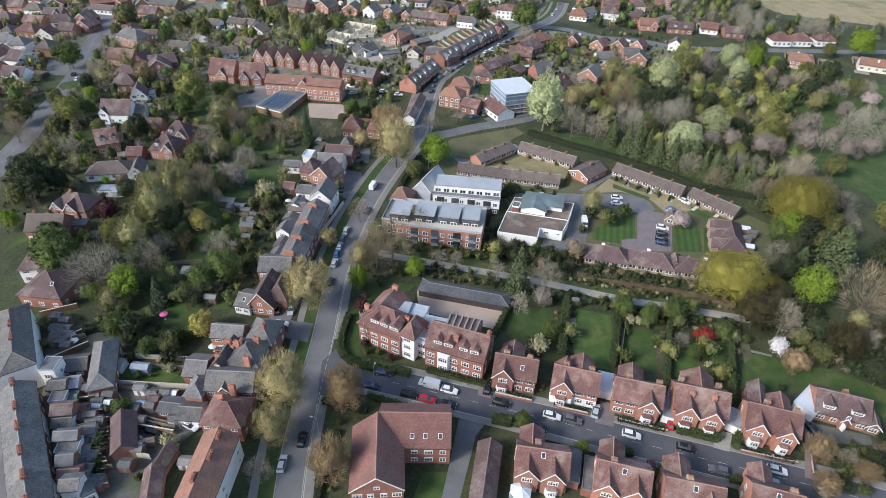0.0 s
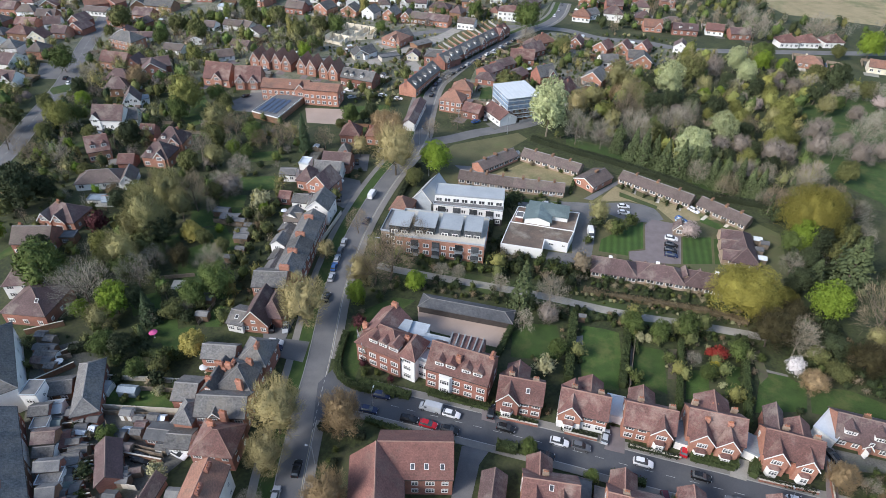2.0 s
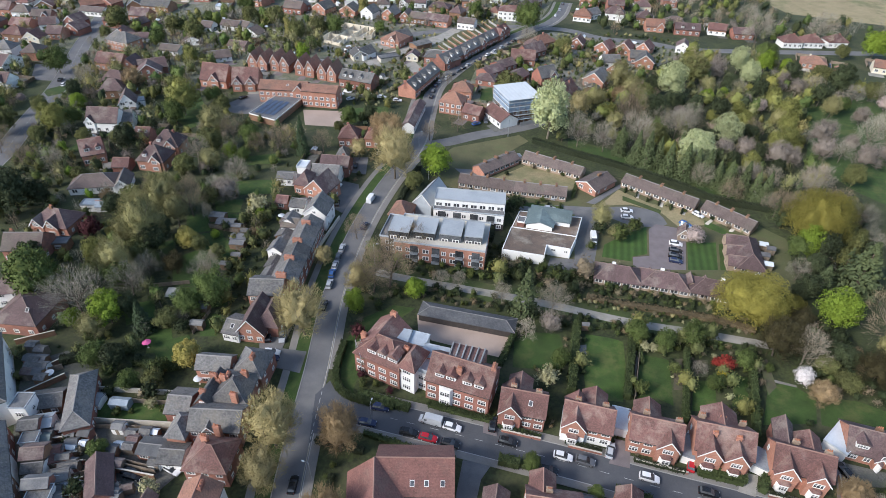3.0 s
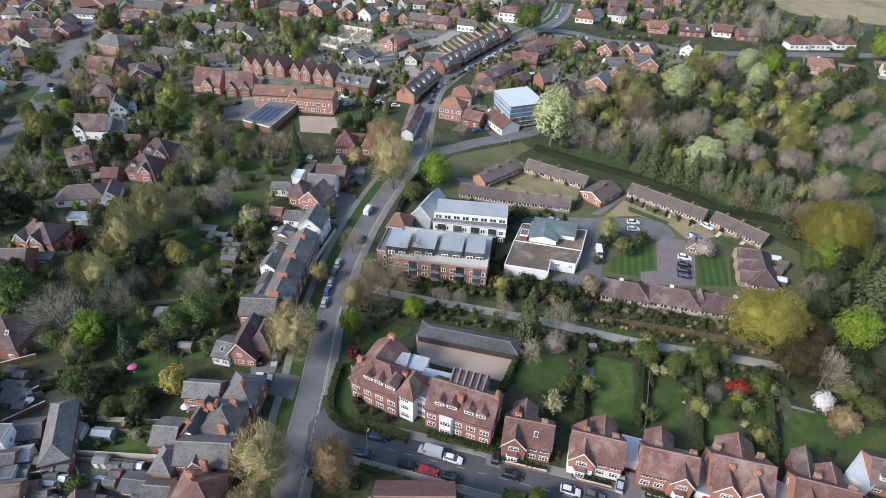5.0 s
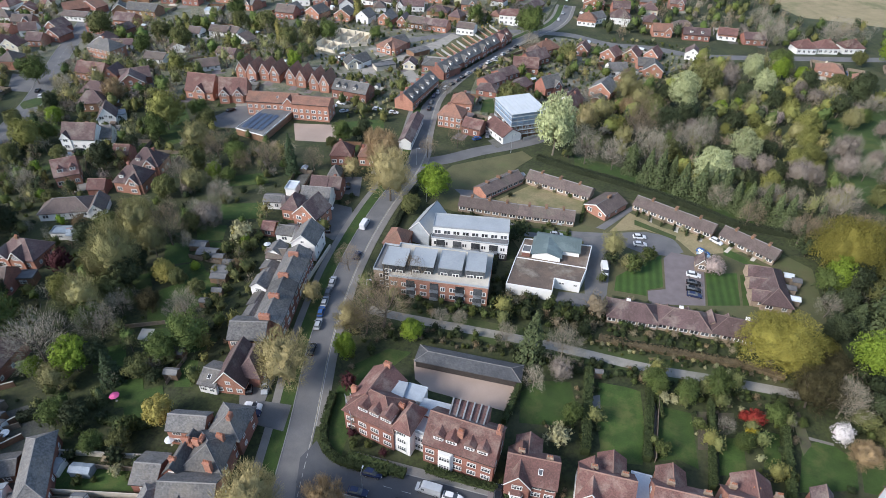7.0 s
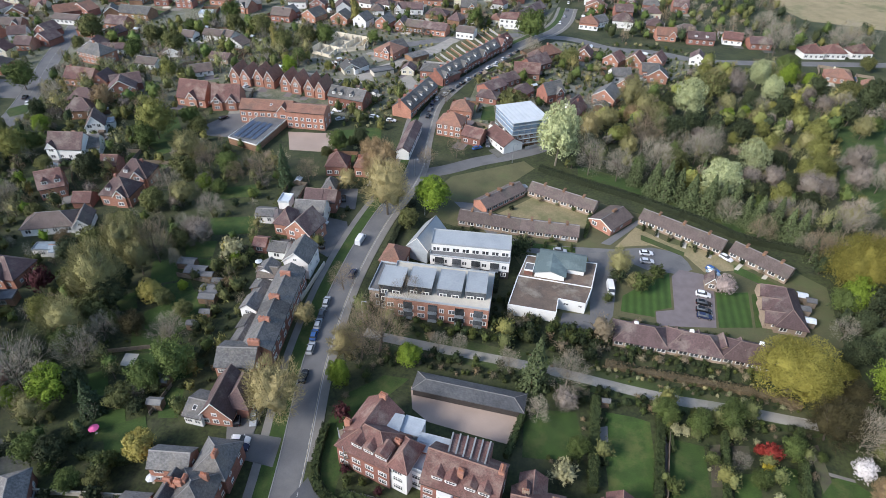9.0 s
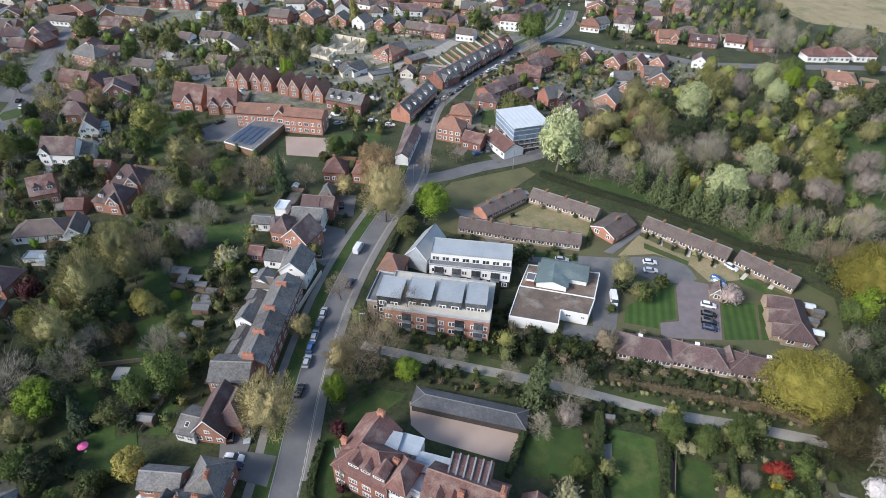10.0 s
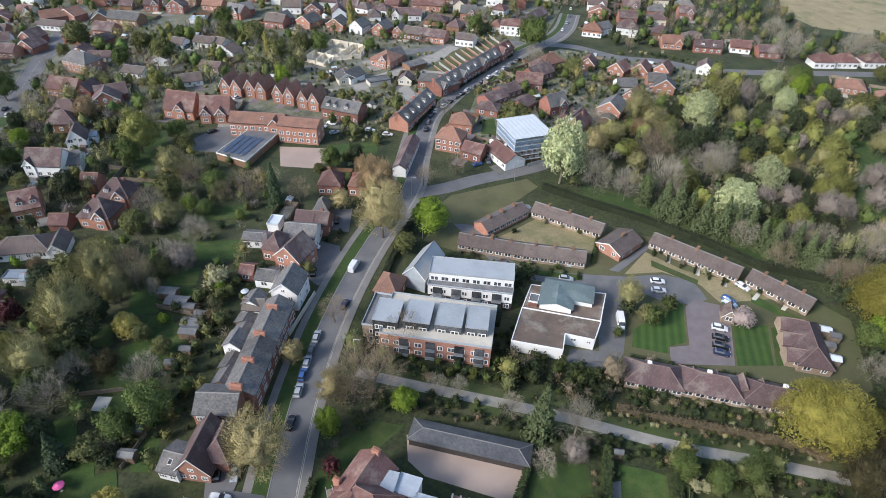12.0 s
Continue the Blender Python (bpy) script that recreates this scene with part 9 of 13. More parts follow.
plant("dark", 100.3, 173.1, 1.25)
plant("olive", 101.2, 152.2, 1.20)
plant("brown_oak", 91.8, 136.6, 0.88)
plant("olive", 110.8, 199.0, 1.34)
plant("dark_shrub", 72.6, 148.3, 1.55)
plant("dark_shrub", 74.3, 143.8, 1.78)
plant("dark_shrub", 70.9, 140.2, 1.32)
plant("olive_bud", -125.5, 132.5, 1.24, tall=1.35, label='tall tree hazy with pale olive buds')
plant("olive_bud", -132.5, 131.9, 0.67, tall=1.20)
plant("gold", -134.5, 121.4, 0.63, tall=1.30, label='yellow-green tree coming into leaf')
plant("olive_bud", -124.3, 118.4, 0.97, tall=1.10)
plant("grey", -123.7, 101.4, 1.65, tall=0.90, label='wide grey-brown bare tree with fine twigs')
plant("grey", -116.4, 112.3, 1.10)
plant("lime", -114.4, 101.0, 1.09)
plant("lime", -122.4, 97.3, 0.58, tall=1.10)
plant("olive_bud", -115.3, 95.5, 0.70, tall=0.90)
plant("conifer", -104.2, 100.9, 1.03, tall=0.80)
plant("dark", -111.2, 104.0, 0.76, tall=1.10)
plant("pale_bare", -99.0, 123.3, 0.92)
plant("lemon", -114.0, 136.3, 0.94, tall=1.10)
plant("bare", -122.3, 151.8, 1.17, tall=1.10)
plant("olive_bud", -123.5, 145.4, 0.81, tall=1.20)
plant("olive_bud", -130.7, 150.1, 1.08, tall=1.20)
plant("brown_oak", -109.9, 123.7, 0.72)
plant("green", -116.3, 124.1, 0.35, tall=1.60)
plant("green", -92.5, 115.3, 0.99)
plant("maroon", -145.1, 131.7, 2.09, tall=1.30, label='broad dark maroon-leaved tree')
plant("maroon", -156.5, 135.7, 1.13)
plant("dark", -122.1, 131.5, 0.96, tall=1.10)
plant("olive", -123.4, 126.0, 1.13)
plant("green", -120.8, 114.4, 0.81)
plant("grey", -117.2, 121.2, 0.79)
plant("dark", -124.7, 139.3, 0.81)
plant("olive", -144.4, 151.9, 1.02)
plant("amber", -154.5, 151.1, 0.57)
plant("pale_bare", -115.6, 150.5, 0.43, tall=1.60)
plant("olive", -109.4, 135.7, 0.69)
plant("lime", -108.4, 142.6, 0.33)
plant("lemon", -141.0, 135.0, 0.59, tall=0.80)
plant("green", -96.6, 109.6, 0.77)
plant("olive", -99.4, 104.1, 0.87, tall=0.80)
plant("dark_shrub", -94.5, 102.9, 1.33)
plant("grey", -96.7, 106.4, 0.49)
plant("dark", -147.7, 145.7, 0.95, tall=0.80)
plant("olive", -101.9, 133.1, 0.68)
plant("olive", -119.8, 160.0, 0.87)
plant("grey", -121.1, 165.1, 0.86)
plant("mauve", 99.0, 267.5, 1.43, tall=1.10)
plant("mauve", 96.9, 256.5, 1.14)
plant("grey", 103.6, 255.2, 0.93, tall=1.10)
plant("mauve", 112.3, 252.8, 1.30)
plant("mauve", 122.9, 297.3, 1.04)
plant("grey", 117.8, 270.2, 1.37, tall=1.10)
plant("olive", 103.0, 236.0, 1.07, tall=1.10, label='olive-brown tree in the park')
plant("grey", 128.4, 287.2, 1.17)
plant("mauve", 111.1, 268.8, 0.86)
plant("dark", 122.6, 333.0, 1.47, tall=1.10)
plant("green", 118.5, 310.3, 0.71)
plant("olive_bud", 111.5, 302.2, 0.84)
plant("pink", 139.7, 317.4, 1.34, tall=0.90)
plant("dark", 109.4, 314.8, 1.14)
plant("grey", 109.6, 327.0, 1.08)
plant("pale_bare", 86.6, 225.0, 1.29, tall=0.90)
plant("olive", 114.7, 338.8, 1.51)
plant("mauve", 122.6, 259.5, 1.07)
plant("grey", 129.6, 266.8, 1.25)
plant("mauve", 141.6, 293.3, 1.33)
plant("olive", 136.2, 328.9, 1.23)
plant("grey", 126.7, 322.1, 1.00)
plant("grey", 139.6, 325.3, 1.06)
plant("silver", 39.7, 301.2, 1.29)
plant("silver", 77.2, 349.4, 0.97)
plant("silver", 79.8, 331.1, 0.92)
plant("silver", 44.7, 232.6, 1.34, tall=0.85)
plant("silver", 58.3, 253.9, 1.11, tall=0.95)
plant("grey", -0.0, 239.6, 1.16, tall=1.25)
plant("grey", 10.5, 238.1, 1.09, tall=1.25)
plant("bare", 20.1, 264.5, 1.53, tall=1.10)
plant("olive_bud", 5.6, 277.8, 0.89)
plant("gold", 11.3, 270.3, 0.69)
plant("grey", 23.2, 244.2, 1.50, tall=1.10)
plant("olive_bud", 15.1, 303.8, 1.26)
plant("budding", -1.3, 269.0, 0.97)
plant("dark", 31.2, 270.8, 1.38)
plant("olive", 27.1, 293.4, 1.27)
plant("grey", 39.9, 259.0, 1.30)
plant("olive_bud", 53.3, 327.5, 1.26)
plant("mauve", 65.0, 338.4, 1.01, tall=1.60)
plant("grey", 46.9, 271.7, 1.18)
plant("olive_bud", 14.0, 258.8, 0.70)
plant("olive", 30.5, 249.9, 1.24)
plant("grey", 33.4, 265.8, 1.06)
plant("olive_bud", 21.0, 297.8, 0.93)
plant("grey", -0.5, 293.2, 1.06)
plant("green", 28.7, 276.4, 0.79, tall=1.30)
plant("amber", 16.0, 289.3, 0.90)
plant("green", -89.8, 65.9, 0.46)
plant("lime", 75.2, 182.6, 0.96, tall=1.30)
plant("cream_shrub", -102.1, 159.3, 2.45)
plant("dark_shrub", -91.5, 166.5, 1.70)
plant("grey", -67.2, 287.3, 0.77)
plant("green", -75.9, 401.5, 1.09)
plant("green", -40.1, 385.1, 1.71)
plant("pale_bare", -36.1, 358.1, 1.07)
plant("olive", -15.4, 352.3, 1.22)
plant("olive", -35.6, 280.1, 1.71)
plant("dark_shrub", -88.7, 82.4, 1.57)
plant("shrub", -91.5, 88.9, 1.74)
plant("cream_shrub", -74.5, 61, 1.37)
plant("dark_shrub", -88.4, 57.3, 1.37)
plant("shrub", -76, 52.3, 0.70)


def inside(p, poly):
    hit = False
    for (x0, y0), (x1, y1) in zip(poly, poly[1:] + poly[:1]):
        if (y0 > p[1]) != (y1 > p[1]) and p[0] < (x1 - x0) * (p[1] - y0) / (y1 - y0) + x0:
            hit = not hit
    return hit


def blocked(x, y, margin):
    for ln, off in ((main_line, 10.5), (side_line, 6.2), (west_line, 5.5), (cross_line, 4.5), (branch_line, 4.2), (track_line, 1.8), (estate_line, 3.0)):
        for p in ln:
            gap = off if ln is not main_line or x < p.x else 6.4
            if (p.x - x) ** 2 + (p.y - y) ** 2 < (gap + margin * 0.6) ** 2:
                return True
    for ob in PLACED:
        hx, hy, r, w, d = ob
        dx, dy = x - hx, y - hy
        c, s = math.cos(r), math.sin(r)
        if abs(dx * c + dy * s) < w / 2 + margin and abs(-dx * s + dy * c) < d / 2 + margin:
            return True
    return any(inside((x, y), q) for q in CLEAR)


def tinted(kind, i):
    """One of four tints of a kind's foliage."""
    a, b = PLANTS[kind][4]
    k = ((1.0, 1.0, 1.0), (1.16, 1.08, 0.95), (0.8, 0.85, 0.85), (0.92, 1.0, 0.95))[i]
    return leafy(f"foliage_{kind}_{'abcd'[i]}", tuple(p * q for p, q in zip(a, k)), tuple(p * q for p, q in zip(b, k)))


def scatter(poly, spacing, kinds, seed, size=(0.75, 1.2), margin=1.5, name="woodland", label="mixed spring woodland of many crowns"):
    """Countless plants of several kinds spread over a plot, clear of houses, roads and lawns: one object."""
    rng = random.Random(seed)
    xs, ys = [p[0] for p in poly], [p[1] for p in poly]
    chunks = []
    near = max(ys) < 168
    y = min(ys)
    while y < max(ys):
        x = min(xs)
        while x < max(xs):
            px, py = x + rng.uniform(-0.45, 0.45) * spacing, y + rng.uniform(-0.45, 0.45) * spacing
            kind, s, var, turn = rng.choice(kinds), rng.uniform(*size), rng.randrange(3), rng.uniform(0, 6.28)
            if inside((px, py), poly) and not blocked(px, py, margin):
                v, f, tv, tf = far_crown(kind, var, near)
                c, sn = math.cos(turn) * s, math.sin(turn) * s
                m = np.array([[c, sn, 0], [-sn, c, 0], [0, 0, s * rng.uniform(0.9, 1.2)]])
                o = np.array([px, py, 0.0])
                chunks.append((v @ m + o, f, tinted(kind, rng.randrange(4))))
                chunks.append((tv @ m + o, tf, PLANTS[kind][5]))
            x += spacing
        y += spacing
    if chunks:
        tagged(new(name, mixed_mesh(name, chunks)), label, name.replace("_", " "), kind="stuff")


# ---- hedges, fences and walls ----
hedge([(-51.8, 110.3), (-50.4, 101.6), (-48.5, 96.9), (-44.4, 94), (-33, 93.8)], 1.6, 1.6)
hedge([(-11.4, 112.3), (-9.1, 124.9)], 1.4, 2.0)
hedge([(6.7, 132.8), (7, 108.9)], 2.0, 2.6)
hedge([(21.7, 134.6), (20.1, 110.6)], 1.7, 2.2)
hedge([(35.2, 130.2), (33.2, 107.1)], 1.3, 2.2)
hedge([(48.4, 106), (51.9, 135.5)], 1.5, 2.4)
hedge([(-25.8, 97.1), (-19, 96.4), (-10, 96.2)], 1.2, 1.2)
hedge([(-8.7, 95.1), (1.2, 94.6)], 0.8, 1.0)
hedge([(34.8, 94.5), (44.7, 94.7)], 1.6, 1.8, "hedge")
hedge([(47.5, 92.8), (50, 100.2)], 1.8, 2.0)
hedge([(-7, 86.1), (-2.4, 86.2)], 2.0, 2.2)
hedge([(-18.2, 238.4), (-1.7, 232.2), (17.3, 226.4), (39.2, 217.4), (51.3, 210.8), (69.2, 208.8)], 2.0, 2.2, "hedge_dark", label='long dark green hedge behind the bungalows')
hedge([(23.9, 123), (22.7, 130.7)], 0.9, 1.5)
hedge([(54.3, 143.1), (45.1, 144.9), (25.6, 144.7), (8.8, 145)], 2.2, 1.3, "hedge_brown", label='scrubby brown bramble bank beside the path')
hedge([(-37.4, 85.3), (-25.8, 84.4), (-16.1, 84.2)], 1.2, 1.2, "hedge")
hedge([(2.2, 212.2), (1, 198.3)], 1, 1.2)
hedge([(-24.8, 184.6), (-23.1, 164.2)], 2.0, 2.0, "hedge_dark")
fence([(-97.6, 72.6), (-79, 76.2)], 2.0, label='pale concrete panel fence between gardens', material=CONCRETE)
fence([(-82.5, 56.6), (-76.6, 57.1)], 2.0, material=CONCRETE, label='white panel fence in a back yard')
fence([(-120.9, 79.8), (-115.2, 84.3)], 1.8)
fence([(-87.6, 64.6), (-75.9, 65)], 1.8)
fence([(-95.3, 79.2), (-82.5, 81.5)], 1.6)
fence([(-91.5, 102.9), (-91.6, 111.7)], 1.2)
fence([(21.9, 111), (23.6, 131)], 1.6)
fence([(-89.2, 61.8), (-94.3, 58.1)], 1.6)
fence([(-100.4, 63.6), (-93.9, 67)], 1.6)
fence([(-96.4, 60.6), (-91.3, 63.6)], 1.6)
fence([(-113.7, 147.3), (-102.7, 146.9)], 1.6)
fence([(-112.8, 116.7), (-103.7, 120.7)], 1.4)
garden_wall([(-7.6, 94), (1.3, 93.9)], 0.9, 0.3, BRICK, 'low brick front garden wall')
garden_wall([(7.4, 93.8), (14.7, 93.6)], 0.9, 0.3, BRICK, 'low brick front garden wall')
garden_wall([(21.9, 93.9), (32.8, 93.5)], 0.9, 0.3, BRICK, 'low brick front garden wall')
garden_wall([(48.7, 92.4), (60.5, 92.3)], 0.9, 0.3, BRICK, 'low brick front garden wall')
garden_wall([(-74.6, 163.5), (-74.6, 146.8)], 1.4, 0.3, CONCRETE, 'pale rendered boundary wall beside the footway')

# ---- sheds and small things ----
shed(-95.8, 111.9, 8, 4, 2.4, 2.0, None, None)
shed(-91.4, 105.4, 9, 3.4, 2.04, 2.0, None, None)
flat("patio_slab", "pale concrete slab in a garden", "slab", [(-107.7, 113.9), (-108.7, 117.6), (-105.4, 118.3), (-104.3, 114.3)], -0.1, 0.16, CONCRETE)
shed(-98.8, 144, 8, 4, 2.4, 2.0, None, None)
shed(-104.2, 148.5, 8, 3.4, 2.04, 2.0, None, None)
shed(-99.9, 146.8, 8, 3.2, 1.92, 2.0, None, None)
shed(-113.1, 152.3, 8, 5, 3.0, 2.0, None, None)
shed(9, 132, 8, 2, 1.2, 2.0, None, None)
shed(22.5, 132.5, 8, 2.4, 1.44, 2.0, None, None)
shed(-94.1, 111.6, 9, 4, 2.4, 2.0, None, None)
shed(-108.5, 149.4, 8, 6, 3.5999999999999996, 2.0, None, None)
shed(-100.3, 143.2, 9, 5, 3.0, 2.0, None, None)
shed(-99.2, 140.3, 9, 4.6, 2.76, 2.0, None, None)
shed(-96.4, 134.6, 9, 3, 1.7999999999999998, 2.0, None, None)
shed(-97.3, 129.9, 9, 3, 1.7999999999999998, 2.0, None, None)
shed(-95.9, 69, 9, 2.6, 2.2, 2.0, BRICK, GREYFELT, 'small flat-roofed yard outhouse')
shed(-104.3, 65.9, 9, 2.6, 2.2, 2.0, BRICK, GREYFELT, 'small flat-roofed yard outhouse')
shed(-98.9, 62.4, 9, 2.6, 2.2, 2.0, BROWNB, GREYFELT, 'small flat-roofed yard outhouse')
shed(-94.5, 58.8, 10, 2.6, 2.2, 2.0, BROWNB, GREYFELT, 'small flat-roofed yard outhouse')
shed(-87.6, 67, 9, 2.6, 2.2, 2.0, BROWNB, GREYFELT, 'small flat-roofed yard outhouse')
shed(-90, 72.4, 9, 2.6, 2.2, 2.0, WHITE, GREYFELT, 'small flat-roofed yard outhouse')
shed(-80, 54, 10, 2.6, 2.2, 2.0, BRICK, GREYFELT, 'small flat-roofed yard outhouse')
shed(-68.3, 57.7, 10, 2.6, 2.2, 2.0, WHITE, GREYFELT, 'small flat-roofed yard outhouse')
shed(-121.1, 84.5, 9, 2.6, 2.2, 2.0, BROWNB, GREYFELT, 'small flat-roofed yard outhouse')
shed(-103.6, 67, 9, 2.6, 2.2, 2.0, BRICK, GREYFELT, 'small flat-roofed yard outhouse')
shed(-83.7, 48.3, 10, 2.6, 2.2, 2.0, BRICK, GREYFELT, 'small flat-roofed yard outhouse')
shed(-98.4, 61.7, 35, 5, 3, 2, None, TILE, 'small outhouse with a red roof')
shed(-32.5, 153.3, -0, 2.6, 2.2, 2.0, FENCEWOOD, PALEMETAL, 'garden shed behind the almshouse')
shed(62.9, 184.4, -2, 2.6, 2.2, 2.0, FENCEWOOD, PALEMETAL, 'garden shed behind the almshouse')
shed(62.4, 178.5, -2, 2.6, 2.2, 2.0, FENCEWOOD, GREYFELT, 'garden shed behind the almshouse')
shed(64.8, 182.6, -2, 2.6, 2.2, 2.0, FENCEWOOD, GREYFELT, 'garden shed behind the almshouse')
shed(62.5, 173.7, -1, 2.6, 2.2, 2.0, FENCEWOOD, PALEMETAL, 'garden shed behind the almshouse')
lamp_post(-52.4, 248.2, 0, 8)
lamp_post(-44.2, 72.2, 180, 6)
lamp_post(-54.5, 142.1, 0, 9)
lamp_post(-37, 89.3, 90, 6)
lamp_post(-52.4, 197.1, 0, 6)
lamp_post(52.8, 87, 90, 6)
lamp_post(-29.1, 241, 0, 8)
lamp_post(-62.9, 221.1, 0, 7)

# ---- building site, scaffold, solar panels and ornaments ----

def scaffolded_building(x, y, rot, w, d, h):
    """A building shell wrapped in scaffold lifts, blue netting above and a white sheeted roof."""
    ob = thing("scaffolded_building", "building under scaffold, blue netting, white sheeted roof", "building", x, y, 0, rot)
    core = part("wall", Shape().box(-w / 2 + 1.3, -d / 2 + 1.3, -0.2, w / 2 - 1.3, d / 2 - 1.3, h - 1.2, BROWNB), ob)
    for z in (1.0, 3.8, 6.4):
        for i in range(5):
            put_window(core, pose(-w / 2 + 2.4 + i * (w - 4.8) / 4, -d / 2 + 1.296, z), 1.2, 1.5)
    nx, ny = max(2, round(w / 2.4)), max(2, round(d / 2.4))
    spots = [(-w / 2 + w * i / nx, -d / 2) for i in range(nx + 1)] + [(-w / 2 + w * i / nx, d / 2) for i in range(nx + 1)]
    spots += [(-w / 2, -d / 2 + d * i / ny) for i in range(1, ny)] + [(w / 2, -d / 2 + d * i / ny) for i in range(1, ny)]
    for px, py in spots:
        part("standard", Shape().tube((px, py, 0), (px, py, h), 0.1, 0.1, STEEL, 6), ob)
    lift = 2.0
    k = 1
    while k * lift < h - 0.5:
        z = k * lift
        for x0, y0, x1, y1 in ((-w / 2, -d / 2, w / 2, -d / 2 + 0.9), (-w / 2, d / 2 - 0.9, w / 2, d / 2), (-w / 2, -d / 2 + 0.9, -w / 2 + 0.9, d / 2 - 0.9), (w / 2 - 0.9, -d / 2 + 0.9, w / 2, d / 2 - 0.9)):
            part("scaffold_board", Shape().box(x0, y0, z, x1, y1, z + 0.06, FENCEWOOD), ob)
        part("toe_board", Shape().box(-w / 2, -d / 2 - 0.09, z - 0.1, w / 2, -d / 2 - 0.05, z + 0.28, PALEMETAL), ob)
        part("toe_board", Shape().box(-w / 2 - 0.09, -d / 2, z - 0.1, -w / 2 - 0.05, d / 2, z + 0.28, PALEMETAL), ob)
        for zz in (z + 0.5, z + 1.0):
            for sg in (-1, 1):
                part("ledger", Shape().tube((-w / 2, sg * d / 2, zz), (w / 2, sg * d / 2, zz), 0.07, 0.07, STEEL, 6), ob)
                part("ledger", Shape().tube((sg * w / 2, -d / 2, zz), (sg * w / 2, d / 2, zz), 0.07, 0.07, STEEL, 6), ob)
        k += 1
    z0, z1 = h * 0.5, h - 0.1
    for i in range(nx):
        a, b = -w / 2 + w * i / nx + 0.04, -w / 2 + w * (i + 1) / nx - 0.04
        for zz0, zz1 in ((z0, (z0 + z1) / 2 - 0.1), ((z0 + z1) / 2 + 0.1, z1)):
            part("net", Shape().box(a, -d / 2 + 0.1, zz0, b, -d / 2 + 0.12, zz1, BLUENET), ob, "blue debris netting")
    for i in range(ny):
        a, b = -d / 2 + d * i / ny + 0.04, -d / 2 + d * (i + 1) / ny - 0.04
        for zz0, zz1 in ((z0, (z0 + z1) / 2 - 0.1), ((z0 + z1) / 2 + 0.1, z1)):
            part("net", Shape().box(-w / 2 + 0.1, a, zz0, -w / 2 + 0.12, b, zz1, BLUENET), ob, "blue debris netting")
    n = 9
    for i in range(n):
        a, b = -w / 2 - 0.4 + (w + 0.8) * i / n, -w / 2 - 0.4 + (w + 0.8) * (i + 1) / n - 0.05
        part("roof_sheet", Shape().prism([(a, h), (a, h + 0.08), ((a + b) / 2, h + 0.16), (b, h + 0.08), (b, h)], -d / 2 - 0.4, d / 2 + 0.4, "y", TARP), ob)
    return ob


scaffolded_building(-29.2, 263.3, 32.7, 15.6, 17.4, 11.4)

flat("site_slab", "pale concrete slab of the building site", "slab", [(-152.2, 330.4), (-149.2, 359.4), (-127.2, 356), (-126, 344.4), (-139, 335.6), (-139.4, 326.4)], -0.1, 0.204, SANDBLOCK)


def building_shell():
    """New blockwork walls standing without a roof, room by room, with gaps for doors and windows."""
    ob = thing("building_shell", "roofless new building of pale blockwork walls", "building site", -140, 343)
    for x0, y0, x1, y1, h in ((-151.6, 331, -148.6, 358.7, 2.6), (-148.6, 358.7, -127.8, 355.3, 2.6), (-127.8, 355.3, -126.9, 345, 2.0), (-126.9, 345, -139.6, 336.4, 1.4), (-139.6, 336.4, -140.2, 327.2, 1.6), (-140.2, 327.2, -151.6, 331, 1.2),
                              (-150.7, 340, -138.6, 337.2, 1.9), (-149.7, 349.4, -135.5, 346.6, 2.2), (-145.6, 329.5, -143.0, 357.6, 2.0), (-137.4, 338.2, -135.0, 356.3, 2.2), (-131.4, 342.4, -130.4, 355.6, 1.8)):
        h *= 1.35
        L, ang = math.hypot(x1 - x0, y1 - y0), math.degrees(math.atan2(y1 - y0, x1 - x0))
        n = max(1, round(L / 5.2))
        for k in range(n):
            part("wall_run", Shape().box(L * k / n + 0.35, -0.17, 0.1, L * (k + 1) / n - 0.35, 0.17, h, SANDBLOCK), ob, at=pose(x0 + 140, y0 - 343, 0, 0, 0, ang))
            if h > 2.4:
                part("lintel", Shape().box(L * k / n - 0.35, -0.17, h - 0.45, L * k / n + 0.35, 0.17, h, SANDBLOCK), ob, at=pose(x0 + 140, y0 - 343, 0, 0, 0, ang))
    return ob


building_shell()

def solar_array(x, y, z, rot, rows, cols):
    ob = thing("solar_array", "rows of dark blue solar panels on the flat roof", "solar panels", x, y, z, rot)
    me = Shape().box(0, 0, 0.1, 0.98, 1.6, 0.15, SOLAR).box(-0.02, -0.03, 0.05, 1.0, 1.63, 0.096, STEEL).mesh("solar_panel")
    for r in range(rows):
        for c in range(cols):
            part("solar_panel", me, ob, at=pose(c * 1.04, r * 2.6, 0.1, 12, 0, 0))
    return ob


solar_array(-129.8, 225.3, 3.08, 87.2, 4, 14)


def parasol(x, y, material, words):
    ob = thing("parasol", words, "parasol", x, y)
    part("pole", Shape().tube((0, 0, 0), (0, 0, 2.4), 0.03, 0.03, STEEL, 6), ob)
    s = Shape()
    rim = [(1.15 * math.cos(i * math.tau / 8), 1.15 * math.sin(i * math.tau / 8), 2.0) for i in range(8)]
    s.add(rim + [(0, 0, 2.5), (0, 0, 2.42)], [(i, (i + 1) % 8, 8) for i in range(8)] + [((i + 1) % 8, i, 9) for i in range(8)], material)
    part("canopy", s, ob)
    part("base", Shape().tube((0, 0, 0), (0, 0, 0.12), 0.3, 0.26, CONCRETE, 10), ob)
    return ob

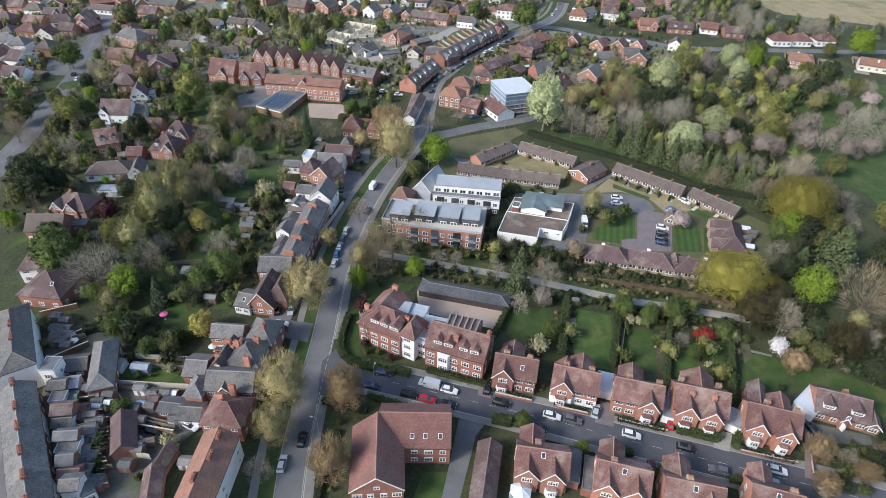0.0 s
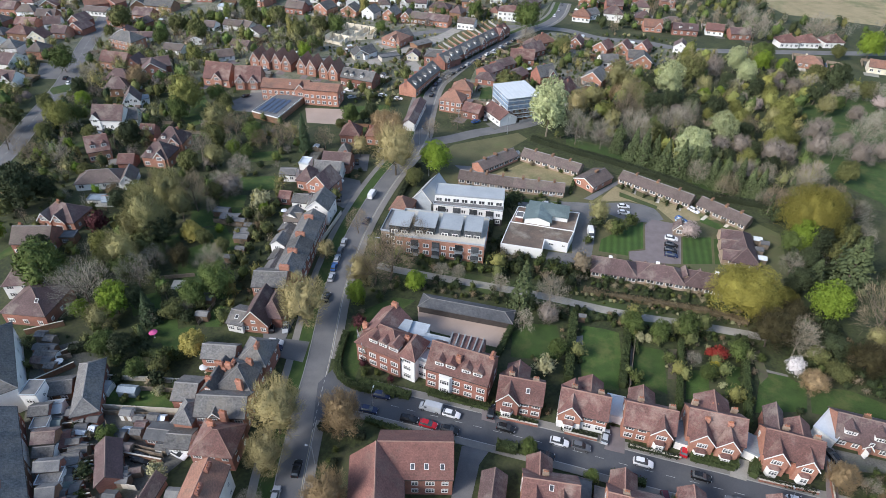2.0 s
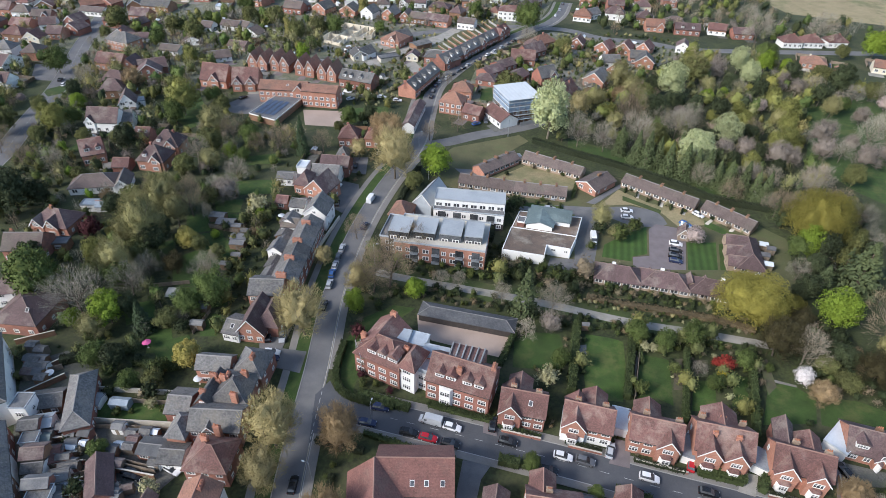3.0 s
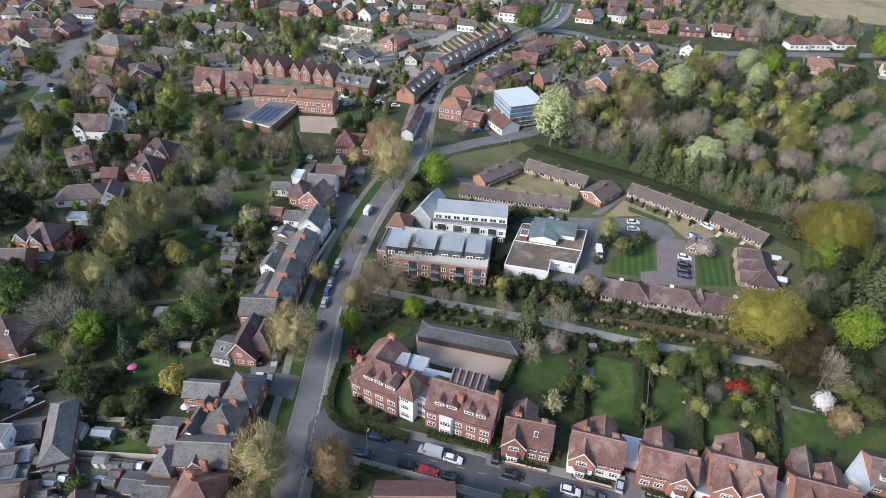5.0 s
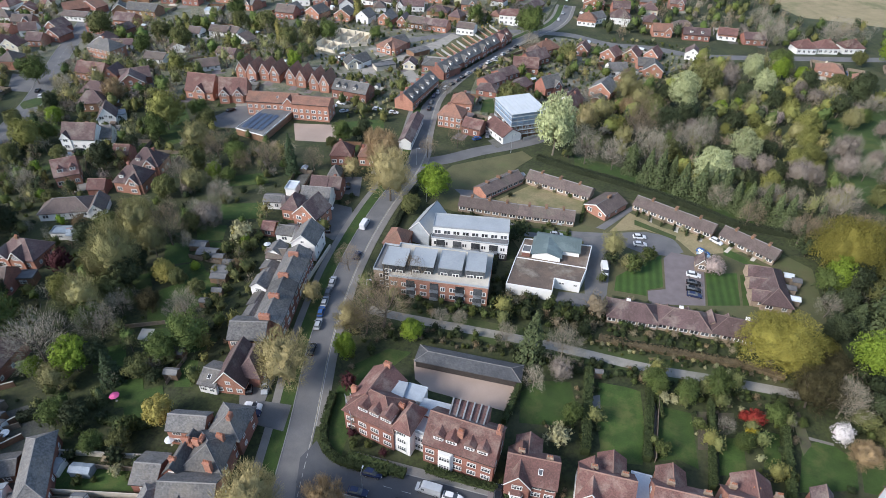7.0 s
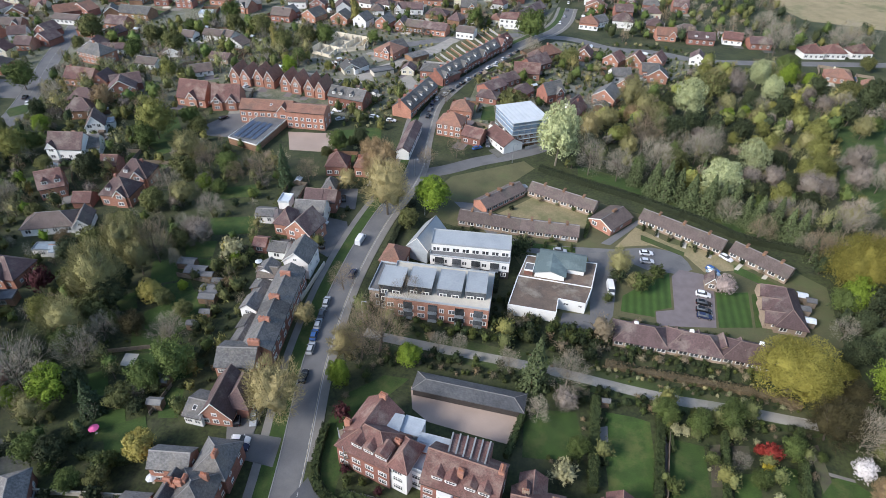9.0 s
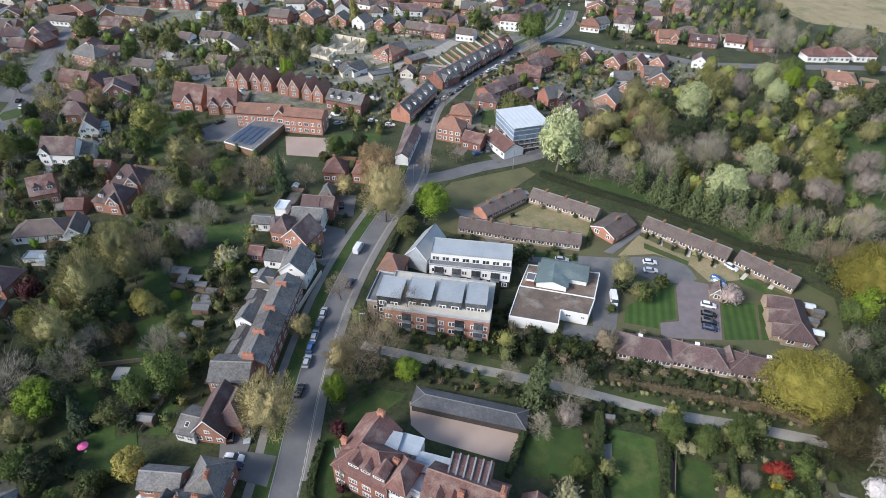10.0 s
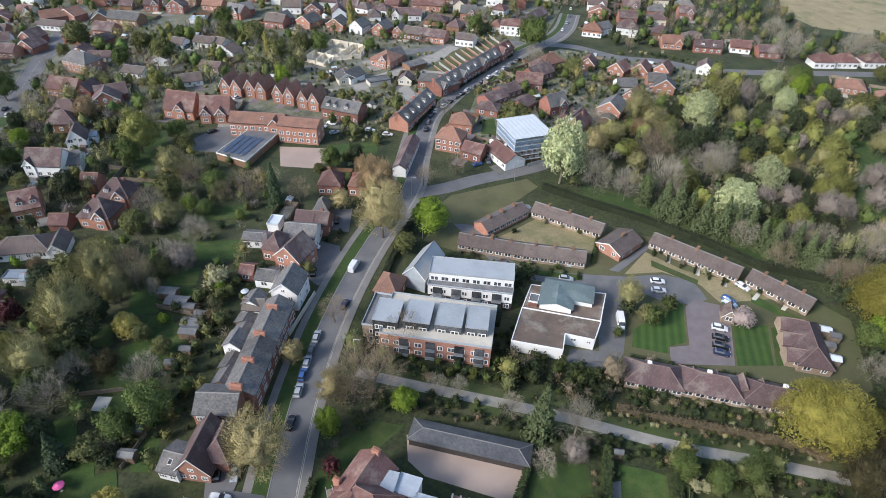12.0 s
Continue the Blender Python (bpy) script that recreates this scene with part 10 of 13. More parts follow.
parasol(-99.8, 95.8, PINKCLOTH, 'open pink garden parasol on a lawn')
parasol(-80.6, 88.7, TARP, 'open white garden parasol behind the houses')
parasol(-92.9, 157.7, TARP, 'open white garden parasol behind the houses')
parasol(-115.9, 81.1, TARP, 'white parasol in a back yard')

def conservatory(x, y, rot):
    ob = thing("conservatory", "white octagonal garden conservatory with a glazed roof", "conservatory", x, y, 0, rot)
    n, r = 8, 2.3
    ring = [(r * math.cos((i + 0.5) * math.tau / n), r * math.sin((i + 0.5) * math.tau / n)) for i in range(n)]
    for i in range(n):
        a, b = ring[i], ring[(i + 1) % n]
        part("glazed_panel", Shape().slab([a, b, (b[0] * 0.97, b[1] * 0.97), (a[0] * 0.97, a[1] * 0.97)], 0.6, 2.3, GLAZE), ob)
        part("dwarf_wall", Shape().slab([a, b, (b[0] * 0.93, b[1] * 0.93), (a[0] * 0.93, a[1] * 0.93)], 0, 0.597, ORANGE), ob)
        part("roof_pane", Shape().add([(*a, 2.35), (*b, 2.35), (0, 0, 3.5), (a[0], a[1], 2.3), (b[0], b[1], 2.3), (0, 0, 3.44)], [(0, 1, 2), (5, 4, 3), (0, 3, 4, 1), (1, 4, 5, 2), (2, 5, 3, 0)], PALEMETAL), ob)
        part("glazing_bar", Shape().tube((*a, 2.38), (0, 0, 3.54), 0.06, 0.05, TIMBERW, 5), ob)
        part("mullion", Shape().tube((*a, 0.6), (*a, 2.38), 0.06, 0.06, TIMBERW, 5), ob)
    return ob


conservatory(2, 68.9, 0)


def stack(x, y, top):
    ob = thing("chimney_stack", "tall orange brick chimney stack with clay pots", "chimney", x, y)
    chimney(ob, 0, 0, 0.0, top, ORANGE, 1.5, 0.8, 4)
    return ob


shed(-22.9, 220.4, 52, 4.2, 2.4, 2.0, PALEMETAL, ZINC, 'pale blue-grey metal shed behind a bungalow')
fence([(-20.0, 224.6), (-15.9, 223.2)], 1.7, label='new tan timber fence beside a bungalow')
# ---- yard clutter ----
shed(-101.1, 69.4, 21, 3.4, 2.4, 2.3, BRICK, GREYFELT, 'small lean-to outhouse in a back yard')
shed(-98.9, 67.9, 21, 2.3, 1.7, 1.9, FENCEWOOD, GREYFELT, 'small lean-to outhouse in a back yard')
shed(-97, 66.4, 21, 2.6, 1.7, 1.9, BROWNB, GREYFELT, 'small lean-to outhouse in a back yard')
shed(-98.9, 63.8, 21, 3.8, 2.4, 1.9, BRICK, SLATE, 'small lean-to outhouse in a back yard')
shed(-95.8, 62.7, 21, 2.8, 1.7, 2.3, BRICK, SLATE, 'small lean-to outhouse in a back yard')
shed(-93.6, 61.4, 21, 3.9, 1.8, 1.9, FENCEWOOD, SLATE, 'small lean-to outhouse in a back yard')
shed(-93.6, 59.5, 21, 3.3, 1.8, 2.3, WHITE, GREYFELT, 'small lean-to outhouse in a back yard')
shed(-93.7, 57.7, 21, 2.6, 1.8, 1.9, BRICK, TILEB, 'small lean-to outhouse in a back yard')
shed(-92.4, 56.2, 21, 3.1, 1.6, 2.1, FENCEWOOD, GREYFELT, 'small lean-to outhouse in a back yard')
shed(-91.2, 54.8, 21, 3.6, 2.1, 2.0, BROWNB, GREYFELT, 'small lean-to outhouse in a back yard')
shed(-88, 53.9, 21, 1.9, 2.6, 1.8, FENCEWOOD, GREYFELT, 'small lean-to outhouse in a back yard')
shed(-90.3, 51.6, 20, 3.5, 2.0, 2.1, BRICK, GREYFELT, 'small lean-to outhouse in a back yard')
shed(-89.1, 50.3, 20, 2.2, 2.6, 1.9, WHITE, GREYFELT, 'small lean-to outhouse in a back yard')
shed(-86.5, 49.4, 20, 2.6, 2.1, 2.2, BRICK, GREYFELT, 'small lean-to outhouse in a back yard')
shed(-83.4, 48.6, 20, 3.6, 2.5, 1.8, BRICK, SLATE, 'small lean-to outhouse in a back yard')
shed(-84.4, 46.8, 20, 3.1, 2.5, 2.0, BRICK, TILEB, 'small lean-to outhouse in a back yard')
fence([(-106.7, 67), (-98.1, 71.1)], 1.7, label='weathered timber fence between back yards')
fence([(-104.8, 65.1), (-98.2, 68.6)], 1.7, label='weathered timber fence between back yards')
fence([(-103, 63.2), (-94.4, 67.2)], 1.7, label='weathered timber fence between back yards')
fence([(-101.2, 61.4), (-93.7, 65.1)], 1.7, label='weathered timber fence between back yards')
fence([(-99.4, 59.7), (-91.8, 63.3)], 1.7, label='weathered timber fence between back yards')
fence([(-97.8, 57.9), (-92.1, 61)], 1.7, label='weathered timber fence between back yards')
fence([(-96.1, 56.3), (-89.9, 59.4)], 1.7, label='weathered timber fence between back yards')
fence([(-94.5, 54.6), (-87.6, 57.9)], 1.7, label='weathered timber fence between back yards')
fence([(-92.9, 53), (-88.9, 55.5)], 1.7, label='weathered timber fence between back yards')
fence([(-91.4, 51.5), (-85.4, 54.4)], 1.7, label='weathered timber fence between back yards')
fence([(-89.9, 49.9), (-82.9, 53.2)], 1.7, label='weathered timber fence between back yards')
fence([(-88.4, 48.4), (-85.2, 50.6)], 1.7, label='weathered timber fence between back yards')
fence([(-87, 47), (-81.1, 49.8)], 1.7, label='weathered timber fence between back yards')
shed(-84.5, 68.5, 9, 2.4, 2, 2, FENCEWOOD, SLATE, 'small lean-to outhouse in a back yard')
shed(-79.9, 57.8, 10, 2.4, 2, 2, FENCEWOOD, GREYFELT, 'small lean-to outhouse in a back yard')
shed(-77.3, 69, 9, 2.4, 2, 2, BRICK, GREYFELT, 'small lean-to outhouse in a back yard')
shed(-86.1, 71.5, 9, 2.4, 2, 2, BROWNB, SLATE, 'small lean-to outhouse in a back yard')
shed(-80.5, 58.5, 10, 2.4, 2, 2, FENCEWOOD, GREYFELT, 'small lean-to outhouse in a back yard')
shed(-76.9, 66.6, 9, 2.4, 2, 2, WHITE, SLATE, 'small lean-to outhouse in a back yard')
shed(-84.7, 70.3, 9, 2.4, 2, 2, BROWNB, TILEB, 'small lean-to outhouse in a back yard')
shed(-84.2, 64.4, 9, 2.4, 2, 2, FENCEWOOD, TILEB, 'small lean-to outhouse in a back yard')
shed(-76.2, 68.8, 9, 2.4, 2, 2, WHITE, TILEB, 'small lean-to outhouse in a back yard')
shed(-83.4, 72.7, 9, 2.4, 2, 2, WHITE, SLATE, 'small lean-to outhouse in a back yard')
shed(-121.8, 82.1, 9, 2.6, 2.2, 2.2, WHITE, SLATE, 'small lean-to outhouse in a back yard')
shed(-119.8, 82.3, 9, 2.6, 2.2, 2.2, BROWNB, SLATE, 'small lean-to outhouse in a back yard')
shed(-122.1, 83.5, 9, 2.6, 2.2, 2.2, BRICK, SLATE, 'small lean-to outhouse in a back yard')
shed(-126.8, 87.7, 9, 2.6, 2.2, 2.2, FENCEWOOD, SLATE, 'small lean-to outhouse in a back yard')
shed(-121, 80, 9, 2.6, 2.2, 2.2, FENCEWOOD, TILEB, 'small lean-to outhouse in a back yard')
shed(-123.5, 86.9, 9, 2.6, 2.2, 2.2, FENCEWOOD, SLATE, 'small lean-to outhouse in a back yard')
shed(-118.6, 80.5, 9, 2.6, 2.2, 2.2, BROWNB, GREYFELT, 'small lean-to outhouse in a back yard')
shed(-119, 82.6, 9, 2.6, 2.2, 2.2, WHITE, SLATE, 'small lean-to outhouse in a back yard')
shed(-123.8, 83.8, 9, 2.6, 2.2, 2.2, BRICK, GREYFELT, 'small lean-to outhouse in a back yard')
shed(-116.6, 79.4, 9, 2.6, 2.2, 2.2, BROWNB, SLATE, 'small lean-to outhouse in a back yard')

# ---- more houses of the far streets ----
house(-270, 205.5, 3.4, 9.7, 8.3, 2.8, 2.9, "x", BRICK, TILE, chims=[(0, 0.3, BRICK, 0.9, 0.6)], win=(1, 0), detail=1)
house(-302.6, 226.4, 105.9, 9.8, 8.9, 2.8, 3.3, "x", BROWNB, SLATE, gables=[(2.2, 4, 0.5)], chims=[(0, 0.3, BRICK, 0.9, 0.6)], win=(1, 0), detail=1)
house(-286, 226.5, 12.2, 10.3, 8.4, 4.58, 3.17, "x", BRICK, TILEB, chims=[(0, 0.3, BRICK, 0.9, 0.6)], win=(1, 0), detail=1)
house(-269.7, 224.5, 3.8, 12, 7.9, 4.22, 3.29, "x", WHITE, TILEB, gables=[(2.6, 4, 0.5)], win=(1, 0), detail=1)
house(-331.4, 243.6, 95.6, 10.7, 8.7, 4.58, 3.78, "x", WHITE, TILEG, gables=[(2.4, 4, 0.5)], win=(1, 0), detail=1)
house(-317.6, 241.8, 7, 9.2, 7.6, 2.8, 3.1, "hip", CREAM, TILE, chims=[(0, 0.3, BRICK, 0.9, 0.6)], win=(1, 0), detail=1)
house(-299.7, 244.1, 94.7, 9.9, 8.9, 4.58, 3.29, "x", WHITE, TILE, win=(1, 0), detail=1)
house(-285.8, 243.5, 92.3, 12.8, 8.1, 4.4, 3.42, "y", WHITE, TILEB, win=(1, 0), detail=1)
house(-360.7, 264.3, 5.8, 10.5, 8, 4.22, 3.54, "y", ORANGE, TILEG, chims=[(0, 0.3, BRICK, 0.9, 0.6)], win=(1, 0), detail=1)
house(-344.2, 260.2, 93.2, 9.5, 7.7, 4.58, 3.54, "x", BROWNB, TILEB, gables=[(2.1, 4, 0.5)], chims=[(0, 0.3, BRICK, 0.9, 0.6)], win=(1, 0), detail=1)
house(-332.7, 264.6, 2.2, 9.4, 7.6, 4.22, 4.03, "x", BRICK, SLATE, chims=[(0, 0.3, BRICK, 0.9, 0.6)], win=(1, 0), detail=1)
house(-315, 262.8, 4.5, 9.6, 8.2, 4.58, 3.66, "x", WHITE, SLATE, chims=[(0, 0.3, BRICK, 0.9, 0.6)], win=(1, 0), detail=1)
house(-302.3, 261.2, 13.6, 9.1, 8.7, 4.58, 3.54, "hip", WHITE, SLATE, chims=[(0, 0.3, BRICK, 0.9, 0.6)], win=(1, 0), detail=1)
house(-285.7, 262, 102.6, 10, 8.7, 4.4, 3.42, "hip", ORANGE, TILEG, chims=[(0, 0.3, BRICK, 0.9, 0.6)], win=(1, 0), detail=1)
house(-375.8, 279.5, 6.3, 9.1, 7.9, 4.22, 3.78, "x", CREAM, TILEB, gables=[(2, 4, 0.5)], win=(1, 0), detail=1)
house(-361.2, 283.2, 3.2, 9.6, 8.3, 4.4, 4.03, "x", ORANGE, TILE, gables=[(2.1, 4, 0.5)], chims=[(0, 0.3, BRICK, 0.9, 0.6)], win=(1, 0), detail=1)
house(-346.1, 283.5, 10.7, 10.2, 8.8, 4.4, 3.29, "x", BRICK, TILEB, gables=[(2.2, 4, 0.5)], chims=[(0, 0.3, BRICK, 0.9, 0.6)], win=(1, 0), detail=1)
house(-330.3, 282, 104.9, 10, 7.6, 2.8, 2.6, "hip", BROWNB, SLATE, chims=[(0, 0.3, BRICK, 0.9, 0.6)], win=(1, 0), detail=1)
house(-316.2, 282.8, 3, 12.7, 9, 4.4, 3.29, "hip", BROWNB, TILE, chims=[(0, 0.3, BRICK, 0.9, 0.6)], win=(1, 0), detail=1)
house(-300.9, 279.1, 10.5, 9.4, 8.2, 4.4, 3.54, "y", CREAM, TILE, win=(1, 0), detail=1)
house(-406.9, 298.6, 101.5, 11.2, 7.7, 2.8, 2.7, "x", BROWNB, TILEG, gables=[(2.5, 4, 0.5)], chims=[(0, 0.3, BRICK, 0.9, 0.6)], win=(1, 0), detail=1)
house(-390.9, 301.3, 8.1, 9.2, 8.5, 4.22, 3.9, "x", BROWNB, TILEB, chims=[(0, 0.3, BRICK, 0.9, 0.6)], win=(1, 0), detail=1)
house(-374.5, 302.5, 9.1, 9.6, 8.7, 2.8, 2.9, "x", BRICK, SLATE, chims=[(0, 0.3, BRICK, 0.9, 0.6)], win=(1, 0), detail=1)
house(-360.7, 299.7, 106.5, 9.8, 8.1, 2.8, 3.2, "hip", WHITE, TILE, chims=[(0, 0.3, BRICK, 0.9, 0.6)], win=(1, 0), detail=1)
house(-346.4, 296.9, 5.3, 11.5, 8.4, 4.4, 3.42, "hip", ORANGE, TILEG, chims=[(0, 0.3, BRICK, 0.9, 0.6)], win=(1, 0), detail=1)
house(-330.4, 301.5, 9.9, 12.2, 9, 2.8, 2.8, "x", BRICK, TILE, win=(1, 0), detail=1)
house(-437.6, 319.8, 14.5, 10.4, 8.3, 2.8, 2.8, "y", BRICK, SLATE, chims=[(0, 0.3, BRICK, 0.9, 0.6)], win=(1, 0), detail=1)
house(-420.8, 320.8, 101.6, 12.3, 8.3, 4.4, 3.66, "y", CREAM, TILEB, chims=[(0, 0.3, BRICK, 0.9, 0.6)], win=(1, 0), detail=1)
house(-406, 319.6, 15.8, 11.3, 9, 4.58, 3.78, "x", WHITE, TILE, gables=[(2.5, 4, 0.5)], win=(1, 0), detail=1)
house(-390.6, 321.1, 15, 12.1, 8.8, 2.8, 3.3, "x", WHITE, TILEB, chims=[(0, 0.3, BRICK, 0.9, 0.6)], win=(1, 0), detail=1)
house(-374.8, 318.4, 13.9, 10.9, 7.6, 4.22, 3.78, "y", BRICK, TILEB, chims=[(0, 0.3, BRICK, 0.9, 0.6)], win=(1, 0), detail=1)
house(-359.4, 319.7, 5.3, 10.6, 8.5, 4.58, 3.29, "x", ORANGE, TILEB, win=(1, 0), detail=1)
house(-345.5, 318.3, 12.4, 11.2, 7.6, 4.4, 3.54, "hip", WHITE, TILEG, chims=[(0, 0.3, BRICK, 0.9, 0.6)], win=(1, 0), detail=1)
house(-332.1, 319.2, 15.5, 11.9, 7.9, 2.8, 2.9, "x", BRICK, TILEG, gables=[(2.6, 4, 0.5)], win=(1, 0), detail=1)
house(-452.6, 338.6, 3.9, 10.4, 8.6, 4.22, 3.29, "x", CREAM, TILEB, gables=[(2.3, 4, 0.5)], chims=[(0, 0.3, BRICK, 0.9, 0.6)], win=(1, 0), detail=1)
house(-437.7, 335.4, 12.9, 9.2, 8.4, 2.8, 2.9, "y", CREAM, TILEG, chims=[(0, 0.3, BRICK, 0.9, 0.6)], win=(1, 0), detail=1)
house(-420.4, 334.8, 104, 10.6, 8.2, 2.8, 3, "x", ORANGE, TILEB, gables=[(2.3, 4, 0.5)], chims=[(0, 0.3, BRICK, 0.9, 0.6)], win=(1, 0), detail=1)
house(-407.1, 337.2, 2.7, 9.4, 7.8, 4.58, 4.03, "x", BRICK, SLATE, chims=[(0, 0.3, BRICK, 0.9, 0.6)], win=(1, 0), detail=1)
house(-392.4, 335.2, 2.2, 12.3, 8.5, 4.22, 3.78, "x", CREAM, TILEG, gables=[(2.7, 4, 0.5)], chims=[(0, 0.3, BRICK, 0.9, 0.6)], win=(1, 0), detail=1)
house(-375.5, 336.1, 2.7, 9.1, 8.3, 2.8, 2.7, "hip", BRICK, TILEB, win=(1, 0), detail=1)
house(-360.2, 338.4, 97.3, 12.4, 8.5, 4.4, 3.17, "hip", WHITE, TILE, chims=[(0, 0.3, BRICK, 0.9, 0.6)], win=(1, 0), detail=1)
house(-346.7, 337.9, 16.5, 11.2, 8.3, 2.8, 3.3, "y", BROWNB, TILE, chims=[(0, 0.3, BRICK, 0.9, 0.6)], win=(1, 0), detail=1)
house(-466.1, 353.6, 9.1, 10.3, 7.7, 4.22, 3.9, "x", WHITE, SLATE, gables=[(2.3, 4, 0.5)], chims=[(0, 0.3, BRICK, 0.9, 0.6)], win=(1, 0), detail=1)
house(-451.8, 354.8, 7, 12.4, 7.6, 4.22, 4.03, "x", WHITE, SLATE, gables=[(2.7, 4, 0.5)], chims=[(0, 0.3, BRICK, 0.9, 0.6)], win=(1, 0), detail=1)
house(-437.2, 356.4, 107.3, 10.3, 8, 2.8, 3, "y", BRICK, TILE, win=(1, 0), detail=1)
house(-420.8, 356.1, 13.9, 9.1, 9, 4.58, 3.29, "x", WHITE, SLATE, gables=[(2, 4, 0.5)], chims=[(0, 0.3, BRICK, 0.9, 0.6)], win=(1, 0), detail=1)
house(-408, 357.9, 7.1, 11.6, 8, 4.22, 3.66, "hip", WHITE, TILEG, win=(1, 0), detail=1)
house(-391.8, 355, 99.3, 9.3, 9, 4.22, 4.03, "hip", CREAM, SLATE, chims=[(0, 0.3, BRICK, 0.9, 0.6)], win=(1, 0), detail=1)
house(-376, 356.5, 7.8, 13, 8.7, 2.8, 3.1, "hip", WHITE, TILEB, chims=[(0, 0.3, BRICK, 0.9, 0.6)], win=(1, 0), detail=1)
house(-363, 354.5, 5, 9.9, 7.7, 4.22, 3.9, "y", CREAM, TILEG, win=(1, 0), detail=1)
house(-345.3, 354.2, 15.7, 9.3, 8.4, 2.8, 2.6, "x", CREAM, TILE, gables=[(2, 4, 0.5)], win=(1, 0), detail=1)
house(-406.5, 377.1, 7.6, 12.2, 8.4, 4.58, 3.9, "y", BRICK, TILE, chims=[(0, 0.3, BRICK, 0.9, 0.6)], win=(1, 0), detail=1)
house(-389.9, 374.8, 10.4, 13, 8, 4.58, 3.66, "y", BROWNB, TILEG, chims=[(0, 0.3, BRICK, 0.9, 0.6)], win=(1, 0), detail=1)
house(-359.2, 373.3, 7.9, 9, 8.1, 4.22, 4.03, "y", WHITE, TILEB, chims=[(0, 0.3, BRICK, 0.9, 0.6)], win=(1, 0), detail=1)
house(-264.5, 303.4, 17.6, 11, 8.7, 2.8, 3, "y", WHITE, TILEB, chims=[(0, 0.3, BRICK, 0.9, 0.6)], win=(1, 0), detail=1)
house(-283.3, 321.3, 8.8, 9.7, 8.5, 4.22, 3.54, "x", BRICK, TILEB, gables=[(2.1, 4, 0.5)], win=(1, 0), detail=1)
house(-332.9, 387.1, 11.1, 9.6, 8, 4.58, 3.78, "x", BRICK, TILEG, win=(1, 0), detail=1)
house(-317.3, 386.8, 101.7, 12.1, 8.6, 4.58, 3.66, "y", ORANGE, TILEB, win=(1, 0), detail=1)
house(-297.5, 385.4, 100.7, 11, 8.5, 2.8, 3.2, "y", BROWNB, TILEB, chims=[(0, 0.3, BRICK, 0.9, 0.6)], win=(1, 0), detail=1)
house(-280.5, 386.3, 19.9, 9.3, 7.8, 4.22, 3.29, "x", BRICK, TILEB, gables=[(2, 4, 0.5)], chims=[(0, 0.3, BRICK, 0.9, 0.6)], win=(1, 0), detail=1)
house(-263.7, 386.9, 9.5, 10.8, 8.3, 4.4, 3.9, "y", BRICK, TILEB, win=(1, 0), detail=1)
house(-331.9, 404.2, 107.4, 10.9, 8.6, 4.4, 3.9, "x", BRICK, SLATE, win=(1, 0), detail=1)
house(-313.9, 404.7, 11.4, 12.3, 8.7, 4.4, 3.17, "x", WHITE, TILEG, chims=[(0, 0.3, BRICK, 0.9, 0.6)], win=(1, 0), detail=1)
house(-298.4, 405.1, 12.6, 11.9, 9, 2.8, 3.3, "y", BROWNB, TILEB, chims=[(0, 0.3, BRICK, 0.9, 0.6)], win=(1, 0), detail=1)
house(-279.9, 406.9, 9.8, 12.9, 8.4, 4.22, 3.29, "y", WHITE, TILE, chims=[(0, 0.3, BRICK, 0.9, 0.6)], win=(1, 0), detail=1)
house(-265.2, 404.2, 7.5, 11.2, 9, 4.4, 4.03, "y", BROWNB, SLATE, win=(1, 0), detail=1)
house(-195.8, 408.9, 15.1, 11.6, 8.1, 4.4, 3.9, "x", WHITE, TILEG, chims=[(0, 0.3, BRICK, 0.9, 0.6)], win=(1, 0), detail=1)
house(-180.5, 406.8, 8.8, 9.9, 7.9, 4.4, 3.54, "y", BRICK, TILEB, chims=[(0, 0.3, BRICK, 0.9, 0.6)], win=(1, 0), detail=1)
house(-163.7, 406.8, 112.9, 10.2, 8.8, 4.4, 3.29, "x", WHITE, TILEB, gables=[(2.2, 4, 0.5)], chims=[(0, 0.3, BRICK, 0.9, 0.6)], win=(1, 0), detail=1)
house(-281.9, 427.7, 14.1, 9.7, 8.9, 2.8, 2.7, "x", ORANGE, TILEB, gables=[(2.1, 4, 0.5)], chims=[(0, 0.3, BRICK, 0.9, 0.6)], win=(1, 0), detail=1)
house(-265, 430.9, 97.1, 12.5, 8.6, 2.8, 3, "hip", ORANGE, TILEG, win=(1, 0), detail=1)
house(-248, 426.6, 12.3, 11, 9, 4.58, 3.29, "x", WHITE, TILEB, gables=[(2.4, 4, 0.5)], win=(1, 0), detail=1)
house(-229.5, 425.6, 20.8, 12.8, 8.5, 2.8, 3, "x", BRICK, TILEB, gables=[(2.8, 4, 0.5)], chims=[(0, 0.3, BRICK, 0.9, 0.6)], win=(1, 0), detail=1)
house(-213.1, 426, 100.6, 11.6, 8.6, 2.8, 3.1, "x", WHITE, SLATE, gables=[(2.6, 4, 0.5)], win=(1, 0), detail=1)
house(-196, 428.9, 110.5, 11.2, 9, 2.8, 3, "y", ORANGE, SLATE, chims=[(0, 0.3, BRICK, 0.9, 0.6)], win=(1, 0), detail=1)
house(-177.4, 426.1, 8.2, 12.7, 8.5, 4.58, 3.29, "hip", WHITE, TILEB, chims=[(0, 0.3, BRICK, 0.9, 0.6)], win=(1, 0), detail=1)
house(-163.8, 429.4, 97.8, 9.4, 9, 2.8, 2.7, "y", ORANGE, TILEB, win=(1, 0), detail=1)
house(-231.8, 447.4, 16, 10.3, 7.9, 2.8, 3.4, "y", WHITE, TILEB, win=(1, 0), detail=1)
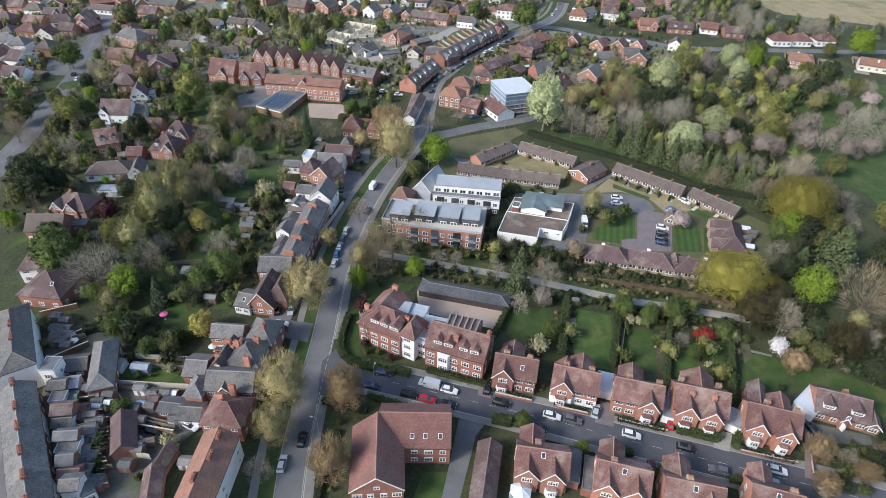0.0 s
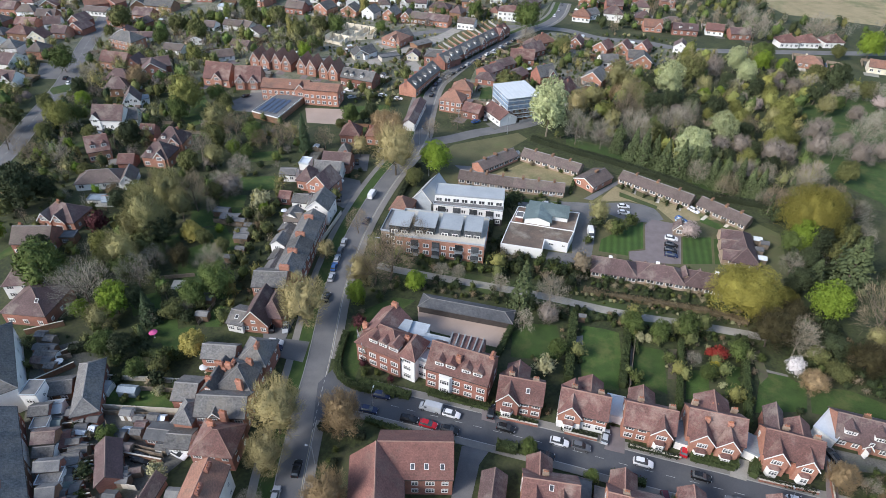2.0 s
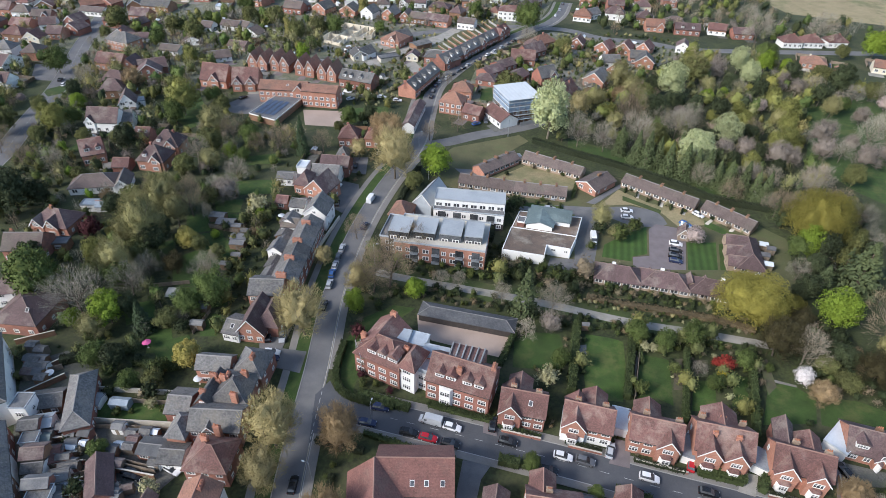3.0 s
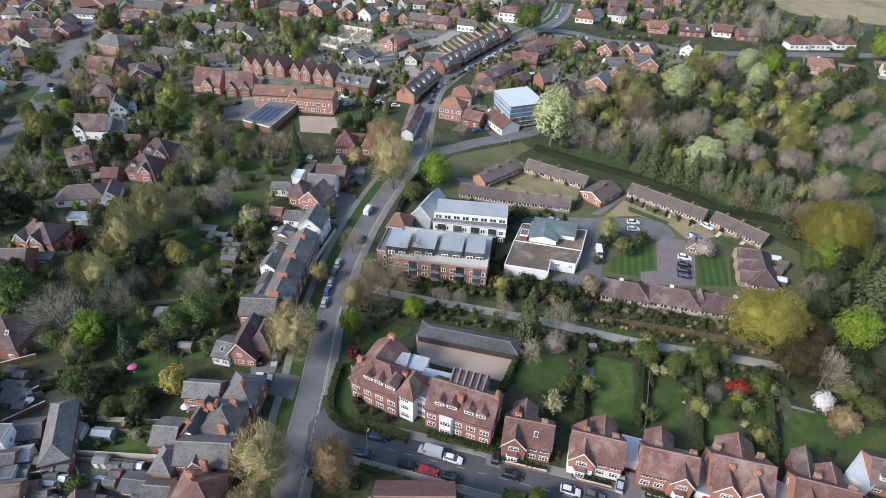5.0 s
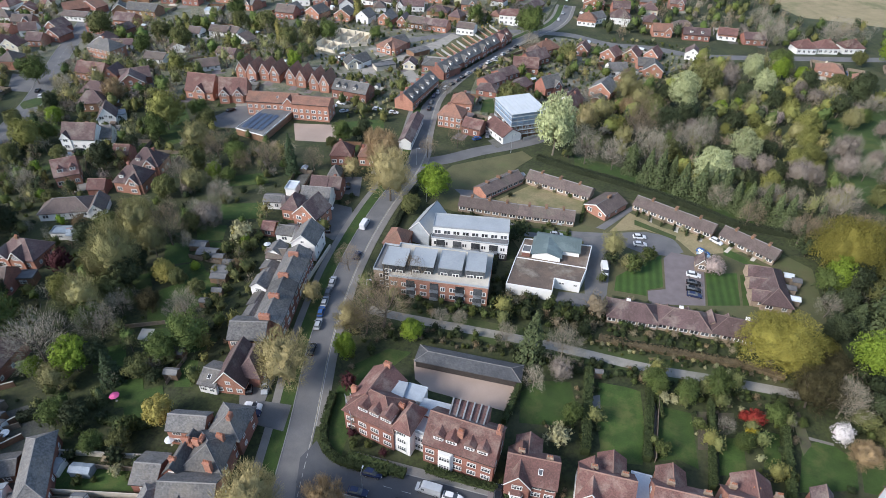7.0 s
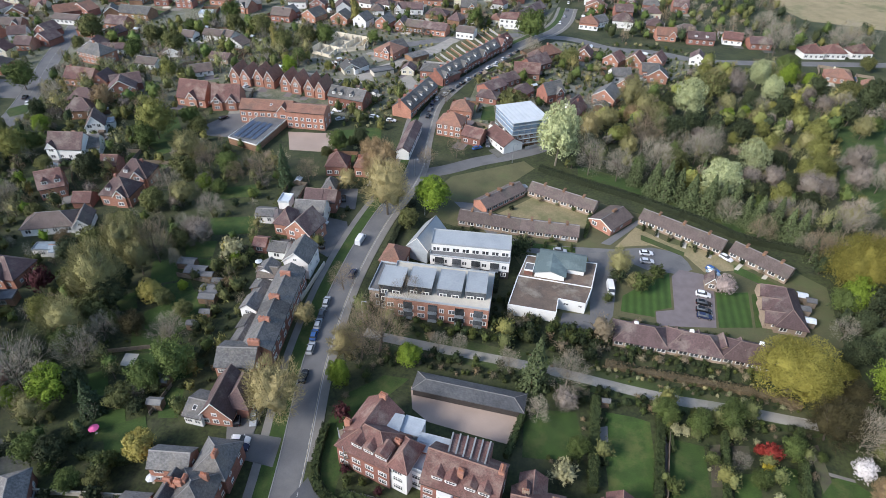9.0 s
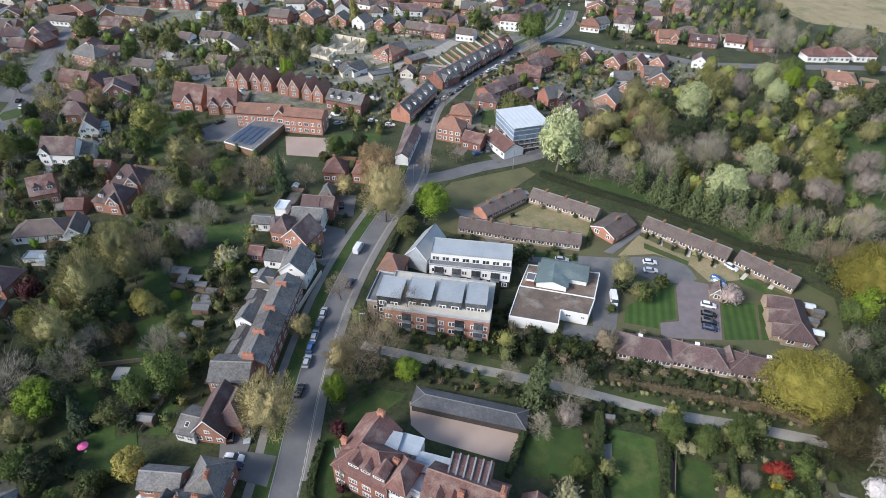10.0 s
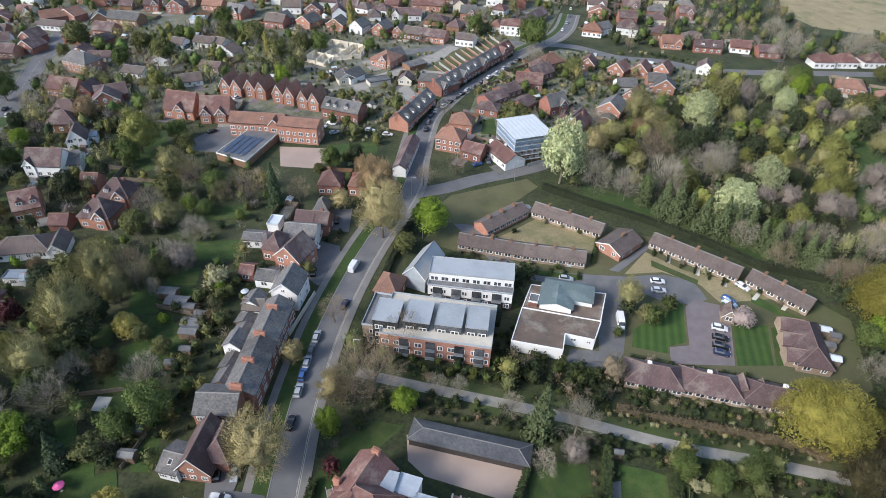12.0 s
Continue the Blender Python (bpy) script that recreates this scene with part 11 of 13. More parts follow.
house(-212.6, 450.5, 10.4, 9.1, 8.3, 4.4, 3.78, "y", BROWNB, TILEB, win=(1, 0), detail=1)
house(-196.5, 446.9, 16.6, 12.1, 8.7, 4.22, 3.29, "x", CREAM, TILE, win=(1, 0), detail=1)
house(-178.4, 447.2, 22.4, 11.7, 8.8, 4.58, 4.03, "x", BRICK, TILEB, chims=[(0, 0.3, BRICK, 0.9, 0.6)], win=(1, 0), detail=1)
house(-160.8, 450.6, 17.2, 9.1, 7.9, 2.8, 2.9, "hip", BRICK, TILE, chims=[(0, 0.3, BRICK, 0.9, 0.6)], win=(1, 0), detail=1)
house(-145.3, 452.1, 19.6, 9.8, 8.7, 4.58, 3.54, "y", BRICK, SLATE, win=(1, 0), detail=1)
house(-95.1, 447, 100.6, 10.5, 8.4, 4.4, 3.66, "x", CREAM, TILEB, chims=[(0, 0.3, BRICK, 0.9, 0.6)], win=(1, 0), detail=1)
house(-163.1, 471.5, 16, 10.6, 8.1, 4.4, 4.15, "hip", CREAM, TILE, win=(1, 0), detail=1)
house(-146.9, 470.6, 10.4, 10.6, 8.9, 4.22, 3.78, "x", BRICK, TILEG, chims=[(0, 0.3, BRICK, 0.9, 0.6)], win=(1, 0), detail=1)
house(-128.9, 470.4, 15.2, 9.9, 7.9, 2.8, 3.2, "y", BROWNB, TILEB, chims=[(0, 0.3, BRICK, 0.9, 0.6)], win=(1, 0), detail=1)
house(-111.5, 468.6, 16.9, 9.6, 8, 4.22, 3.78, "hip", BRICK, TILEB, win=(1, 0), detail=1)
house(-96.3, 470.9, 19.2, 10.1, 7.6, 4.22, 3.78, "x", BROWNB, TILEB, gables=[(2.2, 4, 0.5)], win=(1, 0), detail=1)
house(-75.7, 469.5, 7.4, 10.9, 7.9, 4.58, 3.78, "hip", WHITE, TILEB, win=(1, 0), detail=1)
house(-59, 468.3, 103.9, 11.2, 8.4, 4.4, 3.78, "x", BRICK, TILE, gables=[(2.5, 4, 0.5)], win=(1, 0), detail=1)
house(-94, 494, 106.5, 12.5, 8.2, 4.4, 3.17, "x", BRICK, TILEB, win=(1, 0), detail=1)
house(-76.9, 492.5, 100, 10, 8.2, 4.58, 3.9, "y", WHITE, TILE, win=(1, 0), detail=1)
house(-59.9, 489.3, 106.1, 10.2, 8.8, 2.8, 2.9, "hip", ORANGE, SLATE, chims=[(0, 0.3, BRICK, 0.9, 0.6)], win=(1, 0), detail=1)
house(-42.8, 492.4, 13.7, 11.1, 8.2, 4.22, 3.54, "x", CREAM, SLATE, gables=[(2.5, 4, 0.5)], chims=[(0, 0.3, BRICK, 0.9, 0.6)], win=(1, 0), detail=1)
house(-43.5, 514.1, 12.5, 9.9, 8.8, 4.22, 3.17, "hip", WHITE, TILE, win=(1, 0), detail=1)
house(-142.1, 412.1, 109.5, 9.5, 7.8, 2.8, 3.1, "hip", WHITE, TILEG, chims=[(0, 0.3, BRICK, 0.9, 0.6)], win=(1, 0), detail=1)
house(-85.9, 430.7, 8.2, 9.9, 7.6, 4.58, 3.78, "x", ORANGE, SLATE, gables=[(2.2, 4, 0.5)], chims=[(0, 0.3, BRICK, 0.9, 0.6)], win=(1, 0), detail=1)
house(-183.7, 465.5, 9.8, 10.8, 8.4, 4.58, 3.42, "x", WHITE, TILEB, gables=[(2.4, 4, 0.5)], win=(1, 0), detail=1)
house(-130.2, 482.3, 14.4, 10.2, 8.7, 2.8, 2.6, "y", WHITE, SLATE, chims=[(0, 0.3, BRICK, 0.9, 0.6)], win=(1, 0), detail=1)
house(-115.7, 486.5, 7.5, 11.5, 8.3, 4.58, 3.66, "y", BRICK, TILEG, win=(1, 0), detail=1)
house(-74.5, 504.4, 107.1, 9.5, 8.9, 4.4, 3.42, "y", BRICK, TILEB, chims=[(0, 0.3, BRICK, 0.9, 0.6)], win=(1, 0), detail=1)
house(-59.7, 503.7, 7.7, 9, 7.6, 4.22, 4.03, "x", BRICK, SLATE, gables=[(2, 4, 0.5)], chims=[(0, 0.3, BRICK, 0.9, 0.6)], win=(1, 0), detail=1)
house(12.2, 433.4, 0.1, 12.3, 8.7, 4.22, 4.03, "hip", WHITE, TILEB, chims=[(0, 0.3, BRICK, 0.9, 0.6)], win=(1, 0), detail=1)
house(31.3, 429.4, -2.9, 10.1, 8.9, 4.4, 3.54, "hip", BROWNB, TILEB, chims=[(0, 0.3, BRICK, 0.9, 0.6)], win=(1, 0), detail=1)
house(50, 429.7, 4.4, 12.3, 7.6, 2.8, 3.2, "hip", BROWNB, TILEG, win=(1, 0), detail=1)
house(12.1, 454.2, 11.5, 11.4, 8.5, 4.4, 3.42, "x", BRICK, TILEB, win=(1, 0), detail=1)
house(30.8, 457.2, 8.2, 10.2, 7.5, 4.22, 3.54, "hip", CREAM, TILEB, chims=[(0, 0.3, BRICK, 0.9, 0.6)], win=(1, 0), detail=1)
house(-7.4, 479.1, 3.1, 12.6, 7.9, 4.22, 3.54, "x", WHITE, TILEG, gables=[(2.8, 4, 0.5)], chims=[(0, 0.3, BRICK, 0.9, 0.6)], win=(1, 0), detail=1)
house(14.5, 481.4, 3.8, 11.3, 8.2, 4.22, 3.17, "x", BRICK, TILEB, gables=[(2.5, 4, 0.5)], win=(1, 0), detail=1)
house(30.9, 475.6, -1, 11, 7.9, 4.4, 3.66, "hip", BRICK, SLATE, chims=[(0, 0.3, BRICK, 0.9, 0.6)], win=(1, 0), detail=1)
house(49.5, 477.9, 5, 10, 8.8, 4.58, 3.42, "x", BRICK, TILEB, gables=[(2.2, 4, 0.5)], chims=[(0, 0.3, BRICK, 0.9, 0.6)], win=(1, 0), detail=1)
house(-7.5, 504.7, 102.4, 11.3, 9, 4.22, 3.54, "x", WHITE, SLATE, chims=[(0, 0.3, BRICK, 0.9, 0.6)], win=(1, 0), detail=1)
house(15.1, 500.1, 10, 10.2, 8.2, 4.58, 4.03, "x", CREAM, TILEB, chims=[(0, 0.3, BRICK, 0.9, 0.6)], win=(1, 0), detail=1)
house(34.2, 504.9, 9.3, 11.7, 7.6, 4.4, 3.9, "hip", CREAM, TILEB, chims=[(0, 0.3, BRICK, 0.9, 0.6)], win=(1, 0), detail=1)
house(50.9, 501.5, -2.8, 12.2, 7.8, 2.8, 3.3, "hip", BRICK, SLATE, win=(1, 0), detail=1)
house(-261.6, 151.9, 4.2, 12.1, 7.7, 4.8, 3.4, "y", ORANGE, TILE, win=(1, 0), detail=1)
house(-242.9, 147.4, 10.6, 9.7, 8, 2.8, 2.8, "x", ORANGE, TILE, gables=[(2.1, 4, 0.5)], chims=[(0, 0.3, BRICK, 0.9, 0.6)], win=(1, 0), detail=1)
house(-294.7, 170.5, 9.7, 10.4, 8, 2.8, 3.2, "hip", ORANGE, SLATE, win=(1, 0), detail=1)
house(-278.6, 170.9, 97.9, 12.4, 7.5, 4.4, 3.78, "x", WHITE, TILEB, chims=[(0, 0.3, BRICK, 0.9, 0.6)], win=(1, 0), detail=1)
house(-261.7, 171.3, 14.4, 10.8, 8.3, 4.58, 3.17, "x", BROWNB, TILEB, chims=[(0, 0.3, BRICK, 0.9, 0.6)], win=(1, 0), detail=1)
house(-245.3, 170.1, 7, 12.7, 8, 4.22, 3.78, "hip", WHITE, TILE, chims=[(0, 0.3, BRICK, 0.9, 0.6)], win=(1, 0), detail=1)
house(-291, 186.6, 9.3, 12, 8, 4.22, 3.9, "y", ORANGE, TILEB, chims=[(0, 0.3, BRICK, 0.9, 0.6)], win=(1, 0), detail=1)
house(-274.8, 189.8, 93.7, 9.5, 8.8, 4.22, 4.03, "y", WHITE, TILE, chims=[(0, 0.3, BRICK, 0.9, 0.6)], win=(1, 0), detail=1)
house(-258.7, 191.5, 103, 12.9, 8.2, 4.58, 3.66, "hip", WHITE, TILEB, chims=[(0, 0.3, BRICK, 0.9, 0.6)], win=(1, 0), detail=1)
house(-20.9, 306.2, 42.6, 9.8, 8.3, 4.58, 4.15, "x", BRICK, SLATE, gables=[(2.1, 4, 0.5)], chims=[(0, 0.3, BRICK, 0.9, 0.6)], win=(1, 0), detail=1)

# ---- gardens of the houses ----
plot(-99.7, 190.3, 6.1, 3.7, 5, 15)
plot(-91.2, 217, 10.5, 7.9, 8, 16)
plot(-79.7, 219.1, 7, 9.6, 8, 17)
plot(-193.4, 200.8, 12.6, 13, 9, 20)
plot(-171.1, 195, 12.3, 5.9, 6, 22)
plot(-156.7, 190.5, 10.2, 10.5, 9, 24)
plot(-180.2, 176.3, 40.4, 7.8, 9, 25)
plot(-197.9, 220.3, 32.3, 6.8, 9, 27)
plot(-219.6, 241.1, 9, 12.2, 8, 28)
plot(-214.7, 261.8, 39.7, 13, 8, 30)
plot(-237, 260.9, 2.1, 14.8, 9, 31)
plot(-226.7, 262.1, 6.6, 7, 9, 32)
plot(-252.3, 302.5, 17.6, 11.9, 8, 35)
plot(-169.4, 285.3, 1.9, 5, 11, 36)
plot(-163.3, 284.4, 1.9, 5, 11, 37)
plot(-157.5, 286.2, 1.8, 5, 11, 38)
plot(-151.5, 285.3, 1.9, 4.9, 11, 39)
plot(-142.5, 284.1, 1.9, 4.9, 11, 40)
plot(-136.7, 283.2, 2, 4.8, 11, 41)
plot(-129.4, 281.6, 2, 4.7, 11, 42)
plot(-123.8, 280.8, 2.1, 4.7, 11, 43)
plot(-112.7, 274.5, -6.6, 8.7, 9, 44)
plot(-104.1, 273.5, -6.6, 8.5, 9, 45)
plot(-175.1, 257.5, 2.3, 13.6, 11, 46)
plot(-159.9, 258.2, 16.7, 12.3, 11, 47)
plot(-57, 277.2, 3.6, 9.5, 8, 50)
plot(-47, 254.9, -12.8, 8.4, 8, 51)
plot(-34.9, 255.2, -47.4, 14, 9, 52)
plot(-43.9, 319.3, 53.3, 11.3, 9, 55)
plot(-32.2, 344, 54.1, 15.1, 9, 58)
plot(-32.5, 352.8, 17.4, 8.2, 9, 59)
plot(-28.2, 362, 46.4, 13.6, 9, 60)
plot(-9, 289.1, -17.7, 7.5, 12, 61)
plot(-15.2, 292, -9.8, 4.9, 9, 62)
plot(14.2, 328.6, -22.9, 6.1, 9, 66)
plot(10.9, 341.1, 17.1, 9.7, 8, 67)
plot(-7.8, 366.8, -9.8, 7.1, 9, 68)
plot(7.9, 362.5, -27.2, 8.9, 9, 69)
plot(19.1, 365.7, -17.6, 8.2, 9, 70)
plot(-2.8, 429.6, 50.4, 10.2, 8, 76)
plot(75.3, 420, -3.2, 10.5, 8, 80)
plot(89.4, 416.5, 9.2, 12.3, 9, 81)
plot(121, 374.2, -9.5, 12.6, 10, 85)
plot(133.3, 367.4, -12.5, 5.5, 6, 86)
plot(158.8, 376.3, -11.4, 14.6, 9, 87)
plot(-315.4, 305.2, 29.4, 9.2, 8, 94)
plot(-275.1, 336.5, 0.3, 13, 9, 95)
plot(-278.9, 358.2, -0, 20.8, 10, 96)
plot(-294, 355.1, 32.8, 9, 9, 97)
plot(-265.5, 321.1, -11, 7.6, 9, 98)
plot(-225.7, 331.1, 3.4, 7.2, 8, 100)
plot(-213.8, 337.7, -0.1, 11.9, 8, 101)
plot(-220.6, 306.6, 27.4, 9.3, 8, 102)
plot(-192.5, 287.2, 38.2, 11.6, 8, 103)
plot(-191.7, 306.6, 0.9, 10.8, 8, 104)
plot(-194.9, 329, -14.8, 12.8, 8, 105)
plot(-205.1, 338.9, -12.7, 7.2, 8, 106)
plot(-241.4, 373.1, 18.5, 7.6, 7, 107)
plot(-245.4, 399.2, 2.6, 13.5, 8, 108)
plot(-222.1, 395.8, 49.9, 9.4, 9, 110)
plot(-192.4, 380.2, -2.1, 12.5, 9, 111)
plot(-190.8, 384.3, 76.9, 10.6, 9, 112)
plot(-174.4, 386, -18.1, 11.1, 11, 113)
plot(-156.2, 386.5, -4.7, 11, 10, 114)
plot(-142.4, 386.3, -10.6, 8.8, 10, 115)
plot(-128.2, 386.6, -9.8, 8.9, 10, 116)
plot(-117.2, 385.1, -1.3, 6.1, 10, 117)
plot(-108.9, 384.7, -4.8, 10.4, 9, 118)
plot(-152.4, 423.6, -13.5, 9.4, 9, 120)
plot(-122.9, 420.2, 10.9, 17.7, 10, 122)
plot(-102.8, 415.4, -1, 13.6, 10, 123)
plot(-80.1, 412.5, -11.5, 8.9, 9, 125)
plot(-115.2, 443.5, 5, 21.7, 9, 126)
plot(-137.5, 437.1, 0.8, 8.4, 9, 127)
plot(-64.8, 413.7, -2.2, 6.2, 9, 129)
plot(-54.1, 411.3, 2, 15.3, 11, 130)
plot(-46.7, 433, 72, 32, 9, 131)
plot(-68.7, 447.9, -13.5, 9.5, 9, 132)
plot(-122.9, 311.4, 38.4, 7.9, 8, 135)
plot(-119.9, 314.1, 65.7, 9.7, 7, 136)
plot(-93.8, 318.9, 4.4, 6.4, 7, 137)
plot(-80.6, 319.5, 4.3, 12.6, 9, 139)
plot(-270, 205.5, 3.4, 9.7, 8.3, 140)
plot(-302.6, 226.4, 105.9, 9.8, 8.9, 141)
plot(-286, 226.5, 12.2, 10.3, 8.4, 142)
plot(-269.7, 224.5, 3.8, 12, 7.9, 143)
plot(-331.4, 243.6, 95.6, 10.7, 8.7, 144)
plot(-317.6, 241.8, 7, 9.2, 7.6, 145)
plot(-360.7, 264.3, 5.8, 10.5, 8, 148)
plot(-332.7, 264.6, 2.2, 9.4, 7.6, 150)
plot(-315, 262.8, 4.5, 9.6, 8.2, 151)
plot(-302.3, 261.2, 13.6, 9.1, 8.7, 152)
plot(-375.8, 279.5, 6.3, 9.1, 7.9, 154)
plot(-316.2, 282.8, 3, 12.7, 9, 158)
plot(-406.9, 298.6, 101.5, 11.2, 7.7, 160)
plot(-390.9, 301.3, 8.1, 9.2, 8.5, 161)
plot(-346.4, 296.9, 5.3, 11.5, 8.4, 164)
plot(-330.4, 301.5, 9.9, 12.2, 9, 165)
plot(-406, 319.6, 15.8, 11.3, 9, 168)
plot(-374.8, 318.4, 13.9, 10.9, 7.6, 170)
plot(-359.4, 319.7, 5.3, 10.6, 8.5, 171)
plot(-345.5, 318.3, 12.4, 11.2, 7.6, 172)
plot(-332.1, 319.2, 15.5, 11.9, 7.9, 173)
plot(-437.7, 335.4, 12.9, 9.2, 8.4, 175)
plot(-407.1, 337.2, 2.7, 9.4, 7.8, 177)
plot(-392.4, 335.2, 2.2, 12.3, 8.5, 178)
plot(-375.5, 336.1, 2.7, 9.1, 8.3, 179)
plot(-466.1, 353.6, 9.1, 10.3, 7.7, 182)
plot(-451.8, 354.8, 7, 12.4, 7.6, 183)
plot(-420.8, 356.1, 13.9, 9.1, 9, 185)
plot(-408, 357.9, 7.1, 11.6, 8, 186)
plot(-376, 356.5, 7.8, 13, 8.7, 188)
plot(-363, 354.5, 5, 9.9, 7.7, 189)
plot(-345.3, 354.2, 15.7, 9.3, 8.4, 190)
plot(-406.5, 377.1, 7.6, 12.2, 8.4, 191)
plot(-389.9, 374.8, 10.4, 13, 8, 192)
plot(-359.2, 373.3, 7.9, 9, 8.1, 193)
plot(-264.5, 303.4, 17.6, 11, 8.7, 194)
plot(-283.3, 321.3, 8.8, 9.7, 8.5, 195)
plot(-332.9, 387.1, 11.1, 9.6, 8, 196)
plot(-297.5, 385.4, 100.7, 11, 8.5, 198)
plot(-280.5, 386.3, 19.9, 9.3, 7.8, 199)
plot(-263.7, 386.9, 9.5, 10.8, 8.3, 200)
plot(-331.9, 404.2, 107.4, 10.9, 8.6, 201)
plot(-313.9, 404.7, 11.4, 12.3, 8.7, 202)
plot(-298.4, 405.1, 12.6, 11.9, 9, 203)
plot(-279.9, 406.9, 9.8, 12.9, 8.4, 204)
plot(-265.2, 404.2, 7.5, 11.2, 9, 205)
plot(-195.8, 408.9, 15.1, 11.6, 8.1, 206)
plot(-180.5, 406.8, 8.8, 9.9, 7.9, 207)
plot(-281.9, 427.7, 14.1, 9.7, 8.9, 209)
plot(-248, 426.6, 12.3, 11, 9, 211)
plot(-229.5, 425.6, 20.8, 12.8, 8.5, 212)
plot(-177.4, 426.1, 8.2, 12.7, 8.5, 215)
plot(-231.8, 447.4, 16, 10.3, 7.9, 217)
plot(-212.6, 450.5, 10.4, 9.1, 8.3, 218)
plot(-196.5, 446.9, 16.6, 12.1, 8.7, 219)
plot(-178.4, 447.2, 22.4, 11.7, 8.8, 220)
plot(-160.8, 450.6, 17.2, 9.1, 7.9, 221)
plot(-145.3, 452.1, 19.6, 9.8, 8.7, 222)
plot(-95.1, 447, 100.6, 10.5, 8.4, 223)
plot(-163.1, 471.5, 16, 10.6, 8.1, 224)
plot(-146.9, 470.6, 10.4, 10.6, 8.9, 225)
plot(-111.5, 468.6, 16.9, 9.6, 8, 227)
plot(-96.3, 470.9, 19.2, 10.1, 7.6, 228)
plot(-75.7, 469.5, 7.4, 10.9, 7.9, 229)
plot(-94, 494, 106.5, 12.5, 8.2, 231)
plot(-59.9, 489.3, 106.1, 10.2, 8.8, 233)
plot(-42.8, 492.4, 13.7, 11.1, 8.2, 234)
plot(-43.5, 514.1, 12.5, 9.9, 8.8, 235)
plot(-142.1, 412.1, 109.5, 9.5, 7.8, 236)
plot(-85.9, 430.7, 8.2, 9.9, 7.6, 237)
plot(-183.7, 465.5, 9.8, 10.8, 8.4, 238)
plot(-130.2, 482.3, 14.4, 10.2, 8.7, 239)
plot(-115.7, 486.5, 7.5, 11.5, 8.3, 240)
plot(-74.5, 504.4, 107.1, 9.5, 8.9, 241)
plot(-59.7, 503.7, 7.7, 9, 7.6, 242)
plot(12.2, 433.4, 0.1, 12.3, 8.7, 243)
plot(31.3, 429.4, -2.9, 10.1, 8.9, 244)
plot(50, 429.7, 4.4, 12.3, 7.6, 245)
plot(12.1, 454.2, 11.5, 11.4, 8.5, 246)
plot(30.8, 457.2, 8.2, 10.2, 7.5, 247)
plot(-7.4, 479.1, 3.1, 12.6, 7.9, 248)
plot(14.5, 481.4, 3.8, 11.3, 8.2, 249)
plot(30.9, 475.6, -1, 11, 7.9, 250)
plot(49.5, 477.9, 5, 10, 8.8, 251)
plot(-7.5, 504.7, 102.4, 11.3, 9, 252)
plot(15.1, 500.1, 10, 10.2, 8.2, 253)
plot(34.2, 504.9, 9.3, 11.7, 7.6, 254)
plot(50.9, 501.5, -2.8, 12.2, 7.8, 255)
plot(-261.6, 151.9, 4.2, 12.1, 7.7, 256)
plot(-242.9, 147.4, 10.6, 9.7, 8, 257)
plot(-261.7, 171.3, 14.4, 10.8, 8.3, 260)
plot(-245.3, 170.1, 7, 12.7, 8, 261)
plot(-291, 186.6, 9.3, 12, 8, 262)
plot(-20.9, 306.2, 42.6, 9.8, 8.3, 265)
flat("yard_paving", "dark paved forecourt beside the bungalow", "yard", [(64.4, 105.2), (68.1, 105.1), (78.9, 104.7), (78.6, 101.9), (69.3, 100.1), (64.9, 96.7), (63.4, 97.8)], -0.1, 0.1355, YARD)
flat("front_paths", "paved front drive between the houses", "drive", [(44.4, 97.1), (47.6, 97), (46.2, 91.7), (42.8, 92)], -0.1, 0.147, TRACK)
flat("front_paths", "paved front drive between the houses", "drive", [(17.5, 98.6), (21, 98.5), (20.8, 91.8), (16.4, 91.9)], -0.1, 0.1485, BLOCKS)
flat("front_paths", "paved front drive between the houses", "drive", [(-12, 96.1), (-8.5, 95.9), (-8.4, 92.4), (-11.6, 92.6)], -0.1, 0.15, BLOCKS)

# ---- balconies ----

def balcony(x, y, z, rot, w, h):
    ob = thing("balcony_stack", "dark recessed balcony bay with steel railings", "balcony", x, y, z, rot)
    # dark glass sheet proud of the wall, drawn for the shade of a recess
    part("glazing", Shape().box(-w / 2, -0.1, 0, w / 2, -0.004, h, GLASS), ob)
    for k in range(2):
        part("balcony_slab", Shape().box(-w / 2, -0.9, 0.1 + k * h / 2, w / 2, -0.11, 0.25 + k * h / 2, LEAD), ob)
        part("railing", lattice([-w / 2 + w * i / 24 for i in range(25)], [0.25 + k * h / 2, 0.35 + k * h / 2, 1.15 + k * h / 2, 1.25 + k * h / 2], {(i, 1) for i in range(1, 23, 2)}, -0.9, -0.86, STEEL), ob)
    return ob

balcony(-43.9, 148.16, 0.4, 4.2, 2.4, 5.6)
balcony(-37.2, 148.65, 0.4, 4.2, 2.4, 5.6)
balcony(-30, 149.18, 0.4, 4.2, 2.4, 5.6)
balcony(-25, 149.55, 0.4, 4.2, 2.4, 5.6)

# ---- terrace gardens ----
flat("terrace_gardens", "pale tan back gardens of the far terrace", "garden", [(-87.9, 335.3), (-82.2, 368.7), (-70.3, 390.3), (-57.8, 398.6), (-62, 377), (-74, 333.3), (-77.2, 324.6)], -0.1, 0.1315, SPARSE)
garden_wall([(-76.7, 332.4), (-85.8, 342.6)], 1.3, 0.2, BROWNB, 'wall between narrow terrace gardens')
garden_wall([(-75.1, 337.4), (-84.3, 347.8)], 1.3, 0.2, KERB, 'wall between narrow terrace gardens')
garden_wall([(-73.4, 342.5), (-82.6, 353.2)], 1.3, 0.2, BROWNB, 'wall between narrow terrace gardens')
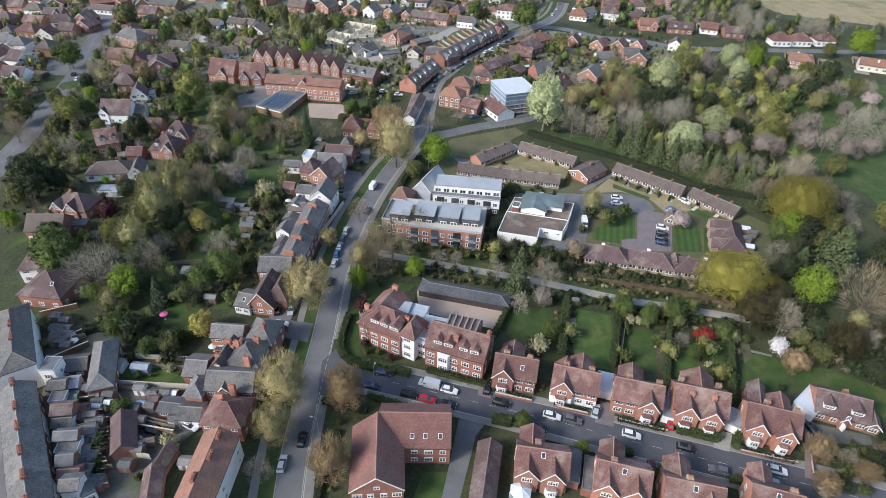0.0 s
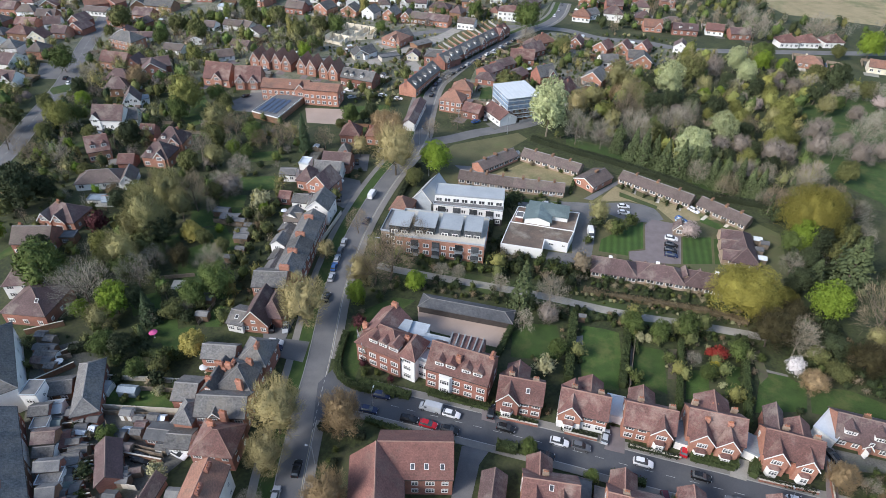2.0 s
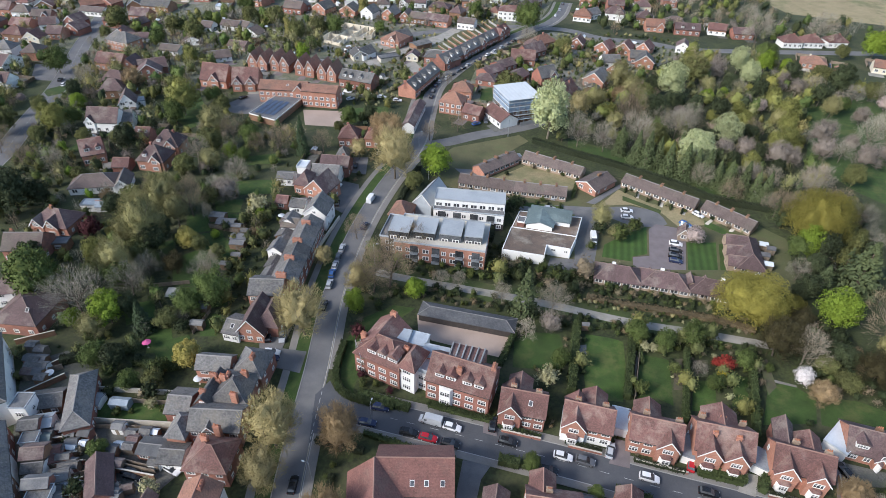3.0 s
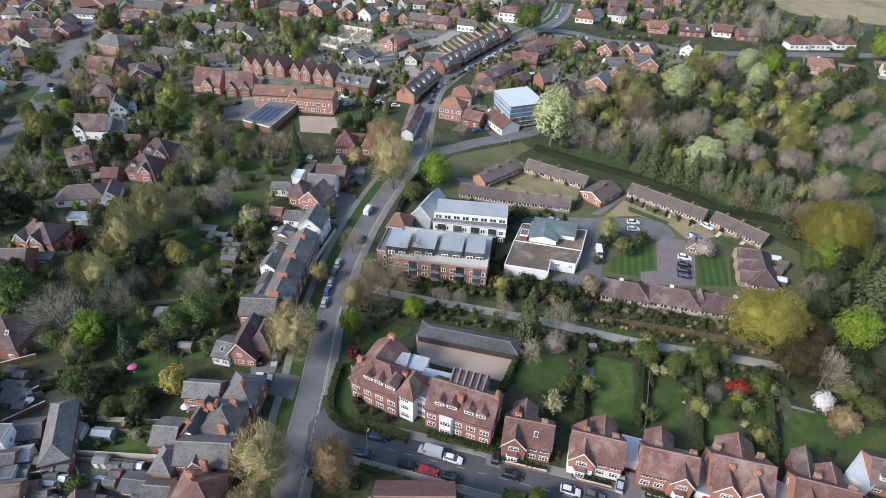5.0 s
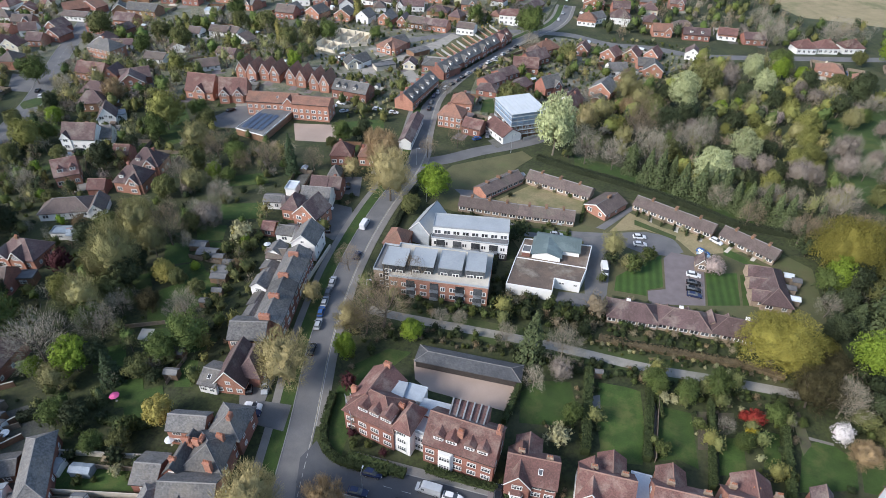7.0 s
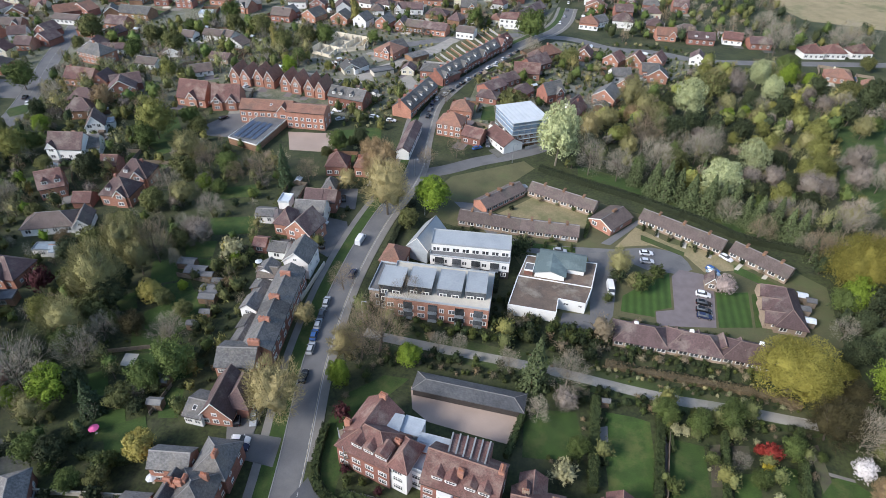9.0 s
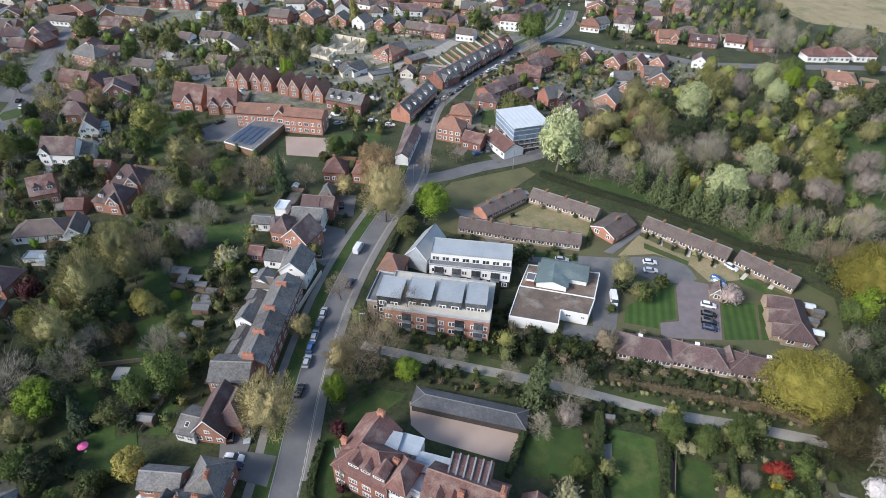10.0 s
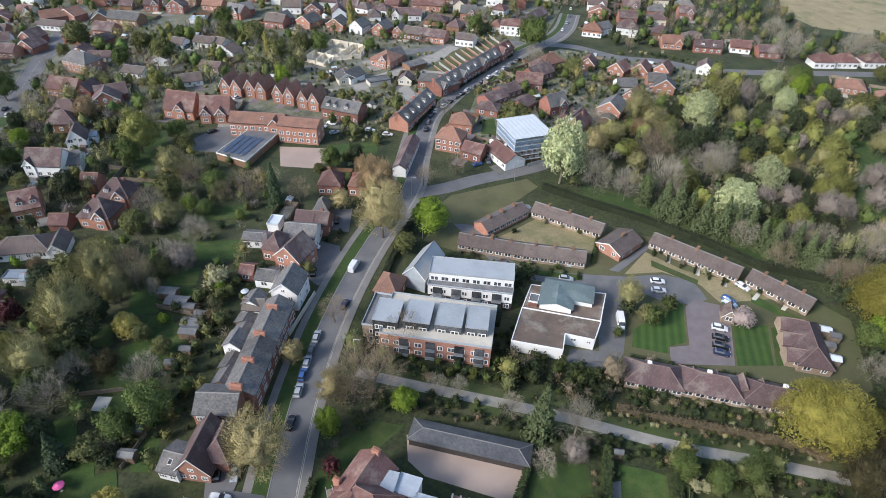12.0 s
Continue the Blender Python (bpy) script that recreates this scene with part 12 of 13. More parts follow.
garden_wall([(-71.7, 347.7), (-81, 358.7)], 1.3, 0.2, BROWNB, 'wall between narrow terrace gardens')
garden_wall([(-69.9, 353), (-79.3, 364.4)], 1.3, 0.2, KERB, 'wall between narrow terrace gardens')
garden_wall([(-68.1, 358.5), (-77.5, 370.2)], 1.3, 0.2, BROWNB, 'wall between narrow terrace gardens')
garden_wall([(-66.3, 364.1), (-75.7, 376.1)], 1.3, 0.2, BROWNB, 'wall between narrow terrace gardens')
garden_wall([(-64.4, 369.9), (-73.9, 382.3)], 1.3, 0.2, KERB, 'wall between narrow terrace gardens')
garden_wall([(-62.4, 375.8), (-72, 388.5)], 1.3, 0.2, BROWNB, 'wall between narrow terrace gardens')
garden_wall([(-60.4, 381.8), (-70.1, 395)], 1.3, 0.2, BROWNB, 'wall between narrow terrace gardens')
garden_wall([(-58.4, 388.1), (-68.1, 401.6)], 1.3, 0.2, KERB, 'wall between narrow terrace gardens')
hedge([(-69.2, 314.6), (-67.7, 319.1)], 0.8, 1.1, "hedge_dark", label='low front hedge of the far terrace')
hedge([(-67.1, 320.5), (-65.6, 325.2)], 0.8, 1.1, "hedge_dark", label='low front hedge of the far terrace')
hedge([(-65, 326.7), (-63.4, 331.4)], 0.8, 1.1, "hedge_dark", label='low front hedge of the far terrace')
hedge([(-62.9, 333), (-61.2, 337.9)], 0.8, 1.1, "hedge_dark", label='low front hedge of the far terrace')
hedge([(-60.7, 339.5), (-59, 344.5)], 0.8, 1.1, "hedge_dark", label='low front hedge of the far terrace')
hedge([(-58.4, 346.2), (-56.6, 351.4)], 0.8, 1.1, "hedge_dark", label='low front hedge of the far terrace')
hedge([(-56, 353.1), (-54.2, 358.5)], 0.8, 1.1, "hedge_dark", label='low front hedge of the far terrace')
hedge([(-53.5, 360.3), (-51.7, 365.8)], 0.8, 1.1, "hedge_dark", label='low front hedge of the far terrace')
hedge([(-51, 367.7), (-49.1, 373.4)], 0.8, 1.1, "hedge_dark", label='low front hedge of the far terrace')
hedge([(-75.9, 271.8), (-75.5, 275.8)], 1.0, 1.4, "hedge_dark", label='front hedge of the lower terrace')
hedge([(-75.4, 276.4), (-75.1, 280.6)], 1.0, 1.4, "hedge_dark", label='front hedge of the lower terrace')
hedge([(-75, 281.2), (-74.6, 285.5)], 1.0, 1.4, "hedge_dark", label='front hedge of the lower terrace')
hedge([(-74.5, 286.1), (-74.1, 290.6)], 1.0, 1.4, "hedge_dark", label='front hedge of the lower terrace')
hedge([(-74, 291.2), (-73.6, 295.8)], 1.0, 1.4, "hedge_dark", label='front hedge of the lower terrace')
hedge([(-73.5, 296.4), (-73.1, 301.1)], 1.0, 1.4, "hedge_dark", label='front hedge of the lower terrace')

# ---- yard walls ----
garden_wall([(-108.7, 68.2), (-98.6, 72.5)], 1.8, 0.24, BROWNB, 'old wall between back yards')
garden_wall([(-106.9, 66.4), (-98.8, 70.1)], 1.8, 0.24, BROWNB, 'old wall between back yards')
garden_wall([(-105.1, 64.7), (-96.9, 68.4)], 1.8, 0.24, BROWNB, 'old wall between back yards')
garden_wall([(-103.4, 62.9), (-94.1, 66.9)], 1.8, 0.24, BROWNB, 'old wall between back yards')
garden_wall([(-101.7, 61.3), (-94.4, 64.7)], 1.8, 0.24, BROWNB, 'old wall between back yards')
garden_wall([(-100, 59.6), (-91.7, 63.3)], 1.8, 0.24, BRICK, 'old wall between back yards')
garden_wall([(-98.4, 58.1), (-91.6, 61.3)], 1.8, 0.24, BRICK, 'old wall between back yards')
garden_wall([(-96.9, 56.5), (-89, 60)], 1.8, 0.24, BROWNB, 'old wall between back yards')
garden_wall([(-95.3, 55), (-86.6, 58.6)], 1.8, 0.24, BRICK, 'old wall between back yards')
garden_wall([(-93.8, 53.5), (-87.9, 56.4)], 1.8, 0.24, BRICK, 'old wall between back yards')
garden_wall([(-92.4, 52), (-86.8, 54.8)], 1.8, 0.24, BRICK, 'old wall between back yards')
garden_wall([(-90.9, 50.6), (-84.5, 53.6)], 1.8, 0.24, BROWNB, 'old wall between back yards')
garden_wall([(-89.5, 49.2), (-83.5, 52)], 1.8, 0.24, BROWNB, 'old wall between back yards')
garden_wall([(-88.1, 47.9), (-82.5, 50.5)], 1.8, 0.24, BROWNB, 'old wall between back yards')
garden_wall([(-86.8, 46.5), (-80.8, 49.3)], 1.8, 0.24, BRICK, 'old wall between back yards')
plant("dark_shrub", -98.4, 69.2, 0.50)
plant("dark_shrub", -98.6, 66.7, 0.84)
plant("brown_shrub", -94.5, 65.5, 0.83)
plant("shrub", -95.7, 62.9, 0.72)
plant("dark_shrub", -94.6, 60.9, 0.72)
plant("brown_shrub", -93, 59.2, 0.62)
plant("shrub", -91.5, 57.5, 0.67)
plant("brown_shrub", -87.6, 56.4, 0.72)
plant("shrub", -88.1, 54.3, 0.74)
plant("shrub", -86.3, 52.8, 0.89)
plant("dark_shrub", -84.8, 51.3, 0.83)
plant("dark_shrub", -83.3, 49.8, 0.54)
garden_wall([(-117.6, 75.1), (-112.5, 82.1)], 1.8, 0.24, BROWNB, 'old wall between back yards')
garden_wall([(-120.9, 79.8), (-117.1, 85.6)], 1.8, 0.24, BROWNB, 'old wall between back yards')
garden_wall([(-132.7, 88), (-125.5, 93.5)], 1.8, 0.24, BROWNB, 'old wall between back yards')
garden_wall([(-103.6, 80.5), (-83.5, 84.4)], 1.6, 0.24, CONCRETE, 'pale wall along a back garden')
garden_wall([(-86.6, 63.2), (-75.4, 63.9)], 1.8, 0.24, BROWNB, 'pale wall along a back garden')
hedge([(-99.9, 90.3), (-90.1, 90.8), (-86.9, 93.8)], 2.0, 2.0, "hedge")
hedge([(-117.1, 85.6), (-111.4, 89.3)], 2.0, 2.2, "hedge_dark")
flat("garden_path", "pale concrete path to a bungalow door", "path", [(24, 211.2), (25.3, 210.7), (24.5, 205.1), (23.2, 205.6)], -0.1, 0.153, CONCRETE)
flat("garden_path", "pale concrete path to a bungalow door", "path", [(32.4, 207), (33.7, 206.5), (32.7, 201.2), (31.5, 201.7)], -0.1, 0.1545, CONCRETE)
flat("garden_path", "pale concrete path to a bungalow door", "path", [(40.1, 203.3), (41.3, 202.8), (40, 198), (38.8, 198.5)], -0.1, 0.156, CONCRETE)
flat("garden_path", "pale concrete path to a bungalow door", "path", [(50.4, 201), (51.5, 200.5), (47.4, 193.9), (46.3, 194.3)], -0.1, 0.1575, CONCRETE)
flat("garden_path", "pale concrete path to a bungalow door", "path", [(56.8, 197), (57.9, 196.5), (54.8, 191.5), (53.7, 191.9)], -0.1, 0.159, CONCRETE)
hedge([(-25.5, 96.6), (-18.9, 96.1), (-10.5, 95.8)], 1.2, 1.3)
hedge([(-42.6, 95.5), (-33.3, 94.8), (-29.4, 94.4)], 2.2, 1.4)
hedge([(-47, 80.9), (-35.8, 80.9)], 1.6, 1.6, "hedge_dark")
hedge([(-40.2, 74.1), (-40, 68.8), (-38.2, 57)], 1.0, 1.2, "hedge_dark")
flat("lawn", "green garden lawn", "lawn", [(-113.7, 131.8), (-104.6, 142.8), (-97, 136.5), (-100.1, 127.7), (-107.7, 124)], -0.1, 0.0885, LAWN)
flat("lawn", "green garden lawn", "lawn", [(-112.8, 125.7), (-102.7, 125.4), (-98, 120.9), (-108.2, 118.6)], -0.1, 0.09, LAWN)
flat("lawn", "green garden lawn", "lawn", [(-117.6, 155.8), (-108, 156.6), (-106.8, 150.4), (-113.9, 149.9)], -0.1, 0.0915, LAWN)
flat("lawn", "green garden lawn", "lawn", [(-121.1, 176.1), (-106.9, 181.1), (-101.7, 172.8), (-114.4, 168.2)], -0.1, 0.093, LAWN)
flat("lawn", "green garden lawn", "lawn", [(-99.5, 97.1), (-92.4, 102.6), (-85.5, 94.2), (-92.9, 90)], -0.1, 0.0945, LAWN)
flat("lawn", "green garden lawn", "lawn", [(-160.1, 117), (-152.7, 120.7), (-148.6, 115.5), (-155.4, 111.8)], -0.1, 0.096, LAWN)
flat("lawn", "green garden lawn", "lawn", [(-143, 137.1), (-138, 141.5), (-132.7, 135.8), (-138.6, 132.1)], -0.1, 0.0975, LAWN)
flat("lawn", "green garden lawn", "lawn", [(-116, 107.5), (-109.6, 112), (-104.3, 105.6), (-110.5, 101.3)], -0.1, 0.099, LAWN)
house(16, 156.9, 5.1, 3.1, 4.4, 2.4, 1.7, "y", BUFF, TILEB, name='porch_wing', win=(0, 0), bargeboard=False, label='small gabled rear wing of the cottage row', detail=1)
house(26.4, 156.9, 5.1, 3.1, 4.4, 2.4, 1.7, "y", BUFF, TILEB, name='porch_wing', win=(0, 0), bargeboard=False, label='small gabled rear wing of the cottage row', detail=1)
house(31.8, 157.2, 5.1, 3.1, 4.4, 2.4, 1.7, "y", BUFF, TILEB, name='porch_wing', win=(0, 0), bargeboard=False, label='small gabled rear wing of the cottage row', detail=1)
house(37.9, 157.8, 5.1, 3.1, 4.4, 2.4, 1.7, "y", BUFF, TILEB, name='porch_wing', win=(0, 0), bargeboard=False, label='small gabled rear wing of the cottage row', detail=1)
house(42.2, 157.3, 5.2, 3, 4.4, 2.4, 1.7, "y", BUFF, TILEB, name='porch_wing', win=(0, 0), bargeboard=False, label='small gabled rear wing of the cottage row', detail=1)
hedge([(10.5, 144.9), (27.3, 145.8), (45.2, 145.9)], 0.7, 1.2, "hedge_dark")
hedge([(15.3, 151.4), (14.9, 145.6)], 0.7, 1.1, "hedge")
hedge([(21.4, 151.8), (20.8, 146)], 0.7, 1.1, "hedge")
hedge([(27.4, 152.2), (26.6, 146.4)], 0.7, 1.1, "hedge")
hedge([(33.3, 152.5), (32.4, 146.7)], 0.7, 1.1, "hedge")
hedge([(39.2, 152.9), (38.2, 147.1)], 0.7, 1.1, "hedge")
hedge([(44.6, 153.2), (43.4, 147.5)], 0.7, 1.1, "hedge")
hedge([(-8, 94.6), (-0.2, 94.4)], 0.8, 1.0, "hedge_dark")
hedge([(6.6, 94.7), (14.7, 94.3)], 0.8, 1.0, "hedge_dark")
hedge([(21.6, 93.9), (32.3, 93.6)], 0.8, 1.0, "hedge_dark")
hedge([(49, 92.9), (59.9, 92.4)], 0.8, 1.0, "hedge_dark")
hedge([(34.9, 94.3), (44, 94)], 1.6, 1.5, "hedge")
hedge([(-2.4, 86.5), (0.3, 86.3)], 1.6, 1.5, "hedge")
hedge([(17.7, 85.6), (25.1, 85.2)], 1.6, 1.5, "hedge")
hedge([(45.2, 84.3), (49.8, 84.1)], 1.6, 1.5, "hedge")
plant("green", -0, 86.5, 0.42)
plant("green", 13.7, 83.1, 0.34)
plant("green", 30.6, 81.3, 0.30)
plant("amber", 64.4, 94.9, 0.72)
plant("amber", 64.1, 86.4, 0.61)
plant("shrub", 63.5, 90.6, 0.51)
plant("cream_shrub", 68.9, 91.4, 0.75)
plant("amber", 73.5, 91.7, 0.56)
plant("shrub", 71.6, 97.5, 0.97)
plant("shrub", 73.6, 96, 0.81)
plant("dark_shrub", 68.7, 87.8, 0.99)
plant("shrub", 72.3, 88.1, 1.06)
plant("grey", 70.4, 94.9, 0.47)
garden_wall([(64.3, 101.1), (63, 90.1)], 1.2, 0.24, BRICK, 'low brick boundary wall beside the drive')
flat("front_paths", "paved front drive between the houses", "drive", [(64.9, 105.4), (66.7, 105.3), (63.9, 89.2), (61.4, 89.1)], -0.1, 0.1825, BLOCKS)
car("car", "red", 33.7, 96, 80, label='red hatchback under a car port')
shed(-94.2, 78.2, 9, 4.4, 2.2, 1.8, GLAZE, GLAZE, 'small glazed greenhouse beside a garden wall')
shed(-99.7, 77.5, 9, 2.2, 3.4, 1.7, TIMBERW, ZINC, 'blue-grey covered frame in a back garden')
plant("shrub", -93.6, 75.9, 0.82)
plant("shrub", -90.7, 77.1, 0.49)
plant("cream_shrub", -87.3, 79.9, 0.93)
plant("dark_shrub", -98.8, 80.3, 0.95)
plant("shrub", -83.9, 79.4, 0.74)
plant("dark_shrub", -84.4, 82.6, 0.94)
plant("brown_shrub", -90.9, 81.7, 0.90)
plant("shrub", -95.9, 83.8, 1.45)
plant("shrub", -102.6, 85.5, 1.30)
shed(-89.6, 54.1, 10, 1.7, 1.7, 1.8, FENCEWOOD, COPPER, 'small makeshift shed in a back yard')
shed(-87, 58.1, 27, 2.6, 1.3, 2.1, BROWNB, TILEB, 'small makeshift shed in a back yard')
shed(-87, 51.4, 26, 1.9, 1.3, 1.6, FENCEWOOD, COPPER, 'small makeshift shed in a back yard')
shed(-94.5, 66.8, 9, 1.4, 1.5, 1.7, FENCEWOOD, PALEMETAL, 'small makeshift shed in a back yard')
shed(-83.4, 50.1, 10, 1.9, 1.4, 1.5, FENCEWOOD, GREYFELT, 'small makeshift shed in a back yard')
shed(-100.3, 61.3, 9, 2.2, 1.2, 1.7, FENCEWOOD, TILEB, 'small makeshift shed in a back yard')
shed(-88.9, 54.6, 10, 1.2, 1.1, 1.5, FENCEWOOD, GLAZE, 'small makeshift shed in a back yard')
shed(-86.9, 51.6, 10, 1.9, 1.3, 1.9, FENCEWOOD, GREYFELT, 'small makeshift shed in a back yard')
shed(-103.2, 61, 28, 2.2, 1.1, 1.8, BROWNB, PALEMETAL, 'small makeshift shed in a back yard')
shed(-87.7, 49.5, 26, 2.4, 1.7, 1.7, FENCEWOOD, GREYFELT, 'small makeshift shed in a back yard')
shed(-88.5, 58.6, 10, 1.6, 1.0, 1.9, FENCEWOOD, GLAZE, 'small makeshift shed in a back yard')
shed(-91.3, 57.6, 27, 1.4, 1.4, 1.7, FENCEWOOD, GLAZE, 'small makeshift shed in a back yard')
shed(-93.6, 58.4, 10, 1.3, 1.2, 2.0, BROWNB, PALEMETAL, 'small makeshift shed in a back yard')
shed(-95.9, 57.6, 10, 2.6, 1.6, 1.3, BROWNB, GREYFELT, 'small makeshift shed in a back yard')
shed(-85.3, 49.7, 10, 2.2, 1.1, 1.5, FENCEWOOD, GREYFELT, 'small makeshift shed in a back yard')
shed(-102.9, 63.2, 9, 1.3, 1.2, 1.7, FENCEWOOD, COPPER, 'small makeshift shed in a back yard')
shed(-94, 62.6, 9, 2.2, 1.7, 1.4, FENCEWOOD, GREYFELT, 'small makeshift shed in a back yard')
shed(-92.8, 53.6, 27, 1.7, 1.5, 2.0, WHITE, GLAZE, 'small makeshift shed in a back yard')
shed(-94.1, 52.4, 27, 2.5, 1.4, 1.8, FENCEWOOD, PALEMETAL, 'small makeshift shed in a back yard')
shed(-96.9, 62.6, 28, 1.9, 1.1, 1.5, FENCEWOOD, COPPER, 'small makeshift shed in a back yard')
shed(-96.2, 65.2, 9, 2.1, 1.1, 1.8, WHITE, PALEMETAL, 'small makeshift shed in a back yard')
shed(-93.4, 57.6, 27, 2.4, 1.4, 1.6, FENCEWOOD, GREYFELT, 'small makeshift shed in a back yard')
shed(-80.1, 68, 9, 2.5, 1.3, 1.9, BROWNB, GREYFELT, 'small makeshift shed in a back yard')
shed(-81.6, 59.8, 27, 2.3, 1.1, 1.8, FENCEWOOD, GREYFELT, 'small makeshift shed in a back yard')
shed(-78.8, 60.2, 27, 2.3, 1.3, 1.9, FENCEWOOD, TILEB, 'small makeshift shed in a back yard')
shed(-76.1, 68.3, 27, 1.9, 1.5, 1.8, BROWNB, GREYFELT, 'small makeshift shed in a back yard')
shed(-84.8, 71.3, 9, 1.5, 1.2, 1.7, FENCEWOOD, TILEB, 'small makeshift shed in a back yard')
shed(-86.7, 64.9, 27, 1.7, 1.4, 1.5, BROWNB, GREYFELT, 'small makeshift shed in a back yard')
shed(-82.1, 60.2, 27, 1.4, 1.2, 1.5, WHITE, TILEB, 'small makeshift shed in a back yard')
shed(-81.6, 73.2, 9, 1.7, 1.6, 1.6, BROWNB, PALEMETAL, 'small makeshift shed in a back yard')
shed(-77.6, 67.3, 9, 1.4, 1.5, 1.5, BROWNB, GREYFELT, 'small makeshift shed in a back yard')
shed(-79.6, 71.6, 9, 2.2, 1.5, 1.8, BROWNB, SLATE, 'small makeshift shed in a back yard')
shed(-86.7, 68.5, 9, 2.5, 1.5, 1.6, FENCEWOOD, PALEMETAL, 'small makeshift shed in a back yard')
fence([(-86, 65.5), (-75.5, 65.7)], 1.9, label='weathered panel fence beside the parking yard')
fence([(-96.6, 71.4), (-79.1, 75.1)], 1.6, label='weathered panel fence between gardens')
fence([(-93.7, 69.6), (-82.1, 59.1)], 1.6, label='weathered panel fence between gardens')
stack(-66.5, 71, 8.6)
stack(-65.4, 73.9, 8.6)
stack(-66.4, 82.5, 8.6)
stack(-71.3, 86.5, 8.6)
stack(-67.2, 88.8, 8.6)
hedge([(-55.3, 146.7), (-56.9, 159.9), (-58, 175), (-58.4, 190.8), (-57.8, 203.2)], 1.8, 1.8, "hedge_dark", label='dense hedge along the main road footway')
balcony(-40.5, 169.41, 0.2, 5.2, 2.6, 5.4)
balcony(-35.4, 169.88, 0.2, 5.2, 2.6, 5.4)
balcony(-29.8, 170.39, 0.2, 5.2, 2.6, 5.4)
balcony(-24.3, 170.90, 0.2, 5.2, 2.6, 5.4)
flat("yard_paving", "pale gravel yard behind the houses", "yard", [(-96.1, 308.5), (-92.4, 316.9), (-82.9, 301.5), (-86.5, 291.2)], -0.1, 0.159, TRACK)
flat("yard_paving", "pale gravel yard behind the houses", "yard", [(-124.3, 339), (-118, 346.2), (-108.2, 337.2), (-114, 327.2)], -0.1, 0.1605, TRACK)
flat("yard_paving", "pale gravel yard behind the houses", "yard", [(-119.1, 308.6), (-112.2, 313.7), (-106.6, 302.5), (-113.3, 297.6)], -0.1, 0.162, TRACK)
flat("lawn", "green front garden lawn", "lawn", [(-38.5, 190.3), (-19.4, 190.7), (-1.6, 192.1), (-1.4, 189.7), (-19.1, 188.3), (-38, 187.9)], -0.1, 0.1065, LAWN)
flat("lawn", "green front garden lawn", "lawn", [(18.8, 205.2), (32.2, 199), (31.7, 196.8), (18.8, 202.2)], -0.1, 0.108, VERGEGRASS)
flat("lawn", "green front garden lawn", "lawn", [(46.5, 196.7), (59.8, 188.9), (58.3, 186), (46.1, 192.8)], -0.1, 0.1095, LAWN)
flat("lawn", "green front garden lawn", "lawn", [(49.6, 183.2), (53, 185.2), (51.3, 170), (48.5, 169.2)], -0.1, 0.111, LAWN)
hedge([(-36.9, 191.2), (-36.6, 187.8)], 0.5, 0.9, "hedge")
hedge([(-32.6, 191.4), (-32.3, 188.1)], 0.5, 0.9, "hedge_dark")
hedge([(-28.2, 191.6), (-28, 188.3)], 0.5, 0.9, "hedge")
hedge([(-23.9, 191.9), (-23.8, 188.5)], 0.5, 0.9, "hedge_dark")
hedge([(-19.6, 192.1), (-19.5, 188.7)], 0.5, 0.9, "hedge")
hedge([(-15.4, 192.3), (-15.3, 189)], 0.5, 0.9, "hedge_dark")
hedge([(-11.1, 192.5), (-11.1, 189.2)], 0.5, 0.9, "hedge")
hedge([(-6.9, 192.7), (-7, 189.4)], 0.5, 0.9, "hedge_dark")
hedge([(-2.7, 192.9), (-2.8, 189.6)], 0.5, 0.9, "hedge")
hedge([(20.2, 211.9), (19.4, 207.2)], 0.5, 0.9, "hedge")
hedge([(24.3, 209.9), (23.4, 205.3)], 0.5, 0.9, "hedge_dark")
hedge([(28.3, 208), (27.4, 203.4)], 0.5, 0.9, "hedge")
hedge([(32.2, 206.1), (31.3, 201.6)], 0.5, 0.9, "hedge_dark")
hedge([(36.1, 204.2), (35.1, 199.8)], 0.5, 0.9, "hedge")
hedge([(39.9, 202.4), (38.8, 198.1)], 0.5, 0.9, "hedge_dark")
car("car", "silver", -6.2, 188.8, 5)
car("car", "white", 44.5, 199, -38)
car("car", "dark_blue", -64.9, 161.4, 92, label='dark blue hatchback on the main road')
plant("shrub", -29.3, 202.9, 0.53)
plant("dark_shrub", -24.5, 208.1, 0.62)
plant("brown_shrub", -15.4, 216.1, 0.79)
plant("cream_shrub", -9.5, 214.9, 0.51)
plant("shrub", -3.7, 213.4, 0.67)
plant("dark_shrub", -34.9, 191.9, 0.72)
plant("brown_shrub", -26.3, 192.4, 0.49)
plant("cream_shrub", -17.7, 192.9, 0.59)
plant("shrub", -9.2, 193.1, 0.75)
plant("dark_shrub", 21.7, 209.1, 0.48)
plant("brown_shrub", 28, 205.2, 0.62)
plant("cream_shrub", 34.1, 202.5, 0.70)
plant("shrub", 40.2, 200.1, 0.49)
plant("dark_shrub", 48.8, 197.4, 0.57)
plant("brown_shrub", 53.6, 193.8, 0.70)
plant("cream_shrub", 57.9, 192, 0.44)

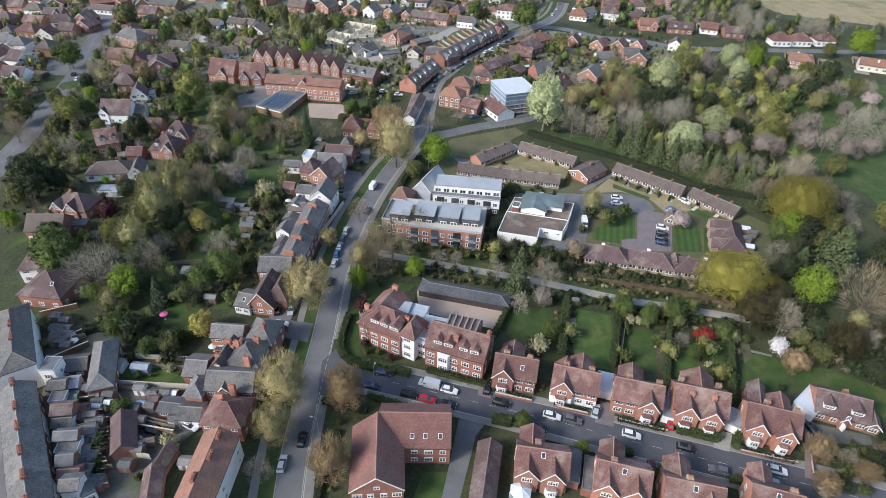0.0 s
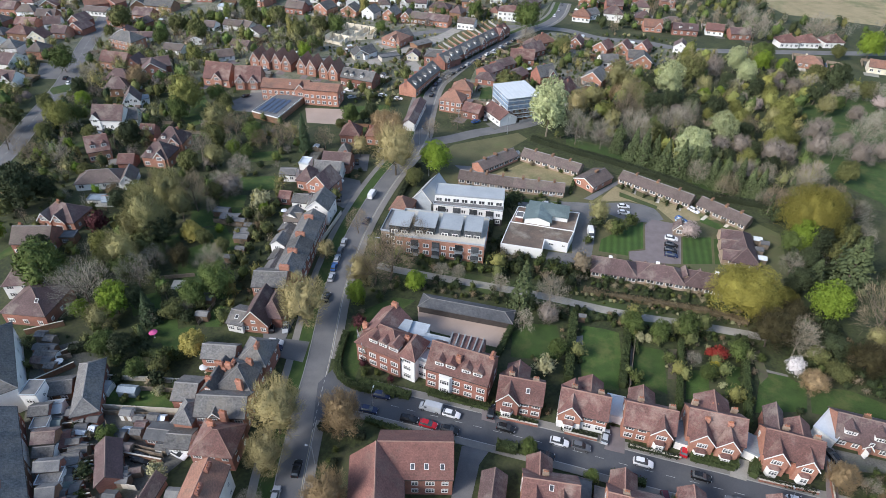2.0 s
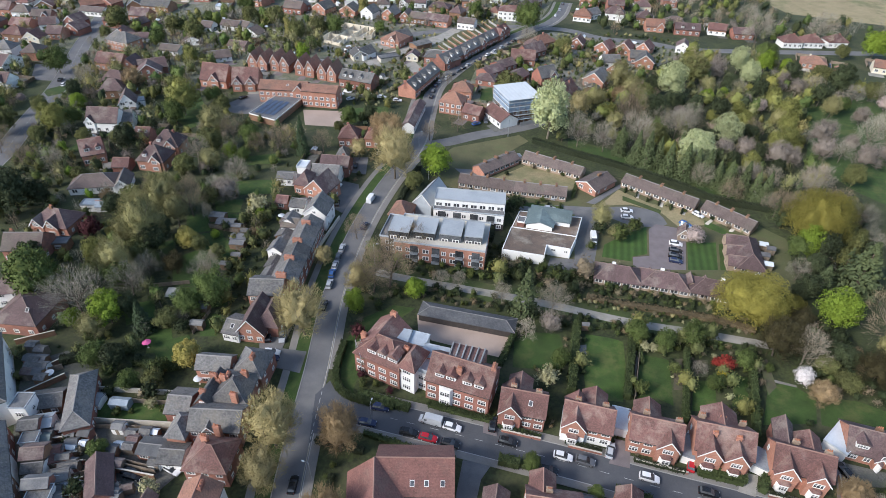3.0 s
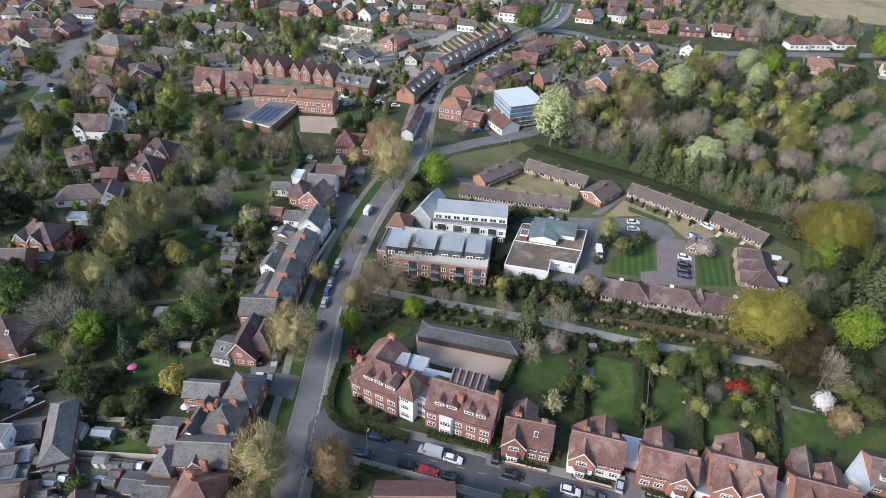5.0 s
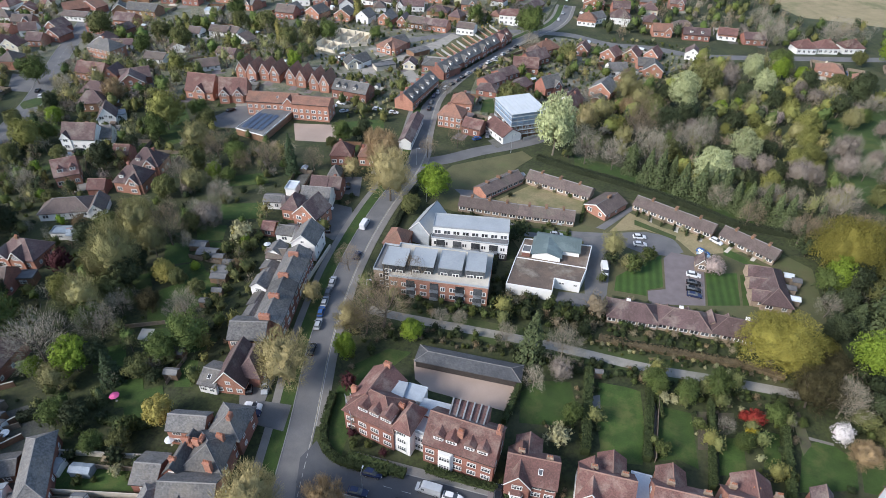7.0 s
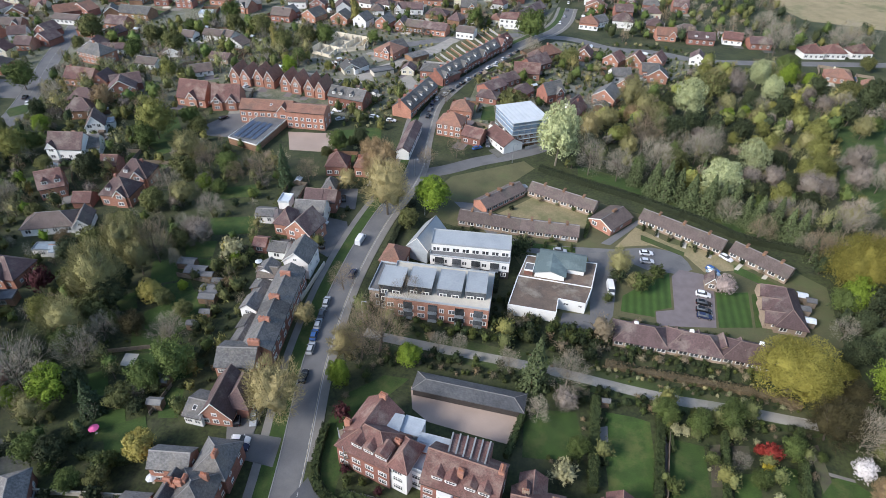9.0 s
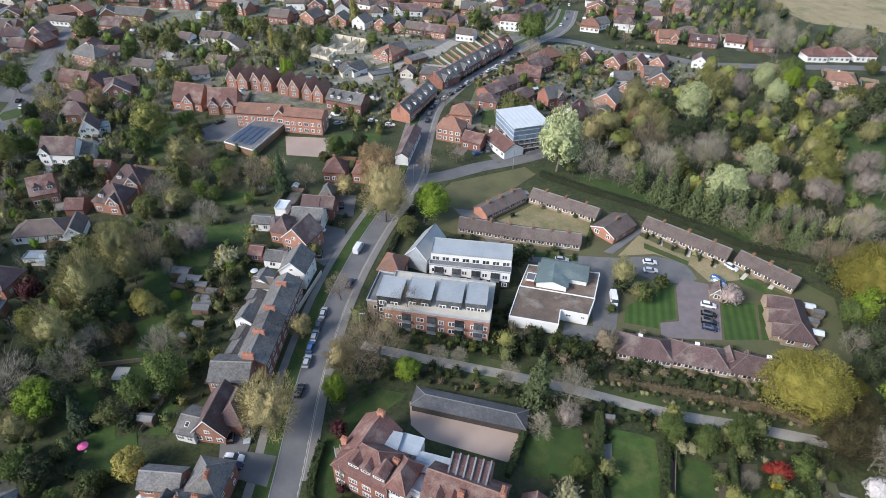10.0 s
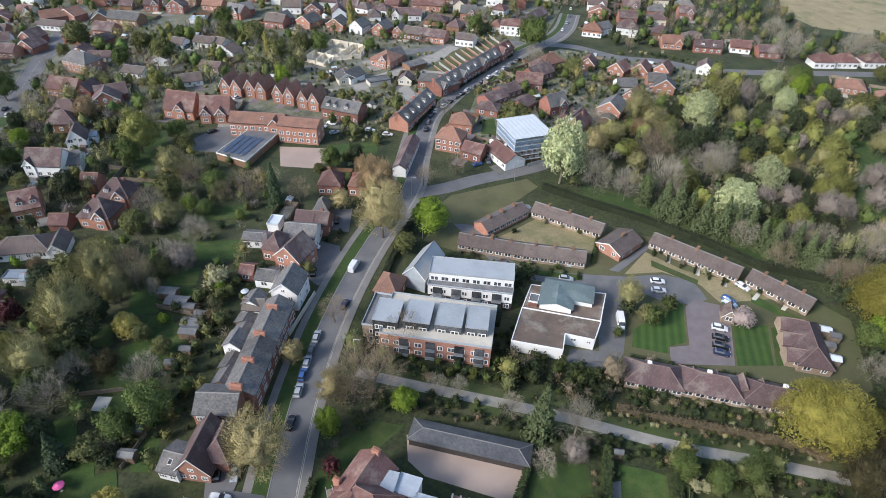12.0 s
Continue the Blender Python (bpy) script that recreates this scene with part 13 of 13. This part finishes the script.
# ---- plantings past counting ----
scatter([(-18.6, 241.8), (-13.6, 253.6), (-5.7, 283), (12.9, 300), (33.2, 331.1), (53.6, 371), (86.6, 381.7), (112.7, 356.2), (126.9, 343.5), (151.5, 327.7), (183.1, 323.1), (169.1, 287.5), (136.9, 280.8), (111.6, 270.4), (97.5, 280.9), (95.5, 271.3), (95.5, 249.4), (97.8, 240.2), (81.4, 221.7), (65.8, 212.9), (43.9, 224.4), (17.1, 234.1), (-2, 236.5)], 7.6, ['grey', 'mauve', 'dark', 'olive', 'olive_bud', 'gold', 'green', 'olive', 'bare', 'olive_bud', 'dark', 'olive', 'gold', 'dark', 'olive_bud', 'mauve', 'green_conifer', 'olive', 'grey', 'mauve', 'green'], 3, (0.45, 0.85), 1.5)
scatter([(70, 214.1), (91.1, 228.9), (103, 222), (100.3, 196.2), (88, 178), (72, 172), (66.8, 183.5)], 4.6, ['dark', 'dark_shrub', 'olive', 'grey', 'green_conifer', 'dark_shrub', 'dark', 'dark'], 5, (0.45, 0.75), 1.0)
scatter([(66, 146), (72, 153), (80, 141), (92, 143), (96, 124), (86, 117), (64, 128), (54, 137), (56, 143)], 3.2, ['dark_shrub', 'shrub', 'brown_shrub', 'dark_shrub', 'dark_shrub'], 51, (0.6, 1.2), 0.8, "shrubbery", "dense mixed green and brown garden shrubs")
scatter([(-150.5, 118.1), (-160.3, 132.2), (-159.9, 151.6), (-151.3, 162.7), (-140, 175.1), (-130.1, 187.8), (-110.5, 198.8), (-96.8, 169.9), (-89.3, 145.4), (-84.7, 124.6), (-89.5, 109.7), (-97.7, 102.4), (-92, 86.1), (-108.6, 85.7), (-123.1, 90.6), (-136.4, 101.8)], 5.0, ['olive', 'green', 'grey', 'olive', 'green', 'bare', 'dark_shrub', 'shrub', 'shrub', 'olive', 'brown_shrub', 'olive_bud', 'grey', 'olive', 'dark', 'dark_shrub', 'olive_bud'], 6, (0.3, 0.55), 1.5)
scatter([(-208.4, 150.5), (-217.7, 183.1), (-194.7, 179), (-166.6, 177), (-150.2, 154.4), (-172.6, 143.9), (-189.4, 131.2)], 5.5, ['olive', 'green', 'grey', 'olive', 'green', 'bare', 'dark_shrub', 'shrub', 'shrub', 'olive', 'brown_shrub', 'olive_bud', 'grey', 'olive', 'dark', 'lime', 'olive_bud'], 7, (0.35, 0.65), 1.5)
scatter([(-184.7, 231.4), (-183.9, 271.2), (-139.7, 224.8), (-108.1, 216.1), (-101.2, 200.5), (-132.6, 192.2), (-158.2, 195.4), (-183.1, 211.6)], 5.5, ['olive', 'grey', 'green', 'olive_bud', 'bare', 'mauve', 'shrub', 'olive', 'brown_shrub', 'olive'], 8, (0.32, 0.6), 1.5)
scatter([(-224.4, 226.3), (-271.8, 326.8), (-231.7, 367.2), (-171.5, 360.5), (-143.4, 312.5), (-169.5, 294.2), (-193, 286.6), (-182.1, 232.1)], 6.5, ['olive', 'grey', 'green', 'olive_bud', 'bare', 'mauve', 'shrub', 'olive', 'brown_shrub', 'olive'], 9, (0.5, 0.9), 1.5)
scatter([(-259.1, 159.8), (-244.5, 205.9), (-271.2, 271.1), (-348.5, 372.6), (-460.4, 333.3)], 5.5, ['olive', 'grey', 'green', 'olive_bud', 'bare', 'mauve', 'shrub', 'olive', 'brown_shrub', 'olive'], 10, (0.35, 0.7), 1.5)
scatter([(-210.4, 169.1), (-239.6, 229.1), (-279.6, 300.2), (-257.8, 307.4), (-182.1, 232.1), (-161.6, 173.6), (-179.3, 163.6)], 5.5, ['olive', 'grey', 'green', 'olive_bud', 'bare', 'mauve', 'shrub', 'olive', 'brown_shrub', 'dark'], 30, (0.35, 0.75), 1.5)
scatter([(-121.4, 291.1), (-106.5, 324.4), (-76.9, 314.3), (-84.4, 255.2), (-92.3, 229.8)], 4, ['shrub', 'cream_shrub', 'brown_shrub', 'olive', 'cream_shrub'], 31, (0.4, 0.7), 0.6, "shrubbery", "dense mixed green and brown garden shrubs")
scatter([(-96, 360.9), (-64.1, 424.5), (-52.3, 400.5), (-76.1, 324.2)], 4, ['shrub', 'cream_shrub', 'brown_shrub', 'yellow_shrub'], 32, (0.4, 0.7), 0.6, "shrubbery", "dense mixed green and brown garden shrubs")
scatter([(-18.3, 440.1), (20.3, 485), (117.4, 518.9), (126.6, 460.6), (195.7, 470.2), (185, 435.6), (123.6, 409.9), (90.5, 410.5), (49.1, 408.9), (6.5, 400.9)], 9, ['olive', 'grey', 'green', 'dark', 'bare', 'mauve'], 11, (0.5, 0.9), 1.5)
scatter([(-162.1, 339), (-148.4, 381.6), (-89.3, 363.1), (-61.7, 410.9), (-20.8, 470.7), (-193.5, 410.6)], 7, ['olive', 'grey', 'green', 'olive_bud', 'bare', 'mauve', 'shrub', 'olive', 'brown_shrub', 'olive'], 12, (0.4, 0.75), 1.5)
scatter([(-396.2, 340), (222.2, 555.3), (341.5, 727.6), (-556.8, 392.1)], 8.5, ['olive', 'grey', 'green', 'olive_bud', 'bare', 'mauve', 'shrub', 'olive', 'brown_shrub', 'olive'], 13, (0.5, 0.9), 1.5)
scatter([(-124, 281.5), (-103.6, 315.4), (-87.8, 330.5), (-87, 254.4), (-97.6, 244.3)], 7, ['shrub', 'shrub', 'olive', 'brown_shrub'], 14, (0.5, 0.8), 1.5, "shrubbery", "dense mixed green and brown garden shrubs")
scatter([(-61.9, 319.2), (-28.8, 360.2), (21, 365.7), (29.9, 313.2), (-4.4, 266), (-21.4, 297.2), (-37.4, 269.6), (-52.2, 287.6)], 7, ['shrub', 'dark_shrub', 'olive', 'green', 'brown_shrub', 'olive_bud'], 15, (0.45, 0.75), 1.5, "shrubbery", "dense mixed green and brown garden shrubs")
scatter([(-19.1, 143), (8.7, 145.6), (22.3, 146.5), (45.4, 147.6), (54.5, 144.4), (53.3, 140.9), (22.3, 140.6), (-2.9, 140.4), (-18.7, 140.8)], 1.6, ['brown_shrub', 'shrub', 'dark_shrub', 'shrub', 'cream_shrub'], 16, (0.22, 0.5), 0.5, "shrubbery", "dense mixed green and brown garden shrubs")
scatter([(-48.8, 137.6), (-14.7, 138.5), (-14.3, 135.8), (-35, 134.2), (-47.9, 134.9)], 3.4, ['shrub', 'dark_shrub', 'dark_shrub'], 17, (0.7, 1.0), 0.6, "shrubbery", "dense mixed green and brown garden shrubs")
scatter([(-21.3, 154.6), (9.6, 160.2), (11.8, 151.6), (5.3, 145.4), (-19.3, 144.4)], 2.6, ['dark_shrub', 'dark_shrub', 'shrub', 'brown_shrub'], 18, (0.8, 1.35), 0.8, "shrubbery", "dense mixed green and brown garden shrubs")
scatter([(-0.5, 134.3), (20.7, 135.1), (36.6, 136.5), (53.3, 135.6), (52.8, 132.1), (34.8, 132.9), (16, 131.8), (0.1, 129.4)], 3.4, ['shrub', 'dark_shrub', 'olive'], 19, (0.5, 0.8), 0.6, "shrubbery", "dense mixed green and brown garden shrubs")
scatter([(-50.5, 101.6), (-48.4, 111.2), (-44, 103.4), (-34.2, 97.7), (-27.2, 96.7), (-27.2, 94.2), (-40.3, 93.2), (-46.9, 95.3)], 2.4, ['shrub', 'dark_shrub', 'shrub', 'maroon'], 20, (0.55, 0.9), 0.6, "shrubbery", "dense mixed green and brown garden shrubs")
scatter([(-55.4, 129.9), (-45.8, 134), (-38, 132), (-45.4, 127.2), (-48.6, 121), (-49.2, 113.3)], 3.4, ['shrub', 'dark_shrub', 'brown_shrub'], 21, (0.6, 1.0), 0.6, "shrubbery", "dense mixed green and brown garden shrubs")
scatter([(-134.8, 87.4), (-121.6, 91), (-112.8, 82.5), (-123.9, 77.4)], 4, ['olive', 'green', 'grey', 'olive', 'green', 'bare', 'dark_shrub', 'shrub', 'shrub', 'olive', 'brown_shrub', 'olive_bud', 'grey', 'olive', 'dark', 'lime', 'olive_bud'], 22, (0.3, 0.5), 0.6)
scatter([(-106.4, 68.8), (-89.5, 73.4), (-75.5, 75.4), (-71.4, 66.5), (-72.2, 49.3), (-85.4, 45.8)], 4.2, ['shrub', 'dark_shrub', 'brown_shrub', 'shrub'], 23, (0.4, 0.8), 0.5, "shrubbery", "dense mixed green and brown garden shrubs")
scatter([(-104.3, 128.1), (-108.9, 158.3), (-96.8, 169.9), (-86.4, 139.5), (-84.7, 124.6), (-81.6, 102.1), (-90, 104.5)], 4, ['shrub', 'dark_shrub', 'brown_shrub', 'olive'], 24, (0.4, 0.7), 0.6, "shrubbery", "dense mixed green and brown garden shrubs")
scatter([(-374.7, 318.3), (-239.7, 200.8), (-211.9, 154)], 9, ['olive', 'grey', 'green', 'olive_bud', 'bare', 'mauve', 'shrub', 'olive', 'brown_shrub', 'olive'], 25, (0.5, 0.9), 1.5)
scatter([(64.6, 106.1), (86.8, 107.1), (81, 89.7), (66.8, 90)], 2.8, ['shrub', 'dark_shrub', 'brown_shrub'], 26, (0.5, 0.9), 0.6, "shrubbery", "dense mixed green and brown garden shrubs")
scatter([(-12.4, 124.7), (8.1, 129.6), (22.4, 130.7), (37.8, 131.4), (54, 130.2), (48.6, 110.6), (33.9, 114.2), (21, 112.7), (5.7, 112.7), (-10.6, 114.7)], 2.4, ['shrub', 'dark_shrub', 'shrub', 'dark_shrub', 'olive', 'cream_shrub', 'brown_shrub'], 40, (0.3, 0.7), 0.4, "shrubbery", "dense mixed green and brown garden shrubs")
scatter([(-48.6, 137), (-11, 136.7), (14.2, 136.6), (38.2, 136.9), (55, 136.8), (54.3, 132), (34.8, 132.7), (14.4, 132.1), (-10.2, 131.6), (-47.1, 132.2)], 1.9, ['shrub', 'dark_shrub', 'dark_shrub', 'brown_shrub'], 44, (0.35, 0.8), 0.4, "shrubbery", "dense mixed green and brown garden shrubs")
scatter([(3.9, 162.4), (50.2, 162.3), (58.5, 161.7), (56.1, 144.9), (45.4, 148.4), (10.4, 146.9)], 1.9, ['shrub', 'dark_shrub', 'brown_shrub', 'shrub', 'dark_shrub'], 45, (0.35, 0.85), 0.4, "shrubbery", "dense mixed green and brown garden shrubs")
scatter([(-11.2, 101), (49.5, 98), (48.9, 93.9), (-10, 94.8)], 1.8, ['shrub', 'dark_shrub', 'shrub', 'brown_shrub'], 46, (0.25, 0.5), 0.5, "shrubbery", "dense mixed green and brown garden shrubs")
scatter([(52.5, 129.7), (68.8, 125.7), (63.4, 112.8), (49.7, 109.1)], 4, ['shrub', 'dark_shrub', 'brown_shrub'], 41, (0.4, 0.8), 0.5, "shrubbery", "dense mixed green and brown garden shrubs")
scatter([(-10, 94.8), (4, 94.1), (47.6, 93.6), (47.4, 92), (4.2, 92.5), (-9.7, 93.1)], 2, ['shrub', 'dark_shrub', 'cream_shrub'], 42, (0.25, 0.45), 0.3, "shrubbery", "dense mixed green and brown garden shrubs")
scatter([(-49.4, 82.4), (-36.8, 79.8), (-31.9, 59.7), (-38.6, 57.9)], 7, ['brown_shrub', 'shrub'], 43, (0.4, 0.7), 0.5, "shrubbery", "dense mixed green and brown garden shrubs")
scatter([(18.6, 212.3), (43.4, 201.4), (42.6, 198), (18.7, 207)], 2.2, ['shrub', 'dark_shrub', 'brown_shrub'], 60, (0.25, 0.5), 0.3, "shrubbery", "dense mixed green and brown garden shrubs")
scatter([(-40.8, 196.4), (-1, 197.3), (-0.7, 193.6), (-39.7, 191.7)], 2.2, ['shrub', 'dark_shrub', 'brown_shrub'], 61, (0.25, 0.5), 0.3, "shrubbery", "dense mixed green and brown garden shrubs")
scatter([(-32.9, 206.6), (-21.3, 221.1), (-20.8, 217.1), (-31.5, 204.2)], 2.2, ['shrub', 'dark_shrub', 'brown_shrub'], 62, (0.25, 0.5), 0.3, "shrubbery", "dense mixed green and brown garden shrubs")
scatter([(-19.8, 220.5), (2.9, 214.3), (2.2, 211.3), (-19.3, 216.6)], 2.2, ['shrub', 'dark_shrub', 'brown_shrub'], 63, (0.25, 0.5), 0.3, "shrubbery", "dense mixed green and brown garden shrubs")
scatter([(45.9, 202.1), (61, 192.5), (59.9, 190), (45.6, 198)], 2.2, ['shrub', 'dark_shrub', 'brown_shrub'], 64, (0.25, 0.5), 0.3, "shrubbery", "dense mixed green and brown garden shrubs")
scatter([(-57.6, 330.2), (-28, 383.4), (31.4, 403), (70.6, 381.7), (67, 346.3), (16, 289.7), (-17.7, 290.5), (-37.7, 255.9), (-50.5, 265.6)], 3.4, ['shrub', 'dark_shrub', 'brown_shrub', 'cream_shrub', 'shrub'], 70, (0.35, 0.75), 0.5, "shrubbery", "dense mixed green and brown garden shrubs")
scatter([(-181.9, 384.2), (-58.8, 441.4), (-57.4, 385.9), (-80.7, 304), (-112.7, 285.1), (-149.5, 310.5)], 4.6, ['shrub', 'cream_shrub', 'brown_shrub', 'shrub'], 71, (0.35, 0.75), 0.5, "shrubbery", "dense mixed green and brown garden shrubs")
scatter([(-244.9, 251.8), (-273.5, 352.9), (-181.9, 384.2), (-149.5, 310.5), (-179.7, 263.9), (-198.1, 220.2)], 4.8, ['shrub', 'cream_shrub', 'brown_shrub', 'shrub', 'cream_shrub'], 72, (0.35, 0.75), 0.5, "shrubbery", "dense mixed green and brown garden shrubs")
scatter([(-56.5, 146.3), (-46.4, 148.2), (-16.8, 150.2), (-15.7, 143.9), (-37, 141.5), (-55, 141.9)], 2.6, ['shrub', 'olive', 'dark_shrub', 'shrub', 'brown_shrub'], 80, (0.5, 1.0), 0.5, "shrubbery", "dense mixed green and brown garden shrubs")
scatter([(-24.3, 165.6), (-18.4, 165.6), (-15.7, 143.9), (-19.6, 144)], 2.6, ['shrub', 'dark_shrub', 'shrub'], 81, (0.5, 0.9), 0.5, "shrubbery", "dense mixed green and brown garden shrubs")
scatter([(-75.8, 142.5), (-83.1, 187.2), (-85.5, 211.6), (-77.7, 234.2), (-69.6, 224.7), (-73, 190.2), (-71.2, 161.4), (-69.2, 141.1)], 3.4, ['shrub', 'dark_shrub', 'brown_shrub', 'olive'], 82, (0.35, 0.7), 0.5, "shrubbery", "dense mixed green and brown garden shrubs")
scatter([(-168.9, 111.8), (-236, 179.6), (-200.3, 190.3), (-135.1, 160.8), (-130.3, 122.7)], 5.2, ['dark_shrub', 'olive', 'grey', 'dark_shrub', 'shrub', 'bare', 'dark', 'shrub'], 90, (0.35, 0.6), 1.5)
